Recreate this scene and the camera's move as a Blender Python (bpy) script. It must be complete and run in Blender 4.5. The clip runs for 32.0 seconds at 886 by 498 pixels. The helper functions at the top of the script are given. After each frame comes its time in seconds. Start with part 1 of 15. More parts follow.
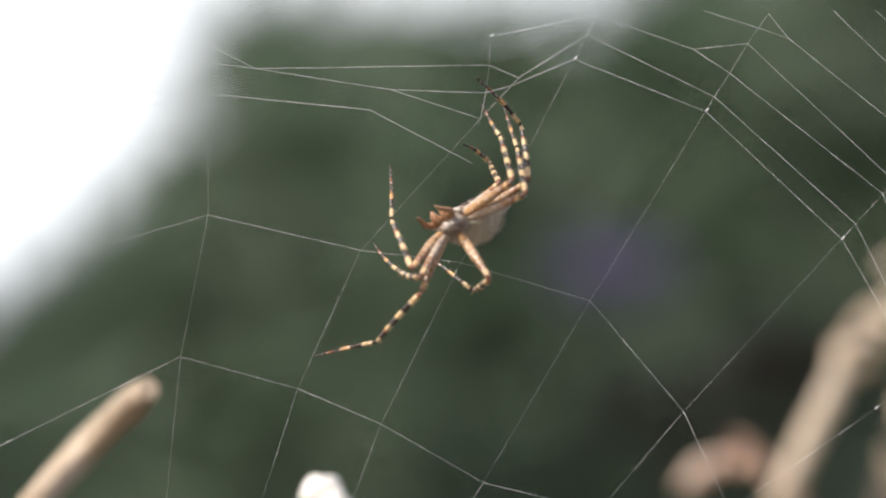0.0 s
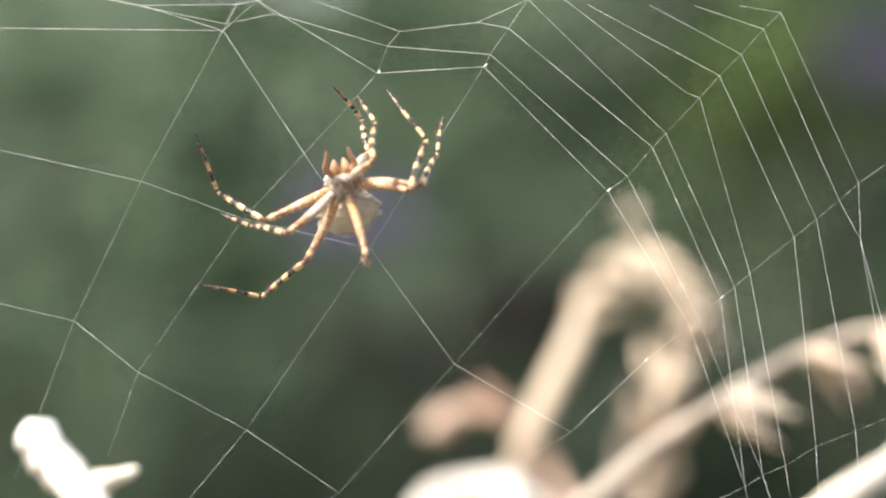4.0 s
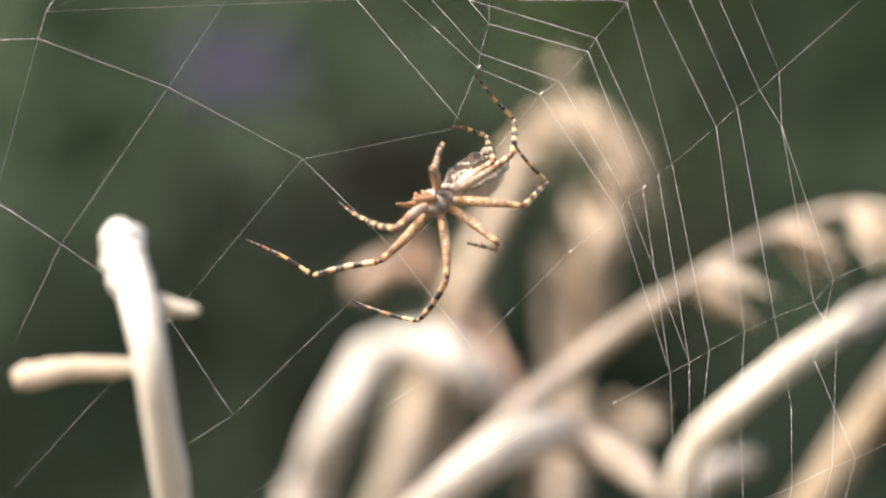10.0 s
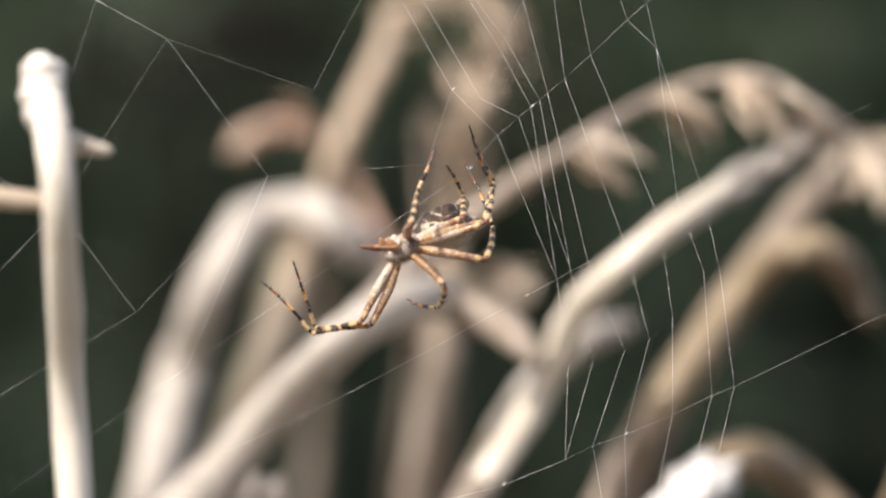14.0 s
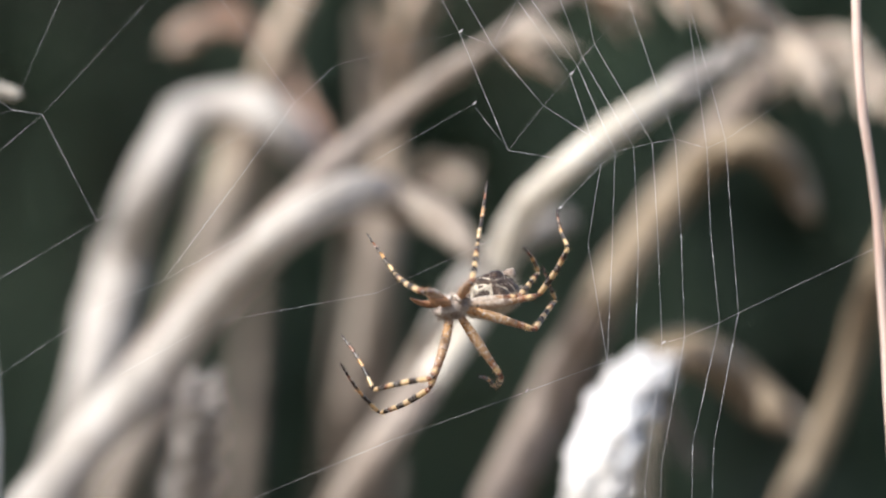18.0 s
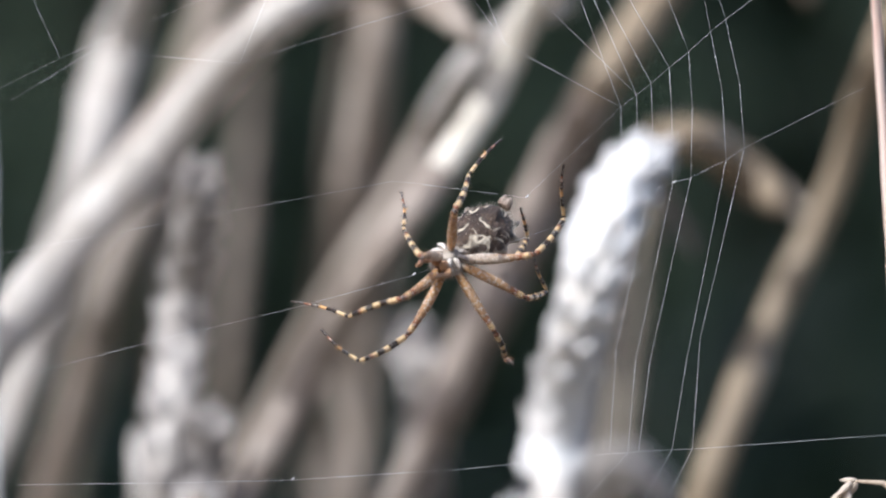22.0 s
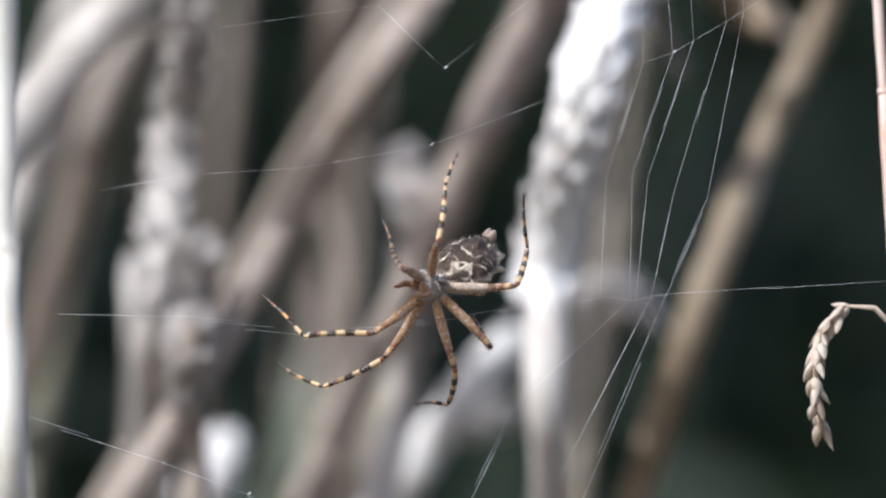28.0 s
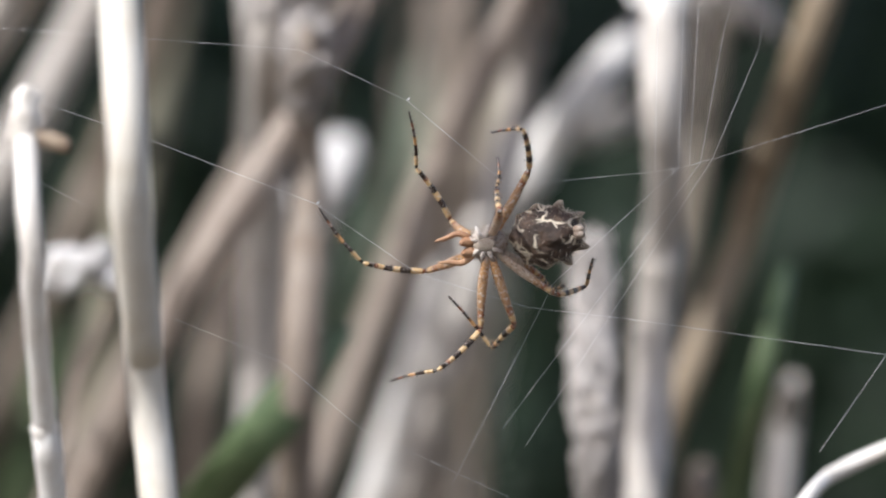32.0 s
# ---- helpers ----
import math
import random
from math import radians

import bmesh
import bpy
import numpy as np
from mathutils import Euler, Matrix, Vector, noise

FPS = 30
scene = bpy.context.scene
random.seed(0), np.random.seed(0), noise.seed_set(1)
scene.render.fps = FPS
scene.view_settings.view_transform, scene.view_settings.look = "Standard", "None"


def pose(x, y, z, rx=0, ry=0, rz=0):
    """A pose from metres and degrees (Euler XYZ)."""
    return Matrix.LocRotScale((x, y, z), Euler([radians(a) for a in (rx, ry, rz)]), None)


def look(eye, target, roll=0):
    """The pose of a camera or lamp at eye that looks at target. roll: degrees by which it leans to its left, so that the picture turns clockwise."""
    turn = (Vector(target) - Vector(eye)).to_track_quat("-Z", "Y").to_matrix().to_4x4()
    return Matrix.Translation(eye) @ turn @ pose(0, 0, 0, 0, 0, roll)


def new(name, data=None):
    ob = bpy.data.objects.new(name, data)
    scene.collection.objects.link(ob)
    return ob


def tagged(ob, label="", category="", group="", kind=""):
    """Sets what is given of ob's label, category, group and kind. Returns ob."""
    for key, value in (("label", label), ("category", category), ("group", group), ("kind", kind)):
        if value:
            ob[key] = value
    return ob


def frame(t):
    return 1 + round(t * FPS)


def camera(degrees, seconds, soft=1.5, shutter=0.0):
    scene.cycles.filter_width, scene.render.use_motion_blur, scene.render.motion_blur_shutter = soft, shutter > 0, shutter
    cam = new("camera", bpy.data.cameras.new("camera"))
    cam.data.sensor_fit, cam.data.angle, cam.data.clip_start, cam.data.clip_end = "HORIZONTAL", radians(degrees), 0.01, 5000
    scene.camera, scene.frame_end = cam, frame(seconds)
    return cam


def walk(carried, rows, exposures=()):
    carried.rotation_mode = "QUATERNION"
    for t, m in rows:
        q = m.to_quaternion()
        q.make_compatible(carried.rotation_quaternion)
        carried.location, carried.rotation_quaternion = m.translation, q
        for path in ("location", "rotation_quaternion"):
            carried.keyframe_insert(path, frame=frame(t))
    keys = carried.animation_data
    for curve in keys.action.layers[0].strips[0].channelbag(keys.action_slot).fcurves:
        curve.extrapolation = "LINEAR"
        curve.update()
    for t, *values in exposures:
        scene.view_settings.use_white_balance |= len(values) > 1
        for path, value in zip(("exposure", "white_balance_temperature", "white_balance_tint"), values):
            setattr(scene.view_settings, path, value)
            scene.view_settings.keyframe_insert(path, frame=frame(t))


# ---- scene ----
# ---- camera ----
cam = camera(7.44, 32.0, soft=2.0)
cam.data.dof.use_dof, cam.data.dof.focus_distance, cam.data.dof.aperture_fstop = True, 1.008, 11.0
walk(cam, [
    (0, pose(0, -1, 0.4, 92.6, 0, 0)), (0.5, pose(0, -1, 0.4, 92.505, 0, -0.465)),
    (1, pose(0, -1, 0.4, 92.424, 0, -0.721)), (1.5, pose(0, -1, 0.4, 92.453, 0, -0.626)),
    (2, pose(0, -1, 0.4, 92.495, 0, -0.441)), (2.5, pose(0, -1, 0.4, 92.586, 0, -0.465)),
    (3, pose(0, -1, 0.4, 92.614, 0, -0.536)), (3.5, pose(-0.0003, -1, 0.4, 92.533, 0, -1.076)),
    (4, pose(-0.0011, -1, 0.4, 92.153, 0, -2.202)), (4.5, pose(-0.0024, -1, 0.4, 92.523, 0, -2.332)),
    (6.5, pose(-0.0106, -1, 0.4, 92.058, 0, -3.166)), (7, pose(-0.013, -1, 0.4, 91.963, 0, -3.458)),
    (7.5, pose(-0.0154, -1, 0.4, 91.906, 0, -3.635)), (8, pose(-0.0178, -1, 0.4, 91.592, 0, -3.743)),
    (8.5, pose(-0.02, -1, 0.4, 91.839, 0, -3.853)), (9, pose(-0.0219, -1, 0.4, 91.321, 0, -3.667)),
    (9.5, pose(-0.0236, -1, 0.4, 91.231, 0, -3.781)), (10, pose(-0.0249, -1, 0.4, 90.927, 0, -3.816)),
    (10.5, pose(-0.0257, -1, 0.4, 91.364, 0, -3.901)), (11, pose(-0.026, -1, 0.4, 91.449, 0, -4.009)),
    (11.5, pose(-0.026, -1, 0.4, 91.321, 0, -4.223)), (12, pose(-0.026, -1, 0.4, 91.197, 0, -4.261)),
    (12.5, pose(-0.026, -1, 0.4, 90.95, 0, -4.423)), (13, pose(-0.026, -1, 0.4, 90.095, 0, -4.845)),
    (13.5, pose(-0.026, -1, 0.4, 89.73, 0, -5.026)), (14, pose(-0.026, -1, 0.4, 89.787, 0, -4.897)),
    (14.5, pose(-0.026, -1, 0.4, 89.763, 0, -4.959)), (16.5, pose(-0.026, -1, 0.4, 89.592, 0, -5.13)),
    (17, pose(-0.026, -1, 0.4, 89.464, 0, -5.286)), (17.5, pose(-0.026, -1, 0.4, 89.198, 0, -5.381)),
    (18, pose(-0.026, -1, 0.4, 88.904, 0, -5.419)), (18.5, pose(-0.026, -1, 0.4, 88.211, 0, -5.427)),
    (19, pose(-0.026, -1, 0.4, 87.723, 0, -5.578)), (19.5, pose(-0.026, -1, 0.4, 88.145, 0, -5.697)),
    (20, pose(-0.026, -1, 0.4, 88.301, 0, -5.797)), (20.5, pose(-0.026, -1, 0.4, 88.173, 0, -5.835)),
    (21, pose(-0.026, -1, 0.4, 87.846, 0, -5.607)), (21.5, pose(-0.026, -1, 0.4, 87.453, 0, -5.596)),
    (22, pose(-0.026, -1, 0.4, 87.088, 0, -5.435)), (22.5, pose(-0.026, -1, 0.4, 86.748, 0, -5.249)),
    (23, pose(-0.026, -1, 0.4, 86.616, 0, -5.443)), (23.5, pose(-0.026, -1, 0.4, 86.535, 0, -5.561)),
    (24, pose(-0.026, -1, 0.4, 86.767, 0, -5.524)), (24.5, pose(-0.026, -1, 0.4, 86.729, 0, -5.562)),
    (25, pose(-0.026, -1, 0.4, 86.601, 0, -5.627)), (25.5, pose(-0.026, -1, 0.4, 86.351, 0, -5.641)),
    (26, pose(-0.026, -1, 0.4, 86.021, 0, -5.706)), (26.5, pose(-0.026, -1, 0.4, 85.799, 0, -5.464)),
    (28.5, pose(-0.026, -1, 0.4, 85.516, 0, -5.515)), (29, pose(-0.026, -1, 0.4, 85.224, 0, -5.443)),
    (29.5, pose(-0.026, -1, 0.4, 84.618, 0, -5.389)), (30, pose(-0.026, -1, 0.4, 84.266, 0, -5.402)),
    (30.5, pose(-0.026, -1, 0.4, 83.746, 0, -5.4)), (31, pose(-0.026, -1, 0.4, 83.306, 0, -4.96)),
    (31.5, pose(-0.026, -1, 0.4, 83.334, 0, -4.301)), (32, pose(-0.026, -1, 0.4, 83.138, 0, -4.522)),
], exposures=[(0, 0.25, 6250, 11), (1, 0.9, 6150, 9), (2, 1.05, 6150, 7), (4, 1.15, 6350, 7), (7, 1.3, 6600, 8), (8, 1.2, 6700, 9), (9, 1.0, 6700, 10.5), (10, 0.8, 6680, 11), (11, 0.7, 6650, 11), (12, 0.66, 6600, 11), (14, 0.27, 6500, 12), (17, 0.22, 6050, 10.5), (20, 0.25, 5700, 10), (23, 0.12, 5500, 11), (29, 0.1, 5600, 11), (31, 0.14, 5750, 11.5), (32, 0.08, 5800, 11)])

# ---- world, sun, exposure ----
world = bpy.data.worlds.new("world")
scene.world = world
world.use_nodes = True
wn = world.node_tree.nodes
sky = wn.new("ShaderNodeTexSky")
sky.sky_type, sky.sun_disc = "NISHITA", False
SUN_ELEVATION, SUN_AZIMUTH = 50.0, 232.0      # degrees; azimuth clockwise from +y
sky.sun_elevation, sky.sun_rotation = radians(SUN_ELEVATION), radians(SUN_AZIMUTH)
sky.air_density, sky.dust_density = 1.0, 6.0
world.node_tree.links.new(sky.outputs[0], wn["Background"].inputs[0])
wn["Background"].inputs[1].default_value = 0.135
sun = new("sun", bpy.data.lights.new("sun", "SUN"))
sun.data.energy, sun.data.angle, sun.data.color = 4.0, radians(0.6), (1.0, 0.95, 0.86)
sun_from = Vector((math.sin(radians(SUN_AZIMUTH)) * math.cos(radians(SUN_ELEVATION)),
                   math.cos(radians(SUN_AZIMUTH)) * math.cos(radians(SUN_ELEVATION)),
                   math.sin(radians(SUN_ELEVATION))))
sun.matrix_world = look(sun_from * 20, (0, 0, 0))


# ---- materials ----
def material(name, colours, rough=0.6, scale=300.0, stretch=(1, 1, 0.12), bump=0.3, sheen=0.0, through_light=0.0, spread=0.5, metal=0.0):
    """A surface with two scales of noise between the given colours, fine relief and a little change from piece to piece."""
    m = bpy.data.materials.new(name)
    m.use_nodes = True
    nt = m.node_tree
    n, link = nt.nodes, nt.links.new
    b = n["Principled BSDF"]
    co = n.new("ShaderNodeTexCoord")
    mp = n.new("ShaderNodeMapping")
    mp.inputs["Scale"].default_value = stretch
    link(co.outputs["Object"], mp.inputs[0])
    fine = n.new("ShaderNodeTexNoise")
    fine.inputs["Scale"].default_value, fine.inputs["Detail"].default_value = scale * 6, 6
    link(mp.outputs[0], fine.inputs[0])
    broad = n.new("ShaderNodeTexNoise")
    broad.inputs["Scale"].default_value, broad.inputs["Detail"].default_value = scale * 0.5, 3
    link(co.outputs["Object"], broad.inputs[0])
    info = n.new("ShaderNodeObjectInfo")
    mix = n.new("ShaderNodeMath")
    mix.operation = "MULTIPLY_ADD"
    mix.inputs[1].default_value = 0.45
    link(fine.outputs[0], mix.inputs[0])
    half = n.new("ShaderNodeMath")
    half.operation = "MULTIPLY"
    half.inputs[1].default_value = 0.55
    link(broad.outputs[0], half.inputs[0])
    link(half.outputs[0], mix.inputs[2])
    vary = n.new("ShaderNodeMath")
    vary.operation = "MULTIPLY_ADD"
    vary.inputs[1].default_value = spread * 0.4
    link(info.outputs["Random"], vary.inputs[0])
    link(mix.outputs[0], vary.inputs[2])
    ramp = n.new("ShaderNodeValToRGB")
    link(vary.outputs[0], ramp.inputs[0])
    e = ramp.color_ramp.elements
    while len(e) < len(colours):
        e.new(0.5)
    for i, c in enumerate(colours):
        e[i].position = 0.34 + 0.4 * i / max(1, len(colours) - 1)
        e[i].color = (*c, 1)
    link(ramp.outputs[0], b.inputs["Base Color"])
    b.inputs["Roughness"].default_value = rough
    b.inputs["Metallic"].default_value = metal
    if sheen:
        b.inputs["Sheen Weight"].default_value = sheen
    bp = n.new("ShaderNodeBump")
    bp.inputs["Strength"].default_value, bp.inputs["Distance"].default_value = bump, 0.0004
    link(fine.outputs[0], bp.inputs["Height"])
    link(bp.outputs[0], b.inputs["Normal"])
    if through_light:
        tr = n.new("ShaderNodeBsdfTranslucent")
        link(ramp.outputs[0], tr.inputs[0])
        add = n.new("ShaderNodeMixShader")
        add.inputs[0].default_value = through_light
        link(b.outputs[0], add.inputs[1])
        link(tr.outputs[0], add.inputs[2])
        link(add.outputs[0], n["Material Output"].inputs[0])
    return m


STRAW = {
    "tan": material("dry_tan_straw", [(0.32, 0.23, 0.15), (0.48, 0.375, 0.27), (0.57, 0.475, 0.37)], 0.55, through_light=0.15),
    "white": material("bleached_straw", [(0.54, 0.48, 0.40), (0.80, 0.75, 0.68), (0.88, 0.85, 0.80)], 0.5, through_light=0.06),
    "pale": material("pale_straw", [(0.34, 0.29, 0.24), (0.50, 0.45, 0.39), (0.61, 0.565, 0.51)], 0.5, through_light=0.15),
    "cream": material("cream_straw", [(0.52, 0.44, 0.33), (0.76, 0.69, 0.57), (0.86, 0.81, 0.71)], 0.5, through_light=0.12),
    # olive, warm, umber, dull and brown are darkened partly for stalks in shade
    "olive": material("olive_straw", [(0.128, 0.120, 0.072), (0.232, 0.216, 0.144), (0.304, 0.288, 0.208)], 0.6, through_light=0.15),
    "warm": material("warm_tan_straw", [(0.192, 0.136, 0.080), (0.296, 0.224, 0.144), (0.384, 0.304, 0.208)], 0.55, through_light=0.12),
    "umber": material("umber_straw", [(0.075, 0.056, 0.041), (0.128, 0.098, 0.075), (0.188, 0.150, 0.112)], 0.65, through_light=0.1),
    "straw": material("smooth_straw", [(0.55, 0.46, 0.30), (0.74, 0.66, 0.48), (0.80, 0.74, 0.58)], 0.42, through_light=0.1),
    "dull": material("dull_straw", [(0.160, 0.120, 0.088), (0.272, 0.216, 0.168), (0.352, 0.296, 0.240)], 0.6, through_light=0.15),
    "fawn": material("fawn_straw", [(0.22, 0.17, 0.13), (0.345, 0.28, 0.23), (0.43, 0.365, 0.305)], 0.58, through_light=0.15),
    "brown": material("shaded_brown_straw", [(0.120, 0.090, 0.068), (0.210, 0.165, 0.128), (0.270, 0.225, 0.180)], 0.65, through_light=0.15),
    "pink": material("pinkish_straw", [(0.42, 0.25, 0.18), (0.62, 0.40, 0.30), (0.70, 0.52, 0.40)], 0.6, through_light=0.2),
    "pinkstraw": material("thin_pink_straw", [(0.52, 0.30, 0.22), (0.76, 0.52, 0.42), (0.82, 0.64, 0.54)], 0.45, through_light=0.1),
    "leaf": material("withered_leaf", [(0.221, 0.162, 0.119), (0.357, 0.289, 0.230), (0.459, 0.391, 0.323)], 0.65, through_light=0.25),
    "green": material("green_blade", [(0.12, 0.17, 0.075), (0.22, 0.30, 0.14), (0.32, 0.38, 0.22)], 0.45, through_light=0.3),
    "palegreen": material("pale_green_blade", [(0.16, 0.22, 0.14), (0.26, 0.34, 0.24), (0.36, 0.42, 0.32)], 0.5, through_light=0.3),
}
HUSK = material("dry_husk", [(0.36, 0.26, 0.17), (0.58, 0.46, 0.34), (0.74, 0.64, 0.52)], 0.55, through_light=0.3, spread=0.9)
HUSK_WHITE = material("bleached_husk", [(0.74, 0.69, 0.63), (0.87, 0.83, 0.78), (0.92, 0.90, 0.87)], 0.5, through_light=0.1, spread=0.9)
HUSK_PALE = material("greyish_husk", [(0.26, 0.225, 0.195), (0.425, 0.385, 0.35), (0.57, 0.53, 0.49)], 0.55, through_light=0.3, spread=0.9)
HUSK_PINK = material("pink_husk", [(0.450, 0.285, 0.200), (0.680, 0.475, 0.360), (0.820, 0.650, 0.520)], 0.55, through_light=0.3, spread=0.9)
SILK = material("spider_silk", [(0.78, 0.78, 0.78), (0.9, 0.9, 0.9)], 0.25, 900.0, bump=0.1, through_light=0.35)
FOLIAGE = {
    # dark: leaf colour lowered to carry the deep shade of the undergrowth
    "dark": material("shade_darkened_foliage", [(0.011, 0.022, 0.011), (0.025, 0.045, 0.023), (0.048, 0.080, 0.038)], 0.5, 12.0, (1, 1, 1), through_light=0.25),
    # sunlit: yellow-green leaf with the brightness of sun put into its colour
    "sunlit": material("sun_lightened_foliage", [(0.075, 0.115, 0.035), (0.14, 0.205, 0.065), (0.20, 0.28, 0.10)], 0.5, 12.0, (1, 1, 1), through_light=0.5),
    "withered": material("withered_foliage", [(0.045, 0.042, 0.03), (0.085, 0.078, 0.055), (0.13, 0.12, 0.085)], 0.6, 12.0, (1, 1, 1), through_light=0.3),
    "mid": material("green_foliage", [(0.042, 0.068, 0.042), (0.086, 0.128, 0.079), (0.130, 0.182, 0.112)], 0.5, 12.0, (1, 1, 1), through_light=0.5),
}
BARK = material("twig_bark", [(0.05, 0.035, 0.025), (0.11, 0.08, 0.055)], 0.85, 40.0)
PETAL = material("lilac_petal", [(0.12, 0.095, 0.20), (0.19, 0.16, 0.29), (0.28, 0.24, 0.38)], 0.6, 30.0, (1, 1, 1), through_light=0.3)
SOIL = material("soil_and_litter", [(0.02, 0.016, 0.011), (0.05, 0.04, 0.026), (0.09, 0.075, 0.05)], 0.9, 8.0, (1, 1, 1), 0.8)


# ---- helpers for shapes ----
def part(name, bm, mat, parent, label=""):
    """Links a bmesh as one mesh object under a thing or a part."""
    me = bpy.data.meshes.new(name)
    bm.to_mesh(me)
    bm.free()
    return part_of(name, me, mat, parent, label)


def part_of(name, me, mat, parent, label="", m=None):
    if not me.materials:
        me.materials.append(mat)
    ob = new(name, me)
    ob.parent = parent
    if m is not None:
        ob.matrix_basis = m
    return tagged(ob, label)


def smooth(points, n):
    """A smooth line through the points, n steps, that does not overshoot where short stretches meet long ones."""
    p = [Vector(q) for q in points]
    p = [2 * p[0] - p[1], *p, 2 * p[-1] - p[-2]]
    gaps = [max((b - a).length, 1e-6) for a, b in zip(p, p[1:])]
    ways = [((b - a) / g * h + (c - b) / h * g) / (g + h) for a, b, c, g, h in zip(p, p[1:], p[2:], gaps, gaps[1:])]
    last = len(p) - 3
    out = []
    for i in range(n + 1):
        s = i * last / n
        k = min(int(s), last - 1)
        u = s - k
        b, c, g = p[k + 1], p[k + 2], gaps[k + 1]
        out.append(b * (2 * u ** 3 - 3 * u * u + 1) + ways[k] * g * (u ** 3 - 2 * u * u + u) + c * (3 * u * u - 2 * u ** 3) + ways[k + 1] * g * (u ** 3 - u * u))
    return out


def even(points, n):
    """The same line in n equal lengths."""
    fine = smooth(points, max(n * 4, 40))
    run = [0.0]
    for a, b in zip(fine, fine[1:]):
        run.append(run[-1] + (b - a).length)
    out, k = [], 0
    for i in range(n + 1):
        want = run[-1] * i / n
        while k < len(run) - 2 and run[k + 1] < want:
            k += 1
        step = run[k + 1] - run[k]
        out.append(fine[k].lerp(fine[k + 1], (want - run[k]) / step if step else 0))
    return out


def sides(line):
    """Two cross directions at each point of a line, without twist."""
    out, up = [], Vector((0.13, -1, 0.21)).normalized()
    for i, p in enumerate(line):
        t = (line[min(i + 1, len(line) - 1)] - line[max(i - 1, 0)]).normalized()
        up = (up - t * up.dot(t))
        up = up.normalized() if up.length > 1e-6 else t.orthogonal().normalized()
        out.append((t, up, t.cross(up)))
    return out


def tube(bm, line, radii, n=8, flat=1.0, rough=0.0):
    """A closed tube of given radii along a line; flat squeezes it, rough makes it uneven."""
    rings = []
    for i, (p, (t, u, v), r) in enumerate(zip(line, sides(line), radii)):
        ring = []
        for k in range(n):
            a = 2 * math.pi * k / n
            d = u * math.cos(a) * flat + v * math.sin(a)
            q = p + d * r
            if rough:
                q += d * r * rough * noise.noise(q * 420)
            ring.append(bm.verts.new(q))
        rings.append(ring)
    for a, b in zip(rings, rings[1:]):
        for k in range(n):
            f = bm.faces.new((a[k], a[(k + 1) % n], b[(k + 1) % n], b[k]))
            f.smooth = True
    for ring, flip in ((rings[0], True), (rings[-1], False)):
        bm.faces.new(ring[::-1] if flip else ring)
    return bm


def spindle(name, length, width, n=7, rings=7, beak=0.25):
    """A husk-like spindle along +z, ridged, with a drawn-out tip."""
    bm = bmesh.new()
    line = [Vector((0.06 * length * math.sin(2.2 * i / rings), 0, length * i / rings)) for i in range(rings + 1)]
    radii = [width * max(0.05, math.sin(math.pi * min(1, (i / rings) ** 0.8 * (1 - beak * 0.3) + 0.06))) * 0.5 for i in range(rings + 1)]
    tube(bm, line, radii, n, 0.7)
    for v in bm.verts:
        a = math.atan2(v.co.y, v.co.x)
        s = 1 + 0.14 * math.cos(5 * a)
        v.co.x *= s
        v.co.y *= s
    me = bpy.data.meshes.new(name)
    bm.to_mesh(me)
    bm.free()
    return me


# ---- ground and far plants ----
def ground():
    bm = bmesh.new()
    bmesh.ops.create_grid(bm, x_segments=60, y_segments=60, size=1.0)
    for v in bm.verts:
        # finer near the middle, out to the horizon
        v.co.x = math.copysign(abs(v.co.x) ** 3, v.co.x) * 400 + v.co.x * 3
        v.co.y = math.copysign(abs(v.co.y) ** 3, v.co.y) * 400 + v.co.y * 3
        v.co.z = -0.01 + 0.012 * noise.noise(v.co * 3)
    for f in bm.faces:
        f.smooth = True
    me = bpy.data.meshes.new("ground")
    bm.to_mesh(me)
    bm.free()
    me.materials.append(SOIL)
    tagged(new("ground", me), "dark bare soil with dead plant litter", "ground", kind="structure")


def backdrop():
    """Far bright haze and cloud above the plants."""
    bm = bmesh.new()
    rows = []
    for i in range(25):
        a = radians(-75 + 150 * i / 24)
        rows.append([bm.verts.new((600 * math.sin(a), 600 * math.cos(a), z)) for z in (0, 40, 80, 140)])
    for a, b in zip(rows, rows[1:]):
        for k in range(3):
            bm.faces.new((a[k], b[k], b[k + 1], a[k + 1]))
    me = bpy.data.meshes.new("backdrop")
    bm.to_mesh(me)
    bm.free()
    m = bpy.data.materials.new("bright_cloud")
    m.use_nodes = True
    n, link = m.node_tree.nodes, m.node_tree.links.new
    co = n.new("ShaderNodeTexCoord")
    puff = n.new("ShaderNodeTexNoise")
    puff.inputs["Scale"].default_value, puff.inputs["Detail"].default_value = 0.01, 5
    link(co.outputs["Object"], puff.inputs[0])
    ramp = n.new("ShaderNodeValToRGB")
    ramp.color_ramp.elements[0].color, ramp.color_ramp.elements[1].color = (0.86, 0.89, 0.93, 1), (1, 0.99, 0.97, 1)
    link(puff.outputs[0], ramp.inputs[0])
    glow = n.new("ShaderNodeEmission")
    glow.inputs[1].default_value = 1.5
    link(ramp.outputs[0], glow.inputs[0])
    link(glow.outputs[0], n["Material Output"].inputs[0])
    me.materials.append(m)
    tagged(new("backdrop", me), "bright white hazy cloud near the horizon", "sky", kind="structure")


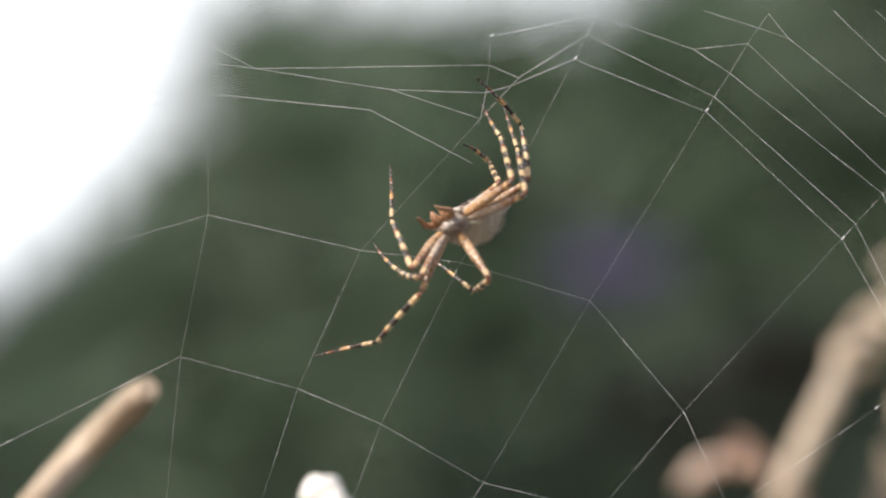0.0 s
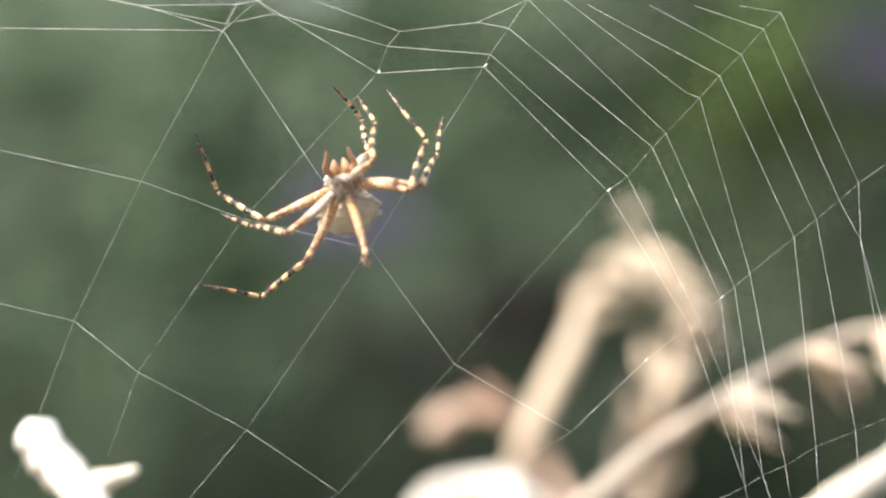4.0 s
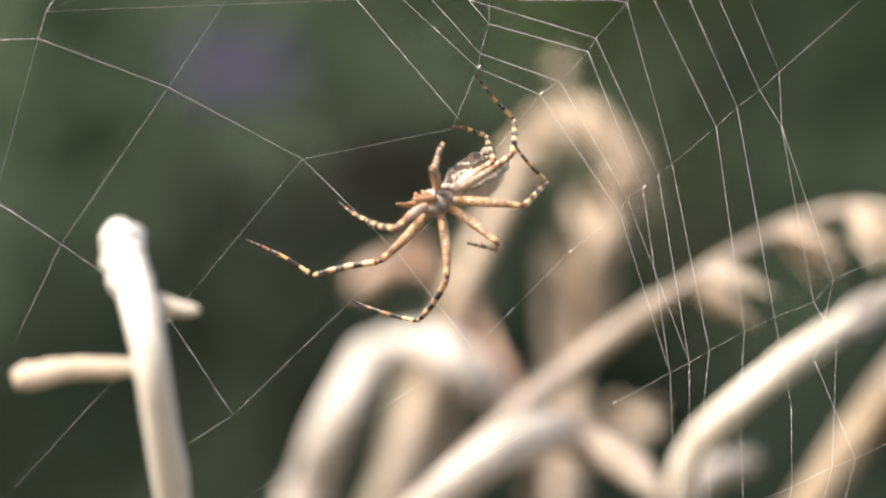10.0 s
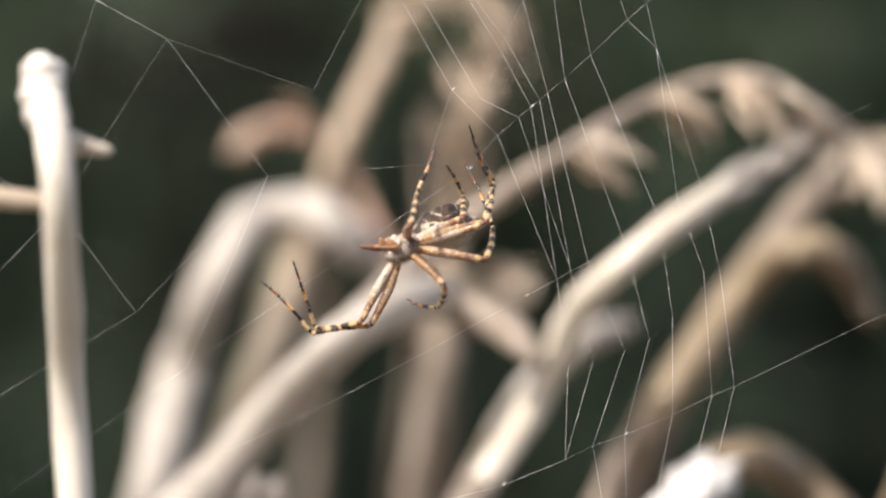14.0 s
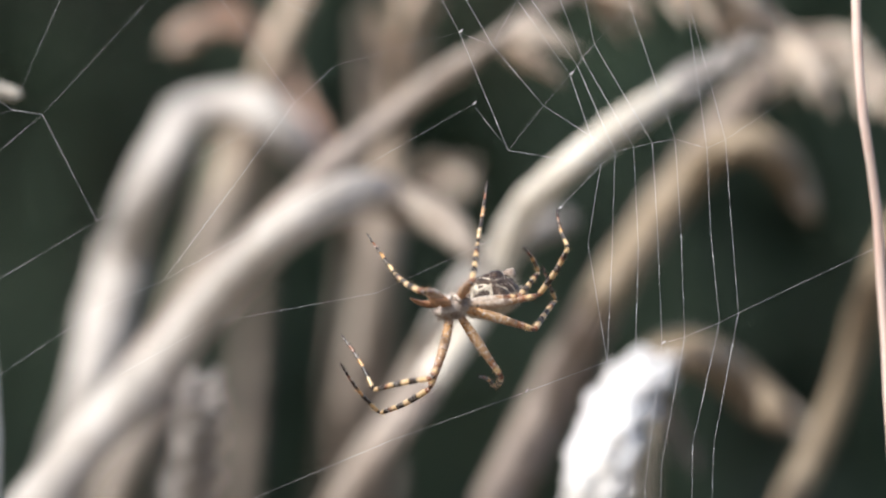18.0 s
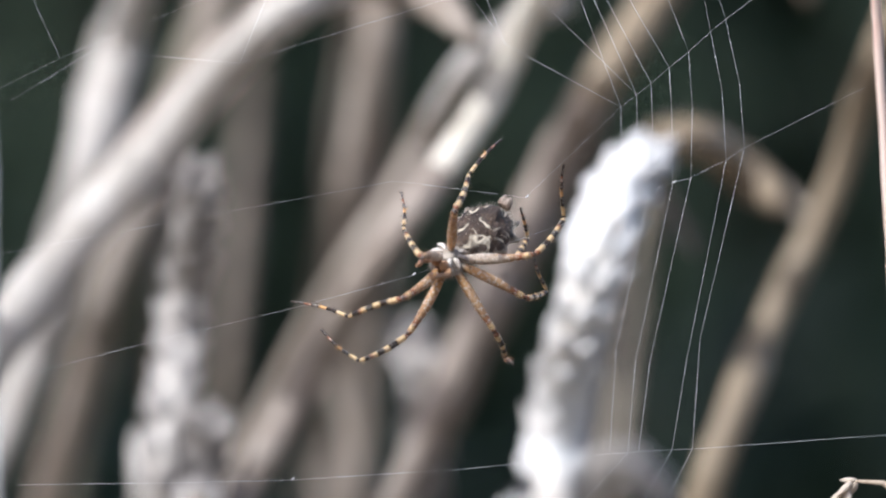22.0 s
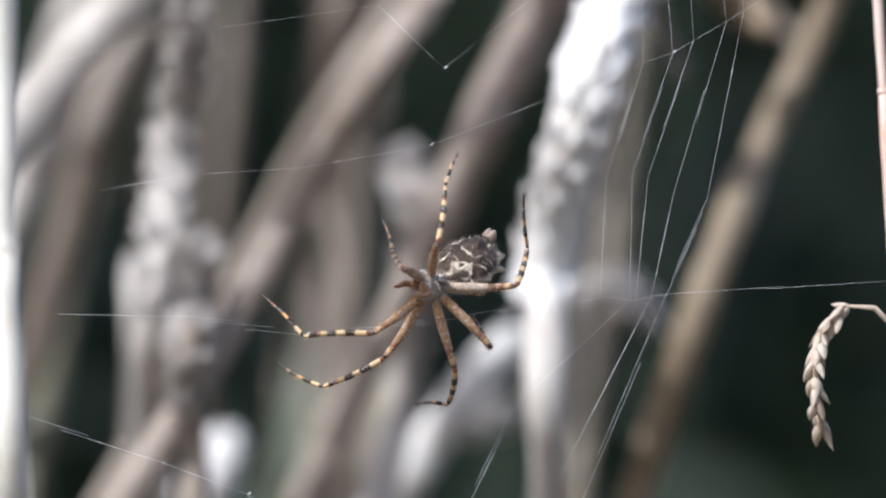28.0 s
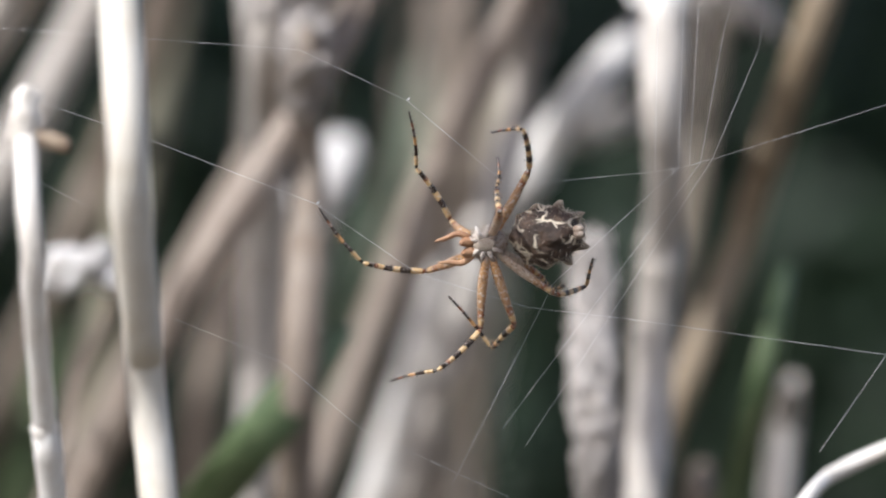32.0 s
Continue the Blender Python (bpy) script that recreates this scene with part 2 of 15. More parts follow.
def leaves(lumps, count, size, seed, hollow=0.55):
    """Points and faces of many small bent leaves spread over rounded masses."""
    rng = np.random.default_rng(seed)
    w = np.array([l[3] ** 2 for l in lumps])
    verts, faces = [], []
    pick = rng.choice(len(lumps), count, p=w / w.sum())
    for k in pick:
        x, y, z, r = lumps[k]
        d = rng.normal(size=3)
        d /= np.linalg.norm(d)
        c = np.array((x, y, z)) + d * r * (hollow + (1.05 - hollow) * rng.random() ** 0.6) * (0.86 + 0.28 * noise.noise(Vector(d * 2.3 + k)))
        a = rng.normal(size=3)
        a /= np.linalg.norm(a)
        b = np.cross(a, d + rng.normal(size=3) * 0.5)
        b /= np.linalg.norm(b) + 1e-9
        up = np.cross(a, b)
        s = size * (0.6 + 0.8 * rng.random())
        i = len(verts)
        verts += [tuple(c - a * s), tuple(c + b * s * 0.42 + up * s * 0.1), tuple(c + a * s), tuple(c - b * s * 0.42 + up * s * 0.1), tuple(c - up * s * 0.06)]
        faces += [(i, i + 1, i + 4), (i + 1, i + 2, i + 4), (i + 2, i + 3, i + 4), (i + 3, i, i + 4)]
    return verts, faces


def bush(label, base, lumps, count, size, mat, seed, name="bush", stem=0.014):
    """A shrub: stems from one foot, a crown of many small leaves."""
    thing = tagged(new(name), label, "bush")
    thing.location = base
    b0 = Vector(base)
    for k, (x, y, z, r) in enumerate(lumps):
        bm = bmesh.new()
        top = Vector((x, y, z)) - b0
        foot = Vector((0.02 * math.sin(k * 2.4), 0.02 * math.cos(k * 2.4), -0.03))
        mid = foot.lerp(top, 0.5) + Vector((0, 0, 0.12 * top.length))
        line = even([foot, mid, top], 8)
        tube(bm, line, [stem * (1 - 0.75 * i / 8) for i in range(9)], 6, rough=0.1)
        for j in range(3):
            a = k * 1.7 + j * 2.1
            end = top + Vector((math.cos(a), math.sin(a), 0.4)) * r * 0.8
            line = even([line[5] if j == 0 else top * 0.9 + foot * 0.1, (top + end) / 2, end], 5) if j < 3 else line
            tube(bm, line, [stem * 0.43 * (1 - 0.7 * i / 5) for i in range(6)], 5)
        part("branch", bm, BARK, thing)
    v, f = leaves([(x - base[0], y - base[1], z - base[2], r) for x, y, z, r in lumps], count, size, seed)
    me = bpy.data.meshes.new("crown")
    me.from_pydata(v, [], f)
    tagged(part_of("crown", me, mat, thing), kind="stuff")
    return thing


# ---- dry grass ----
SPIKELET = {"tan": spindle("spikelet", 1.0, 0.36), "white": spindle("spikelet", 1.0, 0.36), "pink": spindle("spikelet", 1.0, 0.36), "pale": spindle("spikelet", 1.0, 0.36)}
for key, mat in (("tan", HUSK), ("white", HUSK_WHITE), ("pink", HUSK_PINK), ("pale", HUSK_PALE)):
    SPIKELET[key].materials.append(mat)


def stalk(label, points, r_base, r_tip, look_of, head=None, name="dry_grass_stalk", blade=False, blunt=False, tip_look=None, tip_share=0.17, joints=True, thin=(2.0, 1.0)):
    """One grass stalk from its tip down to its foot. head: where along it (from the tip) husks sit, their length, width, number and droop. thin: from where on, and to what share of its girth, the stem narrows."""
    foot = Vector(points[-1])
    thing = tagged(new(name), label, "grass", "dry grass stalks")
    thing.location = foot
    line = even([Vector(p) - foot for p in points], 64)
    bm = bmesh.new()
    n = len(line)
    if blade:
        frames = sides(line)
        rows = []
        for i, (p, (t, u, v)) in enumerate(zip(line, frames)):
            s = i / (n - 1)
            w = (r_tip + (r_base - r_tip) * s) * min(1.0, 0.3 + 8 * s)
            turn = math.sin(4 * s) * 0.25
            a = v * math.cos(turn) + u * math.sin(turn)
            b = u * math.cos(turn) - v * math.sin(turn)
            fold = b * w * 0.35
            thick = b * 0.0002
            rows.append([bm.verts.new(q) for q in (p - a * w + fold + thick, p + thick, p + a * w + fold + thick,
                                                     p + a * w + fold - thick, p - thick, p - a * w + fold - thick)])
        for a, b in zip(rows, rows[1:]):
            for k in range(6):
                f = bm.faces.new((a[k], a[(k + 1) % 6], b[(k + 1) % 6], b[k]))
                f.smooth = True
        bm.faces.new(rows[0][::-1])
        bm.faces.new(rows[-1])
        part("blade", bm, STRAW[look_of], thing)
        # the raised rib down the middle of the leaf
        rib = bmesh.new()
        tube(rib, line, [0.0002 + (r_base * 0.10) * min(1.0, i / n * 4) for i in range(n)], 6)
        part("midrib", rib, STRAW["straw" if look_of == "leaf" else look_of], thing)
        return thing
    radii = []
    for i in range(n):
        s = i / (n - 1)
        r = r_tip + (r_base - r_tip) * min(1, s * 2.2)
        r *= 1 + (thin[1] - 1) * min(1.0, max(0.0, (s - thin[0]) / 0.08))
        if i == 0:
            r *= 0.7 if blunt else 0.35
        elif i == 1 and not blunt:
            r *= 0.75
        radii.append(r * ((0.82 if head[5] <= 0.16 else 0.55) if head and head[0] <= s <= head[1] else 1.0))
    cut = 0
    if tip_look:
        # the top in another colour: withered, or lightened for sun (A, A2, D)
        cut = int(n * tip_share)
        tube(bm, line[:cut + 2], radii[:cut + 1] + [radii[cut + 1] * 0.9], 12, 0.9, 0.2)
        part("tip", bm, STRAW[tip_look], thing)
        bm = bmesh.new()
    tube(bm, line[cut:], radii[cut:], 12, 0.9, 0.2)
    part("stem", bm, STRAW[look_of], thing)
    # joints of the stem, each with the torn foot of its leaf sheath
    frames = sides(line)
    first = max(head[1] if head else 0.0, 0.12) + 0.05
    k, s = 0, first + 0.02 * (hash_of(label, points) % 5)
    while joints and s < 0.97 and r_base > 0.0006:
        i = int(s * (n - 1))
        bm = bmesh.new()
        run = [line[i] + frames[i][0] * r_base * d for d in (-0.5, -0.25, 0, 0.25, 0.5)]
        tube(bm, run, [radii[i] * q for q in (1.0, 1.14, 1.2, 1.14, 1.0)], 10, 0.9)
        part("node", bm, STRAW[look_of], thing)
        j = min(n - 1, i + 9)
        if j > i + 2:
            bm = bmesh.new()
            run = line[i:j + 1]
            tube(bm, run, [radii[i + q] * (1.13 - 0.11 * q / len(run)) for q in range(len(run))], 9, 0.92, 0.2)
            part("sheath", bm, STRAW[look_of], thing)
        k += 1
        s += 0.24 + 0.03 * ((k * 7) % 3)
    if head:
        a, b, length, width, count, droop = head[:6]
        rng = random.Random(hash_of(label, points))
        key = head[6] if len(head) > 6 else "pink" if look_of == "pink" else "pale" if look_of == "pale" else "white" if look_of in ("white", "straw") else "tan"
        for k in range(count):
            s = max(0.0, a + (b - a) * (k + 1.5 * rng.random() - 0.5) / count)
            if droop <= 0.16:
                # husks of a tight ear sit in rings
                s = a + (b - a) * (k // 6 + 0.12 * rng.random()) / (count / 6)
            if droop >= 1:
                # spikelets hang in loose clusters
                s = a + (b - a) * (int(k * 5 / count) + 0.42 * rng.random()) / 4.6
            i = min(int(s * (n - 1)), n - 2)
            t, u, v = frames[i]
            p = line[i].lerp(line[i + 1], s * (n - 1) - i)
            ang = k * 2.4 + rng.uniform(-0.4, 0.4) if droop > 0.16 else (k % 6 + 0.5 * (k // 6)) * math.pi / 3 + rng.uniform(-0.15, 0.15)
            out = u * math.cos(ang) + v * math.sin(ang)
            way = (-t * 1.0 + out * ((0.38 if droop > 0.17 else 0.40) + (0.25 if droop > 0.16 else 0.12) * rng.random()) + Vector((0, 0, -droop)) * (0.6 + 0.6 * rng.random())).normalized()
            turn = way.to_track_quat("Z", "Y").to_matrix().to_4x4()
            size = length * (rng.uniform(0.94, 1.08) if droop <= 0.16 else rng.uniform(0.75, 1.2))
            wide = width / 0.36 * rng.uniform(0.85, 1.2)
            m = Matrix.Translation(p + out * radii[i] * 0.6) @ turn @ Matrix.Diagonal((wide, wide, size, 1))
            part_of("spikelet", SPIKELET[key], None, thing, m=m)
    return thing


def hash_of(label, points):
    return int(abs(points[0][0]) * 91000 + abs(points[0][2]) * 37000) + len(label)


def side_branch(thing, points, r0, r1, look_of):
    """A short twig growing from a stem, in the plan's metres."""
    foot = thing.location
    line = even([Vector(p) - foot for p in points], 10)
    bm = bmesh.new()
    tube(bm, line, [(r0 + (r1 - r0) * i / 10) * (0.6 if i == 10 else 1) for i in range(11)], 9, 0.9, 0.3)
    return part("side_branch", bm, STRAW[look_of], thing)


def ragged_tip(thing, points, r, look_of):
    """The frayed, swollen end of a broken stem."""
    line = even([Vector(p) - thing.location for p in points], 12)
    bm = bmesh.new()
    tube(bm, line, [r * q for q in (0.35, 0.75, 0.98, 1.08, 1.05, 1.12, 1.06, 1.0, 0.92, 0.96, 0.86, 0.8, 0.7)], 12, 0.9, 0.6)
    part("broken_tip", bm, STRAW[look_of], thing)


def flower(label, foot, head, width, seed):
    """A small head of lilac florets on a thin stalk."""
    thing = tagged(new("lilac_flower"), label, "flower", "lilac flowers")
    thing.location = foot
    top = Vector(head) - Vector(foot)
    bm = bmesh.new()
    tube(bm, even([(0, 0, 0), top * 0.5 + Vector((0.02, 0, 0)), top], 10), [0.003 - 0.00015 * i for i in range(11)], 7)
    part("stem", bm, FOLIAGE["mid"], thing)
    v, f = leaves([(top.x + width * k, top.y, top.z + 0.1 * width * k * k, width * 0.6) for k in (-0.7, 0.0, 0.7)], 900, width * 0.26, seed, 0.2)
    me = bpy.data.meshes.new("flower_head")
    me.from_pydata(v, [], f)
    tagged(part_of("flower_head", me, PETAL, thing, "soft lilac florets"), kind="stuff")
    return thing


ground()
backdrop()
bush("shaded green hedge with a rounded outline", (0.25, 2.5, 0), [(-0.46, 2.5, 0.24, 0.19), (-0.33, 2.5, 0.33, 0.19), (-0.23, 2.5, 0.385, 0.18), (-0.16, 2.5, 0.51, 0.07), (-0.06, 2.5, 0.52, 0.13), (-0.1, 2.5, 0.36, 0.2), (-0.085, 2.5, 0.642, 0.055), (-0.02, 2.5, 0.540, 0.158), (0.13, 2.5, 0.552, 0.165), (0.25, 2.5, 0.54, 0.2), (0.425, 2.5, 0.62, 0.32), (0.62, 2.5, 0.64, 0.34), (0.04, 2.36, 0.40, 0.15), (0.2, 2.36, 0.40, 0.17), (0.36, 2.36, 0.44, 0.17), (0.85, 2.5, 0.6, 0.36), (0.2, 2.3, 0.15, 0.3), (0.5, 2.2, 0.2, 0.3), (-0.15, 2.4, 0.12, 0.28), (0.8, 2.2, 0.2, 0.3)], 27000, 0.035, FOLIAGE["mid"], 3)
bush("yellow-green shrub before a hedge, leaf colour lightened as sunlit", (0.33, 2.25, 0), [(0.259, 2.2, 0.592, 0.026), (0.286, 2.21, 0.610, 0.03), (0.31, 2.21, 0.588, 0.022), (0.242, 2.2, 0.570, 0.017)], 420, 0.012, FOLIAGE["sunlit"], 21, stem=0.0025)
bush("withered brown shrub growing before a hedge", (0.10, 2.05, 0), [(0.078, 1.97, 0.470, 0.022), (0.105, 1.97, 0.464, 0.018), (0.136, 1.98, 0.482, 0.026), (0.165, 1.97, 0.487, 0.018)], 420, 0.012, FOLIAGE["withered"], 22, stem=0.0025)
bush("undergrowth bush with leaf colour darkened for deep shade", (0.3, 1.6, 0), [(-0.2, 1.7, 0.04, 0.2), (0.0, 1.7, 0.03, 0.2), (0.18, 1.6, 0.05, 0.2), (0.36, 1.6, 0.04, 0.2), (0.55, 1.6, 0.06, 0.22), (0.8, 1.7, 0.1, 0.24)], 6000, 0.03, FOLIAGE["dark"], 5)
flower("small lilac flower head before a hedge", (0.026, 1.25, 0), (0.056, 1.200, 0.492), 0.0145, 11)
flower("small lilac flower head before a hedge", (0.258, 1.25, 0), (0.228, 1.200, 0.544), 0.0145, 12)
# added outside the view; its crown keeps the sun off the undergrowth
bush("unseen tree added to cast shade on the undergrowth", (-0.95, 1.35, 0), [(-0.95, 1.2, 1.7, 0.42), (-0.6, 1.1, 1.75, 0.42), (-0.35, 0.95, 1.7, 0.36), (-1.0, 0.95, 1.6, 0.3), (-0.1, 0.7, 1.65, 0.25)], 7000, 0.05, FOLIAGE["dark"], 9, name="unseen_shade_caster")

# ---- the stalks ----
# A and A2: dull lower stem stands for shade, tan top for sun
stalk_A = stalk("pale dry grass stalk with a hooked, drooping seed head", [(0.0999, 0.3190, 0.4375), (0.0962, 0.3146, 0.4446), (0.0884, 0.3258, 0.4498), (0.0806, 0.3361, 0.4457), (0.0766, 0.3300, 0.4339), (0.0723, 0.3281, 0.4252), (0.0679, 0.3198, 0.4174), (0.0650, 0.3222, 0.4086), (0.0613, 0.3304, 0.3976), (0.0578, 0.3275, 0.3876), (0.0536, 0.3195, 0.3762), (0.0498, 0.3229, 0.3647), (0.0462, 0.3307, 0.3534), (0.0421, 0.3268, 0.3425), (0.0342, 0.3192, 0.3273), (0.0281, 0.3235, 0.3023), (-0.0316, 0.4357, 0.1251), (-0.0511, 0.4457, -0.0120)], 0.0036, 0.0024, "dull", (0.0, 0.088, 0.01, 0.0036, 26, 0.5), tip_look="tan", tip_share=0.2)
stalk_A3 = stalk("upright tan husk on a hooked grass stalk", [(0.0882, 0.3414, 0.4572), (0.0885, 0.3282, 0.4516), (0.0896, 0.3222, 0.4436), (0.0905, 0.3322, 0.4352), (0.0892, 0.3437, 0.4275), (0.0861, 0.3397, 0.4163), (0.0842, 0.3262, 0.4051), (0.0860, 0.3229, 0.3940), (0.0844, 0.3346, 0.3807), (0.0735, 0.4451, 0.1896), (0.0656, 0.4551, -0.0120)], 0.0009, 0.0006, "dull", (0.0, 0.024, 0.006, 0.0016, 6, 0.1))
stalk_A2 = stalk("pale dry grass seed head hanging beside a hooked stalk", [(0.0965, 0.3190, 0.4369), (0.0972, 0.3305, 0.4330), (0.0941, 0.3223, 0.4262), (0.0915, 0.3197, 0.4174), (0.0906, 0.3280, 0.4075), (0.0895, 0.3301, 0.3965), (0.0877, 0.3217, 0.3833), (0.0865, 0.3201, 0.3679), (0.0865, 0.3286, 0.3500), (0.0880, 0.4470, 0.1498), (0.0867, 0.4570, -0.0120)], 0.0033, 0.0030, "dull", (0.0, 0.115, 0.011, 0.0044, 18, 0.3), tip_look="tan", tip_share=0.16)
stalk_C = stalk("dry pinkish grass bud on a thin bent stalk", [(0.0519, 0.3470, 0.4175), (0.0551, 0.3500, 0.4200), (0.0599, 0.3450, 0.4208), (0.0673, 0.3479, 0.4149), (0.0730, 0.3490, 0.4048), (0.0775, 0.3419, 0.3942), (0.0815, 0.3412, 0.3831), (0.0846, 0.3483, 0.3695), (0.0857, 0.3486, 0.3527), (0.0861, 0.3450, 0.3360), (0.0867, 0.3450, 0.2912), (0.0887, 0.3650, 0.1912), (0.0907, 0.3700, -0.0120)], 0.0017, 0.0015, "dull", (0.0, 0.055, 0.0085, 0.0042, 9, 0.2, 'pink'), tip_look="pink", tip_share=0.12)
stalk_B = stalk("arching dry grass stalk with drooping spikelets", [(0.1498, 0.1870, 0.4142), (0.1467, 0.1970, 0.4196), (0.1377, 0.1864, 0.4246), (0.1301, 0.1770, 0.4283), (0.1249, 0.1882, 0.4294), (0.1169, 0.1969, 0.4274), (0.1056, 0.1853, 0.4226), (0.0948, 0.1772, 0.4162), (0.0861, 0.1893, 0.4095), (0.0768, 0.1967, 0.4020), (0.0663, 0.1841, 0.3941), (0.0570, 0.1775, 0.3861), (0.0490, 0.1904, 0.3771), (0.0409, 0.1963, 0.3675), (0.0320, 0.1830, 0.3581), (0.0063, 0.1810, 0.3196), (-0.1118, 0.1910, 0.1598), (-0.1634, 0.2010, -0.0120)], 0.0030, 0.0021, "fawn", (0.0, 0.159, 0.0125, 0.0036, 40, 1.0))
# D: the cream of the top is sunlight put into the straw colour
stalk_D = stalk("tan dry grass stalk with a fuzzy bleached tip", [(0.1358, 0.1795, 0.4123), (0.1310, 0.1788, 0.4095), (0.1144, 0.1645, 0.4006), (0.1039, 0.1583, 0.3929), (0.0973, 0.1692, 0.3855), (0.0922, 0.1790, 0.3708), (0.0805, 0.1623, 0.3558), (0.0710, 0.1591, 0.3429), (0.0637, 0.1718, 0.3287), (0.0575, 0.1819, 0.3153), (0.0501, 0.1746, 0.3031), (0.0351, 0.1605, 0.2796), (0.0187, 0.1604, 0.2527), (0.0093, 0.1743, 0.2312), (0.0015, 0.1819, 0.2142), (-0.0377, 0.1919, 0.1071), (-0.0548, 0.2019, -0.0120)], 0.0030, 0.0025, "fawn", (0.0, 0.04, 0.006, 0.002, 24, 0.1, 'pale'), tip_look="cream", tip_share=0.22)
stalk_F = stalk("bleached dry grass stalk bent over at its tip", [(0.1155, 0.2477, 0.3816), (0.1123, 0.2468, 0.3807), (0.1050, 0.2325, 0.3782), (0.0971, 0.2263, 0.3726), (0.0925, 0.2372, 0.3645), (0.0890, 0.2493, 0.3559), (0.0834, 0.2375, 0.3475), (0.0761, 0.2271, 0.3386), (0.0684, 0.2398, 0.3235), (0.0545, 0.2499, 0.2958), (0.0436, 0.2426, 0.2788), (-0.0279, 0.2526, 0.1394), (-0.0592, 0.2626, -0.0120)], 0.0026, 0.0026, "dull", blunt=True, joints=False, tip_look="pale", tip_share=0.11)
stalk_G0 = stalk("thick dry grass stalk with a folded drooping tip", [(0.1564, 0.2200, 0.3825), (0.1555, 0.2290, 0.3875), (0.1505, 0.2195, 0.3929), (0.1436, 0.2110, 0.3963), (0.1389, 0.2210, 0.3939), (0.1332, 0.2289, 0.3868), (0.1247, 0.2184, 0.3769), (0.1176, 0.2112, 0.3675), (0.1135, 0.2221, 0.3570), (0.1087, 0.2287, 0.3465), (0.1023, 0.2174, 0.3369), (0.0968, 0.2115, 0.3271), (0.1023, 0.2174, 0.3369), (0.0968, 0.2115, 0.3271), (0.0473, 0.2173, 0.2080), (0.0225, 0.2273, 0.1040), (0.0117, 0.2373, -0.0120)], 0.0044, 0.0036, "fawn", tip_look="warm", thin=(0.34, 0.5))
stalk_N = stalk("dry grass stalk with a drooping woolly head", [(0.1733, 0.2365, 0.4029), (0.1702, 0.2502, 0.4118), (0.1641, 0.2585, 0.4156), (0.1542, 0.2492, 0.4108), (0.1461, 0.2359, 0.4029), (0.1375, 0.2382, 0.3915), (0.1278, 0.2526, 0.3742), (0.1251, 0.2581, 0.3694), (0.1138, 0.2466, 0.3478), (0.1052, 0.2350, 0.3339), (0.0975, 0.2402, 0.3171), (0.0910, 0.2547, 0.2993), (0.0793, 0.2571, 0.2790), (0.0659, 0.2440, 0.2521), (0.0558, 0.2345, 0.2283), (0.0173, 0.2445, 0.1141), (0.0004, 0.2545, -0.0120)], 0.0034, 0.0038, "dull", (0.0, 0.106, 0.009, 0.004, 16, 0.5))
stalk_G = stalk("withered grey leaf blade curling down", [(0.1708, 0.3153, 0.3386), (0.1657, 0.3298, 0.3441), (0.1573, 0.3344, 0.3517), (0.1456, 0.3223, 0.3553), (0.137, 0.3113, 0.3515), (0.1339, 0.3174, 0.3414), (0.1299, 0.3174, 0.3114), (0.1099, 0.3274, 0.1707), (0.0899, 0.3374, -0.012)], 0.00329, 0.00197, "leaf", name="leaf_blade", blade=True)
stalk_G2 = stalk("short withered brown leaf hanging from a stalk", [(0.1565, 0.3848, 0.3307), (0.1502, 0.3719, 0.336), (0.1478, 0.3621, 0.3421), (0.1464, 0.3697, 0.3464), (0.1424, 0.3697, 0.3164), (0.1224, 0.3797, 0.1732), (0.1024, 0.3897, -0.012)], 0.00342, 0.00251, "leaf", name="leaf_blade", blade=True)
stalk_H = stalk("bright bleached grass stalk with a knobbly seed head", [(0.1196, 0.1648, 0.3551), (0.1146, 0.1543, 0.3507), (0.1093, 0.1418, 0.3417), (0.1057, 0.1458, 0.329), (0.1048, 0.1603, 0.3165), (0.1043, 0.1641, 0.3055), (0.1027, 0.1517, 0.2968), (0.1012, 0.1412, 0.2882), (0.103, 0.148, 0.2747), (0.1035, 0.1622, 0.2555), (0.1024, 0.1629, 0.2397), (0.0997, 0.1492, 0.2181), (0.0888, 0.1592, 0.109), (0.084, 0.1692, -0.012)], 0.0046, 0.0040, "pale", (0.0, 0.205, 0.0078, 0.0044, 84, 0.16, 'white'), blunt=True, tip_look="white", tip_share=0.21, thin=(0.2, 0.76))
stalk_I = stalk("slender bleached grass ear with overlapping husks", [(0.0419, 0.1586, 0.3519), (0.0420, 0.1704, 0.3425), (0.0414, 0.1817, 0.3321), (0.0403, 0.1758, 0.3227), (0.0380, 0.1615, 0.3120), (0.0363, 0.1596, 0.2986), (0.0363, 0.1730, 0.2857), (0.0365, 0.1820, 0.2749), (0.0318, 0.1920, 0.1375), (0.0293, 0.2020, -0.0120)], 0.0033, 0.0041, "pale", (0.0, 0.202, 0.0062, 0.0034, 78, 0.16), blunt=True)
stalk_I3 = stalk("bleached grass ear with overlapping husks on a dull stalk", [(0.0441, 0.1582, 0.3099), (0.0433, 0.1648, 0.3019), (0.0422, 0.1541, 0.2970), (0.0415, 0.1418, 0.2977), (0.0411, 0.1459, 0.2928), (0.0417, 0.1604, 0.2836), (0.0428, 0.1641, 0.2745), (0.0416, 0.1515, 0.2594), (0.0399, 0.1411, 0.2433), (0.0388, 0.1482, 0.2190), (0.0348, 0.1582, 0.1095), (0.0331, 0.1682, -0.0120)], 0.00325, 0.00344, "dull", (0.0, 0.17, 0.0054, 0.0036, 84, 0.16, 'pale'), blunt=True)
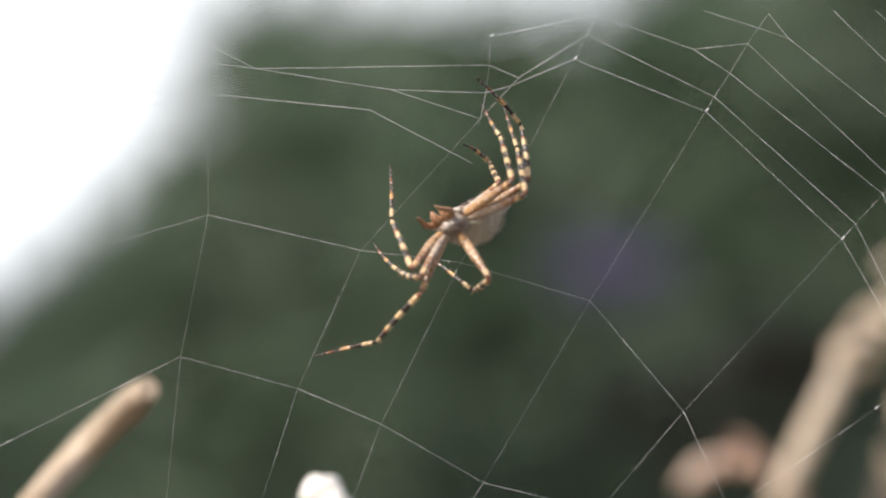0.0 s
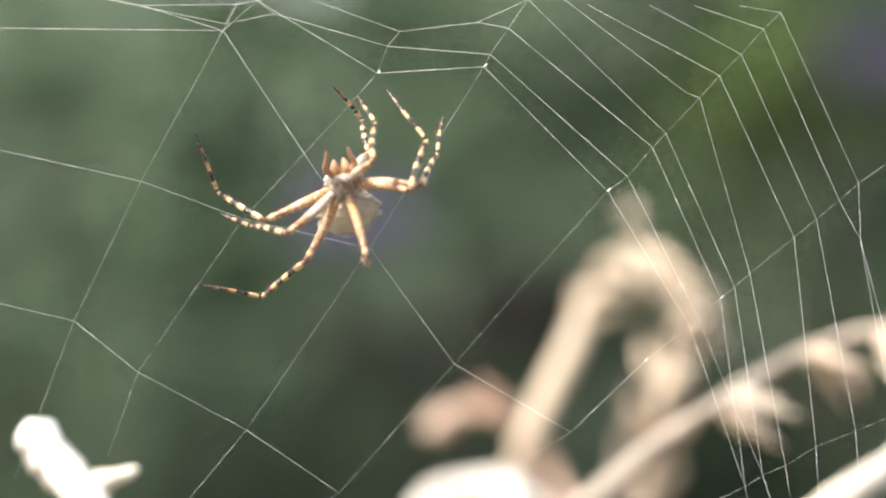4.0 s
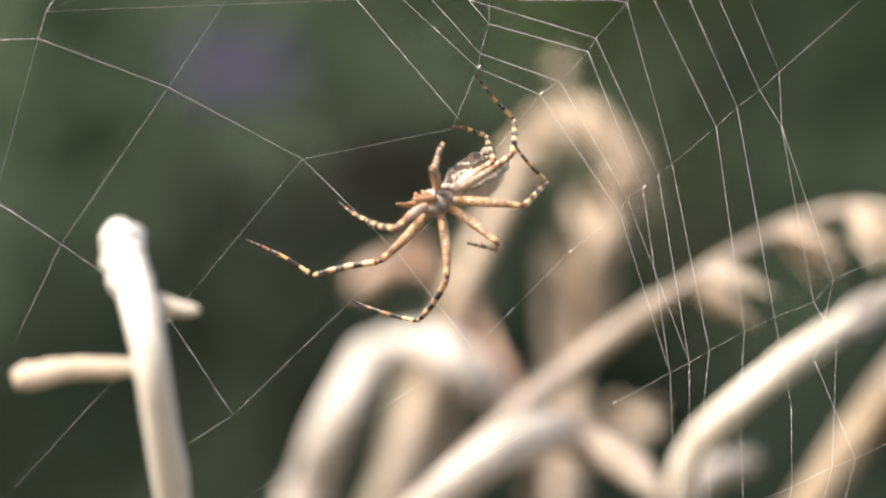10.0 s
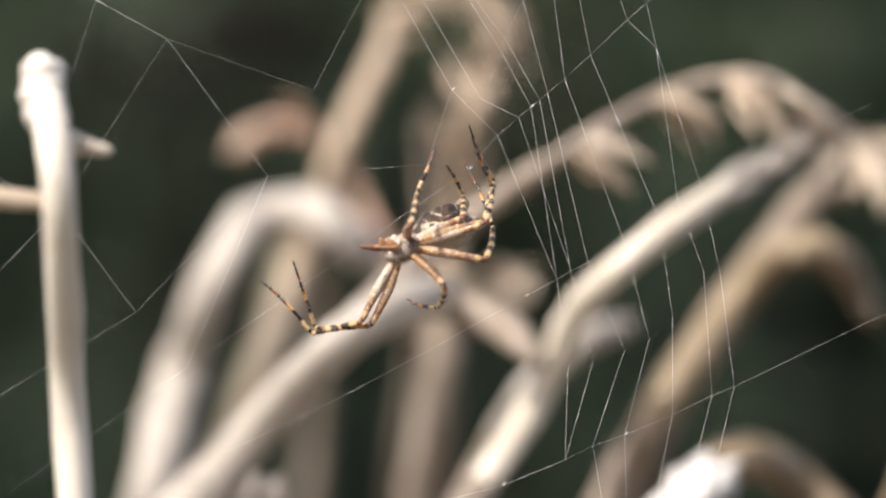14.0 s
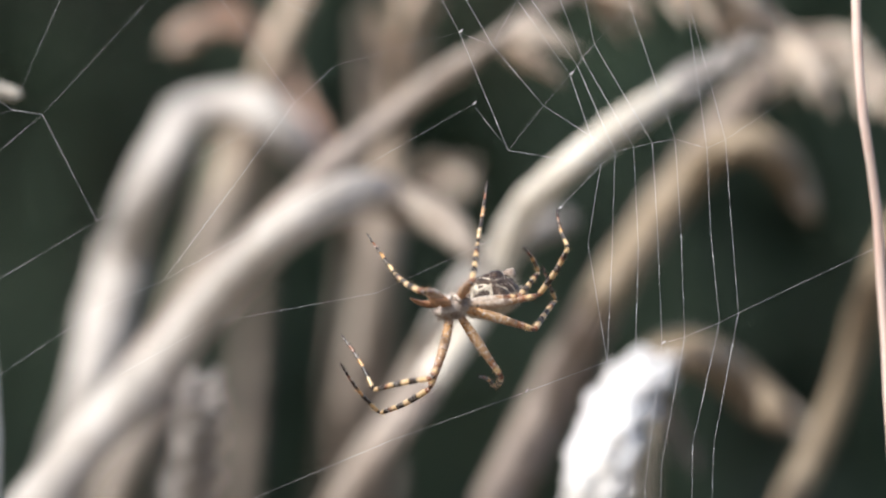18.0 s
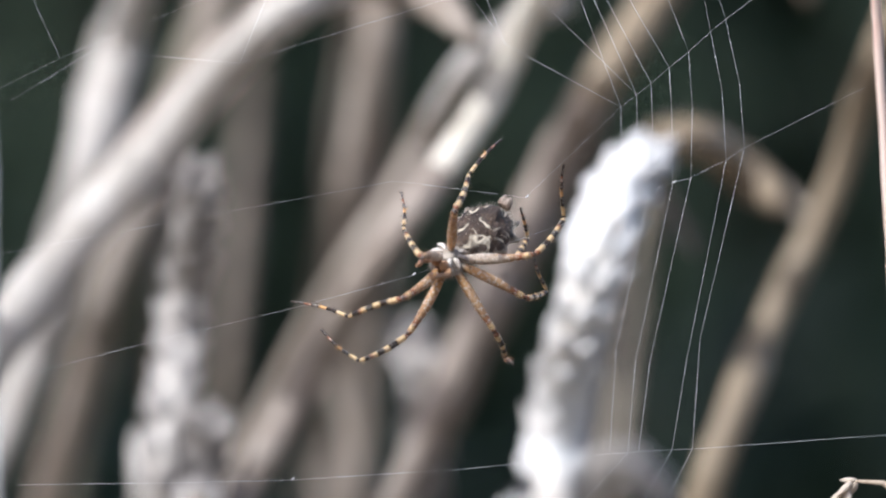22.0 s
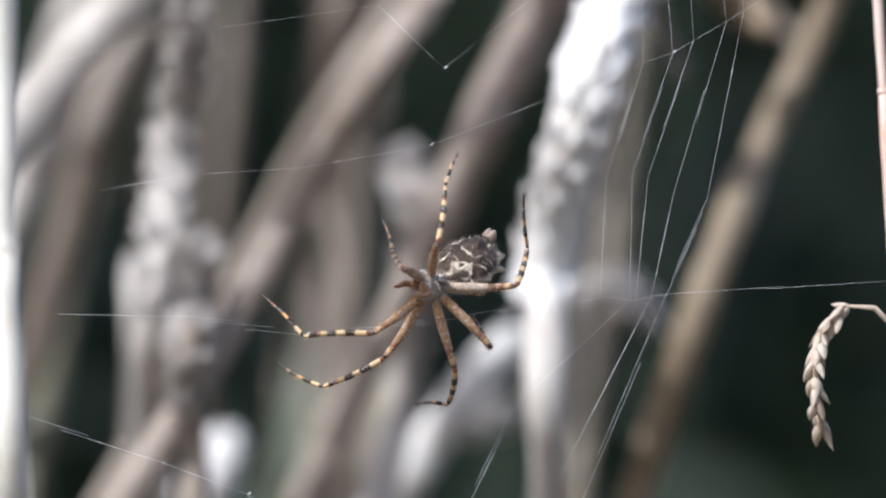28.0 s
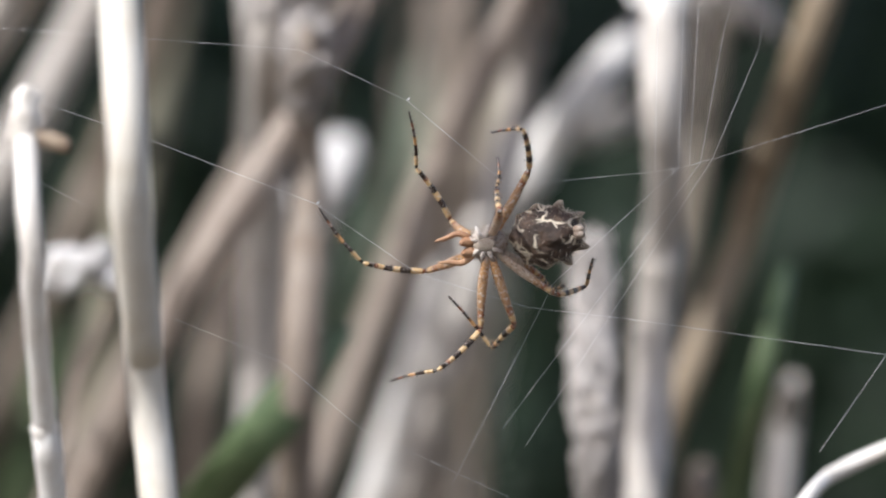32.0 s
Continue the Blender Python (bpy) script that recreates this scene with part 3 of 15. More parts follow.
stalk_I4 = stalk("cut grey grass stub beside a bleached ear", [(0.0371, 0.2361, 0.3033), (0.0369, 0.2261, 0.2949), (0.0377, 0.2335, 0.2829), (0.0384, 0.2475, 0.268), (0.0433, 0.2575, 0.134), (0.0455, 0.2675, -0.012)], 0.00308, 0.00267, "pale", blunt=True)
stalk_I2 = stalk("bleached grass ear with overlapping husks", [(0.0852, 0.2191, 0.3207), (0.0853, 0.2091, 0.3142), (0.0862, 0.2165, 0.3035), (0.0865, 0.2305, 0.2921), (0.0852, 0.2306, 0.2787), (0.0813, 0.2166, 0.2688), (0.0466, 0.2266, 0.1354), (0.0314, 0.2366, -0.0120)], 0.00284, 0.00304, "pale", (0.0, 0.145, 0.0066, 0.004, 56, 0.16, 'pale'), blunt=True)
stalk_E = stalk("thick pale grass stalk arching over at the top", [(0.0733, 0.2980, 0.3896), (0.0687, 0.2831, 0.3953), (0.0628, 0.2783, 0.4003), (0.0566, 0.2934, 0.4027), (0.0509, 0.2974, 0.4016), (0.0452, 0.2820, 0.3977), (0.0394, 0.2789, 0.3871), (0.0364, 0.2945, 0.3762), (0.0335, 0.2967, 0.3654), (0.0300, 0.2810, 0.3552), (0.0274, 0.2797, 0.3446), (0.0246, 0.2955, 0.3321), (0.0205, 0.2958, 0.3192), (-0.0906, 0.2998, 0.1306), (-0.1510, 0.3098, -0.0120)], 0.0047, 0.0042, "pale", thin=(0.5, 0.62))
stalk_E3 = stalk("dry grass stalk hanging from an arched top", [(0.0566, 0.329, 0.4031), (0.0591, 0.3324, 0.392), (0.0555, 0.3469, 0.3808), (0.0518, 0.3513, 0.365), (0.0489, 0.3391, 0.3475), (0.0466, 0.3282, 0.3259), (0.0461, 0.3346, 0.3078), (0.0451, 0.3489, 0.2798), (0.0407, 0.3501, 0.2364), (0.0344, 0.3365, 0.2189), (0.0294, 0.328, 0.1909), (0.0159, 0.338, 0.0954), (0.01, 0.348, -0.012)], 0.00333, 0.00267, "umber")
stalk_E2 = stalk("smooth pale grass stalk arching over", [(0.0901, 0.1581, 0.3756), (0.0864, 0.1653, 0.3803), (0.0824, 0.1794, 0.384), (0.076, 0.1797, 0.3866), (0.0675, 0.1658, 0.3864), (0.0587, 0.158, 0.3824), (0.0506, 0.1678, 0.3742), (0.0377, 0.1808, 0.3585), (0.0233, 0.1779, 0.343), (0.0116, 0.1635, 0.3298), (-0.003, 0.1586, 0.3119), (-0.0154, 0.1704, 0.2916), (-0.0868, 0.1804, 0.1458), (-0.118, 0.1904, -0.012)], 0.0047, 0.0036, "pale", tip_look="dull", tip_share=0.075)
stalk_bud = stalk("pale bud on a thin grass stalk", [(0.1006, 0.3281, 0.3903), (0.0994, 0.3386, 0.3875), (0.0949, 0.3511, 0.3851), (0.0901, 0.3473, 0.3784), (0.0849, 0.3328, 0.3631), (0.0819, 0.3288, 0.3455), (0.0814, 0.3412, 0.3294), (0.0807, 0.3518, 0.3085), (0.0844, 0.3451, 0.2910), (0.0717, 0.3551, 0.1455), (0.0661, 0.3651, -0.0120)], 0.0016, 0.0034, "dull", (0.0, 0.062, 0.01, 0.005, 6, 0.2))
# V2 and V3: the shade they stand in is put into the straw colour
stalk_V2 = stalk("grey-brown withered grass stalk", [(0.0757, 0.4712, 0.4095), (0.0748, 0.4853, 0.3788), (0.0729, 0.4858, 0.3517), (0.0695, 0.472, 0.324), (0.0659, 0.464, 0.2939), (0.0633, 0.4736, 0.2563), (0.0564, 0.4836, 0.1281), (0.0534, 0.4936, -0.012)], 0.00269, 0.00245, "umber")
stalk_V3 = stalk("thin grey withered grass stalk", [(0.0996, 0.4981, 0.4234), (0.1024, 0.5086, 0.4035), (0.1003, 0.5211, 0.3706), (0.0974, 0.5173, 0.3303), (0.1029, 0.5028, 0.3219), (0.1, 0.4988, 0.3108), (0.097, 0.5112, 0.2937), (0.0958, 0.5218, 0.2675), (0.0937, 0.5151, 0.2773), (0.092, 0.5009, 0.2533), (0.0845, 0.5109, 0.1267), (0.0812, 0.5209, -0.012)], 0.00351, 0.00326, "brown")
stalk_T = stalk("smooth dry grass stalk leaning over", [(0.1720, 0.1989, 0.3892), (0.1658, 0.1922, 0.3763), (0.1642, 0.2028, 0.3675), (0.1615, 0.2152, 0.3514), (0.1476, 0.2112, 0.3232), (0.1398, 0.1966, 0.3101), (0.1326, 0.1929, 0.2914), (0.1279, 0.2054, 0.2715), (0.1241, 0.2159, 0.2535), (0.1157, 0.2089, 0.2353), (0.0716, 0.2189, 0.1177), (0.0524, 0.2289, -0.0120)], 0.0032, 0.0026, "warm")
stalk_R = stalk("thin pinkish straw standing in the light", [(0.1339, 0.0218, 0.4348), (0.1333, 0.0189, 0.416), (0.1344, 0.0176, 0.3989), (0.1361, 0.0198, 0.3912), (0.1379, 0.0223, 0.3732), (0.1392, 0.0214, 0.351), (0.1404, 0.0185, 0.3254), (0.1424, 0.0178, 0.2962), (0.1507, 0.0278, 0.1481), (0.1543, 0.0378, -0.012)], 0.00093, 0.00068, "pinkstraw")
stalk_L = stalk("bright white dry stem with a short side branch", [(-0.001, -0.0492, 0.4229), (-0.0001, -0.0621, 0.4168), (0.0007, -0.0719, 0.4074), (0.0019, -0.0643, 0.3935), (0.0031, -0.0503, 0.3761), (0.0037, -0.0505, 0.3619), (0.0031, -0.0646, 0.3205), (0.0038, -0.0719, 0.3033), (0.0054, -0.0618, 0.2825), (0.0072, -0.049, 0.2648), (0.0088, -0.0524, 0.2492), (0.0186, -0.0424, 0.1246), (0.023, -0.0324, -0.012)], 0.00285, 0.00241, "cream", blunt=True)
stalk_LL = stalk("tapered pale grass spike leaning over", [(-0.0471, 0.0943, 0.4273), (-0.0537, 0.1088, 0.4224), (-0.0594, 0.1134, 0.4169), (-0.0643, 0.1013, 0.4108), (-0.0708, 0.0903, 0.4026), (-0.1992, 0.1003, 0.2013), (-0.2553, 0.1103, -0.012)], 0.0030, 0.0027, "tan", blunt=True, joints=False)
stalk_hz = stalk("pale drooping grass ear bent to one side", [(0.1186, 0.3319, 0.265), (0.1104, 0.3177, 0.2668), (0.1026, 0.3112, 0.2653), (0.097, 0.322, 0.2587), (0.0914, 0.3343, 0.2479), (0.0843, 0.33, 0.235), (0.0754, 0.3155, 0.2146), (0.0685, 0.312, 0.1907), (0.0464, 0.322, 0.0953), (0.0368, 0.332, -0.012)], 0.00285, 0.00263, "pale", (0.0, 0.121, 0.007, 0.0028, 24, 0.3))
stalk_L3 = stalk("white dry stem with a broken tip and side stub", [(-0.0090, -0.0392, 0.3068), (-0.0096, -0.0521, 0.3005), (-0.0092, -0.0619, 0.2905), (-0.0081, -0.0543, 0.2737), (-0.0060, -0.0403, 0.2492), (0.0012, -0.0303, 0.1246), (0.0049, -0.0203, -0.0120)], 0.00189, 0.00173, "white", blunt=True)
stalk_ball = stalk("pale round bud on a thin bent stalk", [(0.0004, 0.1649, 0.2562), (0.0041, 0.1582, 0.2589), (0.0083, 0.1688, 0.2556), (0.0096, 0.1812, 0.2481), (0.0045, 0.1772, 0.2388), (0.0001, 0.1626, 0.2251), (-0.0286, 0.1726, 0.1125), (-0.0411, 0.1826, -0.012)], 0.00097, 0.00136, "dull", (0.0, 0.073, 0.008, 0.005, 18, 0.2, 'white'))
stalk_K = stalk("bleached grass stalk with a rounded bud", [(0.0568, 0.3006, 0.2604), (0.0543, 0.2952, 0.2566), (0.0507, 0.2807, 0.2518), (0.0489, 0.2784, 0.2424), (0.0486, 0.2916, 0.2226), (0.0474, 0.3010, 0.1949), (0.0441, 0.3110, 0.0975), (0.0427, 0.3210, -0.0120)], 0.00257, 0.0036, "pale", (0.0, 0.065, 0.0066, 0.0052, 30, 0.16, 'white'))
stalk_spike = stalk("white ribbed grass ear standing upright", [(0.0905, 0.1476, 0.2592), (0.0902, 0.1422, 0.2504), (0.0887, 0.1277, 0.2408), (0.0888, 0.1254, 0.2296), (0.0902, 0.1386, 0.2131), (0.0973, 0.1486, 0.1065), (0.1004, 0.1586, -0.012)], 0.00245, 0.00264, "pale", (0.0, 0.19, 0.0058, 0.0042, 96, 0.14), blunt=True)
stalk_stub = stalk("pale cut grass stub", [(0.1322, 0.2058, 0.2299), (0.1325, 0.2159, 0.2217), (0.1301, 0.2086, 0.2084), (0.1269, 0.1945, 0.1984), (0.101, 0.2045, 0.0992), (0.0897, 0.2145, -0.012)], 0.003, 0.003, "pale", blunt=True)
stalk_gt = stalk("green grass blade with a brown tip", [(0.1277, 0.1763, 0.2545), (0.1236, 0.1619, 0.2475), (0.1202, 0.1593, 0.234), (0.1189, 0.1724, 0.2212), (0.1176, 0.182, 0.2107), (0.1074, 0.192, 0.1053), (0.1029, 0.202, -0.012)], 0.00427, 0.00252, "green", name="leaf_blade", blade=True)
stalk_gb1 = stalk("broad green grass blade among dry stalks", [(0.0497, 0.1585, 0.2467), (0.042, 0.1443, 0.2414), (0.032, 0.1378, 0.2308), (0.0238, 0.1486, 0.2181), (0.0185, 0.1609, 0.2064), (-0.0193, 0.1709, 0.1032), (-0.0358, 0.1809, -0.012)], 0.00496, 0.00439, "green", name="leaf_blade", blade=True)
stalk_gb2 = stalk("upright green grass blade behind a pale stem", [(0.0167, 0.4082, 0.2603), (0.011, 0.4196, 0.2426), (0.006, 0.414, 0.2254), (0.0021, 0.3996, 0.2084), (-0.0173, 0.4096, 0.1042), (-0.0257, 0.4196, -0.012)], 0.00397, 0.00234, "green", name="leaf_blade", blade=True)
stalk_gb3 = stalk("pale green broad grass blade", [(0.1038, 0.5813, 0.2756), (0.0975, 0.5677, 0.2478), (0.0857, 0.5693, 0.2135), (0.0761, 0.5836, 0.1824), (0.067, 0.5897, 0.1493), (0.0507, 0.5997, 0.0747), (0.0436, 0.6097, -0.012)], 0.00838, 0.00654, "palegreen", name="leaf_blade", blade=True)
stalk_wd1 = stalk("broad dry tan grass leaf", [(0.1071, 0.4991, 0.2594), (0.102, 0.512, 0.2252), (0.0977, 0.5219, 0.1958), (0.092, 0.5144, 0.1609), (0.0814, 0.5244, 0.0804), (0.0768, 0.5344, -0.012)], 0.0098, 0.0078, "straw")
stalk_wd5 = stalk("white dry grass stalk", [(0.0787, 0.316, 0.2379), (0.0733, 0.3024, 0.2253), (0.0672, 0.294, 0.2089), (0.0645, 0.3032, 0.1943), (0.0505, 0.3132, 0.0972), (0.0443, 0.3232, -0.012)], 0.0036, 0.0034, "white")
stalk_hs = stalk("white grass stalk topped by a drooping ear", [(0.1319, 0.2440, 0.2929), (0.1297, 0.2474, 0.2965), (0.1253, 0.2620, 0.2965), (0.1180, 0.2660, 0.2935), (0.1096, 0.2540, 0.2882), (0.1016, 0.2430, 0.2820), (0.0808, 0.2496, 0.2513), (0.0714, 0.2639, 0.2262), (0.0375, 0.2739, 0.1131), (0.0227, 0.2839, -0.0120)], 0.00437, 0.0032, "white", (0.0, 0.133, 0.008, 0.003, 40, 0.4, 'pale'), tip_look="pale", tip_share=0.12)
stalk_br = stalk("curved white grass tip bent low", [(0.131, 0.0352, 0.2453), (0.1267, 0.0493, 0.241), (0.1199, 0.0498, 0.2379), (0.1127, 0.036, 0.2357), (0.1073, 0.028, 0.2308), (0.0043, 0.038, 0.1154), (-0.0408, 0.048, -0.012)], 0.00155, 0.00121, "white")
stalk_J = stalk("thin curved straw with a hanging ripe seed head", [(0.128, 0.0043, 0.2952), (0.1263, 0.0018, 0.301), (0.1262, 0.0025, 0.306), (0.1277, 0.0054, 0.3099), (0.1299, 0.0062, 0.3124), (0.1325, 0.0038, 0.3143), (0.1356, 0.0016, 0.3134), (0.1388, 0.003, 0.3102), (0.1407, 0.0058, 0.3047), (0.1424, 0.006, 0.2902), (0.1437, 0.0033, 0.2734), (0.1524, 0.0133, 0.1367), (0.1562, 0.0233, -0.012)], 0.0005, 0.00042, "tan", (0.0, 0.067, 0.0036, 0.0015, 34, 0.165, 'tan'))
stalk_Hk = stalk("drooping tan tip bent over beside a bleached stalk", [(0.1473, 0.1873, 0.3464), (0.1447, 0.2007, 0.3496), (0.1387, 0.1991, 0.3545), (0.1315, 0.1847, 0.3585), (0.1260, 0.1787, 0.3589), (0.1219, 0.1898, 0.3553), (0.1189, 0.2018, 0.3466), (0.1138, 0.1971, 0.3339), (0.1086, 0.1826, 0.3178), (0.1063, 0.1795, 0.3022), (0.1073, 0.1924, 0.2931), (0.1080, 0.2023, 0.2822), (0.1081, 0.1948, 0.2696), (0.1054, 0.1808, 0.2532), (0.1042, 0.1809, 0.2372), (0.1045, 0.1949, 0.2108), (0.1055, 0.2049, 0.1054), (0.1060, 0.2149, -0.0120)], 0.0026, 0.0043, "warm")
stalk_Hl = stalk("torn tan leaf hanging under a bent grass tip", [(0.1323, 0.1957, 0.3378), (0.1317, 0.2071, 0.3423), (0.1285, 0.2015, 0.3471), (0.1236, 0.1871, 0.3517), (0.1198, 0.185, 0.3494), (0.1185, 0.1983, 0.3398), (0.114, 0.2075, 0.3252), (0.11, 0.1991, 0.3107), (0.107, 0.1854, 0.3017), (0.1066, 0.1865, 0.2937), (0.1078, 0.2007, 0.2823), (0.1095, 0.2073, 0.2683), (0.1072, 0.1966, 0.2512), (0.1046, 0.1843, 0.2367), (0.1038, 0.1884, 0.2119), (0.1012, 0.1984, 0.1059), (0.1, 0.2084, -0.012)], 0.00278, 0.00198, "leaf", name="leaf_blade", blade=True)
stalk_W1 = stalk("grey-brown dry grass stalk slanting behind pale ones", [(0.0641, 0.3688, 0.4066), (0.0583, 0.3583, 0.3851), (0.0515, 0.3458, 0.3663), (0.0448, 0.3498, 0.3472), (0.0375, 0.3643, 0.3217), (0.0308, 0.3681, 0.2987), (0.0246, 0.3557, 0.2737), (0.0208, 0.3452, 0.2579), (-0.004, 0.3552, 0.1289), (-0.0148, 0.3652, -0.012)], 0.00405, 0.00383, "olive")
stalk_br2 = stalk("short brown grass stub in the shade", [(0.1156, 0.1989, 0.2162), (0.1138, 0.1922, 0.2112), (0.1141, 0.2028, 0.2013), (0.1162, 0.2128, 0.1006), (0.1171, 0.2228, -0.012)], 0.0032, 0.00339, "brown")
side_branch(stalk_L, [(0.0011, -0.06, 0.4104), (0.0034, -0.06, 0.4108), (0.0062, -0.06, 0.4104), (0.0089, -0.06, 0.41)], 0.00249, 0.00066, "cream")
side_branch(stalk_L, [(0.0014, -0.06, 0.4027), (-0.003, -0.06, 0.4032), (-0.009, -0.06, 0.4038), (-0.0178, -0.06, 0.4030)], 0.0012, 0.0021, "tan")
side_branch(stalk_L3, [(-0.0090, -0.05, 0.3019), (-0.0062, -0.05, 0.3012), (-0.0032, -0.05, 0.3001)], 0.00166, 0.001, "tan")
ragged_tip(stalk_L, [(-0.0015, -0.06, 0.4232), (-0.0011, -0.06, 0.4199), (-0.0003, -0.06, 0.4164), (0.0003, -0.06, 0.4133)], 0.0029, "white")
ragged_tip(stalk_L3, [(-0.0090, -0.05, 0.3089), (-0.0093, -0.05, 0.3059), (-0.0095, -0.05, 0.3027), (-0.0095, -0.05, 0.2997)], 0.00224, "white")

# ---- the web ----
# each knot of the net drifts and is pulled as the wind blows and the spider climbs: x, z in tenths of a millimetre at these seconds
WEB_TIMES = (0, 1, 2, 3, 4, 4.5, 7, 8, 9, 10, 11, 12, 13, 14, 16.5, 17, 18, 19, 20, 21, 22, 23, 24, 25, 26, 29, 30, 31, 32)
KNOT = {}
KNOT["A1"] = (-352, 4759, -333, 4753, -344, 4763, -329, 4763, -293, 4771, -289, 4768, -278, 4745, -287, 4708, -310, 4704, -312, 4694, -314, 4708, -253, 4665, -261, 4626, -295, 4634, -232, 4606, -211, 4603, -206, 4597, -226, 4584, -218, 4569, -216, 4527, -229, 4489, -231, 4484, -219, 4476, -217, 4480, -223, 4488, -230, 4447, -245, 4411, -300, 4372, -329, 4357)
KNOT["A2"] = (-346, 4728, -327, 4722, -338, 4733, -329, 4733, -292, 4741, -288, 4738, -278, 4716, -286, 4679, -309, 4676, -313, 4667, -314, 4680, -253, 4637, -260, 4598, -294, 4606, -232, 4579, -211, 4576, -206, 4570, -226, 4557, -218, 4541, -216, 4500, -229, 4462, -231, 4457, -219, 4450, -217, 4453, -223, 4461, -230, 4420, -245, 4384, -300, 4346, -329, 4330)
KNOT["A4"] = (-346, 4683, -327, 4678, -338, 4688, -328, 4690, -277, 4700, -273, 4697, -263, 4675, -272, 4638, -296, 4636, -300, 4628, -301, 4640, -238, 4598, -246, 4560, -279, 4568, -217, 4541, -196, 4538, -192, 4532, -211, 4519, -204, 4503, -202, 4462, -215, 4425, -217, 4419, -205, 4412, -204, 4415, -209, 4424, -216, 4383, -231, 4347, -286, 4309, -316, 4293)
KNOT["A5"] = (-345, 4504, -326, 4500, -337, 4510, -317, 4514, -293, 4524, -289, 4521, -279, 4500, -290, 4467, -320, 4468, -329, 4465, -327, 4473, -261, 4431, -271, 4395, -303, 4405, -242, 4380, -221, 4377, -220, 4371, -240, 4359, -233, 4342, -231, 4301, -245, 4268, -248, 4263, -236, 4256, -234, 4259, -239, 4266, -246, 4227, -261, 4191, -317, 4155, -345, 4140)
KNOT["A6"] = (-385, 4296, -367, 4292, -376, 4300, -356, 4304, -301, 4301, -296, 4299, -287, 4280, -302, 4250, -333, 4251, -343, 4249, -341, 4257, -276, 4213, -287, 4179, -321, 4191, -262, 4170, -241, 4168, -244, 4162, -266, 4150, -258, 4132, -258, 4093, -274, 4065, -277, 4061, -265, 4054, -261, 4056, -265, 4063, -272, 4026, -287, 3992, -344, 3957, -372, 3944)
KNOT["A7"] = (-408, 4068, -390, 4064, -399, 4072, -379, 4075, -357, 4069, -352, 4066, -339, 4048, -361, 4012, -392, 4012, -399, 4011, -399, 4018, -335, 3972, -347, 3938, -382, 3952, -324, 3934, -303, 3933, -311, 3927, -335, 3915, -328, 3897, -329, 3858, -346, 3838, -348, 3834, -335, 3828, -330, 3830, -333, 3837, -339, 3801, -355, 3769, -413, 3738, -441, 3727)
KNOT["A0"] = (-483, 4731, -464, 4726, -475, 4736, -460, 4738, -428, 4741, -423, 4739, -411, 4715, -422, 4679, -447, 4675, -450, 4667, -451, 4679, -391, 4636, -399, 4596, -434, 4605, -372, 4578, -351, 4575, -347, 4569, -366, 4556, -359, 4541, -357, 4501, -370, 4463, -372, 4458, -360, 4451, -358, 4454, -364, 4462, -371, 4422, -386, 4386, -440, 4348, -470, 4333)
KNOT["A0b"] = (-483, 4655, -464, 4651, -475, 4661, -459, 4663, -427, 4666, -422, 4664, -411, 4640, -422, 4605, -448, 4603, -452, 4596, -453, 4607, -392, 4563, -400, 4525, -435, 4534, -373, 4508, -352, 4505, -349, 4499, -368, 4486, -361, 4470, -359, 4430, -373, 4394, -375, 4389, -363, 4382, -361, 4385, -366, 4393, -373, 4353, -388, 4317, -443, 4280, -472, 4265)
KNOT["A5l"] = (-441, 4476, -422, 4472, -433, 4482, -414, 4485, -387, 4485, -383, 4482, -372, 4461, -385, 4427, -414, 4427, -421, 4423, -420, 4432, -356, 4389, -366, 4352, -400, 4362, -339, 4338, -318, 4336, -317, 4330, -338, 4317, -331, 4301, -329, 4261, -344, 4228, -346, 4223, -334, 4216, -331, 4219, -336, 4227, -343, 4188, -358, 4153, -414, 4117, -443, 4103)
KNOT["A6l"] = (-551, 4214, -532, 4210, -541, 4218, -522, 4221, -499, 4216, -494, 4214, -482, 4193, -500, 4159, -529, 4158, -536, 4155, -535, 4163, -473, 4118, -483, 4082, -519, 4093, -459, 4072, -439, 4071, -441, 4064, -464, 4052, -457, 4036, -457, 3997, -473, 3969, -475, 3965, -462, 3959, -457, 3961, -461, 3968, -468, 3931, -483, 3898, -540, 3865, -568, 3853)
KNOT["P"] = (-276, 4720, -257, 4715, -267, 4725, -259, 4730, -195, 4758, -190, 4756, -182, 4734, -188, 4695, -207, 4691, -209, 4679, -211, 4695, -151, 4653, -158, 4614, -191, 4622, -128, 4594, -107, 4591, -102, 4584, -121, 4572, -114, 4556, -111, 4514, -124, 4475, -125, 4470, -114, 4462, -113, 4466, -118, 4474, -126, 4433, -141, 4396, -195, 4357, -225, 4341)
KNOT["Q"] = (-77, 4689, -58, 4682, -68, 4692, -59, 4701, -70, 4734, -66, 4731, -64, 4714, -64, 4670, -75, 4664, -74, 4647, -78, 4671, -19, 4629, -26, 4591, -57, 4598, 6, 4569, 28, 4565, 34, 4559, 15, 4547, 22, 4530, 26, 4487, 13, 4447, 11, 4442, 23, 4434, 23, 4438, 18, 4447, 10, 4405, -5, 4368, -60, 4328, -89, 4312)
KNOT["B1"] = (70, 4767, 89, 4759, 80, 4768, 84, 4784, 87, 4776, 92, 4773, 97, 4753, 99, 4712, 107, 4699, 121, 4665, 97, 4706, 147, 4665, 146, 4623, 111, 4630, 176, 4598, 197, 4594, 206, 4589, 187, 4576, 195, 4559, 199, 4515, 187, 4472, 186, 4466, 197, 4458, 197, 4463, 191, 4472, 183, 4429, 169, 4391, 114, 4349, 85, 4333)
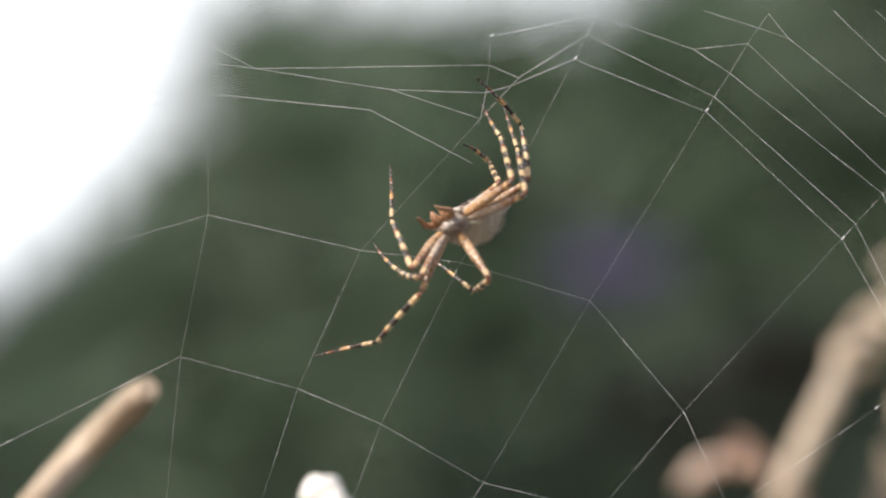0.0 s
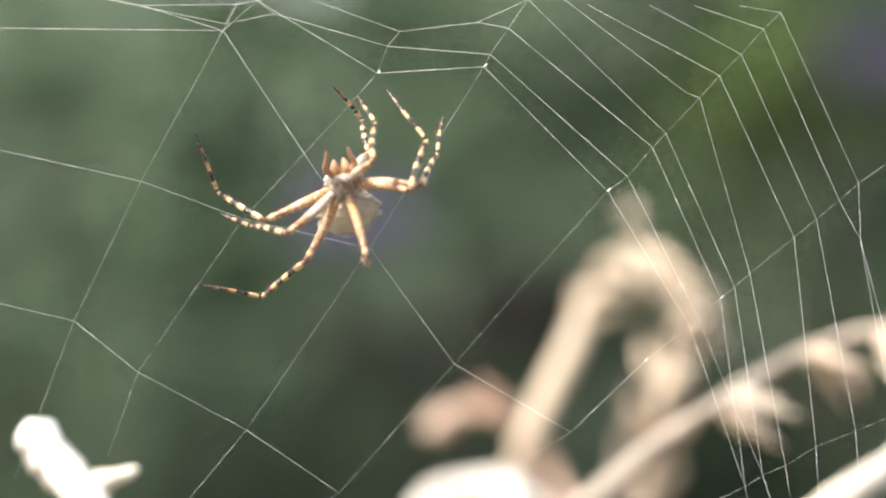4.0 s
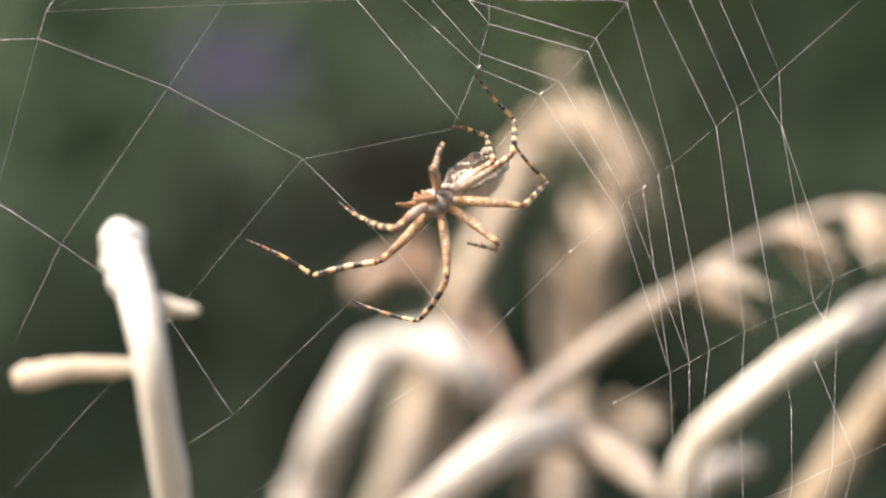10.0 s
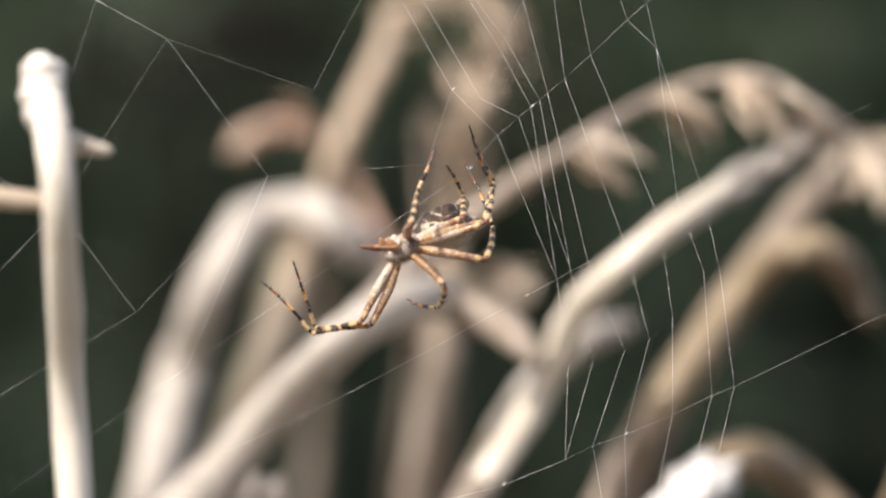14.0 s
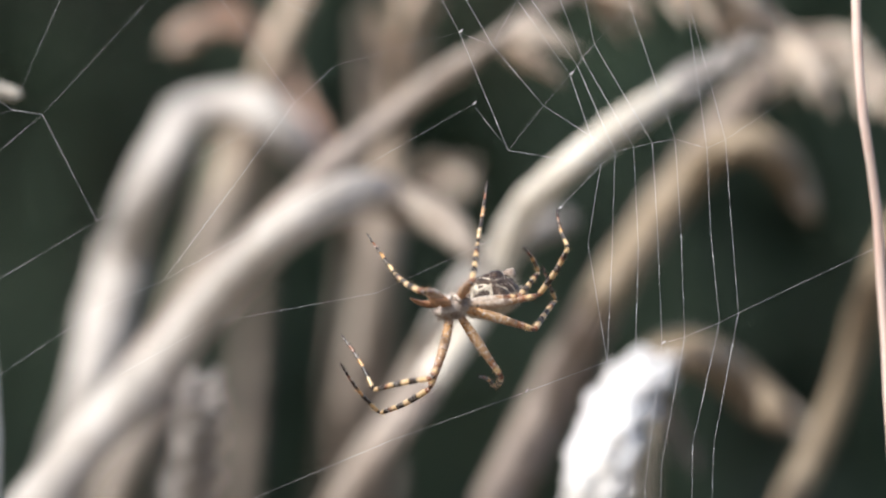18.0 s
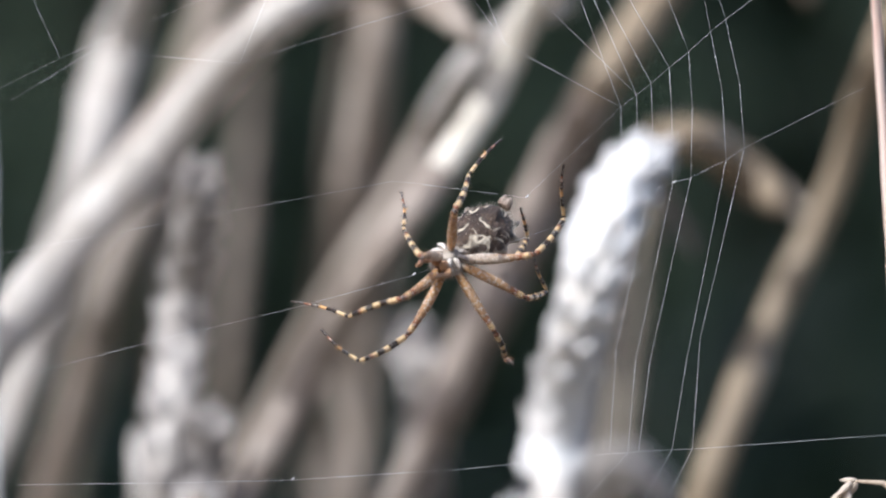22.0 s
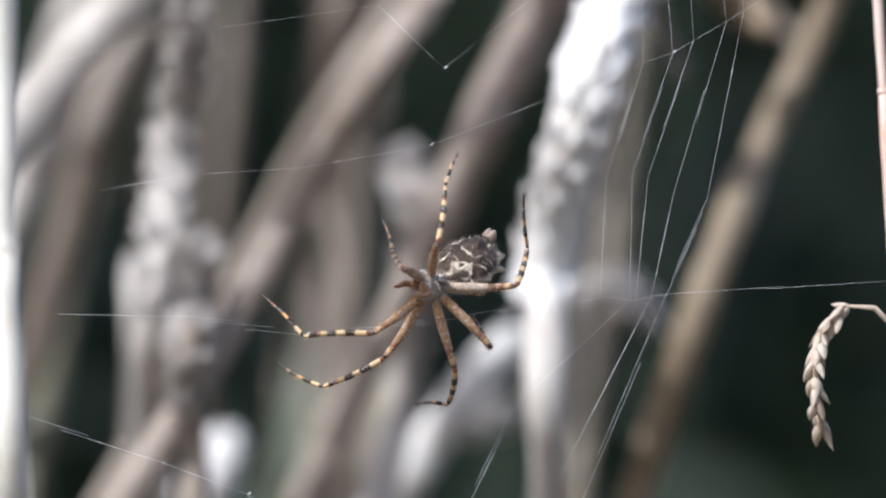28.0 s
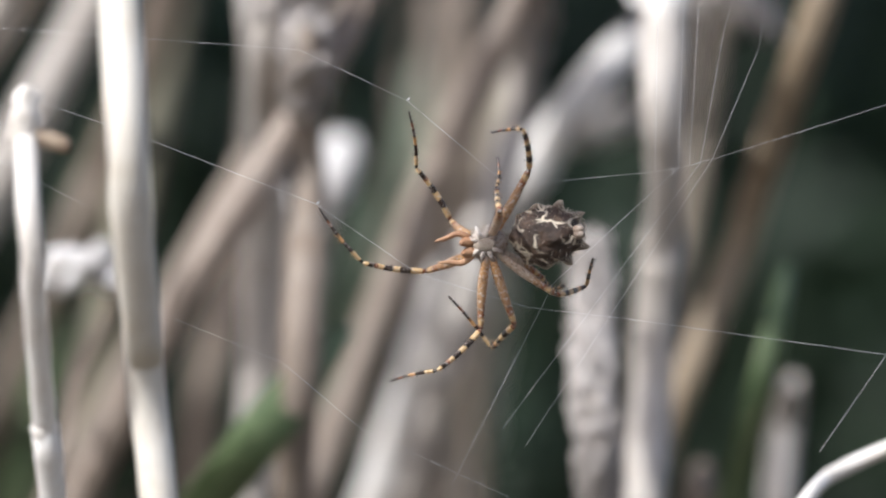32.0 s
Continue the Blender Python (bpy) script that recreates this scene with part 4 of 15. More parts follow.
KNOT["B2"] = (68, 4725, 86, 4717, 78, 4726, 82, 4742, 53, 4707, 57, 4705, 54, 4690, 58, 4648, 67, 4636, 73, 4607, 66, 4646, 122, 4605, 119, 4566, 86, 4573, 151, 4542, 173, 4538, 180, 4532, 161, 4520, 169, 4503, 173, 4459, 161, 4417, 159, 4411, 171, 4404, 171, 4408, 165, 4417, 157, 4374, 142, 4337, 87, 4295, 58, 4279)
KNOT["B3"] = (63, 4684, 82, 4677, 74, 4686, 78, 4700, 71, 4736, 75, 4733, 76, 4716, 79, 4675, 91, 4661, 101, 4629, 86, 4669, 140, 4629, 138, 4588, 104, 4595, 169, 4563, 190, 4560, 198, 4554, 180, 4541, 187, 4524, 192, 4480, 180, 4438, 178, 4431, 189, 4424, 189, 4428, 183, 4437, 175, 4395, 161, 4357, 106, 4315, 77, 4299)
KNOT["B4"] = (55, 4646, 74, 4639, 65, 4648, 74, 4665, 50, 4697, 55, 4694, 1, 4704, -84, 4643, -99, 4639, -165, 4510, -162, 4519, -42, 4574, -50, 4538, -80, 4545, -16, 4517, 5, 4514, 10, 4508, -9, 4495, -2, 4478, 2, 4436, -12, 4397, -14, 4392, -2, 4384, -1, 4388, -7, 4396, -14, 4355, -29, 4318, -84, 4279, -113, 4263)
KNOT["B5"] = (-121, 4452, -100, 4445, -112, 4457, -91, 4456, -70, 4475, -65, 4472, -79, 4464, -86, 4447, -149, 4455, -177, 4470, -167, 4465, -78, 4423, -90, 4391, -116, 4398, -54, 4373, -33, 4370, -30, 4364, -51, 4352, -43, 4334, -40, 4292, -55, 4258, -57, 4252, -46, 4246, -44, 4248, -49, 4256, -57, 4216, -72, 4180, -128, 4142, -156, 4127)
KNOT["B6"] = (-213, 4249, -195, 4245, -203, 4252, -182, 4256, -168, 4270, -163, 4267, -169, 4253, -174, 4237, -208, 4241, -241, 4233, -238, 4239, -182, 4218, -195, 4186, -227, 4198, -168, 4177, -148, 4175, -151, 4169, -173, 4157, -165, 4139, -164, 4099, -180, 4072, -184, 4067, -173, 4061, -169, 4063, -173, 4070, -180, 4032, -196, 3997, -253, 3962, -281, 3949)
KNOT["B7"] = (-272, 4068, -254, 4064, -262, 4072, -243, 4075, -255, 4037, -250, 4034, -236, 4020, -261, 3981, -293, 3982, -301, 3982, -301, 3988, -236, 3942, -249, 3910, -283, 3925, -226, 3910, -206, 3910, -216, 3903, -241, 3891, -234, 3872, -235, 3833, -253, 3817, -256, 3813, -243, 3808, -237, 3810, -240, 3816, -246, 3781, -262, 3749, -321, 3718, -349, 3708)
KNOT["S"] = (111, 4706, 130, 4698, 122, 4707, 128, 4709, 125, 4722, 129, 4719, 109, 4709, 157, 4678, 159, 4667, 172, 4629, 140, 4674, 193, 4634, 194, 4591, 158, 4599, 223, 4566, 245, 4562, 254, 4556, 236, 4544, 243, 4526, 248, 4482, 236, 4439, 234, 4432, 246, 4425, 246, 4429, 239, 4438, 232, 4395, 217, 4357, 162, 4315, 133, 4298)
KNOT["T"] = (101, 4695, 119, 4688, 111, 4696, 111, 4697, 100, 4742, 104, 4740, 126, 4709, 115, 4644, 127, 4631, 290, 4529, 263, 4563, 294, 4576, 301, 4530, 263, 4538, 328, 4503, 350, 4499, 360, 4493, 342, 4481, 349, 4463, 354, 4417, 344, 4372, 342, 4365, 353, 4358, 353, 4363, 346, 4372, 338, 4329, 324, 4290, 269, 4247, 240, 4230)
KNOT["C1"] = (225, 4799, 243, 4791, 236, 4799, 257, 4775, 310, 4696, 314, 4693, 394, 4630, 331, 4662, 301, 4660, 316, 4628, 280, 4668, 334, 4630, 343, 4581, 304, 4588, 370, 4552, 391, 4547, 402, 4541, 385, 4529, 392, 4511, 398, 4465, 387, 4419, 386, 4411, 397, 4404, 396, 4409, 389, 4419, 382, 4375, 367, 4336, 313, 4293, 283, 4275)
KNOT["C2"] = (212, 4770, 231, 4762, 223, 4770, 242, 4744, 292, 4675, 296, 4672, 383, 4606, 319, 4628, 235, 4706, 298, 4645, 186, 4744, 198, 4700, 199, 4656, 163, 4662, 228, 4629, 249, 4625, 259, 4619, 241, 4607, 248, 4590, 253, 4545, 242, 4501, 240, 4495, 252, 4487, 251, 4492, 245, 4501, 237, 4458, 223, 4420, 168, 4377, 139, 4360)
KNOT["C3"] = (193, 4734, 212, 4726, 204, 4734, 226, 4705, 277, 4635, 281, 4632, 378, 4564, 306, 4591, 169, 4705, 225, 4653, 113, 4744, 153, 4700, 152, 4657, 116, 4664, 181, 4631, 203, 4627, 211, 4621, 193, 4609, 201, 4592, 205, 4548, 194, 4505, 192, 4498, 204, 4491, 204, 4495, 197, 4504, 189, 4462, 175, 4423, 120, 4382, 91, 4365)
KNOT["C4"] = (43, 4580, 62, 4573, 53, 4582, 69, 4653, 196, 4476, 200, 4474, 217, 4533, 298, 4563, 350, 4386, 444, 4350, 333, 4414, 508, 4377, 528, 4326, 488, 4328, 553, 4284, 574, 4277, 588, 4273, 571, 4261, 578, 4240, 585, 4188, 577, 4139, 576, 4130, 587, 4123, 585, 4129, 577, 4140, 570, 4094, 555, 4054, 500, 4008, 472, 3989)
KNOT["C5"] = (26, 4434, 46, 4427, 36, 4437, 53, 4437, 80, 4420, 84, 4417, 114, 4387, 114, 4364, 46, 4377, 14, 4399, 24, 4395, 117, 4343, 85, 4332, 86, 4328, 153, 4302, 175, 4299, 178, 4294, 158, 4281, 166, 4262, 169, 4219, 155, 4183, 152, 4177, 162, 4170, 163, 4173, 158, 4181, 150, 4141, 135, 4104, 79, 4064, 51, 4049)
KNOT["C6"] = (-91, 4197, -74, 4193, -81, 4200, -62, 4203, -74, 4195, -69, 4192, -50, 4169, -63, 4153, -108, 4169, -143, 4169, -131, 4164, -55, 4125, -70, 4097, -9, 4034, 45, 4019, 64, 4019, 54, 4013, 27, 4001, 37, 3980, 39, 3938, 19, 3922, 10, 3916, 20, 3911, 24, 3912, 21, 3918, 13, 3882, -2, 3848, -60, 3813, -87, 3801)
KNOT["C7"] = (-139, 4069, -122, 4064, -129, 4072, -110, 4075, -119, 4070, -114, 4067, -89, 4090, -145, 4005, -179, 4007, -212, 4022, -211, 4028, -165, 3978, -179, 3947, -213, 3963, -157, 3949, -137, 3949, -148, 3943, -174, 3931, -166, 3911, -166, 3871, -184, 3856, -189, 3852, -177, 3846, -171, 3848, -174, 3854, -181, 3819, -197, 3787, -255, 3755, -282, 3744)
KNOT["J1"] = (368, 4748, 387, 4739, 380, 4746, 398, 4738, 424, 4710, 428, 4707, 473, 4644, 438, 4594, 414, 4573, 456, 4529, 427, 4564, 472, 4552, 496, 4497, 456, 4501, 523, 4460, 544, 4454, 558, 4448, 541, 4436, 548, 4417, 555, 4368, 546, 4319, 545, 4310, 556, 4303, 554, 4309, 546, 4320, 539, 4275, 525, 4234, 470, 4189, 441, 4171)
KNOT["D1"] = (479, 4801, 496, 4792, 490, 4799, 503, 4795, 520, 4769, 524, 4766, 563, 4711, 510, 4629, 493, 4603, 499, 4586, 502, 4594, 548, 4563, 572, 4506, 532, 4507, 599, 4464, 621, 4457, 636, 4451, 620, 4440, 627, 4420, 634, 4370, 626, 4319, 625, 4310, 637, 4303, 635, 4310, 626, 4321, 619, 4274, 605, 4234, 551, 4188, 521, 4168)
KNOT["D2"] = (448, 4757, 466, 4747, 459, 4755, 473, 4749, 499, 4744, 503, 4741, 519, 4676, 496, 4598, 492, 4544, 486, 4521, 519, 4521, 555, 4521, 583, 4464, 543, 4464, 611, 4419, 633, 4412, 648, 4407, 631, 4395, 638, 4375, 646, 4324, 638, 4272, 637, 4263, 649, 4256, 647, 4263, 638, 4275, 631, 4228, 617, 4187, 562, 4141, 533, 4121)
KNOT["D3"] = (422, 4713, 441, 4704, 434, 4711, 448, 4707, 470, 4702, 474, 4699, 479, 4639, 477, 4556, 473, 4502, 486, 4494, 506, 4478, 538, 4475, 643, 4384, 604, 4382, 673, 4331, 695, 4324, 712, 4319, 696, 4307, 703, 4286, 711, 4231, 704, 4178, 704, 4168, 715, 4162, 713, 4170, 703, 4181, 697, 4134, 683, 4092, 628, 4045, 599, 4025)
KNOT["D4"] = (399, 4678, 417, 4669, 410, 4676, 425, 4672, 443, 4663, 447, 4661, 469, 4599, 460, 4512, 459, 4457, 473, 4450, 494, 4431, 529, 4427, 574, 4384, 535, 4384, 602, 4337, 624, 4330, 638, 4325, 622, 4314, 629, 4293, 637, 4240, 629, 4189, 628, 4180, 639, 4173, 637, 4180, 629, 4191, 622, 4145, 608, 4104, 553, 4057, 524, 4038)
KNOT["D4b"] = (386, 4657, 405, 4647, 398, 4655, 413, 4651, 434, 4645, 438, 4642, 460, 4579, 448, 4493, 452, 4436, 469, 4429, 490, 4413, 519, 4406, 545, 4384, 505, 4385, 572, 4340, 593, 4333, 607, 4328, 591, 4317, 598, 4296, 605, 4244, 597, 4194, 596, 4185, 607, 4178, 605, 4185, 597, 4196, 590, 4150, 576, 4109, 521, 4063, 492, 4044)
KNOT["D5"] = (216, 4378, 234, 4371, 227, 4378, 244, 4374, 266, 4377, 271, 4374, 271, 4312, 247, 4262, 202, 4277, 211, 4294, 215, 4290, 314, 4230, 276, 4221, 190, 4271, 283, 4246, 310, 4243, 315, 4239, 294, 4226, 303, 4206, 307, 4161, 294, 4123, 291, 4116, 300, 4110, 301, 4113, 296, 4121, 287, 4080, 272, 4042, 217, 4001, 189, 3985)
KNOT["D6"] = (59, 4111, 75, 4106, 68, 4113, 86, 4116, 85, 4110, 91, 4108, 96, 4071, 67, 4047, 20, 4042, 16, 4059, -11, 4088, 100, 4010, 73, 3993, 32, 4022, 89, 4011, 109, 4011, 99, 4006, 71, 3994, 81, 3972, 83, 3929, 63, 3914, 53, 3908, 62, 3902, 66, 3904, 63, 3910, 55, 3873, 39, 3839, -19, 3804, -45, 3791)
KNOT["D7"] = (23, 4053, 39, 4048, 32, 4055, 51, 4058, -3, 4004, 3, 4001, 19, 3979, -37, 3924, -72, 3924, -211, 3811, -211, 3817, -74, 3841, -88, 3812, -55, 3931, -5, 3926, 13, 3928, -1, 3922, -31, 3911, -22, 3889, -21, 3847, -41, 3839, -49, 3835, -38, 3830, -33, 3831, -35, 3837, -43, 3802, -59, 3769, -118, 3737, -144, 3725)
KNOT["K1"] = (383, 4805, 401, 4796, 394, 4803, 409, 4798, 428, 4777, 432, 4774, 396, 4681, 473, 4646, 455, 4622, 498, 4563, 502, 4570, 532, 4577, 555, 4520, 515, 4522, 582, 4479, 604, 4473, 618, 4467, 602, 4455, 609, 4437, 616, 4386, 608, 4336, 607, 4327, 618, 4320, 616, 4327, 608, 4338, 601, 4292, 587, 4251, 532, 4205, 503, 4186)
KNOT["K2"] = (508, 4765, 525, 4756, 519, 4763, 531, 4761, 553, 4744, 557, 4741, 571, 4694, 548, 4621, 531, 4580, 531, 4529, 559, 4563, 603, 4543, 622, 4484, 582, 4484, 650, 4438, 672, 4432, 688, 4426, 672, 4414, 679, 4394, 686, 4342, 679, 4290, 678, 4281, 690, 4274, 688, 4281, 678, 4293, 672, 4246, 658, 4205, 603, 4158, 574, 4138)
KNOT["K3"] = (462, 4780, 480, 4771, 473, 4778, 487, 4774, 512, 4760, 515, 4758, 529, 4703, 510, 4627, 502, 4580, 507, 4564, 529, 4558, 565, 4552, 589, 4494, 549, 4495, 617, 4450, 639, 4444, 653, 4438, 637, 4426, 644, 4407, 652, 4356, 644, 4304, 643, 4295, 655, 4288, 653, 4295, 644, 4307, 637, 4260, 623, 4219, 568, 4173, 539, 4153)
KNOT["E3b"] = (586, 4469, 602, 4461, 595, 4468, 611, 4467, 616, 4462, 619, 4460, 634, 4432, 590, 4403, 552, 4394, 561, 4390, 575, 4380, 632, 4311, 668, 4188, 610, 4197, 674, 4139, 695, 4130, 713, 4127, 696, 4116, 703, 4091, 711, 4032, 707, 3979, 707, 3967, 717, 3962, 714, 3970, 704, 3982, 698, 3934, 684, 3892, 629, 3843, 601, 3822)
KNOT["E3"] = (606, 4491, 622, 4484, 615, 4491, 631, 4490, 645, 4483, 648, 4480, 654, 4446, 636, 4416, 581, 4415, 590, 4409, 604, 4398, 678, 4309, 689, 4213, 652, 4184, 720, 4121, 742, 4111, 761, 4108, 745, 4098, 751, 4071, 760, 4009, 758, 3954, 758, 3941, 767, 3937, 764, 3946, 754, 3959, 748, 3909, 734, 3866, 679, 3816, 651, 3795)
KNOT["E2b"] = (646, 4535, 662, 4528, 655, 4535, 671, 4533, 682, 4526, 686, 4523, 698, 4490, 676, 4460, 640, 4450, 632, 4453, 645, 4444, 724, 4359, 714, 4267, 684, 4251, 756, 4189, 779, 4179, 798, 4175, 783, 4165, 789, 4139, 799, 4077, 796, 4021, 795, 4009, 806, 4004, 803, 4014, 792, 4027, 787, 3977, 773, 3934, 718, 3884, 689, 3863)
KNOT["E2"] = (662, 4555, 679, 4548, 672, 4555, 687, 4553, 702, 4547, 705, 4544, 713, 4509, 694, 4480, 654, 4470, 644, 4473, 659, 4463, 735, 4373, 718, 4280, 688, 4273, 761, 4213, 784, 4203, 803, 4199, 787, 4188, 794, 4163, 804, 4102, 800, 4047, 799, 4034, 811, 4029, 807, 4039, 796, 4052, 791, 4003, 777, 3960, 722, 3910, 693, 3889)
KNOT["E1c"] = (679, 4627, 696, 4618, 689, 4626, 704, 4624, 733, 4607, 736, 4604, 746, 4570, 713, 4540, 682, 4528, 669, 4530, 688, 4520, 758, 4440, 749, 4376, 709, 4373, 782, 4319, 805, 4311, 823, 4305, 808, 4294, 814, 4272, 824, 4214, 818, 4159, 817, 4147, 830, 4141, 827, 4150, 816, 4163, 810, 4114, 797, 4072, 742, 4022, 712, 4001)
KNOT["E1"] = (708, 4606, 725, 4598, 718, 4605, 733, 4603, 752, 4600, 755, 4597, 761, 4562, 736, 4528, 704, 4520, 690, 4526, 707, 4517, 777, 4429, 756, 4351, 715, 4330, 788, 4273, 811, 4265, 830, 4259, 815, 4248, 821, 4225, 831, 4165, 826, 4109, 825, 4097, 838, 4091, 834, 4102, 823, 4115, 818, 4065, 804, 4022, 749, 3973, 720, 3951)
KNOT["E0"] = (730, 4654, 746, 4646, 740, 4653, 756, 4651, 781, 4632, 784, 4629, 794, 4593, 771, 4565, 736, 4553, 715, 4559, 734, 4549, 804, 4466, 792, 4405, 751, 4404, 824, 4351, 847, 4343, 865, 4336, 850, 4325, 857, 4304, 867, 4247, 861, 4191, 859, 4179, 873, 4172, 869, 4183, 858, 4196, 853, 4146, 839, 4104, 784, 4054, 754, 4033)
KNOT["Ea"] = (762, 4686, 779, 4678, 772, 4685, 788, 4684, 813, 4664, 816, 4662, 824, 4626, 800, 4599, 765, 4587, 757, 4587, 765, 4583, 831, 4501, 819, 4443, 777, 4443, 849, 4392, 872, 4384, 890, 4377, 876, 4365, 882, 4345, 892, 4289, 885, 4233, 884, 4221, 898, 4214, 894, 4225, 883, 4238, 878, 4188, 864, 4146, 810, 4096, 779, 4075)
KNOT["Eb"] = (795, 4723, 812, 4714, 805, 4722, 822, 4720, 846, 4701, 850, 4698, 858, 4660, 831, 4632, 802, 4621, 786, 4622, 797, 4618, 863, 4545, 850, 4489, 807, 4490, 879, 4441, 901, 4433, 920, 4426, 905, 4414, 911, 4395, 921, 4340, 914, 4284, 913, 4272, 927, 4265, 923, 4275, 912, 4288, 907, 4239, 893, 4196, 839, 4147, 808, 4126)
KNOT["Ec"] = (821, 4747, 838, 4739, 831, 4746, 848, 4745, 872, 4726, 876, 4724, 882, 4687, 862, 4656, 833, 4645, 825, 4644, 826, 4631, 882, 4574, 870, 4519, 826, 4521, 897, 4473, 920, 4466, 938, 4458, 924, 4446, 930, 4428, 940, 4374, 932, 4317, 931, 4306, 945, 4299, 941, 4309, 930, 4322, 925, 4272, 911, 4230, 857, 4180, 826, 4159)
KNOT["U0"] = (574, 4805, 592, 4796, 585, 4803, 599, 4800, 587, 4736, 590, 4733, 667, 4711, 657, 4646, 632, 4629, 630, 4622, 647, 4614, 699, 4569, 701, 4510, 661, 4510, 730, 4462, 753, 4455, 769, 4449, 754, 4437, 761, 4418, 769, 4365, 762, 4311, 761, 4301, 774, 4294, 771, 4303, 761, 4315, 755, 4267, 741, 4225, 686, 4177, 656, 4157)
KNOT["U1"] = (637, 4805, 654, 4796, 648, 4803, 662, 4801, 678, 4736, 682, 4733, 734, 4712, 740, 4643, 713, 4630, 707, 4627, 703, 4625, 758, 4574, 754, 4515, 712, 4515, 783, 4467, 805, 4460, 822, 4453, 808, 4441, 814, 4422, 823, 4369, 816, 4314, 814, 4303, 828, 4296, 824, 4305, 814, 4318, 808, 4269, 795, 4228, 740, 4179, 710, 4158)
KNOT["U2"] = (695, 4758, 712, 4750, 705, 4757, 721, 4755, 745, 4736, 749, 4733, 805, 4712, 786, 4647, 758, 4635, 751, 4634, 769, 4634, 825, 4578, 816, 4521, 773, 4522, 844, 4474, 867, 4467, 885, 4459, 870, 4447, 876, 4429, 886, 4375, 878, 4319, 877, 4308, 891, 4301, 887, 4311, 877, 4324, 871, 4275, 857, 4232, 803, 4183, 772, 4162)
KNOT["U3"] = (761, 4758, 778, 4749, 772, 4757, 788, 4755, 812, 4736, 816, 4733, 855, 4712, 828, 4647, 799, 4636, 792, 4635, 811, 4643, 867, 4587, 856, 4531, 813, 4533, 884, 4485, 906, 4478, 924, 4470, 910, 4458, 916, 4440, 925, 4386, 918, 4330, 917, 4319, 931, 4312, 927, 4322, 916, 4335, 911, 4286, 897, 4243, 843, 4194, 812, 4173)
KNOT["E5"] = (353, 4215, 369, 4209, 364, 4216, 381, 4217, 390, 4207, 395, 4204, 404, 4174, 377, 4159, 351, 4156, 353, 4154, 353, 4120, 407, 4069, 397, 4030, 338, 4070, 437, 4033, 466, 4028, 470, 4024, 446, 4012, 456, 3990, 461, 3943, 449, 3904, 447, 3897, 454, 3891, 454, 3893, 449, 3901, 440, 3860, 425, 3821, 369, 3778, 343, 3762)
KNOT["E6"] = (229, 4070, 246, 4065, 239, 4072, 257, 4073, 221, 4018, 226, 4016, 230, 3979, 166, 3914, 121, 3910, 109, 3918, 120, 3915, 174, 3863, 164, 3843, 144, 3870, 187, 3855, 205, 3855, 178, 3850, 140, 3839, 153, 3812, 157, 3766, 127, 3772, 112, 3764, 120, 3760, 124, 3760, 123, 3765, 114, 3731, 98, 3698, 39, 3665, 14, 3653)
KNOT["E7"] = (51, 3962, 67, 3957, 60, 3964, 79, 3965, 104, 3949, 110, 3946, 121, 3920, 86, 3878, 52, 3873, 45, 3877, 47, 3881, 105, 3833, -22, 3732, -55, 3748, 29, 3761, 55, 3767, 27, 3760, -10, 3749, -2, 3723, -3, 3680, -23, 3697, -30, 3694, -18, 3691, -11, 3693, -12, 3697, -19, 3665, -35, 3634, -96, 3605, -122, 3595)
KNOT["F0"] = (935, 4494, 951, 4486, 945, 4494, 962, 4493, 987, 4474, 990, 4471, 995, 4441, 974, 4417, 934, 4412, 916, 4424, 931, 4414, 990, 4359, 967, 4331, 899, 4326, 981, 4260, 1006, 4249, 1026, 4239, 1013, 4227, 1018, 4207, 1031, 4146, 1024, 4086, 1022, 4071, 1037, 4065, 1032, 4079, 1020, 4094, 1016, 4042, 1003, 3998, 947, 3945, 916, 3922)
KNOT["F0k"] = (937, 4411, 953, 4404, 947, 4411, 964, 4410, 989, 4391, 993, 4389, 997, 4360, 978, 4335, 939, 4331, 919, 4344, 935, 4335, 993, 4281, 970, 4260, 913, 4260, 1001, 4213, 1027, 4206, 1047, 4196, 1034, 4183, 1040, 4163, 1053, 4101, 1046, 4039, 1044, 4024, 1060, 4018, 1055, 4034, 1042, 4049, 1038, 3996, 1025, 3952, 969, 3899, 938, 3875)
KNOT["F1"] = (905, 4469, 922, 4461, 915, 4469, 933, 4468, 958, 4449, 961, 4446, 964, 4414, 945, 4395, 907, 4384, 887, 4397, 902, 4389, 959, 4332, 919, 4276, 870, 4301, 955, 4235, 981, 4224, 1001, 4215, 987, 4203, 993, 4181, 1006, 4119, 1000, 4059, 998, 4044, 1013, 4039, 1008, 4053, 996, 4068, 992, 4015, 978, 3971, 923, 3919, 892, 3896)
KNOT["F2"] = (872, 4442, 888, 4434, 882, 4441, 899, 4441, 924, 4421, 928, 4418, 930, 4387, 912, 4365, 874, 4358, 853, 4372, 870, 4359, 930, 4305, 877, 4239, 815, 4249, 916, 4188, 944, 4178, 965, 4170, 951, 4159, 957, 4134, 970, 4070, 966, 4010, 964, 3995, 978, 3990, 974, 4005, 961, 4020, 957, 3967, 944, 3923, 889, 3870, 858, 3847)
KNOT["F3"] = (838, 4414, 854, 4407, 848, 4414, 865, 4413, 891, 4394, 894, 4391, 898, 4360, 880, 4335, 840, 4331, 822, 4343, 836, 4333, 896, 4278, 835, 4205, 777, 4214, 866, 4130, 892, 4115, 913, 4110, 899, 4101, 905, 4072, 917, 4003, 916, 3945, 915, 3929, 927, 3926, 923, 3940, 910, 3955, 906, 3902, 893, 3858, 837, 3805, 808, 3782)
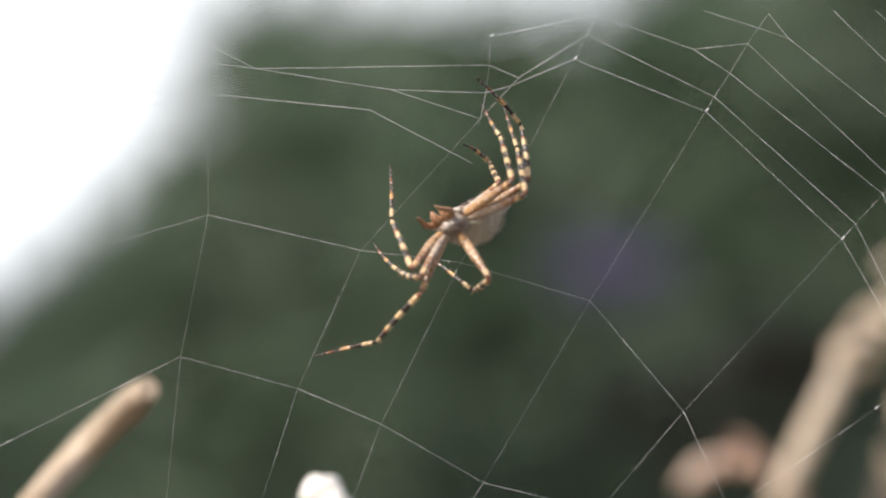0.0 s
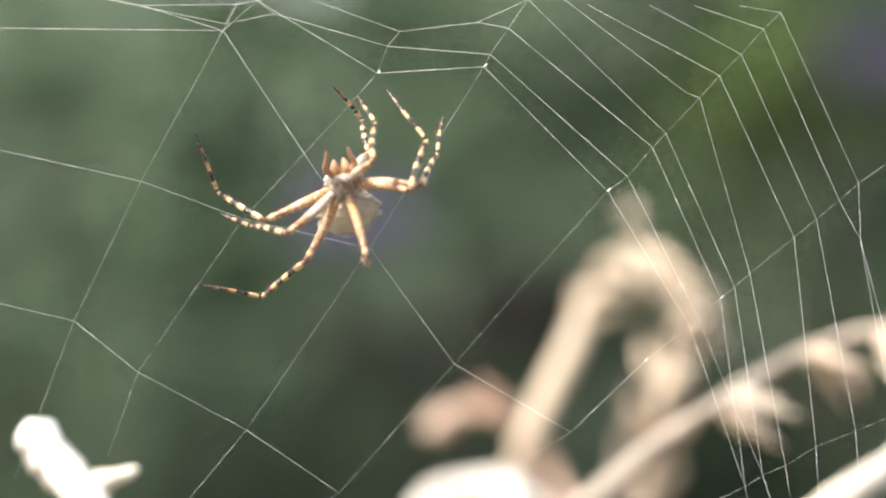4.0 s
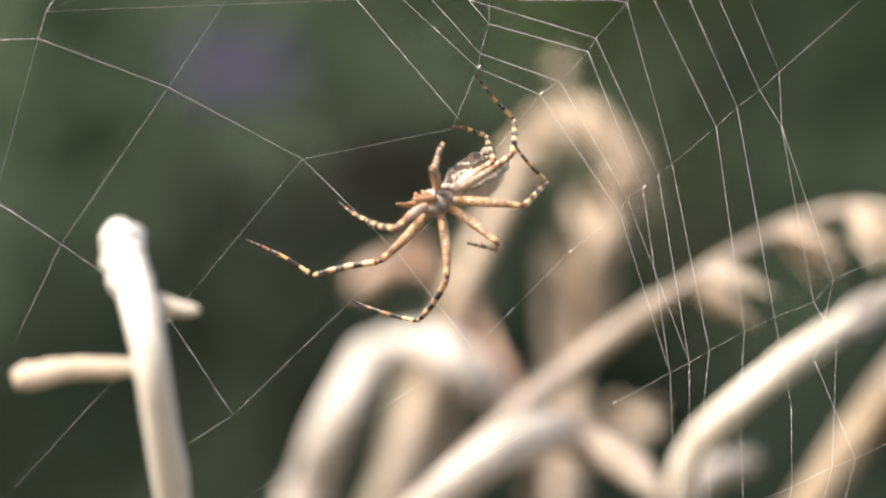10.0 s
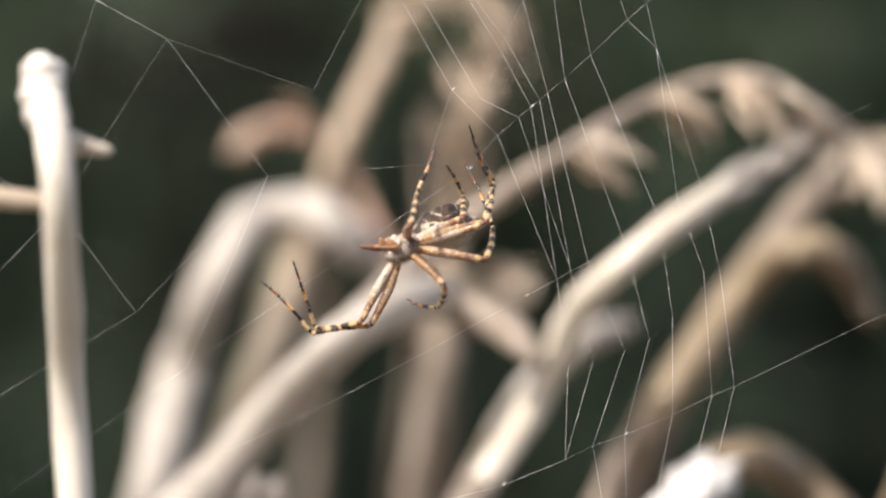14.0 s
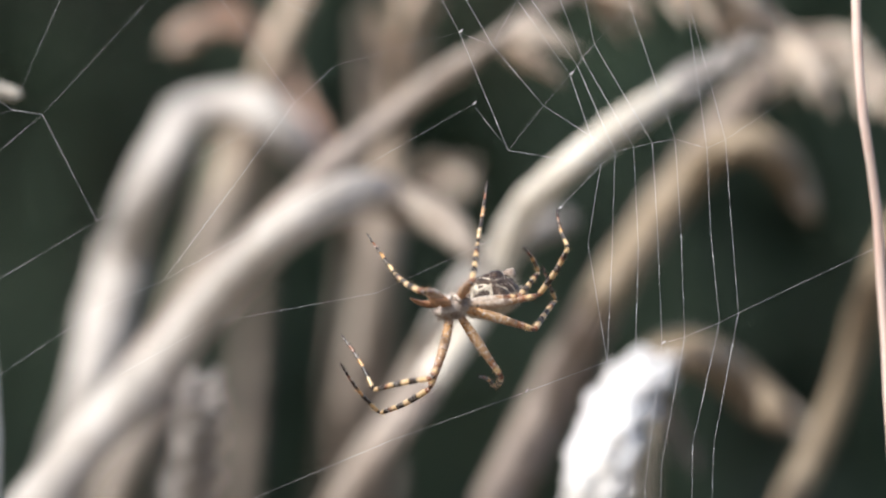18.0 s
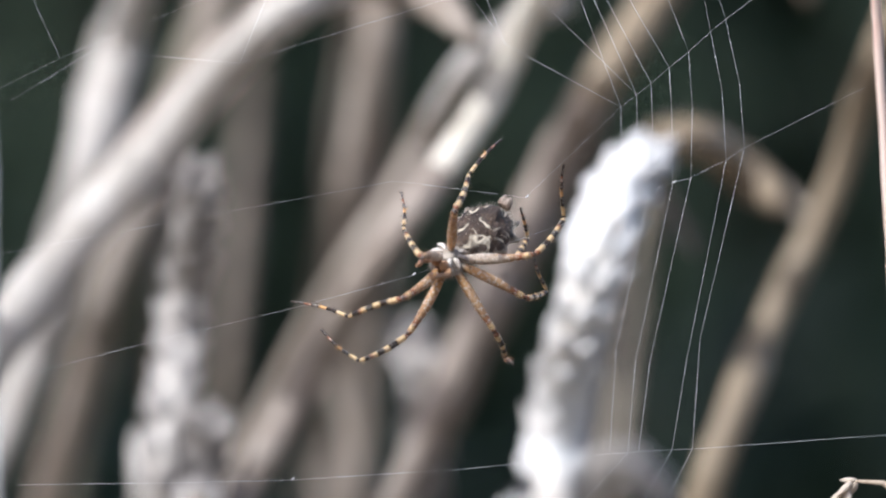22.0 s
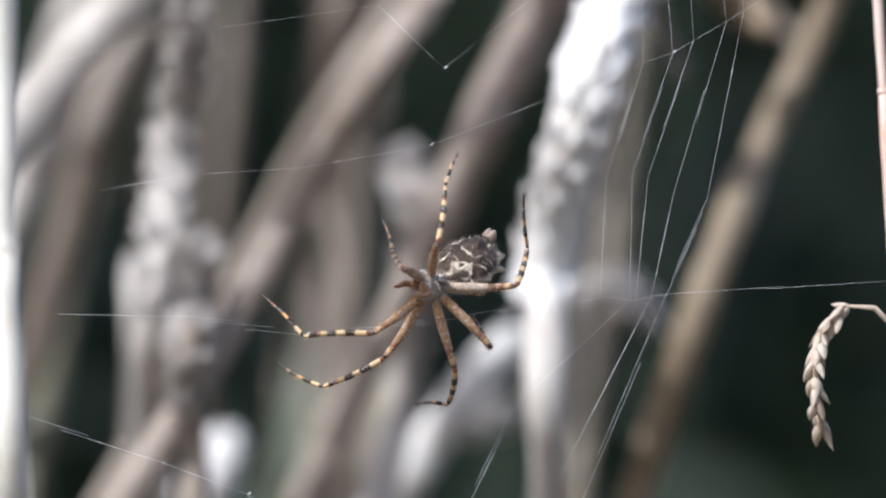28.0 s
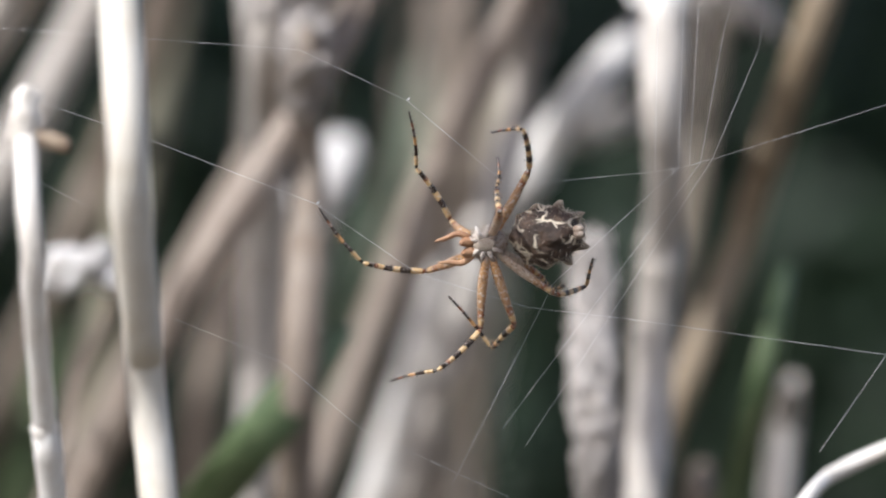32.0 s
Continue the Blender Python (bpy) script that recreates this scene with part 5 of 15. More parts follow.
KNOT["F4"] = (773, 4362, 789, 4355, 783, 4362, 801, 4361, 826, 4341, 830, 4338, 836, 4307, 815, 4283, 779, 4281, 757, 4288, 774, 4280, 830, 4225, 810, 4188, 752, 4193, 848, 4109, 876, 4094, 896, 4090, 882, 4082, 888, 4051, 900, 3981, 899, 3923, 899, 3908, 910, 3905, 906, 3918, 893, 3933, 889, 3881, 876, 3836, 820, 3784, 791, 3761)
KNOT["F5"] = (749, 4342, 766, 4335, 759, 4342, 777, 4341, 803, 4321, 807, 4318, 811, 4289, 790, 4263, 757, 4262, 736, 4273, 751, 4262, 809, 4207, 785, 4172, 740, 4182, 839, 4096, 867, 4082, 888, 4078, 873, 4071, 879, 4039, 891, 3968, 891, 3911, 891, 3895, 901, 3893, 898, 3906, 885, 3920, 881, 3868, 868, 3824, 812, 3771, 783, 3748)
KNOT["F6"] = (728, 4326, 745, 4318, 738, 4326, 756, 4325, 782, 4304, 786, 4302, 790, 4270, 771, 4245, 733, 4242, 713, 4252, 728, 4241, 787, 4187, 768, 4159, 727, 4172, 828, 4083, 856, 4068, 877, 4065, 862, 4057, 868, 4025, 880, 3954, 880, 3897, 880, 3881, 890, 3879, 887, 3891, 874, 3906, 870, 3854, 856, 3809, 801, 3756, 772, 3733)
KNOT["F7"] = (711, 4281, 728, 4273, 721, 4281, 737, 4281, 749, 4276, 752, 4273, 759, 4241, 740, 4217, 701, 4214, 690, 4238, 692, 4212, 756, 4161, 735, 4126, 709, 4157, 792, 4041, 817, 4020, 838, 4019, 823, 4012, 828, 3979, 839, 3908, 841, 3851, 841, 3836, 849, 3834, 846, 3845, 833, 3859, 829, 3807, 815, 3763, 760, 3710, 731, 3687)
KNOT["F8"] = (699, 4271, 715, 4263, 709, 4271, 725, 4271, 736, 4264, 740, 4262, 746, 4232, 726, 4208, 688, 4203, 678, 4217, 681, 4201, 742, 4148, 718, 4124, 677, 4130, 741, 3980, 762, 3953, 785, 3953, 768, 3943, 773, 3914, 782, 3847, 783, 3791, 783, 3778, 790, 3774, 787, 3782, 776, 3796, 770, 3745, 757, 3700, 701, 3648, 674, 3626)
KNOT["F9"] = (634, 4219, 650, 4212, 644, 4219, 660, 4219, 670, 4211, 673, 4208, 679, 4178, 660, 4151, 621, 4149, 604, 4157, 619, 4149, 645, 4086, 633, 4041, 635, 4080, 693, 4030, 714, 4023, 733, 4021, 716, 4011, 722, 3984, 730, 3922, 729, 3868, 729, 3856, 737, 3851, 735, 3858, 724, 3871, 718, 3822, 704, 3779, 649, 3729, 621, 3708)
KNOT["F10"] = (420, 4071, 436, 4065, 430, 4072, 447, 4073, 561, 4107, 565, 4105, 519, 4049, 498, 4018, 468, 4013, 462, 4015, 466, 4014, 259, 3802, 248, 3773, 219, 3789, 296, 3768, 320, 3766, 276, 3762, 224, 3754, 322, 3781, 410, 3790, 391, 3764, 389, 3760, 393, 3754, 392, 3754, 391, 3759, 380, 3722, 364, 3685, 308, 3645, 283, 3630)
KNOT["F11"] = (134, 3889, 150, 3884, 143, 3891, 162, 3892, 188, 3875, 193, 3873, 204, 3845, 172, 3804, 139, 3798, 133, 3800, 137, 3802, 193, 3753, 182, 3724, 152, 3741, 214, 3731, 235, 3731, 186, 3725, 131, 3715, 205, 3721, 268, 3710, 176, 3783, 136, 3763, 143, 3758, 147, 3759, 146, 3763, 137, 3729, 121, 3696, 62, 3662, 37, 3651)
KNOT["F12"] = (-57, 3753, -40, 3748, -48, 3756, -29, 3757, -5, 3743, 0, 3741, 13, 3716, -15, 3677, -46, 3671, -52, 3671, -50, 3675, 8, 3627, -4, 3594, -38, 3608, 32, 3617, 55, 3622, 21, 3614, -20, 3603, 30, 3602, 69, 3584, 56, 3710, 41, 3709, 51, 3705, 57, 3707, 56, 3711, 49, 3678, 32, 3647, -28, 3616, -54, 3606)
KNOT["Ft"] = (975, 4523, 992, 4515, 985, 4522, 1003, 4522, 1027, 4503, 1031, 4500, 1130, 4550, 1133, 4556, 1102, 4548, 1038, 4531, 1048, 4527, 1143, 4492, 1123, 4445, 928, 4356, 1002, 4305, 1025, 4297, 1045, 4287, 1032, 4275, 1037, 4256, 1049, 4198, 1041, 4138, 1040, 4124, 1055, 4117, 1050, 4130, 1038, 4145, 1034, 4093, 1021, 4049, 966, 3997, 934, 3975)
KNOT["G0"] = (1000, 4167, 1017, 4160, 1010, 4167, 1028, 4167, 1053, 4149, 1057, 4146, 1068, 4137, 1045, 4114, 1013, 4108, 996, 4118, 1013, 4103, 1055, 4053, 1035, 4009, 979, 4059, 1062, 4021, 1088, 4016, 1109, 3969, 1100, 3926, 1107, 3937, 1124, 3904, 1112, 3827, 1105, 3798, 1137, 3797, 1142, 3820, 1127, 3838, 1125, 3781, 1113, 3735, 1056, 3678, 1024, 3652)
KNOT["G1"] = (983, 4150, 1000, 4143, 993, 4150, 1011, 4150, 1036, 4132, 1040, 4129, 1051, 4108, 1020, 4080, 988, 4075, 966, 4084, 981, 4088, 1034, 4040, 1015, 3996, 945, 4034, 1031, 4002, 1056, 3998, 1081, 3956, 1074, 3918, 1078, 3919, 1092, 3877, 1089, 3809, 1080, 3777, 1105, 3788, 1108, 3820, 1093, 3838, 1091, 3782, 1079, 3735, 1022, 3678, 991, 3652)
KNOT["G2"] = (928, 4127, 945, 4120, 938, 4128, 956, 4128, 981, 4109, 985, 4106, 997, 4083, 978, 4059, 946, 4055, 908, 4062, 910, 4051, 959, 4002, 940, 3959, 916, 4009, 991, 3977, 1014, 3973, 1033, 3970, 1020, 3968, 1034, 3932, 1059, 3852, 1056, 3779, 1061, 3761, 1073, 3781, 1066, 3821, 1051, 3838, 1049, 3782, 1037, 3735, 980, 3679, 949, 3653)
KNOT["G3"] = (869, 4104, 886, 4098, 880, 4105, 898, 4105, 923, 4086, 927, 4084, 938, 4058, 915, 4030, 882, 4026, 864, 4041, 859, 4022, 925, 3990, 907, 3947, 866, 3972, 958, 3961, 985, 3961, 1000, 3964, 982, 3968, 1001, 3921, 1029, 3831, 1028, 3756, 1032, 3733, 1040, 3764, 1032, 3812, 1018, 3829, 1015, 3774, 1003, 3727, 946, 3671, 916, 3646)
KNOT["G4"] = (823, 4076, 840, 4070, 833, 4077, 851, 4077, 877, 4058, 881, 4055, 892, 4029, 869, 4005, 832, 4001, 811, 4012, 826, 4005, 866, 3948, 850, 3905, 811, 3943, 924, 3944, 955, 3947, 971, 3958, 952, 3968, 965, 3906, 987, 3802, 1000, 3733, 1008, 3706, 1003, 3716, 990, 3737, 976, 3754, 973, 3698, 961, 3651, 904, 3594, 874, 3568)
KNOT["G5"] = (790, 4062, 807, 4055, 800, 4063, 818, 4063, 844, 4044, 848, 4041, 859, 4014, 840, 3988, 802, 3987, 782, 3995, 792, 3990, 845, 3936, 829, 3893, 786, 3930, 899, 3929, 930, 3932, 944, 3951, 923, 3968, 930, 3891, 945, 3771, 979, 3716, 983, 3686, 972, 3691, 957, 3704, 942, 3721, 940, 3665, 927, 3618, 870, 3560, 841, 3534)
KNOT["G6"] = (764, 4045, 781, 4039, 774, 4046, 792, 4046, 818, 4027, 822, 4025, 834, 3997, 815, 3972, 773, 3973, 753, 3980, 767, 3976, 816, 3923, 801, 3880, 765, 3918, 871, 3913, 901, 3915, 922, 3931, 906, 3943, 900, 3862, 903, 3739, 955, 3698, 962, 3665, 943, 3661, 923, 3662, 909, 3678, 906, 3624, 893, 3576, 836, 3518, 808, 3492)
KNOT["G8"] = (676, 4003, 692, 3996, 686, 4003, 704, 4003, 730, 3985, 734, 3982, 746, 3954, 727, 3926, 685, 3929, 669, 3934, 684, 3928, 736, 3878, 723, 3834, 719, 3893, 807, 3881, 834, 3882, 861, 3867, 847, 3843, 836, 3782, 832, 3681, 814, 3564, 845, 3523, 786, 3510, 722, 3504, 712, 3516, 703, 3468, 689, 3422, 635, 3367, 610, 3345)
KNOT["Gt"] = (1109, 4229, 1126, 4221, 1119, 4229, 1136, 4229, 1161, 4211, 1165, 4208, 1178, 4185, 1159, 4160, 1127, 4154, 1101, 4164, 1110, 4158, 1159, 4111, 1139, 4066, 1234, 4178, 1303, 4145, 1325, 4141, 1345, 4125, 1333, 4112, 1282, 4072, 1240, 3990, 1150, 3856, 1135, 3823, 1156, 3818, 1149, 3839, 1134, 3856, 1132, 3800, 1120, 3753, 1063, 3697, 1031, 3671)
KNOT["Gl1"] = (539, 3981, 555, 3975, 549, 3982, 567, 3983, 594, 3964, 598, 3961, 611, 3932, 591, 3902, 561, 3895, 552, 3898, 560, 3894, 610, 3845, 599, 3799, 560, 3805, 582, 3760, 595, 3753, 589, 3743, 546, 3719, 566, 3692, 580, 3642, 621, 3590, 606, 3605, 617, 3598, 621, 3599, 615, 3609, 605, 3564, 590, 3522, 536, 3473, 512, 3455)
KNOT["Gl2"] = (400, 3907, 417, 3901, 411, 3908, 429, 3909, 455, 3891, 460, 3888, 473, 3859, 451, 3825, 422, 3817, 416, 3818, 422, 3817, 474, 3768, 464, 3726, 427, 3735, 421, 3688, 428, 3681, 347, 3700, 259, 3715, 302, 3653, 334, 3574, 346, 3541, 351, 3550, 316, 3551, 280, 3555, 280, 3558, 272, 3526, 255, 3495, 196, 3463, 175, 3453)
KNOT["Gl3"] = (253, 3825, 270, 3820, 263, 3827, 281, 3828, 307, 3811, 312, 3808, 324, 3780, 298, 3743, 268, 3736, 263, 3736, 267, 3737, 322, 3689, 311, 3652, 277, 3665, 306, 3633, 320, 3629, 193, 3614, 64, 3596, 72, 3548, 69, 3484, 39, 3485, 52, 3485, 64, 3490, 72, 3499, 72, 3503, 69, 3475, 52, 3448, -15, 3424, -39, 3417)
KNOT["H0"] = (1018, 3927, 1035, 3921, 1028, 3928, 1046, 3928, 1071, 3911, 1075, 3908, 1088, 3882, 1069, 3856, 1038, 3849, 1028, 3853, 1036, 3847, 1085, 3801, 1071, 3754, 1029, 3759, 1082, 3745, 1101, 3744, 1128, 3712, 1130, 3692, 1125, 3709, 1132, 3680, 1140, 3637, 1133, 3635, 1171, 3594, 1168, 3589, 1152, 3607, 1152, 3547, 1141, 3497, 1080, 3436, 1049, 3405)
KNOT["H1"] = (984, 3915, 1001, 3908, 995, 3916, 1013, 3916, 1037, 3899, 1041, 3896, 1055, 3870, 1035, 3843, 1004, 3837, 994, 3841, 1002, 3835, 1051, 3788, 1037, 3741, 996, 3746, 1050, 3730, 1069, 3729, 1100, 3698, 1104, 3679, 1099, 3696, 1105, 3668, 1113, 3619, 1110, 3614, 1140, 3580, 1143, 3574, 1127, 3592, 1126, 3531, 1115, 3482, 1055, 3420, 1024, 3389)
KNOT["H2"] = (925, 3886, 942, 3880, 935, 3887, 953, 3887, 978, 3870, 982, 3867, 996, 3840, 976, 3813, 945, 3807, 934, 3811, 942, 3806, 992, 3759, 978, 3712, 937, 3717, 998, 3706, 1019, 3706, 1048, 3677, 1045, 3654, 1049, 3675, 1063, 3651, 1060, 3593, 1057, 3602, 1077, 3570, 1093, 3546, 1078, 3563, 1077, 3504, 1066, 3454, 1005, 3391, 976, 3360)
KNOT["H3"] = (853, 3858, 870, 3851, 863, 3858, 881, 3859, 906, 3841, 910, 3838, 923, 3811, 904, 3784, 873, 3778, 862, 3782, 870, 3777, 919, 3729, 906, 3683, 866, 3688, 958, 3689, 985, 3692, 1014, 3667, 1007, 3642, 1019, 3665, 1042, 3643, 1033, 3585, 1024, 3577, 1042, 3550, 1062, 3527, 1048, 3544, 1046, 3485, 1035, 3434, 974, 3371, 946, 3340)
KNOT["H4"] = (806, 3841, 823, 3835, 816, 3842, 834, 3843, 859, 3825, 863, 3822, 876, 3795, 857, 3767, 826, 3761, 815, 3765, 823, 3760, 873, 3713, 860, 3666, 819, 3672, 912, 3671, 939, 3673, 975, 3655, 969, 3630, 976, 3648, 991, 3622, 999, 3572, 971, 3552, 993, 3530, 1019, 3511, 1004, 3528, 1002, 3471, 991, 3420, 930, 3355, 903, 3325)
KNOT["H5"] = (762, 3821, 779, 3815, 772, 3822, 791, 3822, 816, 3805, 820, 3802, 833, 3774, 814, 3746, 783, 3740, 772, 3744, 781, 3739, 830, 3692, 818, 3645, 778, 3651, 859, 3650, 884, 3652, 933, 3641, 932, 3613, 934, 3631, 945, 3605, 965, 3556, 941, 3539, 957, 3515, 974, 3495, 960, 3511, 957, 3456, 945, 3404, 885, 3340, 859, 3309)
KNOT["H7"] = (667, 3785, 684, 3779, 677, 3786, 695, 3786, 721, 3769, 725, 3766, 738, 3738, 719, 3708, 688, 3702, 679, 3705, 687, 3701, 737, 3653, 725, 3607, 685, 3614, 744, 3605, 764, 3606, 811, 3596, 797, 3559, 794, 3565, 794, 3535, 646, 3450, 673, 3457, 693, 3420, 705, 3392, 696, 3402, 684, 3355, 669, 3309, 617, 3252, 594, 3230)
KNOT["Hr"] = (1241, 4038, 1258, 4031, 1251, 4038, 1269, 4039, 1293, 4022, 1297, 4019, 1311, 3994, 1292, 3966, 1262, 3959, 1253, 3962, 1262, 3957, 1313, 3909, 1298, 3862, 1255, 3867, 1306, 3849, 1325, 3848, 1334, 3809, 1315, 3779, 1315, 3802, 1325, 3780, 1319, 3726, 1300, 3718, 1347, 3681, 1345, 3686, 1331, 3703, 1328, 3646, 1317, 3599, 1259, 3540, 1224, 3512)
KNOT["Hl1"] = (540, 3754, 557, 3747, 550, 3755, 568, 3755, 594, 3738, 598, 3736, 612, 3707, 591, 3676, 562, 3669, 554, 3670, 561, 3667, 612, 3620, 601, 3575, 562, 3582, 617, 3559, 637, 3557, 613, 3526, 546, 3477, 552, 3482, 551, 3465, 471, 3403, 468, 3408, 484, 3381, 496, 3359, 492, 3366, 487, 3329, 469, 3294, 421, 3253, 404, 3240)
KNOT["Hl2"] = (305, 3630, 322, 3625, 315, 3632, 334, 3633, 358, 3617, 363, 3614, 377, 3587, 354, 3552, 325, 3545, 319, 3545, 323, 3545, 378, 3497, 367, 3456, 329, 3466, 379, 3442, 398, 3440, 376, 3428, 346, 3411, 329, 3409, 301, 3390, 262, 3355, 309, 3367, 321, 3356, 329, 3349, 328, 3353, 328, 3325, 311, 3297, 252, 3270, 243, 3263)
KNOT["Hl3"] = (195, 3578, 212, 3573, 205, 3580, 223, 3581, 248, 3566, 253, 3563, 266, 3536, 243, 3501, 214, 3494, 208, 3493, 212, 3494, 267, 3447, 256, 3407, 219, 3418, 271, 3396, 289, 3394, 258, 3384, 221, 3370, 150, 3357, 68, 3326, 71, 3306, 39, 3298, 120, 3308, 196, 3324, 195, 3328, 198, 3305, 181, 3282, 108, 3263, 91, 3259)
KNOT["X0"] = (963, 4066, 980, 4060, 973, 4067, 991, 4067, 1016, 4049, 1020, 4046, 1032, 4022, 1012, 3997, 980, 3991, 969, 3996, 977, 3990, 1026, 3944, 1008, 3900, 1008, 3930, 1069, 3908, 1090, 3907, 1116, 3870, 1112, 3843, 1116, 3838, 1130, 3789, 1133, 3731, 1130, 3706, 1156, 3699, 1151, 3720, 1135, 3739, 1134, 3680, 1122, 3632, 1064, 3574, 1033, 3546)
KNOT["X1"] = (1010, 4114, 1027, 4107, 1020, 4114, 1038, 4114, 1062, 4096, 1066, 4094, 1078, 4072, 1058, 4047, 1026, 4042, 1000, 4030, 1009, 4024, 1043, 3961, 1025, 3917, 983, 3930, 1037, 3867, 1056, 3856, 1086, 3833, 1087, 3817, 1090, 3830, 1103, 3797, 1106, 3722, 1106, 3698, 1127, 3697, 1124, 3720, 1108, 3739, 1107, 3680, 1095, 3633, 1037, 3574, 1006, 3546)
KNOT["X2"] = (933, 4050, 950, 4044, 943, 4051, 961, 4051, 986, 4033, 990, 4030, 1002, 4005, 982, 3980, 950, 3976, 933, 3930, 940, 3924, 992, 3919, 975, 3875, 937, 3863, 999, 3842, 1020, 3840, 1042, 3830, 1032, 3826, 1042, 3813, 1063, 3756, 1062, 3697, 1061, 3690, 1078, 3697, 1081, 3720, 1065, 3738, 1064, 3681, 1052, 3633, 994, 3574, 964, 3547)
KNOT["X3"] = (874, 4035, 891, 4029, 884, 4036, 902, 4036, 927, 4018, 931, 4015, 943, 3989, 924, 3963, 890, 3960, 857, 3930, 865, 3924, 933, 3911, 917, 3867, 903, 3830, 968, 3822, 989, 3823, 1008, 3831, 994, 3843, 1006, 3813, 1028, 3739, 1032, 3689, 1032, 3665, 1043, 3687, 1045, 3720, 1030, 3738, 1028, 3681, 1016, 3633, 958, 3575, 929, 3548)
KNOT["X4"] = (832, 4028, 848, 4021, 842, 4028, 860, 4028, 885, 4010, 889, 4007, 901, 3980, 882, 3955, 848, 3952, 803, 3930, 811, 3925, 887, 3911, 871, 3867, 866, 3813, 935, 3805, 958, 3806, 979, 3808, 965, 3809, 976, 3792, 997, 3731, 1003, 3672, 1004, 3640, 1012, 3672, 1016, 3712, 1001, 3729, 999, 3673, 986, 3625, 929, 3567, 899, 3541)
KNOT["X5"] = (806, 4012, 823, 4005, 816, 4012, 834, 4012, 860, 3994, 864, 3991, 876, 3964, 857, 3939, 823, 3936, 782, 3913, 791, 3908, 862, 3894, 846, 3851, 819, 3797, 880, 3803, 901, 3807, 940, 3818, 940, 3826, 944, 3788, 958, 3706, 980, 3656, 979, 3623, 972, 3653, 965, 3687, 951, 3704, 948, 3648, 936, 3601, 878, 3543, 850, 3516)
KNOT["X6"] = (772, 4004, 789, 3998, 782, 4005, 801, 4005, 826, 3986, 830, 3984, 842, 3956, 823, 3930, 789, 3928, 757, 3897, 765, 3892, 824, 3894, 809, 3851, 782, 3788, 839, 3781, 859, 3782, 904, 3816, 908, 3843, 904, 3787, 910, 3689, 957, 3639, 958, 3606, 946, 3620, 936, 3637, 922, 3653, 918, 3598, 906, 3550, 848, 3491, 821, 3465)
KNOT["N0"] = (963, 3721, 980, 3714, 973, 3722, 991, 3722, 1015, 3706, 1020, 3703, 1034, 3676, 1014, 3647, 984, 3640, 975, 3643, 983, 3638, 1033, 3591, 1021, 3544, 980, 3550, 1044, 3532, 1065, 3531, 1092, 3516, 1083, 3499, 1094, 3532, 1114, 3521, 1075, 3354, 1081, 3413, 1100, 3373, 1101, 3351, 1090, 3364, 1102, 3251, 1093, 3196, 1024, 3124, 1001, 3086)
KNOT["N1"] = (928, 3720, 945, 3714, 938, 3721, 956, 3722, 981, 3705, 985, 3702, 999, 3675, 980, 3646, 949, 3639, 940, 3642, 948, 3637, 999, 3590, 986, 3543, 945, 3549, 1009, 3532, 1031, 3531, 1060, 3517, 1050, 3500, 1058, 3494, 1076, 3446, 1054, 3320, 1064, 3338, 1076, 3329, 1071, 3335, 1061, 3347, 1047, 3276, 1038, 3221, 969, 3149, 948, 3111)
KNOT["N2"] = (878, 3686, 895, 3680, 888, 3687, 906, 3688, 930, 3671, 935, 3668, 949, 3641, 929, 3611, 899, 3605, 890, 3607, 898, 3603, 948, 3556, 936, 3509, 895, 3515, 960, 3498, 981, 3497, 1013, 3487, 999, 3466, 1006, 3477, 1021, 3446, 999, 3321, 1013, 3413, 1025, 3368, 1025, 3335, 1014, 3347, 1009, 3319, 1000, 3264, 933, 3193, 911, 3157)
KNOT["N3"] = (854, 3653, 871, 3647, 864, 3654, 882, 3655, 906, 3638, 911, 3636, 925, 3608, 905, 3578, 875, 3572, 867, 3574, 874, 3570, 925, 3522, 913, 3476, 872, 3482, 936, 3464, 958, 3463, 989, 3455, 974, 3433, 981, 3460, 996, 3446, 978, 3321, 996, 3397, 1004, 3360, 1000, 3335, 988, 3348, 986, 3319, 977, 3264, 910, 3193, 889, 3157)
KNOT["N4"] = (833, 3653, 850, 3647, 843, 3654, 861, 3655, 886, 3638, 890, 3636, 904, 3608, 884, 3578, 855, 3571, 846, 3573, 853, 3570, 904, 3522, 892, 3476, 852, 3482, 916, 3464, 937, 3463, 969, 3456, 953, 3433, 950, 3460, 954, 3446, 949, 3338, 958, 3414, 971, 3378, 974, 3352, 963, 3365, 946, 3302, 936, 3246, 870, 3176, 850, 3140)
KNOT["J0"] = (952, 3437, 969, 3431, 962, 3438, 980, 3439, 1004, 3424, 1008, 3421, 1023, 3393, 1004, 3362, 975, 3355, 967, 3356, 974, 3353, 1026, 3306, 1014, 3260, 973, 3266, 1036, 3244, 1057, 3243, 1082, 3233, 1067, 3214, 1067, 3229, 1072, 3207, 1063, 3190, 1056, 3195, 1059, 3179, 1051, 3171, 1045, 3177, 1035, 3129, 1028, 3069, 933, 2978, 932, 2923)
KNOT["JJ1"] = (927, 3433, 944, 3427, 937, 3434, 955, 3435, 979, 3419, 984, 3417, 998, 3389, 979, 3358, 950, 3351, 943, 3352, 949, 3349, 1001, 3302, 989, 3256, 949, 3262, 1011, 3240, 1032, 3239, 1058, 3229, 1042, 3210, 1042, 3227, 1047, 3207, 1033, 3189, 1026, 3187, 1038, 3173, 1038, 3167, 1032, 3173, 1011, 3125, 1007, 3063, 916, 2973, 915, 2919)
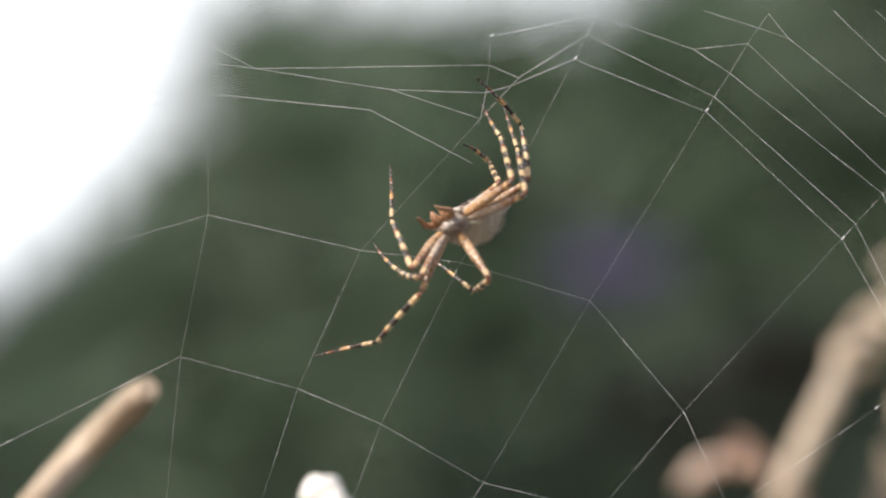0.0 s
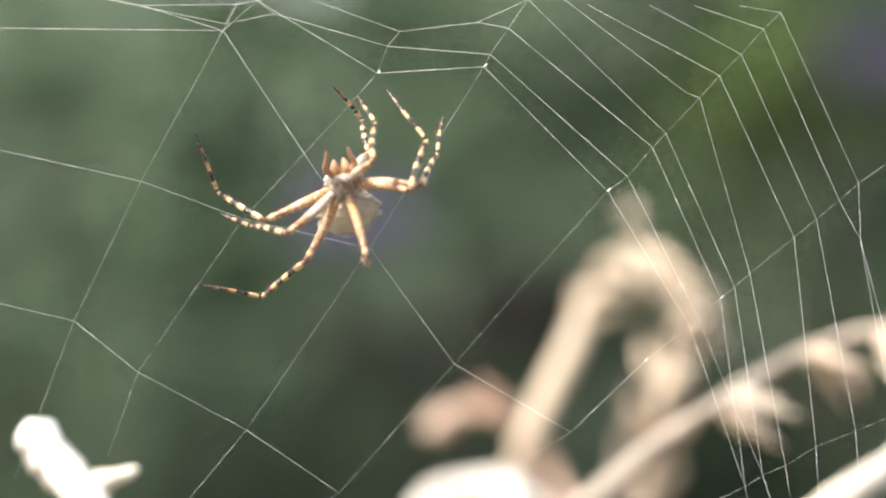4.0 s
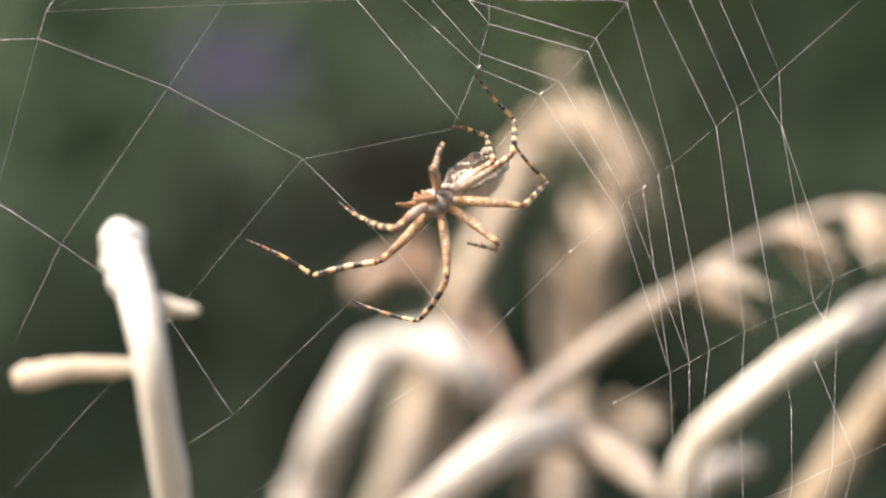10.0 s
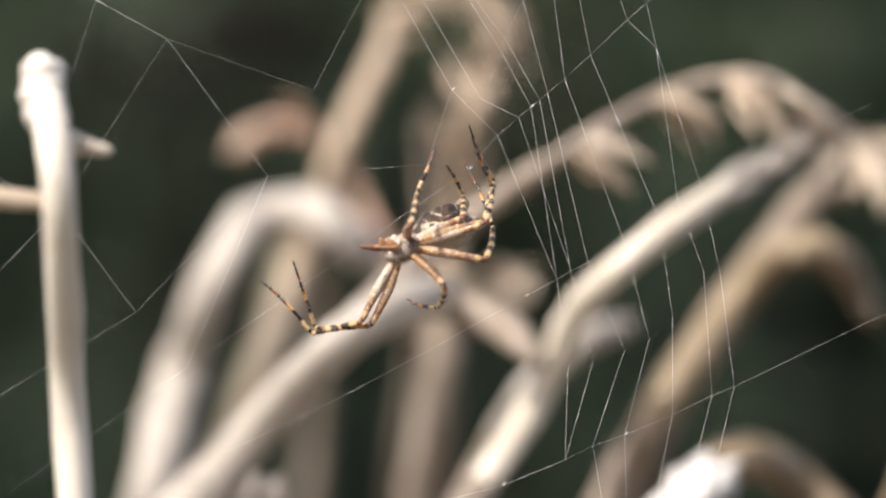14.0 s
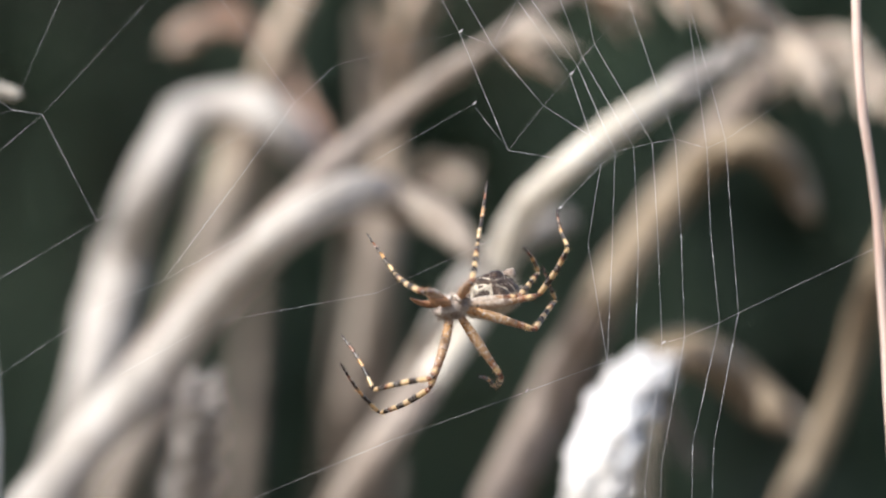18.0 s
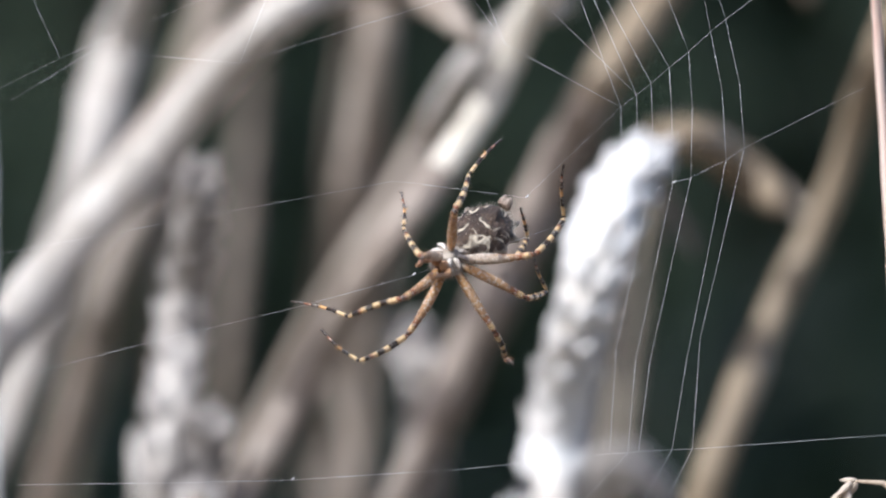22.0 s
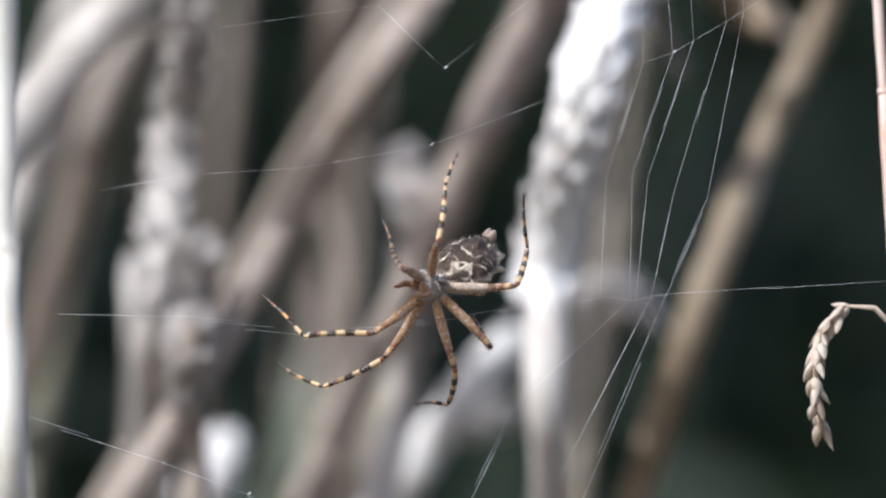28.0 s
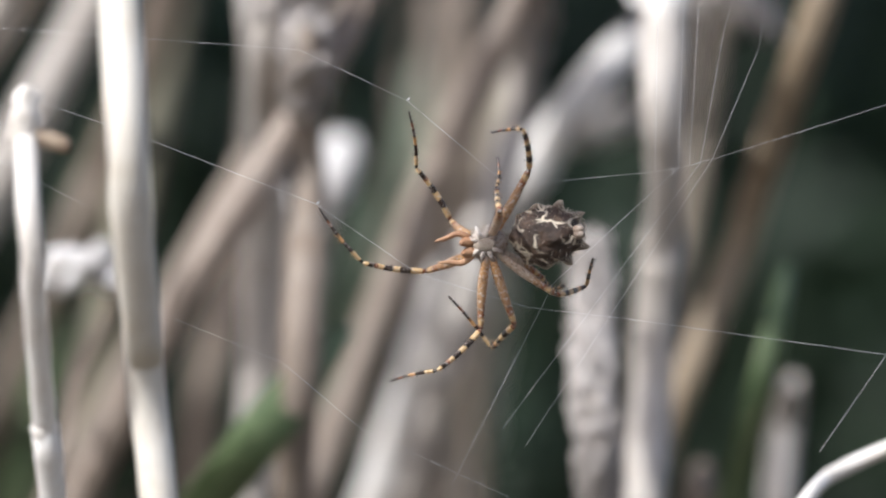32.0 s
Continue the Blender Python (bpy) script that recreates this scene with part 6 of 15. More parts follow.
KNOT["JJ2"] = (878, 3431, 895, 3424, 888, 3432, 906, 3433, 930, 3417, 934, 3414, 949, 3386, 929, 3356, 900, 3348, 893, 3349, 899, 3347, 951, 3299, 940, 3254, 899, 3260, 962, 3238, 983, 3236, 1008, 3228, 991, 3208, 987, 3225, 988, 3205, 983, 3187, 969, 3179, 990, 3165, 1000, 3161, 993, 3167, 993, 3120, 986, 3059, 899, 2970, 898, 2914)
KNOT["JJ3"] = (865, 3429, 883, 3423, 875, 3430, 894, 3431, 918, 3415, 922, 3413, 937, 3385, 917, 3354, 888, 3347, 881, 3348, 887, 3345, 939, 3298, 927, 3252, 887, 3258, 949, 3237, 970, 3235, 996, 3227, 978, 3206, 975, 3223, 975, 3203, 966, 3185, 966, 3177, 978, 3164, 979, 3159, 972, 3166, 984, 3119, 969, 3053, 882, 2964, 881, 2911)
KNOT["JJ4"] = (837, 3425, 854, 3419, 847, 3426, 865, 3427, 889, 3411, 894, 3409, 908, 3381, 888, 3350, 859, 3343, 852, 3343, 859, 3341, 911, 3293, 899, 3248, 859, 3254, 921, 3233, 942, 3231, 967, 3223, 949, 3202, 945, 3219, 945, 3199, 940, 3184, 942, 3174, 956, 3161, 958, 3157, 951, 3164, 938, 3134, 935, 3045, 849, 2955, 847, 2905)
KNOT["Jr"] = (1262, 3455, 1280, 3448, 1273, 3456, 1291, 3456, 1314, 3441, 1318, 3438, 1334, 3411, 1314, 3380, 1286, 3373, 1279, 3373, 1285, 3371, 1337, 3323, 1325, 3277, 1284, 3283, 1347, 3259, 1368, 3257, 1391, 3244, 1379, 3229, 1378, 3245, 1384, 3221, 1353, 3209, 1355, 3198, 1374, 3193, 1388, 3187, 1388, 3185, 1355, 3159, 1348, 3117, 1269, 3061, 1192, 3003)
KNOT["Jm"] = (709, 3418, 726, 3412, 719, 3419, 737, 3420, 761, 3404, 766, 3402, 780, 3374, 760, 3342, 731, 3335, 724, 3335, 730, 3334, 783, 3286, 771, 3241, 731, 3248, 792, 3226, 813, 3224, 835, 3217, 814, 3195, 816, 3207, 819, 3188, 722, 3163, 790, 3159, 812, 3149, 823, 3148, 815, 3157, 689, 3086, 678, 3018, 647, 2915, 628, 2886)
KNOT["Jl1"] = (449, 3416, 466, 3410, 459, 3418, 477, 3419, 501, 3403, 506, 3401, 520, 3373, 499, 3340, 470, 3333, 464, 3332, 469, 3332, 523, 3284, 511, 3241, 473, 3249, 530, 3226, 550, 3224, 555, 3214, 529, 3193, 526, 3199, 517, 3182, 466, 3149, 463, 3138, 473, 3127, 475, 3123, 470, 3130, 513, 3090, 454, 3068, 487, 3013, 477, 3015)
KNOT["Jl2"] = (250, 3405, 267, 3400, 260, 3407, 278, 3408, 302, 3394, 307, 3391, 321, 3364, 299, 3329, 270, 3322, 264, 3322, 268, 3322, 323, 3275, 312, 3233, 274, 3242, 330, 3219, 349, 3217, 339, 3208, 312, 3191, 319, 3196, 317, 3181, 287, 3146, 280, 3145, 299, 3134, 312, 3131, 308, 3137, 313, 3123, 322, 3100, 228, 3093, 318, 3091)
KNOT["Jl3"] = (43, 3393, 60, 3387, 52, 3395, 71, 3396, 94, 3382, 99, 3380, 113, 3353, 90, 3317, 62, 3311, 56, 3310, 59, 3312, 115, 3264, 104, 3224, 66, 3234, 122, 3213, 142, 3211, 121, 3203, 88, 3188, 95, 3194, 93, 3181, 62, 3145, 64, 3142, 95, 3136, 121, 3137, 118, 3143, 138, 3128, 106, 3117, -46, 3114, -122, 3126)
KNOT["L1"] = (25, 3274, 42, 3268, 34, 3276, 53, 3277, 76, 3264, 81, 3261, 95, 3234, 73, 3199, 44, 3193, 39, 3191, 42, 3193, 97, 3146, 86, 3105, 49, 3115, 105, 3093, 125, 3091, 113, 3082, 84, 3067, 83, 3063, 75, 3038, 52, 3005, 52, 3003, 72, 2995, 85, 2996, 81, 3002, 87, 2978, 93, 2969, -96, 3039, -73, 3019)
KNOT["L2"] = (219, 3225, 236, 3219, 229, 3227, 247, 3228, 270, 3214, 275, 3211, 290, 3184, 268, 3150, 240, 3143, 234, 3142, 238, 3143, 292, 3095, 281, 3053, 243, 3062, 301, 3039, 321, 3037, 318, 3028, 293, 3011, 295, 3008, 290, 2982, 266, 2945, 267, 2943, 283, 2933, 291, 2932, 286, 2939, 287, 2909, 217, 2928, 178, 2928, 68, 2970)
KNOT["L3"] = (342, 3187, 359, 3181, 352, 3189, 370, 3190, 394, 3176, 398, 3173, 413, 3146, 392, 3112, 363, 3105, 358, 3104, 362, 3105, 416, 3057, 405, 3014, 366, 3022, 424, 2999, 445, 2997, 448, 2988, 425, 2971, 428, 2967, 425, 2941, 400, 2901, 403, 2899, 417, 2888, 422, 2886, 417, 2894, 412, 2858, 380, 2869, 378, 2850, 343, 2861)
KNOT["L4"] = (497, 3134, 514, 3128, 507, 3135, 525, 3136, 549, 3122, 553, 3119, 568, 3091, 548, 3058, 519, 3051, 513, 3051, 518, 3050, 572, 3003, 560, 2959, 521, 2967, 581, 2943, 601, 2941, 612, 2933, 590, 2915, 594, 2913, 594, 2885, 571, 2842, 575, 2841, 588, 2829, 591, 2827, 585, 2834, 572, 2793, 581, 2770, 550, 2752, 494, 2756)
KNOT["L5"] = (688, 3094, 705, 3088, 698, 3095, 716, 3096, 740, 3082, 744, 3079, 759, 3051, 739, 3019, 710, 3011, 704, 3011, 710, 3010, 763, 2963, 751, 2918, 712, 2925, 773, 2902, 793, 2899, 809, 2891, 790, 2873, 793, 2874, 795, 2846, 776, 2800, 780, 2800, 793, 2788, 795, 2784, 790, 2791, 774, 2748, 792, 2738, 815, 2708, 658, 2704)
KNOT["L6"] = (847, 3072, 864, 3066, 857, 3073, 875, 3074, 899, 3060, 903, 3057, 918, 3029, 898, 2997, 870, 2990, 864, 2989, 869, 2988, 922, 2941, 911, 2896, 871, 2903, 932, 2879, 953, 2877, 971, 2868, 954, 2850, 956, 2853, 960, 2824, 944, 2777, 947, 2777, 960, 2766, 962, 2761, 957, 2767, 943, 2725, 953, 2711, 930, 2688, 797, 2687)
KNOT["L7"] = (1176, 3002, 1194, 2996, 1186, 3003, 1204, 3004, 1228, 2989, 1232, 2987, 1247, 2959, 1228, 2927, 1200, 2920, 1194, 2919, 1199, 2918, 1252, 2871, 1241, 2825, 1200, 2832, 1263, 2807, 1284, 2805, 1303, 2795, 1288, 2779, 1290, 2781, 1296, 2749, 1283, 2700, 1284, 2700, 1296, 2690, 1299, 2685, 1295, 2688, 1281, 2649, 1275, 2632, 1273, 2620, 1195, 2628)
KNOT["L8"] = (1252, 3078, 1269, 3071, 1262, 3079, 1280, 3080, 1303, 3065, 1308, 3063, 1323, 3035, 1304, 3003, 1275, 2996, 1269, 2995, 1275, 2994, 1328, 2947, 1316, 2901, 1276, 2907, 1338, 2883, 1359, 2880, 1380, 2870, 1365, 2854, 1367, 2857, 1373, 2825, 1360, 2776, 1362, 2775, 1374, 2766, 1376, 2761, 1374, 2763, 1359, 2724, 1351, 2693, 1317, 2671, 1255, 2685)
KNOT["L9"] = (1098, 2915, 1115, 2909, 1108, 2916, 1126, 2917, 1149, 2903, 1153, 2900, 1169, 2872, 1149, 2840, 1121, 2833, 1115, 2832, 1120, 2832, 1173, 2784, 1162, 2739, 1122, 2745, 1184, 2721, 1205, 2718, 1223, 2709, 1207, 2692, 1210, 2694, 1215, 2662, 1201, 2614, 1203, 2613, 1216, 2603, 1217, 2599, 1213, 2603, 1200, 2562, 1191, 2529, 1164, 2485, 1095, 2482)
KNOT["M1"] = (-62, 3245, -44, 3239, -52, 3247, -34, 3248, -10, 3235, -5, 3233, 9, 3206, -13, 3171, -42, 3164, -47, 3163, -44, 3165, 11, 3118, 0, 3077, -38, 3087, 20, 3065, 39, 3063, 27, 3055, -2, 3040, -3, 3034, -12, 3007, -34, 2974, -34, 2972, -15, 2965, -4, 2965, -8, 2971, -4, 2945, -20, 2932, -97, 2926, -157, 2947)
KNOT["M2"] = (17, 3190, 35, 3184, 27, 3192, 45, 3194, 69, 3180, 73, 3178, 88, 3151, 66, 3116, 37, 3109, 32, 3108, 35, 3110, 90, 3062, 79, 3021, 41, 3030, 99, 3008, 119, 3006, 111, 2998, 84, 2982, 84, 2977, 77, 2950, 55, 2915, 55, 2913, 73, 2905, 83, 2905, 79, 2912, 82, 2884, 63, 2872, 6, 2871, -4, 2866)
KNOT["M3"] = (97, 3044, 114, 3038, 107, 3046, 125, 3048, 148, 3034, 153, 3032, 168, 3004, 146, 2970, 118, 2963, 113, 2962, 116, 2963, 171, 2916, 160, 2874, 121, 2883, 180, 2859, 200, 2857, 199, 2849, 175, 2833, 177, 2828, 173, 2799, 152, 2760, 153, 2759, 169, 2749, 175, 2749, 170, 2756, 168, 2723, 145, 2703, 147, 2693, 133, 2692)
KNOT["M4"] = (245, 3005, 262, 2999, 255, 3007, 273, 3008, 296, 2995, 301, 2992, 316, 2964, 295, 2930, 267, 2924, 261, 2922, 265, 2923, 319, 2876, 308, 2833, 270, 2841, 329, 2818, 349, 2815, 352, 2807, 330, 2791, 333, 2786, 331, 2757, 310, 2717, 311, 2715, 326, 2705, 331, 2704, 326, 2711, 319, 2674, 300, 2647, 298, 2636, 292, 2625)
KNOT["M5"] = (383, 2940, 401, 2934, 393, 2942, 411, 2943, 435, 2929, 439, 2927, 454, 2899, 434, 2865, 405, 2858, 400, 2857, 404, 2858, 458, 2811, 447, 2767, 408, 2775, 468, 2751, 488, 2749, 496, 2741, 475, 2724, 478, 2720, 478, 2691, 458, 2648, 460, 2646, 474, 2635, 478, 2634, 472, 2641, 462, 2602, 446, 2556, 453, 2520, 410, 2524)
KNOT["M6"] = (498, 2907, 515, 2901, 508, 2909, 526, 2910, 549, 2896, 554, 2894, 568, 2866, 548, 2833, 520, 2826, 514, 2825, 519, 2825, 572, 2778, 561, 2734, 522, 2741, 582, 2717, 603, 2715, 614, 2707, 594, 2689, 597, 2687, 598, 2657, 579, 2613, 581, 2612, 595, 2600, 598, 2599, 592, 2606, 581, 2565, 564, 2504, 588, 2459, 629, 2420)
KNOT["W0"] = (799, 3151, 816, 3145, 809, 3152, 827, 3153, 851, 3138, 855, 3136, 870, 3108, 850, 3076, 821, 3068, 815, 3068, 821, 3067, 873, 3020, 862, 2975, 822, 2982, 884, 2958, 905, 2956, 923, 2948, 905, 2929, 907, 2933, 910, 2905, 894, 2859, 898, 2859, 910, 2847, 912, 2843, 907, 2848, 892, 2806, 868, 2779, 723, 2584, 654, 2496)
KNOT["W1"] = (783, 3200, 800, 3194, 793, 3202, 811, 3203, 835, 3188, 839, 3185, 854, 3157, 834, 3125, 805, 3118, 799, 3118, 805, 3116, 857, 3069, 846, 3024, 806, 3031, 868, 3007, 888, 3005, 907, 2997, 889, 2978, 891, 2983, 894, 2956, 877, 2910, 881, 2910, 894, 2898, 896, 2894, 890, 2899, 875, 2857, 826, 2780, 689, 2619, 620, 2522)
KNOT["W2"] = (638, 3136, 655, 3130, 648, 3137, 666, 3138, 690, 3124, 694, 3121, 709, 3093, 689, 3061, 660, 3053, 655, 3053, 660, 3052, 713, 3005, 702, 2960, 662, 2968, 723, 2944, 743, 2942, 758, 2934, 738, 2915, 741, 2916, 743, 2888, 722, 2843, 727, 2842, 740, 2830, 742, 2827, 736, 2834, 719, 2791, 682, 2621, 588, 2501, 544, 2438)
KNOT["W3"] = (713, 3292, 731, 3286, 723, 3294, 742, 3295, 765, 3280, 770, 3277, 785, 3249, 765, 3217, 736, 3210, 729, 3210, 735, 3209, 788, 3161, 776, 3116, 737, 3123, 798, 3100, 818, 3098, 837, 3091, 817, 3070, 820, 3076, 822, 3049, 800, 3006, 809, 3005, 822, 2992, 824, 2988, 817, 2995, 795, 2950, 783, 2865, 756, 2787, 696, 2741)
KNOT["CT"] = (-108, 4659, -88, 4652, -98, 4663, 65, 4657, 50, 4697, 55, 4694, 5, 4709, 115, 4644, 231, 4597, 290, 4529, 200, 4620, 294, 4576, 301, 4530, 263, 4538, 328, 4503, 350, 4499, 360, 4493, 342, 4481, 349, 4463, 354, 4417, 344, 4372, 342, 4365, 353, 4358, 353, 4363, 346, 4372, 338, 4329, 324, 4290, 269, 4247, 240, 4230)
KNOT["CR"] = (121, 4593, 140, 4586, 132, 4595, 165, 4582, 221, 4572, 225, 4569, 354, 4531, 236, 4404, 194, 4597, 99, 4528, 160, 4620, 232, 4576, 233, 4533, 197, 4541, 263, 4508, 285, 4504, 293, 4498, 275, 4486, 283, 4468, 287, 4423, 276, 4380, 274, 4373, 285, 4366, 285, 4370, 279, 4379, 271, 4337, 256, 4298, 202, 4256, 173, 4239)
KNOT["DL"] = (302, 4517, 320, 4509, 313, 4516, 329, 4516, 350, 4511, 354, 4508, 396, 4460, 373, 4387, 427, 4340, 431, 4339, 439, 4333, 448, 4234, 448, 4188, 405, 4196, 466, 4160, 487, 4155, 496, 4151, 477, 4139, 485, 4117, 491, 4068, 481, 4024, 479, 4016, 488, 4010, 487, 4014, 481, 4023, 473, 3980, 458, 3940, 403, 3896, 375, 3879)
KNOT["EL"] = (470, 4342, 487, 4335, 480, 4342, 497, 4342, 503, 4336, 507, 4333, 501, 4316, 481, 4279, 458, 4270, 462, 4266, 468, 4241, 519, 4190, 518, 4139, 573, 4087, 522, 4080, 520, 4082, 529, 4078, 509, 4067, 517, 4044, 523, 3995, 514, 3949, 513, 3942, 521, 3936, 520, 3940, 514, 3949, 505, 3905, 491, 3865, 435, 3821, 408, 3803)
# threads that run on past the outermost knots to their anchors
for far, a, b in (("A6e", "A6", "A6l"), ("A5e", "A5", "A5l"), ("A0e", "A1", "A0"), ("A0f", "A2", "A0b")):
    KNOT[far] = tuple(round(q + 0.9 * (q - p)) for p, q in zip(KNOT[a], KNOT[b]))
# the lines of the net, knot to knot
RADIALS = (
    "A1 A2 A4 A5 A6 A7",
    "B1 B2 B3 B4 B5 B6 B7",
    "S T B4",
    "C1 C2 C3 CR C5 C6 C7",
    "D1 D2 D3 D4 D4b DL D5 D6 D7",
    "Ec Eb Ea E0 E1 E2 E2b E3 E3b EL E5 E6 E7",
    "Ft F0 F1 F2 F3 F4 F5 F6 F7 F8 F9 F10 F11 F12",
    "Gt G0 G1 G2 G3 G4 G5 G6 G8 Gl1 Gl2 Gl3",
    "Hr H0 H1 H2 H3 H4 H5 H7 Hl1 Hl2 Hl3",
    "Jr J0 JJ1 JJ2 JJ3 JJ4 Jm Jl1 Jl2 Jl3",
    "L8 L7 L6 L5 L4 L3 L2 L1",
    "L7 L9",
    "M2 M1",
    "M6 M5 M4 M3",
)
SPIRALS = (
    "A0e A0 A1 P B2 S C2 D4 E3 F7",
    "A0f A0b A2 P Q B4",
    "Q B3 T C3 D4b E3b F8",
    "A0b A4 CT C4",
    "A5e A5l A5 B5 C5 D5 E5 F10",
    "A6e A6l A6 B6 C6 D6 E6",
    "B1 C1 J1 D3 E2b F6 G6",
    "J1 D2 E2 F5 G5",
    "K1 K3 K2 E1c E1 F4 G4",
    "D1 K2",
    "U0 E0 F3 G3",
    "U1 Ea F2 G2",
    "U2 Eb F1 F0k",
    "U3 Ec F0 F0k G0 X0 H0 N0 J0 W0",
    "E1c E1 F4",
    "F0k G1 X1 H1 N1 JJ1 W1",
    "G2 X2 H2 N2 JJ2",
    "G3 X3 H3 N3 JJ3 W3 W2",
    "G4 X4 H4 N4 JJ4",
    "F7 G5 X5 H5",
    "F8 G6 X6 H5",
)
web = tagged(new("spider_web"), "orb web of fine white silk threads stretched between grass", "spider web")
web_moves = []


def knot_place(key, k):
    return Vector((KNOT[key][2 * k] / 10000, 0.0004 * math.sin(KNOT[key][1]), KNOT[key][2 * k + 1] / 10000))


def silk_piece(name, length, r, seed):
    """A fine strand along +z with the faint beads of its glue."""
    bm = bmesh.new()
    steps = max(3, int(length / 0.0016))
    rng = random.Random(seed)
    line = [Vector((0.00002 * rng.uniform(-1, 1), 0.00002 * rng.uniform(-1, 1), length * i / steps)) for i in range(steps + 1)]
    tube(bm, line, [r * rng.uniform(0.75, 1.3) for i in range(steps + 1)], 5)
    return part(name, bm, SILK, web)


def silk_line(name, keys, r):
    """Stretches from knot to knot, each of a few strands that slide past one another as the net gives."""
    keys = keys.split()
    for a, b in zip(keys, keys[1:]):
        spans = [(knot_place(a, k), knot_place(b, k)) for k in range(len(WEB_TIMES))]
        sizes = [(q - p).length for p, q in spans]
        count = max(2, min(6, math.ceil(max(sizes) / max(min(sizes), 0.0005) * 1.03)))
        length = max(sizes) / count * 1.02
        for i in range(count):
            piece = silk_piece(name, length, r, a + b + str(i))
            turns = []
            for t, (p, q), size in zip(WEB_TIMES, spans, sizes):
                way = (q - p).normalized()
                turns.append((t, Matrix.Translation(p + way * (size - length) * i / (count - 1)) @ way.to_track_quat("Z", "Y").to_matrix().to_4x4()))
            web_moves.append((piece, turns))


for keys in RADIALS:
    silk_line("radial_thread", keys, 0.000027 if keys[0] == "L" else 0.000020 if keys[0] in "JM" else 0.000015 if keys[0] == "H" else 0.000011)
for keys in SPIRALS:
    silk_line("spiral_thread", keys, 0.000022 if "B5" in keys or "B6" in keys or "X" in keys else 0.000027)
TUFT = spindle("silk_tuft", 0.0008, 0.0003)
for key in ("B1", "C3", "D4b", "E3b", "F9", "F6", "G8", "H7", "H3", "Jl1", "L3"):
    tuft = part_of("silk_tuft", TUFT, SILK, web)
    web_moves.append((tuft, [(t, Matrix.Translation(knot_place(key, k)) @ pose(0, 0, 0, 30, 40, 0)) for k, t in enumerate(WEB_TIMES)]))


# ---- the spider ----
def banded(name, length, stops, rough=0.30, through_light=0.25, down=0.5):
    """Rings of colour along a leg piece that runs from 0 to length on its own z, with fine hairs' grain."""
    m = bpy.data.materials.new(name)
    m.use_nodes = True
    n, link = m.node_tree.nodes, m.node_tree.links.new
    b = n["Principled BSDF"]
    co = n.new("ShaderNodeTexCoord")
    grain = n.new("ShaderNodeTexNoise")
    grain.inputs["Scale"].default_value, grain.inputs["Detail"].default_value = 1400, 5
    link(co.outputs["Object"], grain.inputs[0])
    sep = n.new("ShaderNodeSeparateXYZ")
    link(co.outputs["Object"], sep.inputs[0])
    run = n.new("ShaderNodeMath")
    run.operation = "DIVIDE"
    run.inputs[1].default_value = length
    link(sep.outputs[2], run.inputs[0])
    off = n.new("ShaderNodeMath")
    off.operation = "MULTIPLY_ADD"
    off.inputs[1].default_value = 0.17
    wave = n.new("ShaderNodeTexNoise")
    wave.inputs["Scale"].default_value, wave.inputs["Detail"].default_value = 620, 3
    link(co.outputs["Object"], wave.inputs[0])
    link(wave.outputs[0], off.inputs[0])
    link(run.outputs[0], off.inputs[2])
    low = n.new("ShaderNodeMath")
    low.operation = "SUBTRACT"
    low.inputs[1].default_value = 0.085
    link(off.outputs[0], low.inputs[0])
    ramp = n.new("ShaderNodeValToRGB")
    ramp.color_ramp.interpolation = "EASE"
    link(low.outputs[0], ramp.inputs[0])
    e = ramp.color_ramp.elements
    while len(e) < len(stops):
        e.new(0.5)
    for i, (p, c) in enumerate(stops):
        e[i].position, e[i].color = p, (*c, 1)
    skin = ramp.outputs[0]
    for size, low_at, high_at, share, tint in ((2600, 0.52, 0.66, down, (0.80, 0.74, 0.66)), (1500, 0.56, 0.68, 0.6, (0.10, 0.055, 0.035))):
        spot = n.new("ShaderNodeTexNoise")
        spot.inputs["Scale"].default_value, spot.inputs["Detail"].default_value = size, 2
        link(co.outputs["Object"], spot.inputs[0])
        mask = n.new("ShaderNodeMapRange")
        mask.inputs[1].default_value, mask.inputs[2].default_value, mask.inputs[4].default_value = low_at, high_at, share
        link(spot.outputs[0], mask.inputs[0])
        over = n.new("ShaderNodeMix")
        over.data_type = "RGBA"
        over.inputs["B"].default_value = (*tint, 1)
        link(mask.outputs[0], over.inputs["Factor"])
        link(skin, over.inputs["A"])
        skin = over.outputs["Result"]
    link(skin, b.inputs["Base Color"])
    b.inputs["Roughness"].default_value = rough
    bp = n.new("ShaderNodeBump")
    bp.inputs["Strength"].default_value, bp.inputs["Distance"].default_value = 0.7, 0.00012
    link(grain.outputs[0], bp.inputs["Height"])
    link(bp.outputs[0], b.inputs["Normal"])
    tr = n.new("ShaderNodeBsdfTranslucent")
    link(skin, tr.inputs[0])
    mix = n.new("ShaderNodeMixShader")
    mix.inputs[0].default_value = through_light
    link(b.outputs[0], mix.inputs[1])
    link(tr.outputs[0], mix.inputs[2])
    link(mix.outputs[0], n["Material Output"].inputs[0])
    return m


AMBER, TAN, CREAM, BLACK, RUST = (0.60, 0.33, 0.125), (0.54, 0.34, 0.18), (0.76, 0.54, 0.27), (0.030, 0.017, 0.011), (0.30, 0.115, 0.05)
SILVER = (0.60, 0.54, 0.47)
LONG, SHORT = (0.0113, 0.0100, 0.0112), (0.0085, 0.0065, 0.0075)


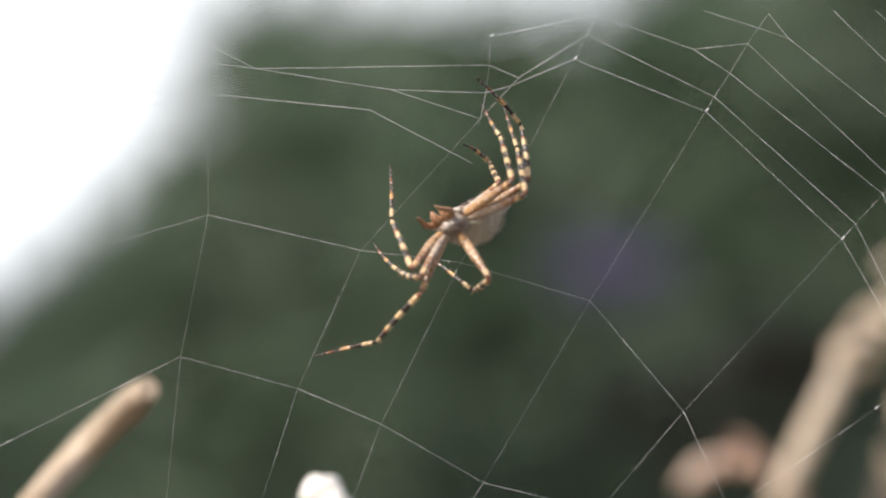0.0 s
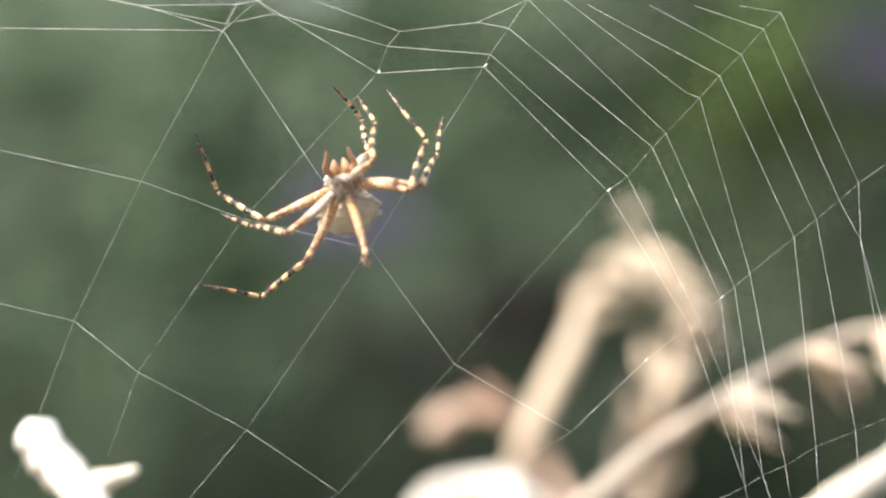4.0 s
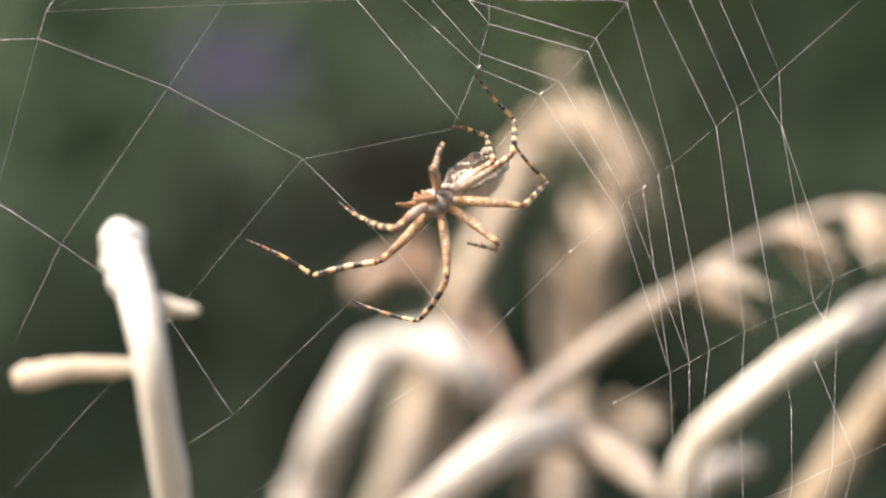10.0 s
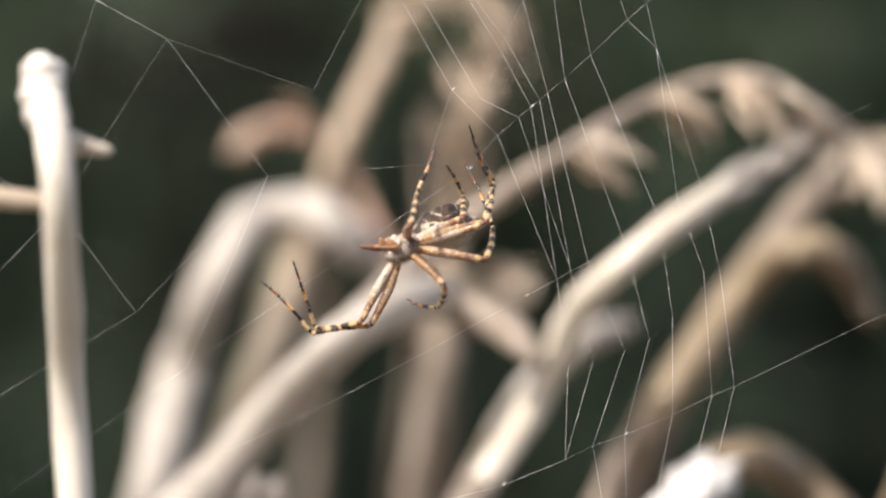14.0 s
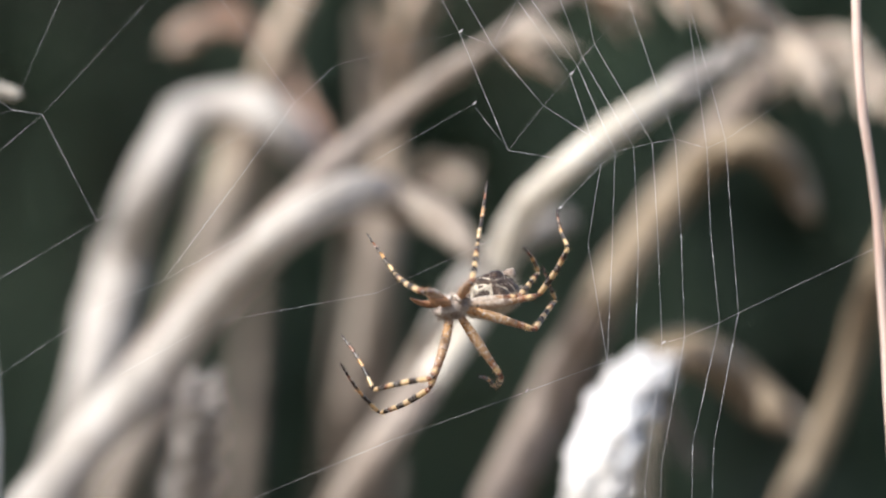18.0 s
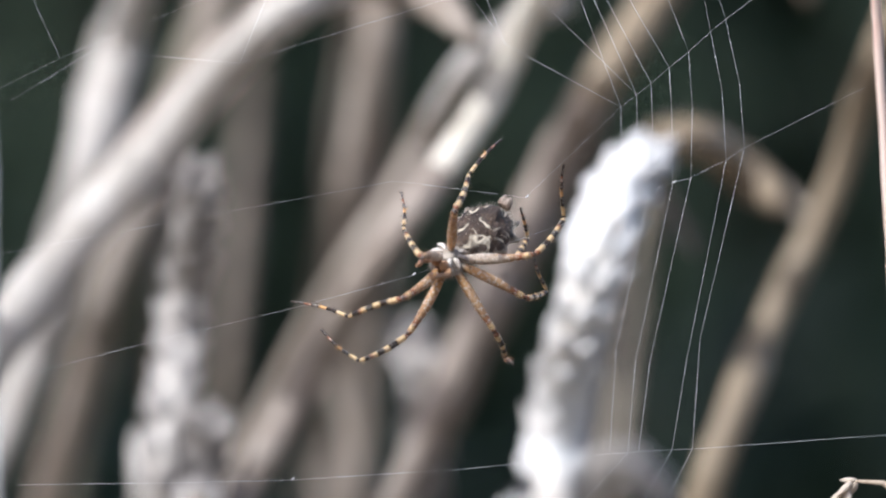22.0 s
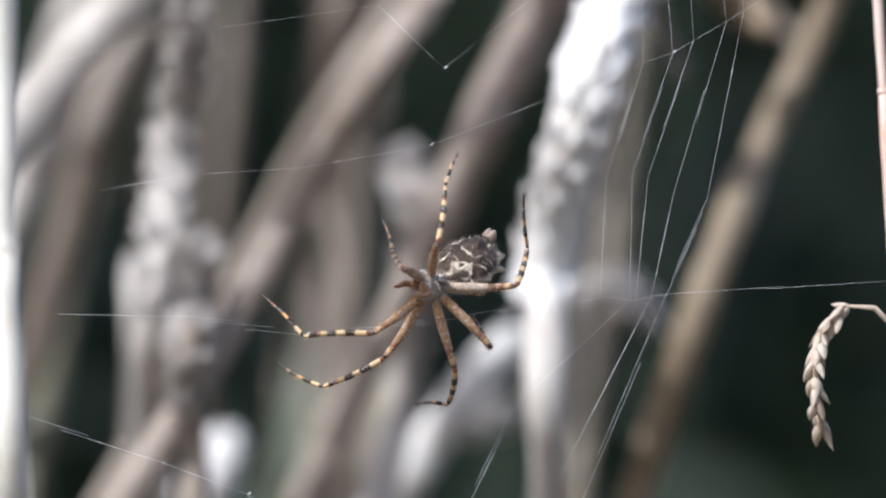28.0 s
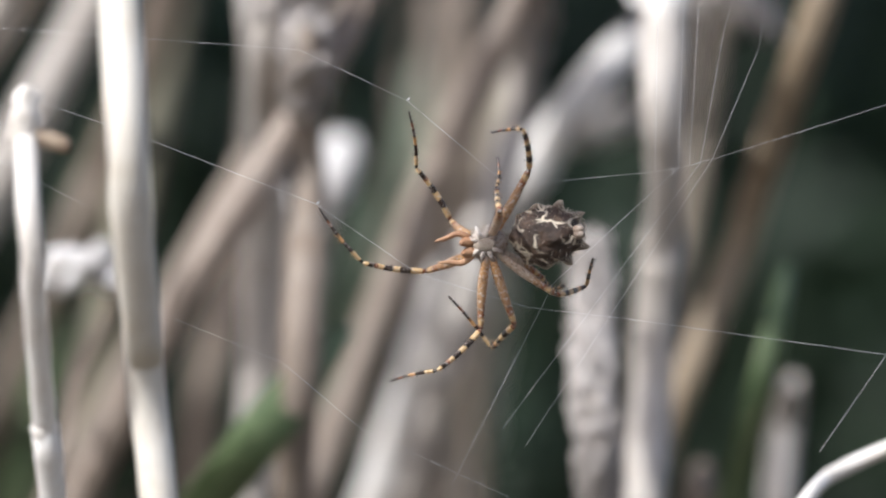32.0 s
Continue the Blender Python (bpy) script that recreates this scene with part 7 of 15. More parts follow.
def rings(bands):
    """Sharp-edged stops from (start, colour) pairs."""
    out = []
    for i, (p, c) in enumerate(bands):
        if i:
            out.append((max(0, p - 0.012), bands[i - 1][1]))
        out.append((min(1, p + 0.012) if i else 0.0, c))
    return out


def leg_materials(lengths, tag, grey=0.0):
    """Thigh, shin and foot; grey: how far the silvery down covers the amber thigh."""
    amber, tan = (tuple(p + (q - p) * grey for p, q in zip(c, SILVER)) for c in (AMBER, TAN))
    return (banded("femur_amber_" + tag, lengths[0], [(0, (0.66, 0.58, 0.48)), (0.16, amber), (0.52, tan), (0.70, (0.46, 0.27, 0.14)), (0.82, RUST), (0.88, CREAM), (0.95, RUST), (1, BLACK)], through_light=0.30 - 0.2 * grey, down=0.7),
            banded("shin_bands_" + tag, lengths[1], rings([(0, RUST), (0.07, CREAM), (0.22, BLACK), (0.40, CREAM), (0.53, BLACK), (0.66, CREAM), (0.76, RUST), (0.80, BLACK), (0.92, CREAM)])),
            banded("foot_bands_" + tag, lengths[2], rings([(0, BLACK), (0.06, CREAM), (0.20, BLACK), (0.40, (0.72, 0.40, 0.15)), (0.54, BLACK), (0.68, RUST), (0.78, BLACK)]), through_light=0.15))


def leg_piece(name, length, r0, r1, bulge, mat, parent, seed, hairs):
    """One leg piece along +z, its joints rounded, with short bristles."""
    bm = bmesh.new()
    n = 14
    line, radii = [], []
    for i in range(n + 1):
        s = i / n
        line.append(Vector((0.035 * length * math.sin(math.pi * s), 0, length * s)))
        r = r0 + (r1 - r0) * s + bulge * math.sin(math.pi * min(1, s * 1.15)) ** 2
        r *= min(1.0, 0.55 + 6 * s, 0.6 + 7 * (1 - s))
        radii.append(r)
    tube(bm, line, radii, 9)
    rng = random.Random(seed)
    for k in range(hairs):
        s = rng.uniform(0.1, 0.98)
        i = int(s * n)
        a = rng.uniform(0, 2 * math.pi)
        out = Vector((math.cos(a), math.sin(a), 0.0))
        p = line[i] + out * radii[i] * 0.8
        q = p + (out * 0.8 + Vector((0, 0, 0.9))).normalized() * rng.uniform(0.0005, 0.0011)
        side = out.cross(Vector((0, 0, 1))) * 0.00003
        v = [bm.verts.new(p + side), bm.verts.new(p - side), bm.verts.new(p + Vector((0, 0, 0.00005))), bm.verts.new(q)]
        for f in ((0, 1, 3), (1, 2, 3), (2, 0, 3)):
            bm.faces.new([v[j] for j in f])
    return part(name, bm, mat, parent)


def lump(bm, radii, centre, bumps=(), seg=28, rows=18, power=1.0):
    """A rounded body with swellings at given directions; front and back along x."""
    ball = bmesh.ops.create_uvsphere(bm, u_segments=seg, v_segments=rows, radius=1.0)["verts"]
    for v in ball:
        d = v.co.normalized()
        s = 1.0
        for way, size, width in bumps:
            s += size * math.exp(-(d - Vector(way).normalized()).length_squared / width)
        s += 0.03 * noise.noise(d * 5.0)
        v.co = Vector((d.x * radii[0], d.y * radii[1], d.z * radii[2])) * s + Vector(centre)
    for f in bm.faces:
        f.smooth = True
    return bm


def abdomen_material():
    """Dark brown skin netted with cream lines, silvery on the back."""
    m = material("abdomen_skin", [(0.012, 0.008, 0.006), (0.045, 0.026, 0.017), (0.20, 0.125, 0.075)], 0.42, 700.0, (1, 1, 1), 0.9)
    n, link = m.node_tree.nodes, m.node_tree.links.new
    co = n.new("ShaderNodeTexCoord")
    warp = n.new("ShaderNodeTexNoise")
    warp.inputs["Scale"].default_value = 260
    link(co.outputs["Object"], warp.inputs[0])
    shift = n.new("ShaderNodeVectorMath")
    shift.operation = "MULTIPLY_ADD"
    shift.inputs[1].default_value = (0.0045, 0.0045, 0.0045)
    link(warp.outputs["Color"], shift.inputs[0])
    link(co.outputs["Object"], shift.inputs[2])
    cells = n.new("ShaderNodeTexVoronoi")
    cells.feature = "DISTANCE_TO_EDGE"
    cells.inputs["Scale"].default_value = 300
    link(shift.outputs[0], cells.inputs["Vector"])
    edge = n.new("ShaderNodeMapRange")
    edge.inputs[1].default_value, edge.inputs[2].default_value = 0.02, 0.08
    edge.inputs[3].default_value, edge.inputs[4].default_value = 1.0, 0.0
    link(cells.outputs[0], edge.inputs[0])
    patch = n.new("ShaderNodeTexNoise")
    patch.inputs["Scale"].default_value = 420
    link(co.outputs["Object"], patch.inputs[0])
    broken = n.new("ShaderNodeMapRange")
    broken.inputs[1].default_value, broken.inputs[2].default_value = 0.45, 0.58
    link(patch.outputs[0], broken.inputs[0])
    lines = n.new("ShaderNodeMath")
    lines.operation = "MULTIPLY"
    link(edge.outputs[0], lines.inputs[0])
    link(broken.outputs[0], lines.inputs[1])
    sep = n.new("ShaderNodeSeparateXYZ")
    link(co.outputs["Object"], sep.inputs[0])
    back = n.new("ShaderNodeMapRange")
    back.inputs[1].default_value, back.inputs[2].default_value = 0.0003, 0.0016
    link(sep.outputs[2], back.inputs[0])
    most = n.new("ShaderNodeMath")
    most.operation = "MAXIMUM"
    link(lines.outputs[0], most.inputs[0])
    link(back.outputs[0], most.inputs[1])
    mix = n.new("ShaderNodeMix")
    mix.data_type = "RGBA"
    mix.inputs["B"].default_value = (0.74, 0.65, 0.50, 1)
    link(most.outputs[0], mix.inputs["Factor"])
    link(n["Color Ramp"].outputs[0], mix.inputs["A"])
    link(mix.outputs["Result"], n["Principled BSDF"].inputs["Base Color"])
    return m


def hair_tufts(bm, centre, radii, count, length, seed, low=-1.0):
    """Short silvery hairs standing off a rounded body."""
    rng = random.Random(seed)
    for k in range(count):
        d = Vector((rng.gauss(0, 1), rng.gauss(0, 1), rng.gauss(0, 1))).normalized()
        if d.z < low and rng.random() < 0.85:
            continue
        p = Vector((d.x * radii[0], d.y * radii[1], d.z * radii[2])) + Vector(centre)
        q = p + (d + Vector((rng.gauss(0, 0.3), rng.gauss(0, 0.3), rng.gauss(0, 0.3)))).normalized() * length * rng.uniform(0.5, 1.1)
        s = d.orthogonal().normalized() * 0.00003
        u = d.cross(s)
        v = [bm.verts.new(p + s), bm.verts.new(p - s), bm.verts.new(p + u), bm.verts.new(q)]
        for f in ((0, 1, 3), (1, 2, 3), (2, 0, 3)):
            bm.faces.new([v[j] for j in f])
    return bm


HAIR = material("silver_hair", [(0.42, 0.36, 0.28), (0.74, 0.68, 0.58)], 0.5, 900.0, (1, 1, 1), through_light=0.4)
CARAPACE = material("carapace", [(0.07, 0.035, 0.02), (0.17, 0.10, 0.065), (0.55, 0.49, 0.43)], 0.45, 420.0, (1, 1, 1), 0.5)
STERNUM = material("pale_sternum", [(0.07, 0.04, 0.025), (0.18, 0.12, 0.085), (0.42, 0.36, 0.29)], 0.5, 600.0, (1, 1, 1), 0.4)
HIP = material("pale_hip", [(0.10, 0.06, 0.04), (0.20, 0.13, 0.09), (0.64, 0.58, 0.51)], 0.45, 700.0, (1, 1, 1), 0.4, spread=0.8)
FACE = material("reddish_mouthparts", [(0.16, 0.075, 0.04), (0.32, 0.165, 0.085), (0.52, 0.31, 0.17)], 0.4, 700.0, (1, 1, 1), 0.4)

spider = tagged(new("spider"), "brown orb-weaving spider with black and yellow banded legs in its web", "spider")


def spider_body():
    bm = lump(bmesh.new(), (0.0031, 0.0025, 0.0017), (0, 0, 0.0004), [((-1, 0, 0.1), 0.12, 0.3)])
    shell = part("carapace", bm, CARAPACE, spider, "greyish brown carapace")
    bm = hair_tufts(bmesh.new(), (0, 0, 0.0004), (0.0031, 0.0025, 0.0017), 900, 0.0010, 3)
    part("hair", bm, HAIR, shell)
    # pale streaked hips from which the legs spring
    for k in range(8):
        a = radians((30, 68, 108, 146)[k // 2]) * (1 if k % 2 else -1)
        out = Vector((-math.cos(a), math.sin(a), 0))
        bm = bmesh.new()
        line = even([out * 0.0008 + Vector((0, 0, -0.0010)), out * 0.0018 + Vector((0, 0, -0.0013)), out * 0.0029 + Vector((0, 0, -0.0006))], 6)
        tube(bm, line, [0.00015, 0.0003, 0.00038, 0.00036, 0.00034, 0.0003, 0.0002], 8)
        part("coxa", bm, HIP, spider)
    bm = lump(bmesh.new(), (0.0016, 0.0010, 0.0004), (0.0001, 0, -0.0013), [((-1, 0, 0), 0.2, 0.2)], 18, 12)
    part("sternum", bm, STERNUM, spider, "pale star-shaped sternum")
    for side in (-1, 1):
        bm = bmesh.new()
        line = even([(-0.0020, side * 0.0006, -0.0006), (-0.0030, side * 0.0008, -0.0014), (-0.0034, side * 0.0007, -0.0026)], 6)
        tube(bm, line, [0.0006, 0.0008, 0.0008, 0.0007, 0.0006, 0.0004, 0.00015], 9)
        part("chelicera", bm, FACE, spider)
        bm = bmesh.new()
        line = even([(-0.0022, side * 0.0013, -0.0006), (-0.0040, side * 0.0022, -0.0012), (-0.0056, side * 0.0018, -0.0018), (-0.0072, side * 0.0016, -0.0026)], 10)
        tube(bm, line, [0.0004, 0.0005, 0.00052, 0.0005, 0.00045, 0.00042, 0.0004, 0.00036, 0.0003, 0.00022, 0.0001], 8)
        part("pedipalp", bm, FACE, spider, "reddish brown pedipalp")
    # flat, with knobbed lobes along both margins and at the tail
    bumps = [((0.86, 0.5, 0.1), 0.40, 0.024), ((0.86, -0.5, 0.1), 0.40, 0.024), ((0.45, 0.9, 0.1), 0.40, 0.024), ((0.45, -0.9, 0.1), 0.40, 0.024),
             ((-0.1, 1, 0.1), 0.28, 0.03), ((-0.1, -1, 0.1), 0.28, 0.03), ((-0.6, 0.8, 0.1), 0.20, 0.035), ((-0.6, -0.8, 0.1), 0.20, 0.035),
             ((1, 0, 0.2), 0.14, 0.05), ((0.5, 0, -1), 0.20, 0.12), ((-0.5, 0, -1), 0.10, 0.1)]
    bm = lump(bmesh.new(), (0.0053, 0.0040, 0.0030), (0.0088, 0, 0.0006), bumps, 64, 44)
    for v in bm.verts:
        # folds and pits of the skin
        d = (v.co - Vector((0.0092, 0, 0.0006))).normalized()
        v.co += d * (0.00034 * noise.noise(v.co * 900) + 0.00014 * noise.noise(v.co * 2300))
    belly = part("abdomen", bm, abdomen_material(), spider, "dark brown abdomen netted with cream lines")
    bm = hair_tufts(bmesh.new(), (0.0092, 0, 0.0006), (0.0055, 0.0040, 0.0030), 2600, 0.0009, 5, -0.15)
    part("hair", bm, HAIR, belly)
    bm = bmesh.new()
    for k in range(4):
        a = k * math.pi / 2 + 0.6
        line = even([(0.0140, 0.0003 * math.cos(a), -0.0012), (0.0147, 0.0005 * math.cos(a), -0.0016 + 0.0002 * math.sin(a)), (0.0153, 0.0007 * math.cos(a), -0.0020 + 0.0004 * math.sin(a))], 4)
        tube(bm, line, [0.0007, 0.0008, 0.0007, 0.0005, 0.0002], 8)
    part("spinneret", bm, STERNUM, spider)


def spider_leg(lengths, mats, thick, seed):
    a = leg_piece("femur", lengths[0], 0.00056 * thick, 0.00044 * thick, 0.00018 * thick, mats[0], spider, seed, 110)
    b = leg_piece("shin", lengths[1], 0.00042 * thick, 0.00032 * thick, 0.00004, mats[1], spider, seed + 1, 80)
    c = leg_piece("foot", lengths[2], 0.00029 * thick, 0.00012 * thick, 0.00002, mats[2], spider, seed + 2, 70)
    return a, b, c


spider_body()
LEG_LONG, LEG_DOWNY, LEG_SHORT = leg_materials(LONG, "long"), leg_materials(LONG, "downy", 0.55), leg_materials(SHORT, "short", 0.7)
leg_a, leg_b, leg_c, leg_d = (spider_leg(LONG, LEG_DOWNY if k == 1 else LEG_LONG, 1.08, 10 * k) for k in range(4))
leg_e, leg_f, leg_g = (spider_leg(LONG, LEG_DOWNY if k == 2 else LEG_LONG, 1.08, 100 + 10 * k) for k in range(3))
leg_h = spider_leg(SHORT, LEG_SHORT, 1.05, 200)


# ---- movement ----
def motions():
    for piece, turns in web_moves:
        walk(piece, turns)
    walk(stalk_L, [(0, pose(0.2327, -0.0324, 0.0543, 0, -32, 0)), (1, pose(0.2316, -0.0324, 0.0554, 0, -32, 0)), (2, pose(0.2333, -0.0324, 0.0553, 0, -32, 0)), (3, pose(0.2329, -0.0324, 0.0551, 0, -32, 0)), (4, pose(0.2287, -0.0324, 0.0547, 0, -32, 0)), (4.5, pose(0.2234, -0.0324, 0.0519, 0, -31.33, 0)), (6.5, pose(0.2128, -0.0324, 0.0392, 0, -28.67, 0)), (7, pose(0.2068, -0.0324, 0.0366, 0, -28, 0)), (8, pose(0.1792, -0.0324, 0.0246, 0, -24, 0)), (8.5, pose(0.1499, -0.0324, 0.0158, 0, -19.5, 0)), (9, pose(0.1196, -0.0324, 0.0033, 0, -15, 0)), (9.5, pose(0.0836, -0.0324, -0.0106, 0, -9, 0)), (10, pose(0.0624, -0.0324, -0.0114, 0, -6, 0)), (10.5, pose(0.0504, -0.0324, -0.0104, 0, -4, 0)), (11, pose(0.0385, -0.0324, -0.0145, 0, -2, 0)), (11.5, pose(0.0644, -0.0324, -0.008, 0, -7, 0)), (12, pose(0.0451, -0.0324, -0.0146, 0, -3, 0)), (12.5, pose(0.0648, -0.0324, -0.0122, 0, -7, 0)), (13, pose(0.0165, -0.0324, -0.0146, 0, 0, 0)), (13.5, pose(0.0248, -0.0324, -0.0131, 0, 0, 0)), (14, pose(0.023, -0.0324, -0.012, 0, 0, 0)), (14.5, pose(0.0172, -0.0324, -0.0154, 0, 0, 0)), (16.5, pose(0.0186, -0.0324, -0.0184, 0, 0, 0)), (17, pose(0.0192, -0.0324, -0.0187, 0, 0, 0)), (18.5, pose(0.0190, -0.0324, -0.0187, 0, 0, 0)), (21, pose(0.0190, -0.0324, -0.0140, 0, 0, 0)), (23, pose(0.0190, -0.0324, -0.0121, 0, 0, 0)), (24, pose(0.0195, -0.0324, -0.0121, 0, 0, 0)), (26, pose(0.0206, -0.0324, -0.0121, 0, 0, 0)), (26.5, pose(0.0216, -0.0324, -0.0121, 0, 0, 0)), (28.5, pose(0.0229, -0.0324, -0.0121, 0, 0, 0)), (29, pose(0.0232, -0.0324, -0.0121, 0, 0, 0)), (30, pose(0.0232, -0.0324, -0.0121, 0, 0, 0)), (31, pose(0.0230, -0.0324, -0.0121, 0, 0, 0)), (32, pose(0.0232, -0.0324, -0.0121, 0, 0, 0))])
    walk(stalk_B, [(0, pose(-0.1634, 0.201, -0.0128, 0, -0.45, 0)), (6.5, pose(-0.1634, 0.201, -0.0128, 0, -0.45, 0)), (7, pose(-0.1634, 0.201, -0.0133, 0, -0.45, 0)), (7.5, pose(-0.1634, 0.201, -0.014, 0, -0.45, 0)), (8, pose(-0.1634, 0.201, -0.0142, 0, -0.45, 0)), (8.5, pose(-0.1634, 0.201, -0.0135, 0, -0.45, 0)), (9, pose(-0.1634, 0.201, -0.0125, 0, -0.45, 0)), (9.5, pose(-0.1634, 0.201, -0.0138, 0, 0.09, 0)), (10, pose(-0.1634, 0.201, -0.0133, 0, 0.28, 0)), (10.5, pose(-0.1634, 0.201, -0.0114, 0, 0.23, 0)), (11, pose(-0.1634, 0.201, -0.012, 0, 0, 0)), (11.5, pose(-0.1634, 0.201, -0.0145, 0, -0.17, 0)), (12, pose(-0.1634, 0.201, -0.0137, 0, 0.45, 0)), (12.5, pose(-0.1634, 0.201, -0.0148, 0, 0.48, 0)), (13, pose(-0.1634, 0.201, -0.0147, 0, -0.04, 0)), (13.5, pose(-0.1634, 0.201, -0.0139, 0, 0.29, 0)), (14, pose(-0.1634, 0.201, -0.0139, 0, 0.28, 0)), (14.5, pose(-0.1634, 0.201, -0.0142, 0, 0.36, 0)), (16.5, pose(-0.1634, 0.201, -0.0144, 0, 0.23, 0)), (17, pose(-0.1634, 0.201, -0.0145, 0, 0.13, 0)), (19, pose(-0.1634, 0.201, -0.0133, 0, 0.07, 0)), (32, pose(-0.1634, 0.201, -0.0133, 0, 0.07, 0))])
    walk(stalk_D, [(0, pose(-0.0548, 0.2019, -0.0111, 0, -0.20, 0)), (6.5, pose(-0.0548, 0.2019, -0.0111, 0, -0.20, 0)), (7, pose(-0.0548, 0.2019, -0.0115, 0, -0.20, 0)), (7.5, pose(-0.0548, 0.2019, -0.0121, 0, -0.20, 0)), (8, pose(-0.0548, 0.2019, -0.0123, 0, -0.20, 0)), (8.5, pose(-0.0548, 0.2019, -0.0117, 0, -0.20, 0)), (9, pose(-0.0548, 0.2019, -0.0109, 0, -0.20, 0)), (9.5, pose(-0.0548, 0.2019, -0.012, 0, -0.15, 0)), (10, pose(-0.0548, 0.2019, -0.0115, 0, 0, 0)), (10.5, pose(-0.0548, 0.2019, -0.0101, 0, -0.04, 0)), (11, pose(-0.0548, 0.2019, -0.0105, 0, -0.22, 0)), (11.5, pose(-0.0548, 0.2019, -0.0125, 0, -0.36, 0)), (12, pose(-0.0548, 0.2019, -0.0119, 0, 0.14, 0)), (12.5, pose(-0.0548, 0.2019, -0.0127, 0, 0.16, 0)), (13, pose(-0.0548, 0.2019, -0.0126, 0, -0.25, 0)), (13.5, pose(-0.0548, 0.2019, -0.012, 0, 0.01, 0)), (14, pose(-0.0548, 0.2019, -0.012, 0, 0, 0)), (14.5, pose(-0.0548, 0.2019, -0.0123, 0, 0.06, 0)), (16.5, pose(-0.0548, 0.2019, -0.0124, 0, -0.04, 0)), (17, pose(-0.0548, 0.2019, -0.0125, 0, -0.12, 0)), (19, pose(-0.0548, 0.2019, -0.012, 0, 0.6, 0)), (32, pose(-0.0548, 0.2019, -0.012, 0, 0.55, 0))])
    walk(stalk_N, [(0, pose(0.0004, 0.2545, -0.0114, 0, -0.5, 0)), (6.5, pose(0.0004, 0.2545, -0.0114, 0, -0.5, 0)), (7, pose(0.0004, 0.2545, -0.0117, 0, -0.56, 0)), (7.5, pose(0.0004, 0.2545, -0.0121, 0, -0.46, 0)), (8, pose(0.0004, 0.2545, -0.0122, 0, -0.48, 0)), (8.5, pose(0.0004, 0.2545, -0.0118, 0, -0.43, 0)), (9, pose(0.0004, 0.2545, -0.0113, 0, -0.49, 0)), (9.5, pose(0.0004, 0.2545, -0.012, 0, -0.1, 0)), (10, pose(0.0004, 0.2545, -0.0117, 0, 0, 0)), (10.5, pose(0.0004, 0.2545, -0.0108, 0, -0.03, 0)), (11, pose(0.0004, 0.2545, -0.0111, 0, -0.14, 0)), (11.5, pose(0.0004, 0.2545, -0.0123, 0, -0.23, 0)), (12, pose(0.0004, 0.2545, -0.0119, 0, 0.09, 0)), (12.5, pose(0.0004, 0.2545, -0.0124, 0, 0.1, 0)), (13, pose(0.0004, 0.2545, -0.0124, 0, -0.16, 0)), (13.5, pose(0.0004, 0.2545, -0.012, 0, 0.01, 0)), (14, pose(0.0004, 0.2545, -0.012, 0, 0, 0)), (14.5, pose(0.0004, 0.2545, -0.0122, 0, 0.04, 0)), (16.5, pose(0.0004, 0.2545, -0.0122, 0, -0.03, 0)), (17, pose(0.0004, 0.2545, -0.0123, 0, -0.07, 0)), (19, pose(0.0004, 0.2545, -0.012, 0, 0, 0)), (32, pose(0.0004, 0.2545, -0.012, 0, 0, 0))])
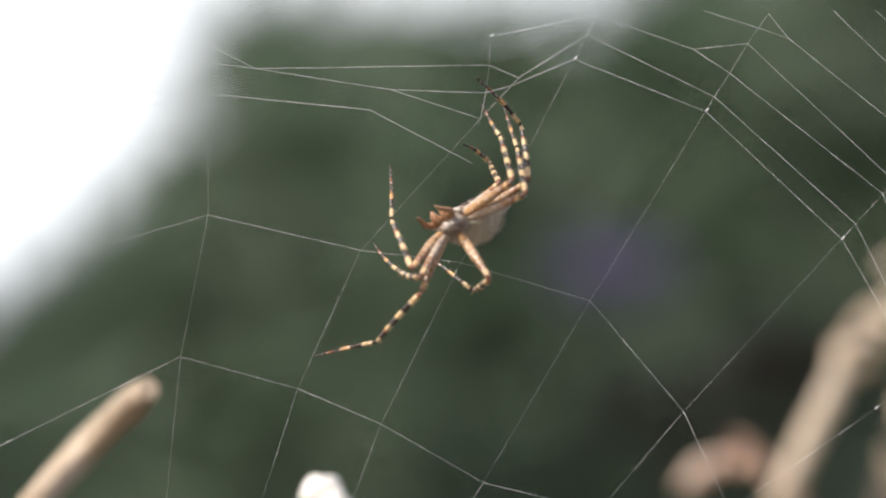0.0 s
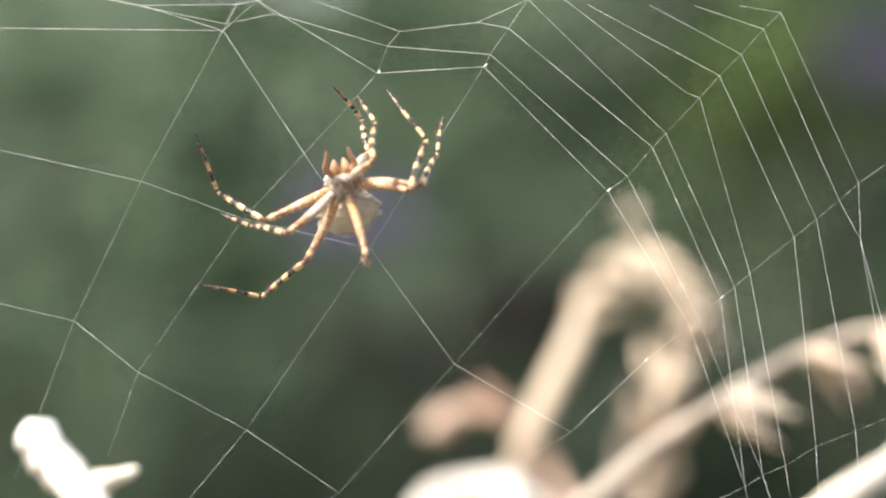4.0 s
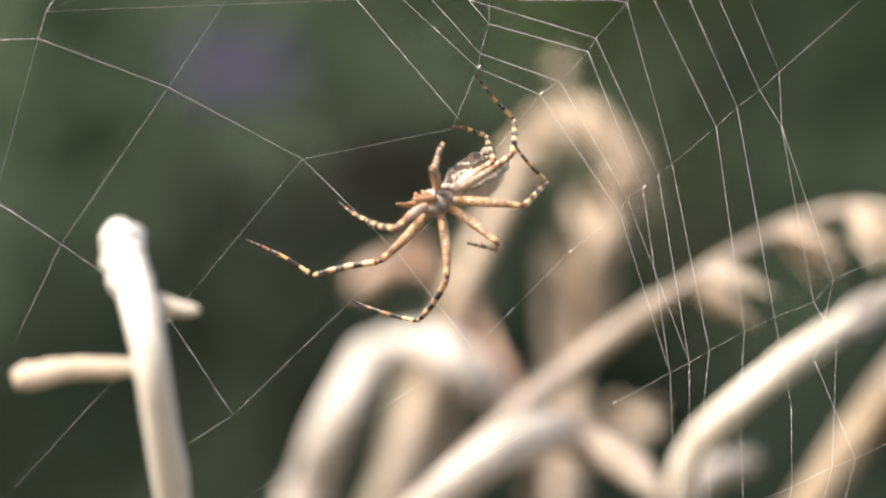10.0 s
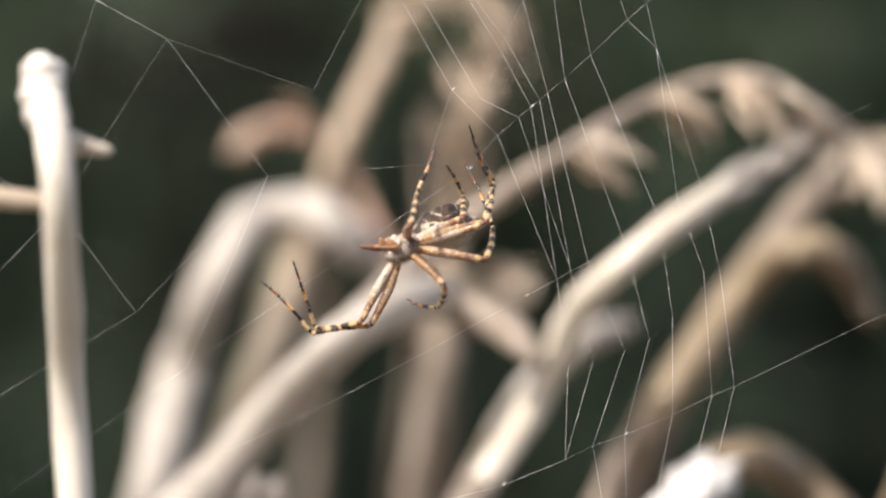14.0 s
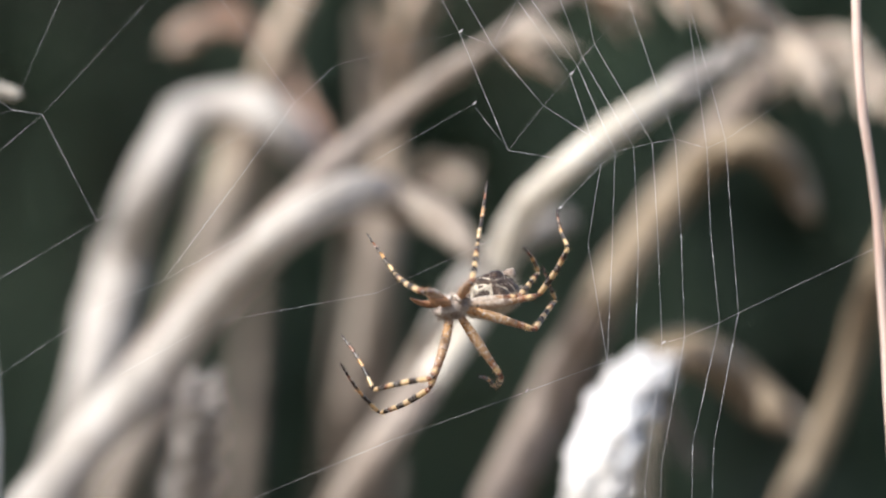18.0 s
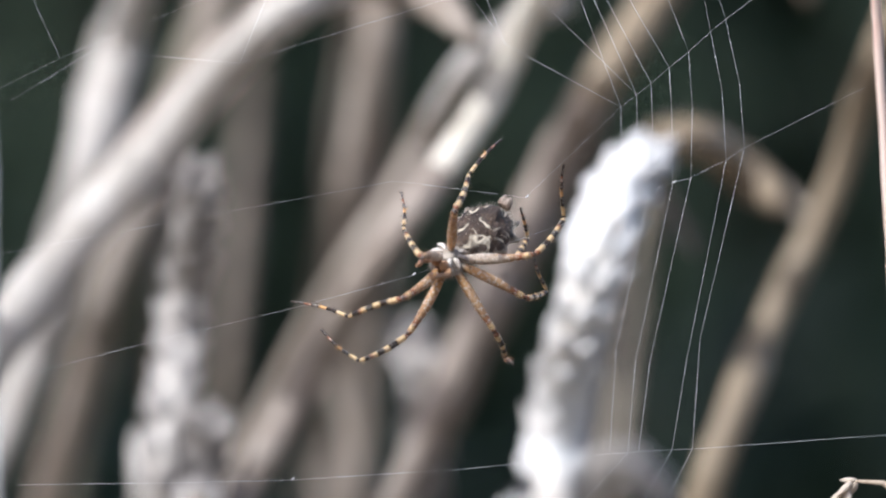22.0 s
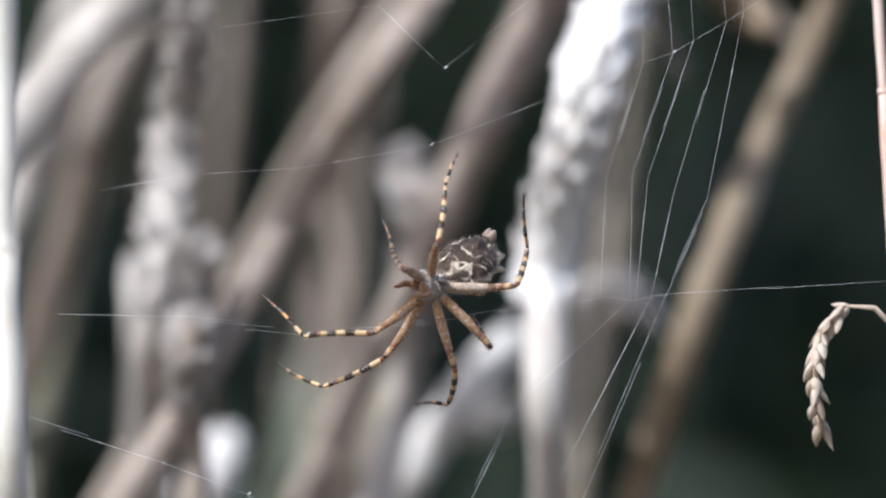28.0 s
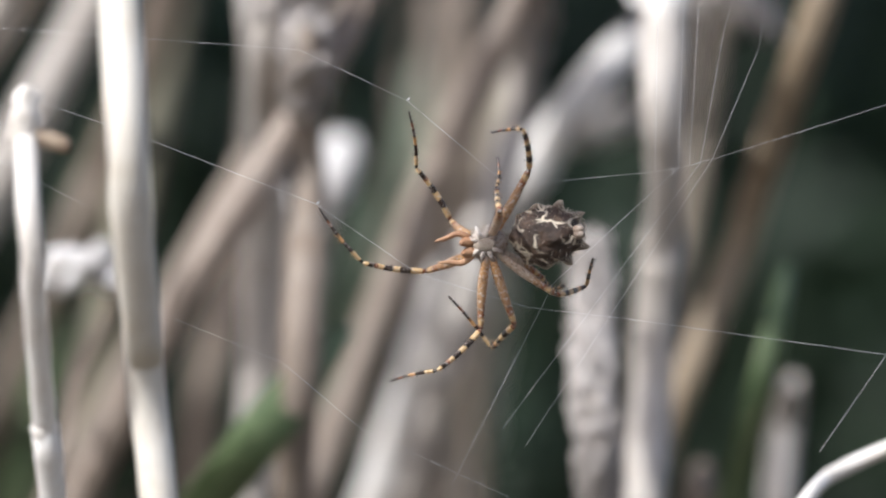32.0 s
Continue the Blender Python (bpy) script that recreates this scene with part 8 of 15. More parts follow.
    walk(spider, [(0, pose(0.00132, -0.004, 0.44904, 149.5, -7.0, 69.3)), (0.5, pose(0.00312, -0.004, 0.44821, 157.2, -9.9, 62.6)), (1, pose(0.00559, -0.004, 0.44655, 165.2, -11.8, 55.7)), (1.5, pose(0.00402, -0.004, 0.44903, -177.2, -23.8, 62.6)), (2, pose(0.00527, -0.004, 0.44887, -158.9, -37.2, 65.7)), (2.5, pose(0.00535, -0.004, 0.45326, -163.8, -29.0, 75.9)), (3, pose(0.00899, -0.004, 0.4468, -166.6, -20.1, 84.6)), (3.5, pose(0.01371, -0.004, 0.44506, 173.9, 3.2, 86.0)), (4, pose(0.02261, -0.004, 0.44705, 166.9, 19.0, 84.8)), (4.5, pose(0.02623, -0.004, 0.44358, 154.0, 15.2, 69.5)), (5, pose(0.02724, -0.004, 0.44377, 166.9, 2.3, 72.3)), (5.5, pose(0.02933, -0.004, 0.44388, 179.4, -10.9, 72.2)), (6, pose(0.03142, -0.004, 0.44399, -167.3, -23.8, 69.0)), (6.5, pose(0.03259, -0.004, 0.44236, -151.4, -35.6, 61.9)), (7, pose(0.034, -0.004, 0.4388, -157.6, -37.5, 70.4)), (7.5, pose(0.03169, -0.004, 0.43541, -159.3, -24.0, 74.2)), (8, pose(0.03337, -0.004, 0.43012, -160.0, -10.3, 77.4)), (8.5, pose(0.03632, -0.004, 0.42814, -162.5, -16.7, 77.8)), (9, pose(0.037, -0.004, 0.42408, -165.2, -22.3, 78.9)), (9.5, pose(0.03923, -0.004, 0.42318, -179.0, -21.2, 64.4)), (10, pose(0.0408, -0.004, 0.42351, 167.1, -23.1, 50.2)), (10.5, pose(0.04088, -0.004, 0.42476, -168.8, -28.0, 50.9)), (11, pose(0.04348, -0.004, 0.426, -143.9, -32.6, 49.5)), (11.5, pose(0.04481, -0.004, 0.42062, -158.2, -24.4, 69.4)), (12, pose(0.05203, -0.004, 0.41334, -168.1, -12.7, 85.7)), (12.5, pose(0.05611, -0.004, 0.40978, 178.7, -15.8, 68.8)), (13, pose(0.05435, -0.004, 0.40174, 166.3, -21.8, 52.5)), (13.5, pose(0.05418, -0.004, 0.40142, 173.6, -20.6, 47.6)), (14, pose(0.05335, -0.004, 0.39661, -179.1, -19.2, 43.2)), (14.5, pose(0.05385, -0.004, 0.39827, -156.7, -29.9, 41.1)), (15, pose(0.05599, -0.004, 0.39626, -159.9, -27.7, 51.0)), (15.5, pose(0.05772, -0.004, 0.3935, -162.6, -25.1, 60.6)), (16, pose(0.05944, -0.004, 0.39074, -164.7, -22.1, 69.9)), (16.5, pose(0.06142, -0.004, 0.38716, -166.2, -18.8, 78.8)), (17, pose(0.06666, -0.004, 0.3845, -165.7, -17.0, 75.7)), (17.5, pose(0.0704, -0.004, 0.38109, -174.8, -12.7, 61.3)), (18, pose(0.06981, -0.004, 0.37263, 175.4, -10.7, 46.8)), (18.5, pose(0.07372, -0.004, 0.37023, -170.7, -15.1, 40.2)), (19, pose(0.07553, -0.004, 0.37399, -155.9, -17.9, 32.3)), (19.5, pose(0.07354, -0.004, 0.37348, -144.8, -32.6, 35.8)), (20, pose(0.0752, -0.004, 0.36998, -132.8, -47.6, 36.3)), (20.5, pose(0.07278, -0.004, 0.36758, -149.4, -32.7, 50.1)), (21, pose(0.07186, -0.004, 0.35787, -160.1, -15.6, 57.8)), (21.5, pose(0.06909, -0.004, 0.35258, -154.3, -22.0, 52.0)), (22, pose(0.06967, -0.004, 0.34753, -147.6, -27.8, 45.3)), (22.5, pose(0.07135, -0.004, 0.34538, -148.5, -25.2, 40.3)), (23, pose(0.07208, -0.004, 0.34548, -149.4, -22.8, 34.9)), (23.5, pose(0.07557, -0.004, 0.34696, -146.6, -25.2, 36.4)), (24, pose(0.07266, -0.004, 0.34479, -143.6, -27.9, 38.0)), (24.5, pose(0.06965, -0.004, 0.34015, -152.6, -26.1, 52.1)), (25, pose(0.07473, -0.004, 0.3348, -160.8, -22.3, 65.4)), (25.5, pose(0.07229, -0.004, 0.32617, -158.7, -23.2, 54.4)), (26, pose(0.07084, -0.004, 0.32446, -156.7, -23.8, 43.3)), (26.5, pose(0.07061, -0.004, 0.32324, -157.2, -23.0, 43.8)), (27, pose(0.07113, -0.004, 0.32204, -157.6, -22.3, 44.1)), (27.5, pose(0.06964, -0.004, 0.32001, -158.0, -21.6, 44.3)), (28, pose(0.06815, -0.004, 0.31799, -158.4, -20.9, 44.6)), (28.5, pose(0.06691, -0.004, 0.31396, -158.8, -20.2, 44.8)), (29, pose(0.06648, -0.004, 0.30857, -159.4, -19.3, 45.1)), (29.5, pose(0.06738, -0.004, 0.30575, -154.2, -20.4, 42.5)), (30, pose(0.0645, -0.004, 0.29614, -148.8, -21.4, 39.6)), (30.5, pose(0.06145, -0.004, 0.29219, -144.9, -12.9, 25.2)), (31, pose(0.05659, -0.004, 0.28766, -143.3, -3.8, 12.0)), (31.5, pose(0.05795, -0.004, 0.28369, -117.3, -10.2, -2.1)), (32, pose(0.0593, -0.004, 0.28046, -90.6, -9.3, -18.4))])
    walk(leg_a[0], [(0, pose(-0.00101, -0.00104, 0.00047, -64.6, 46.0, 130.5)), (0.5, pose(-0.00104, -0.00062, -0.00027, -22.6, 79.5, 151.5)), (1, pose(-0.00101, -0.0004, -0.00107, 98.3, 62.9, -111.7)), (1.5, pose(-0.00067, -0.00081, -0.0011, 131.9, 8.5, -73.6)), (2, pose(-0.00029, -0.00117, -0.00093, 136.6, -36.5, -47.3)), (2.5, pose(-0.00079, -0.0008, -0.00002, 110.2, -30.1, -64.5)), (3, pose(-0.00103, -0.00047, 0.00101, 72.6, -38.0, -68.9)), (3.5, pose(-0.00062, -0.00106, 0.00081, -56.8, -24.3, 131.0)), (4, pose(-0.00048, -0.00136, 0.00049, -73.2, -40.9, 172.5)), (4.5, pose(-0.00087, -0.00123, 0.0002, -69.8, -2.1, 110.3)), (5, pose(-0.00094, -0.00103, 0.00002, -91.1, 31.3, 108.1)), (5.5, pose(-0.00082, -0.00081, -0.00051, 160.8, 55.1, 13.8)), (6, pose(-0.00044, -0.00085, -0.00101, 139.6, 26.0, 19.9)), (6.5, pose(-0.00007, -0.00107, -0.00108, 119.6, 17.4, 25.7)), (7, pose(-0.00049, -0.00134, -0.00054, 126.8, 37.4, -15.2)), (7.5, pose(-0.0009, -0.001, 0.00016, 100.4, 62.0, -50.4)), (8, pose(-0.00097, -0.00063, 0.00099, -5.5, 67.0, -169.6)), (8.5, pose(-0.00096, -0.00097, 0.00055, 76.9, 70.4, -84.4)), (9, pose(-0.00084, -0.00126, 0.00011, 111.6, 50.7, -53.6)), (9.5, pose(-0.00059, -0.00047, -0.0009, -175.4, 63.9, -4.2)), (10, pose(0.00002, 0.00057, -0.00141, -123.9, 43.5, 21.8)), (10.5, pose(-0.00016, -0.00034, -0.00142, -179.1, 39.9, -12.4)), (11, pose(-0.00035, -0.00112, -0.00097, 142.5, 20.9, -25.3)), (11.5, pose(-0.0008, -0.00093, -0.00019, 113.3, 42.8, -45.9)), (12, pose(-0.00084, -0.001, 0.0008, 64.6, 46.0, -75.7)), (12.5, pose(-0.00096, -0.0009, -0.00026, 117.8, 73.8, -56.3)), (13, pose(-0.00088, -0.00033, -0.0012, -142.8, 66.5, 10.2)), (13.5, pose(-0.00027, 0.00029, -0.00112, -146.8, 66.0, -3.4)), (14, pose(0.00043, 0.00081, -0.00121, -152.6, 63.8, -18.2)), (14.5, pose(0.00039, -0.0001, -0.00146, -179.6, 14.6, -42.2)), (15, pose(0.00004, -0.00023, -0.00133, 167.7, 21.0, -41.4)), (15.5, pose(-0.00046, -0.00059, -0.0009, 142.2, 25.5, -50.4)), (16, pose(-0.0008, -0.00102, -0.00036, 115.9, 18.3, -58.1)), (16.5, pose(-0.00079, -0.0013, -0.00004, 102.3, 11.9, -55.2)), (17, pose(-0.00075, -0.00128, -0.00035, 108.0, 7.7, -52.2)), (17.5, pose(-0.00044, 0.00006, -0.00082, 147.0, 57.9, -45.2)), (18, pose(0.00042, 0.00121, -0.00082, -125.2, 59.4, 7.9)), (18.5, pose(0.0002, 0.0005, -0.00126, -179.9, 21.8, -44.6)), (19, pose(-0.0001, -0.00027, -0.00149, 163.7, -27.9, -45.7)), (19.5, pose(0.00016, -0.00064, -0.00136, 164.0, -9.6, -39.7)), (20, pose(0.00045, -0.00093, -0.00112, 164.0, 7.6, -38.1)), (20.5, pose(-0.00015, -0.00091, -0.00118, 152.8, 23.8, -41.9)), (21, pose(-0.00072, -0.00089, -0.00101, 139.9, 40.3, -46.7)), (21.5, pose(-0.0002, -0.00052, -0.00127, 157.4, 27.9, -42.0)), (22, pose(0.00041, -0.00023, -0.00145, 172.0, 14.0, -40.1)), (22.5, pose(0.00054, 0.00005, -0.00139, -177.5, 15.6, -39.8)), (23, pose(0.00071, 0.0003, -0.00131, -166.9, 15.8, -40.1)), (23.5, pose(0.0005, -0.00006, -0.00139, -178.6, 7.6, -40.0)), (24, pose(0.00033, -0.00046, -0.00142, 170.0, -1.2, -37.3)), (24.5, pose(-0.00052, -0.00062, -0.0008, 148.6, 20.9, -45.5)), (25, pose(-0.00106, -0.00109, -0.00002, 115.7, 32.0, -58.7)), (25.5, pose(-0.00045, -0.00036, -0.00082, 144.5, 38.0, -54.2)), (26, pose(0.00046, 0.00018, -0.00144, 173.8, 35.3, -48.5)), (26.5, pose(0.00056, 0.00044, -0.00135, -144.2, -21.5, -60.1)), (27, pose(0.00049, 0.00036, -0.00138, -153.0, -12.3, -55.3)), (27.5, pose(0.00034, 0.00017, -0.00143, -169.5, 8.9, -51.0)), (28, pose(0.00019, -0.00002, -0.00149, 172.0, 29.6, -54.4)), (28.5, pose(0.00012, -0.0001, -0.00151, 160.9, 38.3, -59.3)), (29, pose(-0.00005, -0.00023, -0.00151, 169.6, 30.4, -40.9)), (29.5, pose(0.0002, -0.00012, -0.00148, 178.6, 7.4, -39.2)), (30, pose(0.00045, -0.00001, -0.00146, -174.3, -16.4, -39.9)), (30.5, pose(0.00068, 0.00016, -0.00129, -161.4, -30.3, -43.8)), (31, pose(0.001, 0.00017, -0.00113, -149.9, -48.2, -54.5)), (31.5, pose(0.0011, -0.0005, -0.00089, -167.2, -73.4, -51.4)), (32, pose(0.00107, -0.00103, -0.00035, 15.9, -81.3, 110.8))])
    walk(leg_a[1], [(0, pose(-0.01104, -0.00501, 0.00383, -177.5, -33.1, -12.8)), (0.5, pose(-0.01212, 0.00045, 0.00164, 156.3, -39.8, 13.2)), (1, pose(-0.01086, 0.00508, -0.00181, 127.5, -30.8, 38.7)), (1.5, pose(-0.00904, -0.00211, -0.00857, 100.7, 1.9, 54.2)), (2, pose(-0.00267, -0.01003, -0.00752, 76.4, 27.8, 45.5)), (2.5, pose(-0.00952, -0.00712, -0.0034, 82.4, 30.9, 47.0)), (3, pose(-0.01184, -0.0024, 0.00369, 87.4, 37.0, 48.0)), (3.5, pose(-0.00609, -0.00919, 0.00645, -120.7, -3.5, -134.7)), (4, pose(0.00022, -0.01236, 0.00296, -138.1, -9.3, -139.5)), (4.5, pose(-0.01076, -0.00506, 0.0041, -130.0, -2.6, -80.5)), (5, pose(-0.01163, -0.00466, -0.00016, -125.2, -34.0, -74.8)), (5.5, pose(-0.00843, -0.00651, -0.00662, 129.7, -66.1, 33.8)), (6, pose(-0.00149, -0.00902, -0.00875, 88.6, -34.4, 62.2)), (6.5, pose(0.00269, -0.01064, -0.00641, 69.9, -21.2, 64.7)), (7, pose(-0.00682, -0.00899, -0.00593, 87.8, -18.0, 54.5)), (7.5, pose(-0.01062, -0.00669, -0.00079, 99.3, -28.9, 44.1)), (8, pose(-0.01095, -0.00356, 0.0054, 114.2, -45.0, 24.1)), (8.5, pose(-0.01167, -0.00444, 0.00141, 112.6, -35.6, 45.1)), (9, pose(-0.01121, -0.0049, -0.00253, 108.9, -25.9, 67.2)), (9.5, pose(-0.01061, 0.00119, -0.00586, 107.0, -59.5, 56.6)), (10, pose(-0.00749, 0.00768, -0.00597, -164.6, -87.7, -45.6)), (10.5, pose(-0.00718, 0.00138, -0.01009, 72.9, -61.5, 66.3)), (11, pose(-0.00618, -0.00598, -0.00934, 60.9, -37.1, 62.6)), (11.5, pose(-0.01035, -0.00596, -0.00347, 86.8, -41.5, 59.4)), (12, pose(-0.00985, -0.0069, 0.00417, 116.2, -41.9, 50.1)), (12.5, pose(-0.01209, -0.00224, -0.00174, 134.9, -68.7, 30.0)), (13, pose(-0.01021, 0.00494, -0.00479, -128.7, -81.1, -70.1)), (13.5, pose(-0.00853, 0.00698, -0.00497, -171.5, -80.1, -33.1)), (14, pose(-0.0065, 0.00857, -0.00564, 158.6, -76.3, -9.3)), (14.5, pose(-0.00167, 0.00187, -0.0124, 74.3, -63.3, 62.8)), (15, pose(-0.00453, 0.0006, -0.01163, 85.1, -59.3, 60.5)), (15.5, pose(-0.00824, -0.00204, -0.00895, 96.8, -53.2, 57.9)), (16, pose(-0.01025, -0.00508, -0.00504, 104.9, -42.9, 59.4)), (16.5, pose(-0.01014, -0.00719, -0.00238, 110.2, -33.8, 64.5)), (17, pose(-0.00953, -0.0075, -0.0038, 118.4, -28.9, 56.2)), (17.5, pose(-0.01046, 0.00142, -0.00586, 151.5, -60.2, 9.7)), (18, pose(-0.0064, 0.00958, -0.00413, -167.2, -62.5, -41.3)), (18.5, pose(-0.00277, 0.00345, -0.01176, 159.0, -21.6, -30.4)), (19, pose(0.00117, -0.00611, -0.01109, 146.6, 13.6, -58.3)), (19.5, pose(-0.00042, -0.00419, -0.01208, 117.5, -32.8, -4.8)), (20, pose(-0.0026, -0.00251, -0.01188, 49.1, -19.2, 65.1)), (20.5, pose(-0.00661, -0.00203, -0.01039, 81.7, -29.2, 58.4)), (21, pose(-0.00985, -0.00181, -0.00759, 121.0, -36.4, 35.4)), (21.5, pose(-0.00673, -0.00049, -0.01049, 100.0, -41.1, 56.1)), (22, pose(-0.00266, 0.00032, -0.0123, 77.8, -38.6, 77.1)), (22.5, pose(-0.00149, 0.00237, -0.01227, 76.4, -44.3, 76.1)), (23, pose(0.00008, 0.00419, -0.0119, 74.3, -50.0, 75.5)), (23.5, pose(-0.00046, 0.00112, -0.01258, 62.3, -44.9, 72.9)), (24, pose(-0.00068, -0.00214, -0.01254, 50.7, -41.0, 69.2)), (24.5, pose(-0.00712, -0.00229, -0.00982, 81.6, -49.4, 60.0)), (25, pose(-0.01112, -0.00414, -0.00418, 120.5, -51.4, 39.4)), (25.5, pose(-0.00908, 0.0004, -0.00807, 116.4, -58.5, 47.1)), (26, pose(-0.00477, 0.00422, -0.01061, 105.2, -64.4, 60.9)), (26.5, pose(0.00797, 0.00081, -0.00987, -167.5, -6.6, 23.5)), (27, pose(0.00592, 0.00152, -0.01121, -178.6, -13.0, 21.1)), (27.5, pose(0.00086, 0.00281, -0.01241, 155.4, -29.0, 22.3)), (28, pose(-0.0043, 0.00357, -0.01121, 122.4, -41.4, 35.5)), (28.5, pose(-0.00645, 0.0037, -0.00989, 104.9, -43.4, 44.7)), (29, pose(-0.00563, 0.00191, -0.01109, 129.8, -40.0, 26.6)), (29.5, pose(-0.00111, 0.00059, -0.01268, 108.9, -48.6, 51.4)), (30, pose(0.00361, -0.0012, -0.01224, 83.8, -48.7, 81.5)), (30.5, pose(0.00708, -0.00098, -0.01053, 145.8, -38.5, 40.6)), (31, pose(0.00985, -0.00247, -0.00765, -172.1, -21.9, 35.5)), (31.5, pose(0.00965, -0.00718, -0.00405, 163.0, -4.1, 38.7)), (32, pose(0.00778, -0.00998, 0.00129, 139.1, 9.7, 27.3))])
    walk(leg_a[2], [(0, pose(-0.00562, -0.0058, -0.00454, -156.4, -39.1, -24.6)), (0.5, pose(-0.0055, -0.00213, -0.00539, 171.9, -46.6, 2.7)), (1, pose(-0.00347, 0.00084, -0.00704, 140.8, -38.0, 28.5)), (1.5, pose(-0.00111, -0.00791, -0.01043, 106.1, -10.6, 56.7)), (2, pose(0.00503, -0.01605, -0.00543, 82.3, 17.5, 57.7)), (2.5, pose(-0.00181, -0.01338, -0.00225, 103.3, 20.2, 72.8)), (3, pose(-0.00424, -0.00888, 0.00404, 125.8, 21.3, 88.9)), (3.5, pose(-0.00021, -0.01545, 0.00135, -176.7, -7.8, -157.1)), (4, pose(0.00365, -0.01821, -0.00438, -170.1, -57.9, 176.6)), (4.5, pose(-0.00315, -0.00407, -0.00232, 134.8, 12.8, 142.8)), (5, pose(-0.00291, -0.00563, -0.00495, 145.7, 21.9, 162.1)), (5.5, pose(0.0007, -0.00966, -0.00922, 157.9, 4.6, -169.9)), (6, pose(0.0073, -0.01379, -0.00854, 165.3, -24.6, -168.3)), (6.5, pose(0.01065, -0.01579, -0.00322, 179.9, -31.4, -178.4)), (7, pose(0.00125, -0.01488, -0.00557, -63.4, 60.9, -74.8)), (7.5, pose(-0.00318, -0.01322, -0.0022, -146.3, 69.7, -155.7)), (8, pose(-0.00458, -0.0107, 0.00249, 170.8, 43.3, 149.5)), (8.5, pose(-0.00356, -0.00938, -0.00174, 172.4, 52.9, 168.8)), (9, pose(-0.00194, -0.00725, -0.00543, -176.6, 63.3, -165.9)), (9.5, pose(-0.00124, -0.00198, -0.00734, 101.6, 60.8, 93.7)), (10, pose(0.00114, 0.00264, -0.00637, 84.9, 30.0, 53.9)), (10.5, pose(0.00054, -0.00481, -0.00869, 69.7, 56.8, 40.0)), (11, pose(0.00022, -0.01261, -0.00545, 16.8, 71.0, -15.4)), (11.5, pose(-0.00196, -0.01138, -0.00305, 146.0, 75.9, 130.6)), (12, pose(-0.00108, -0.01041, 0.00089, 159.6, 45.6, 159.9)), (12.5, pose(-0.00285, -0.00508, -0.00429, 114.4, 41.1, 110.3)), (13, pose(-0.00076, 0.0018, -0.00575, 89.1, 23.0, 76.9)), (13.5, pose(0.00043, 0.00289, -0.00666, 99.8, 27.3, 78.1)), (14, pose(0.00184, 0.0035, -0.00785, 110.6, 32.4, 79.5)), (14.5, pose(0.00577, -0.0047, -0.01119, 81.3, 57.9, 39.0)), (15, pose(0.00378, -0.00495, -0.01118, 99.2, 62.3, 66.4)), (15.5, pose(0.00066, -0.00652, -0.00966, 133.1, 57.4, 112.3)), (16, pose(-0.00103, -0.00848, -0.00693, 153.4, 44.6, 145.3)), (16.5, pose(-0.00085, -0.0095, -0.00524, 160.8, 35.1, 162.4)), (17, pose(-0.00094, -0.01048, -0.00796, 176.8, 19.3, 162.9)), (17.5, pose(-0.00214, -0.00199, -0.01022, 160.1, 27.7, 137.6)), (18, pose(0.00156, 0.00554, -0.00863, 147.6, 32.9, 114.2)), (18.5, pose(-0.00162, -0.00138, -0.02043, 164.3, 69.3, 116.5)), (19, pose(-0.00454, -0.00735, -0.0192, -51.5, 73.0, -118.9)), (19.5, pose(0.00133, -0.01324, -0.01595, -34.8, 55.3, -89.4)), (20, pose(0.00335, -0.00764, -0.0057, -31.7, 34.6, -75.0)), (20.5, pose(0.00144, -0.00781, -0.00912, -78.3, 55.9, -98.7)), (21, pose(-0.00239, -0.00703, -0.01174, -153.9, 54.4, -158.0)), (21.5, pose(0.00208, -0.00504, -0.0118, -123.1, 66.1, -129.3)), (22, pose(0.00657, -0.00314, -0.01065, -76.3, 65.7, -84.4)), (22.5, pose(0.00755, -0.00154, -0.01059, -42.2, 65.9, -58.2)), (23, pose(0.00888, -0.00024, -0.01017, -14.6, 59.4, -38.7)), (23.5, pose(0.00703, -0.00462, -0.00929, -12.2, 53.7, -43.7)), (24, pose(0.0051, -0.00876, -0.00777, -8.7, 48.2, -47.5)), (24.5, pose(0.0009, -0.00818, -0.00887, -44.4, 73.5, -64.3)), (25, pose(-0.00258, -0.00829, -0.00734, -157.6, 70.3, -159.5)), (25.5, pose(0.00005, -0.00293, -0.0104, -163.1, 85.7, -164.7)), (26, pose(0.00481, 0.0016, -0.01175, 17.7, 78.8, 16.4)), (26.5, pose(0.00813, 0.00327, -0.01957, 51.6, 78.6, 25.0)), (27, pose(0.00793, 0.00258, -0.02095, 50.0, 79.8, 23.2)), (27.5, pose(0.00652, 0.00063, -0.02036, 38.8, 81.6, 11.9)), (28, pose(0.00349, -0.00126, -0.01524, 20.8, 83.0, -6.1)), (28.5, pose(0.0016, -0.00192, -0.01176, 9.4, 83.7, -17.6)), (29, pose(0.00149, -0.00312, -0.01599, 114.3, 80.2, 96.2)), (29.5, pose(0.0078, -0.0034, -0.01483, 27.6, 76.4, 14.3)), (30, pose(0.01332, -0.00347, -0.01154, 3.2, 62.6, -4.0)), (30.5, pose(0.01465, -0.0019, -0.017, 29.4, 56.2, -0.5)), (31, pose(0.01206, 0.0008, -0.01683, 43.1, 47.8, -10.1)), (31.5, pose(0.012, -0.00903, -0.01359, 26.2, 9.7, -32.2)), (32, pose(0.00963, -0.01637, -0.00617, 22.4, -33.1, -39.5))])
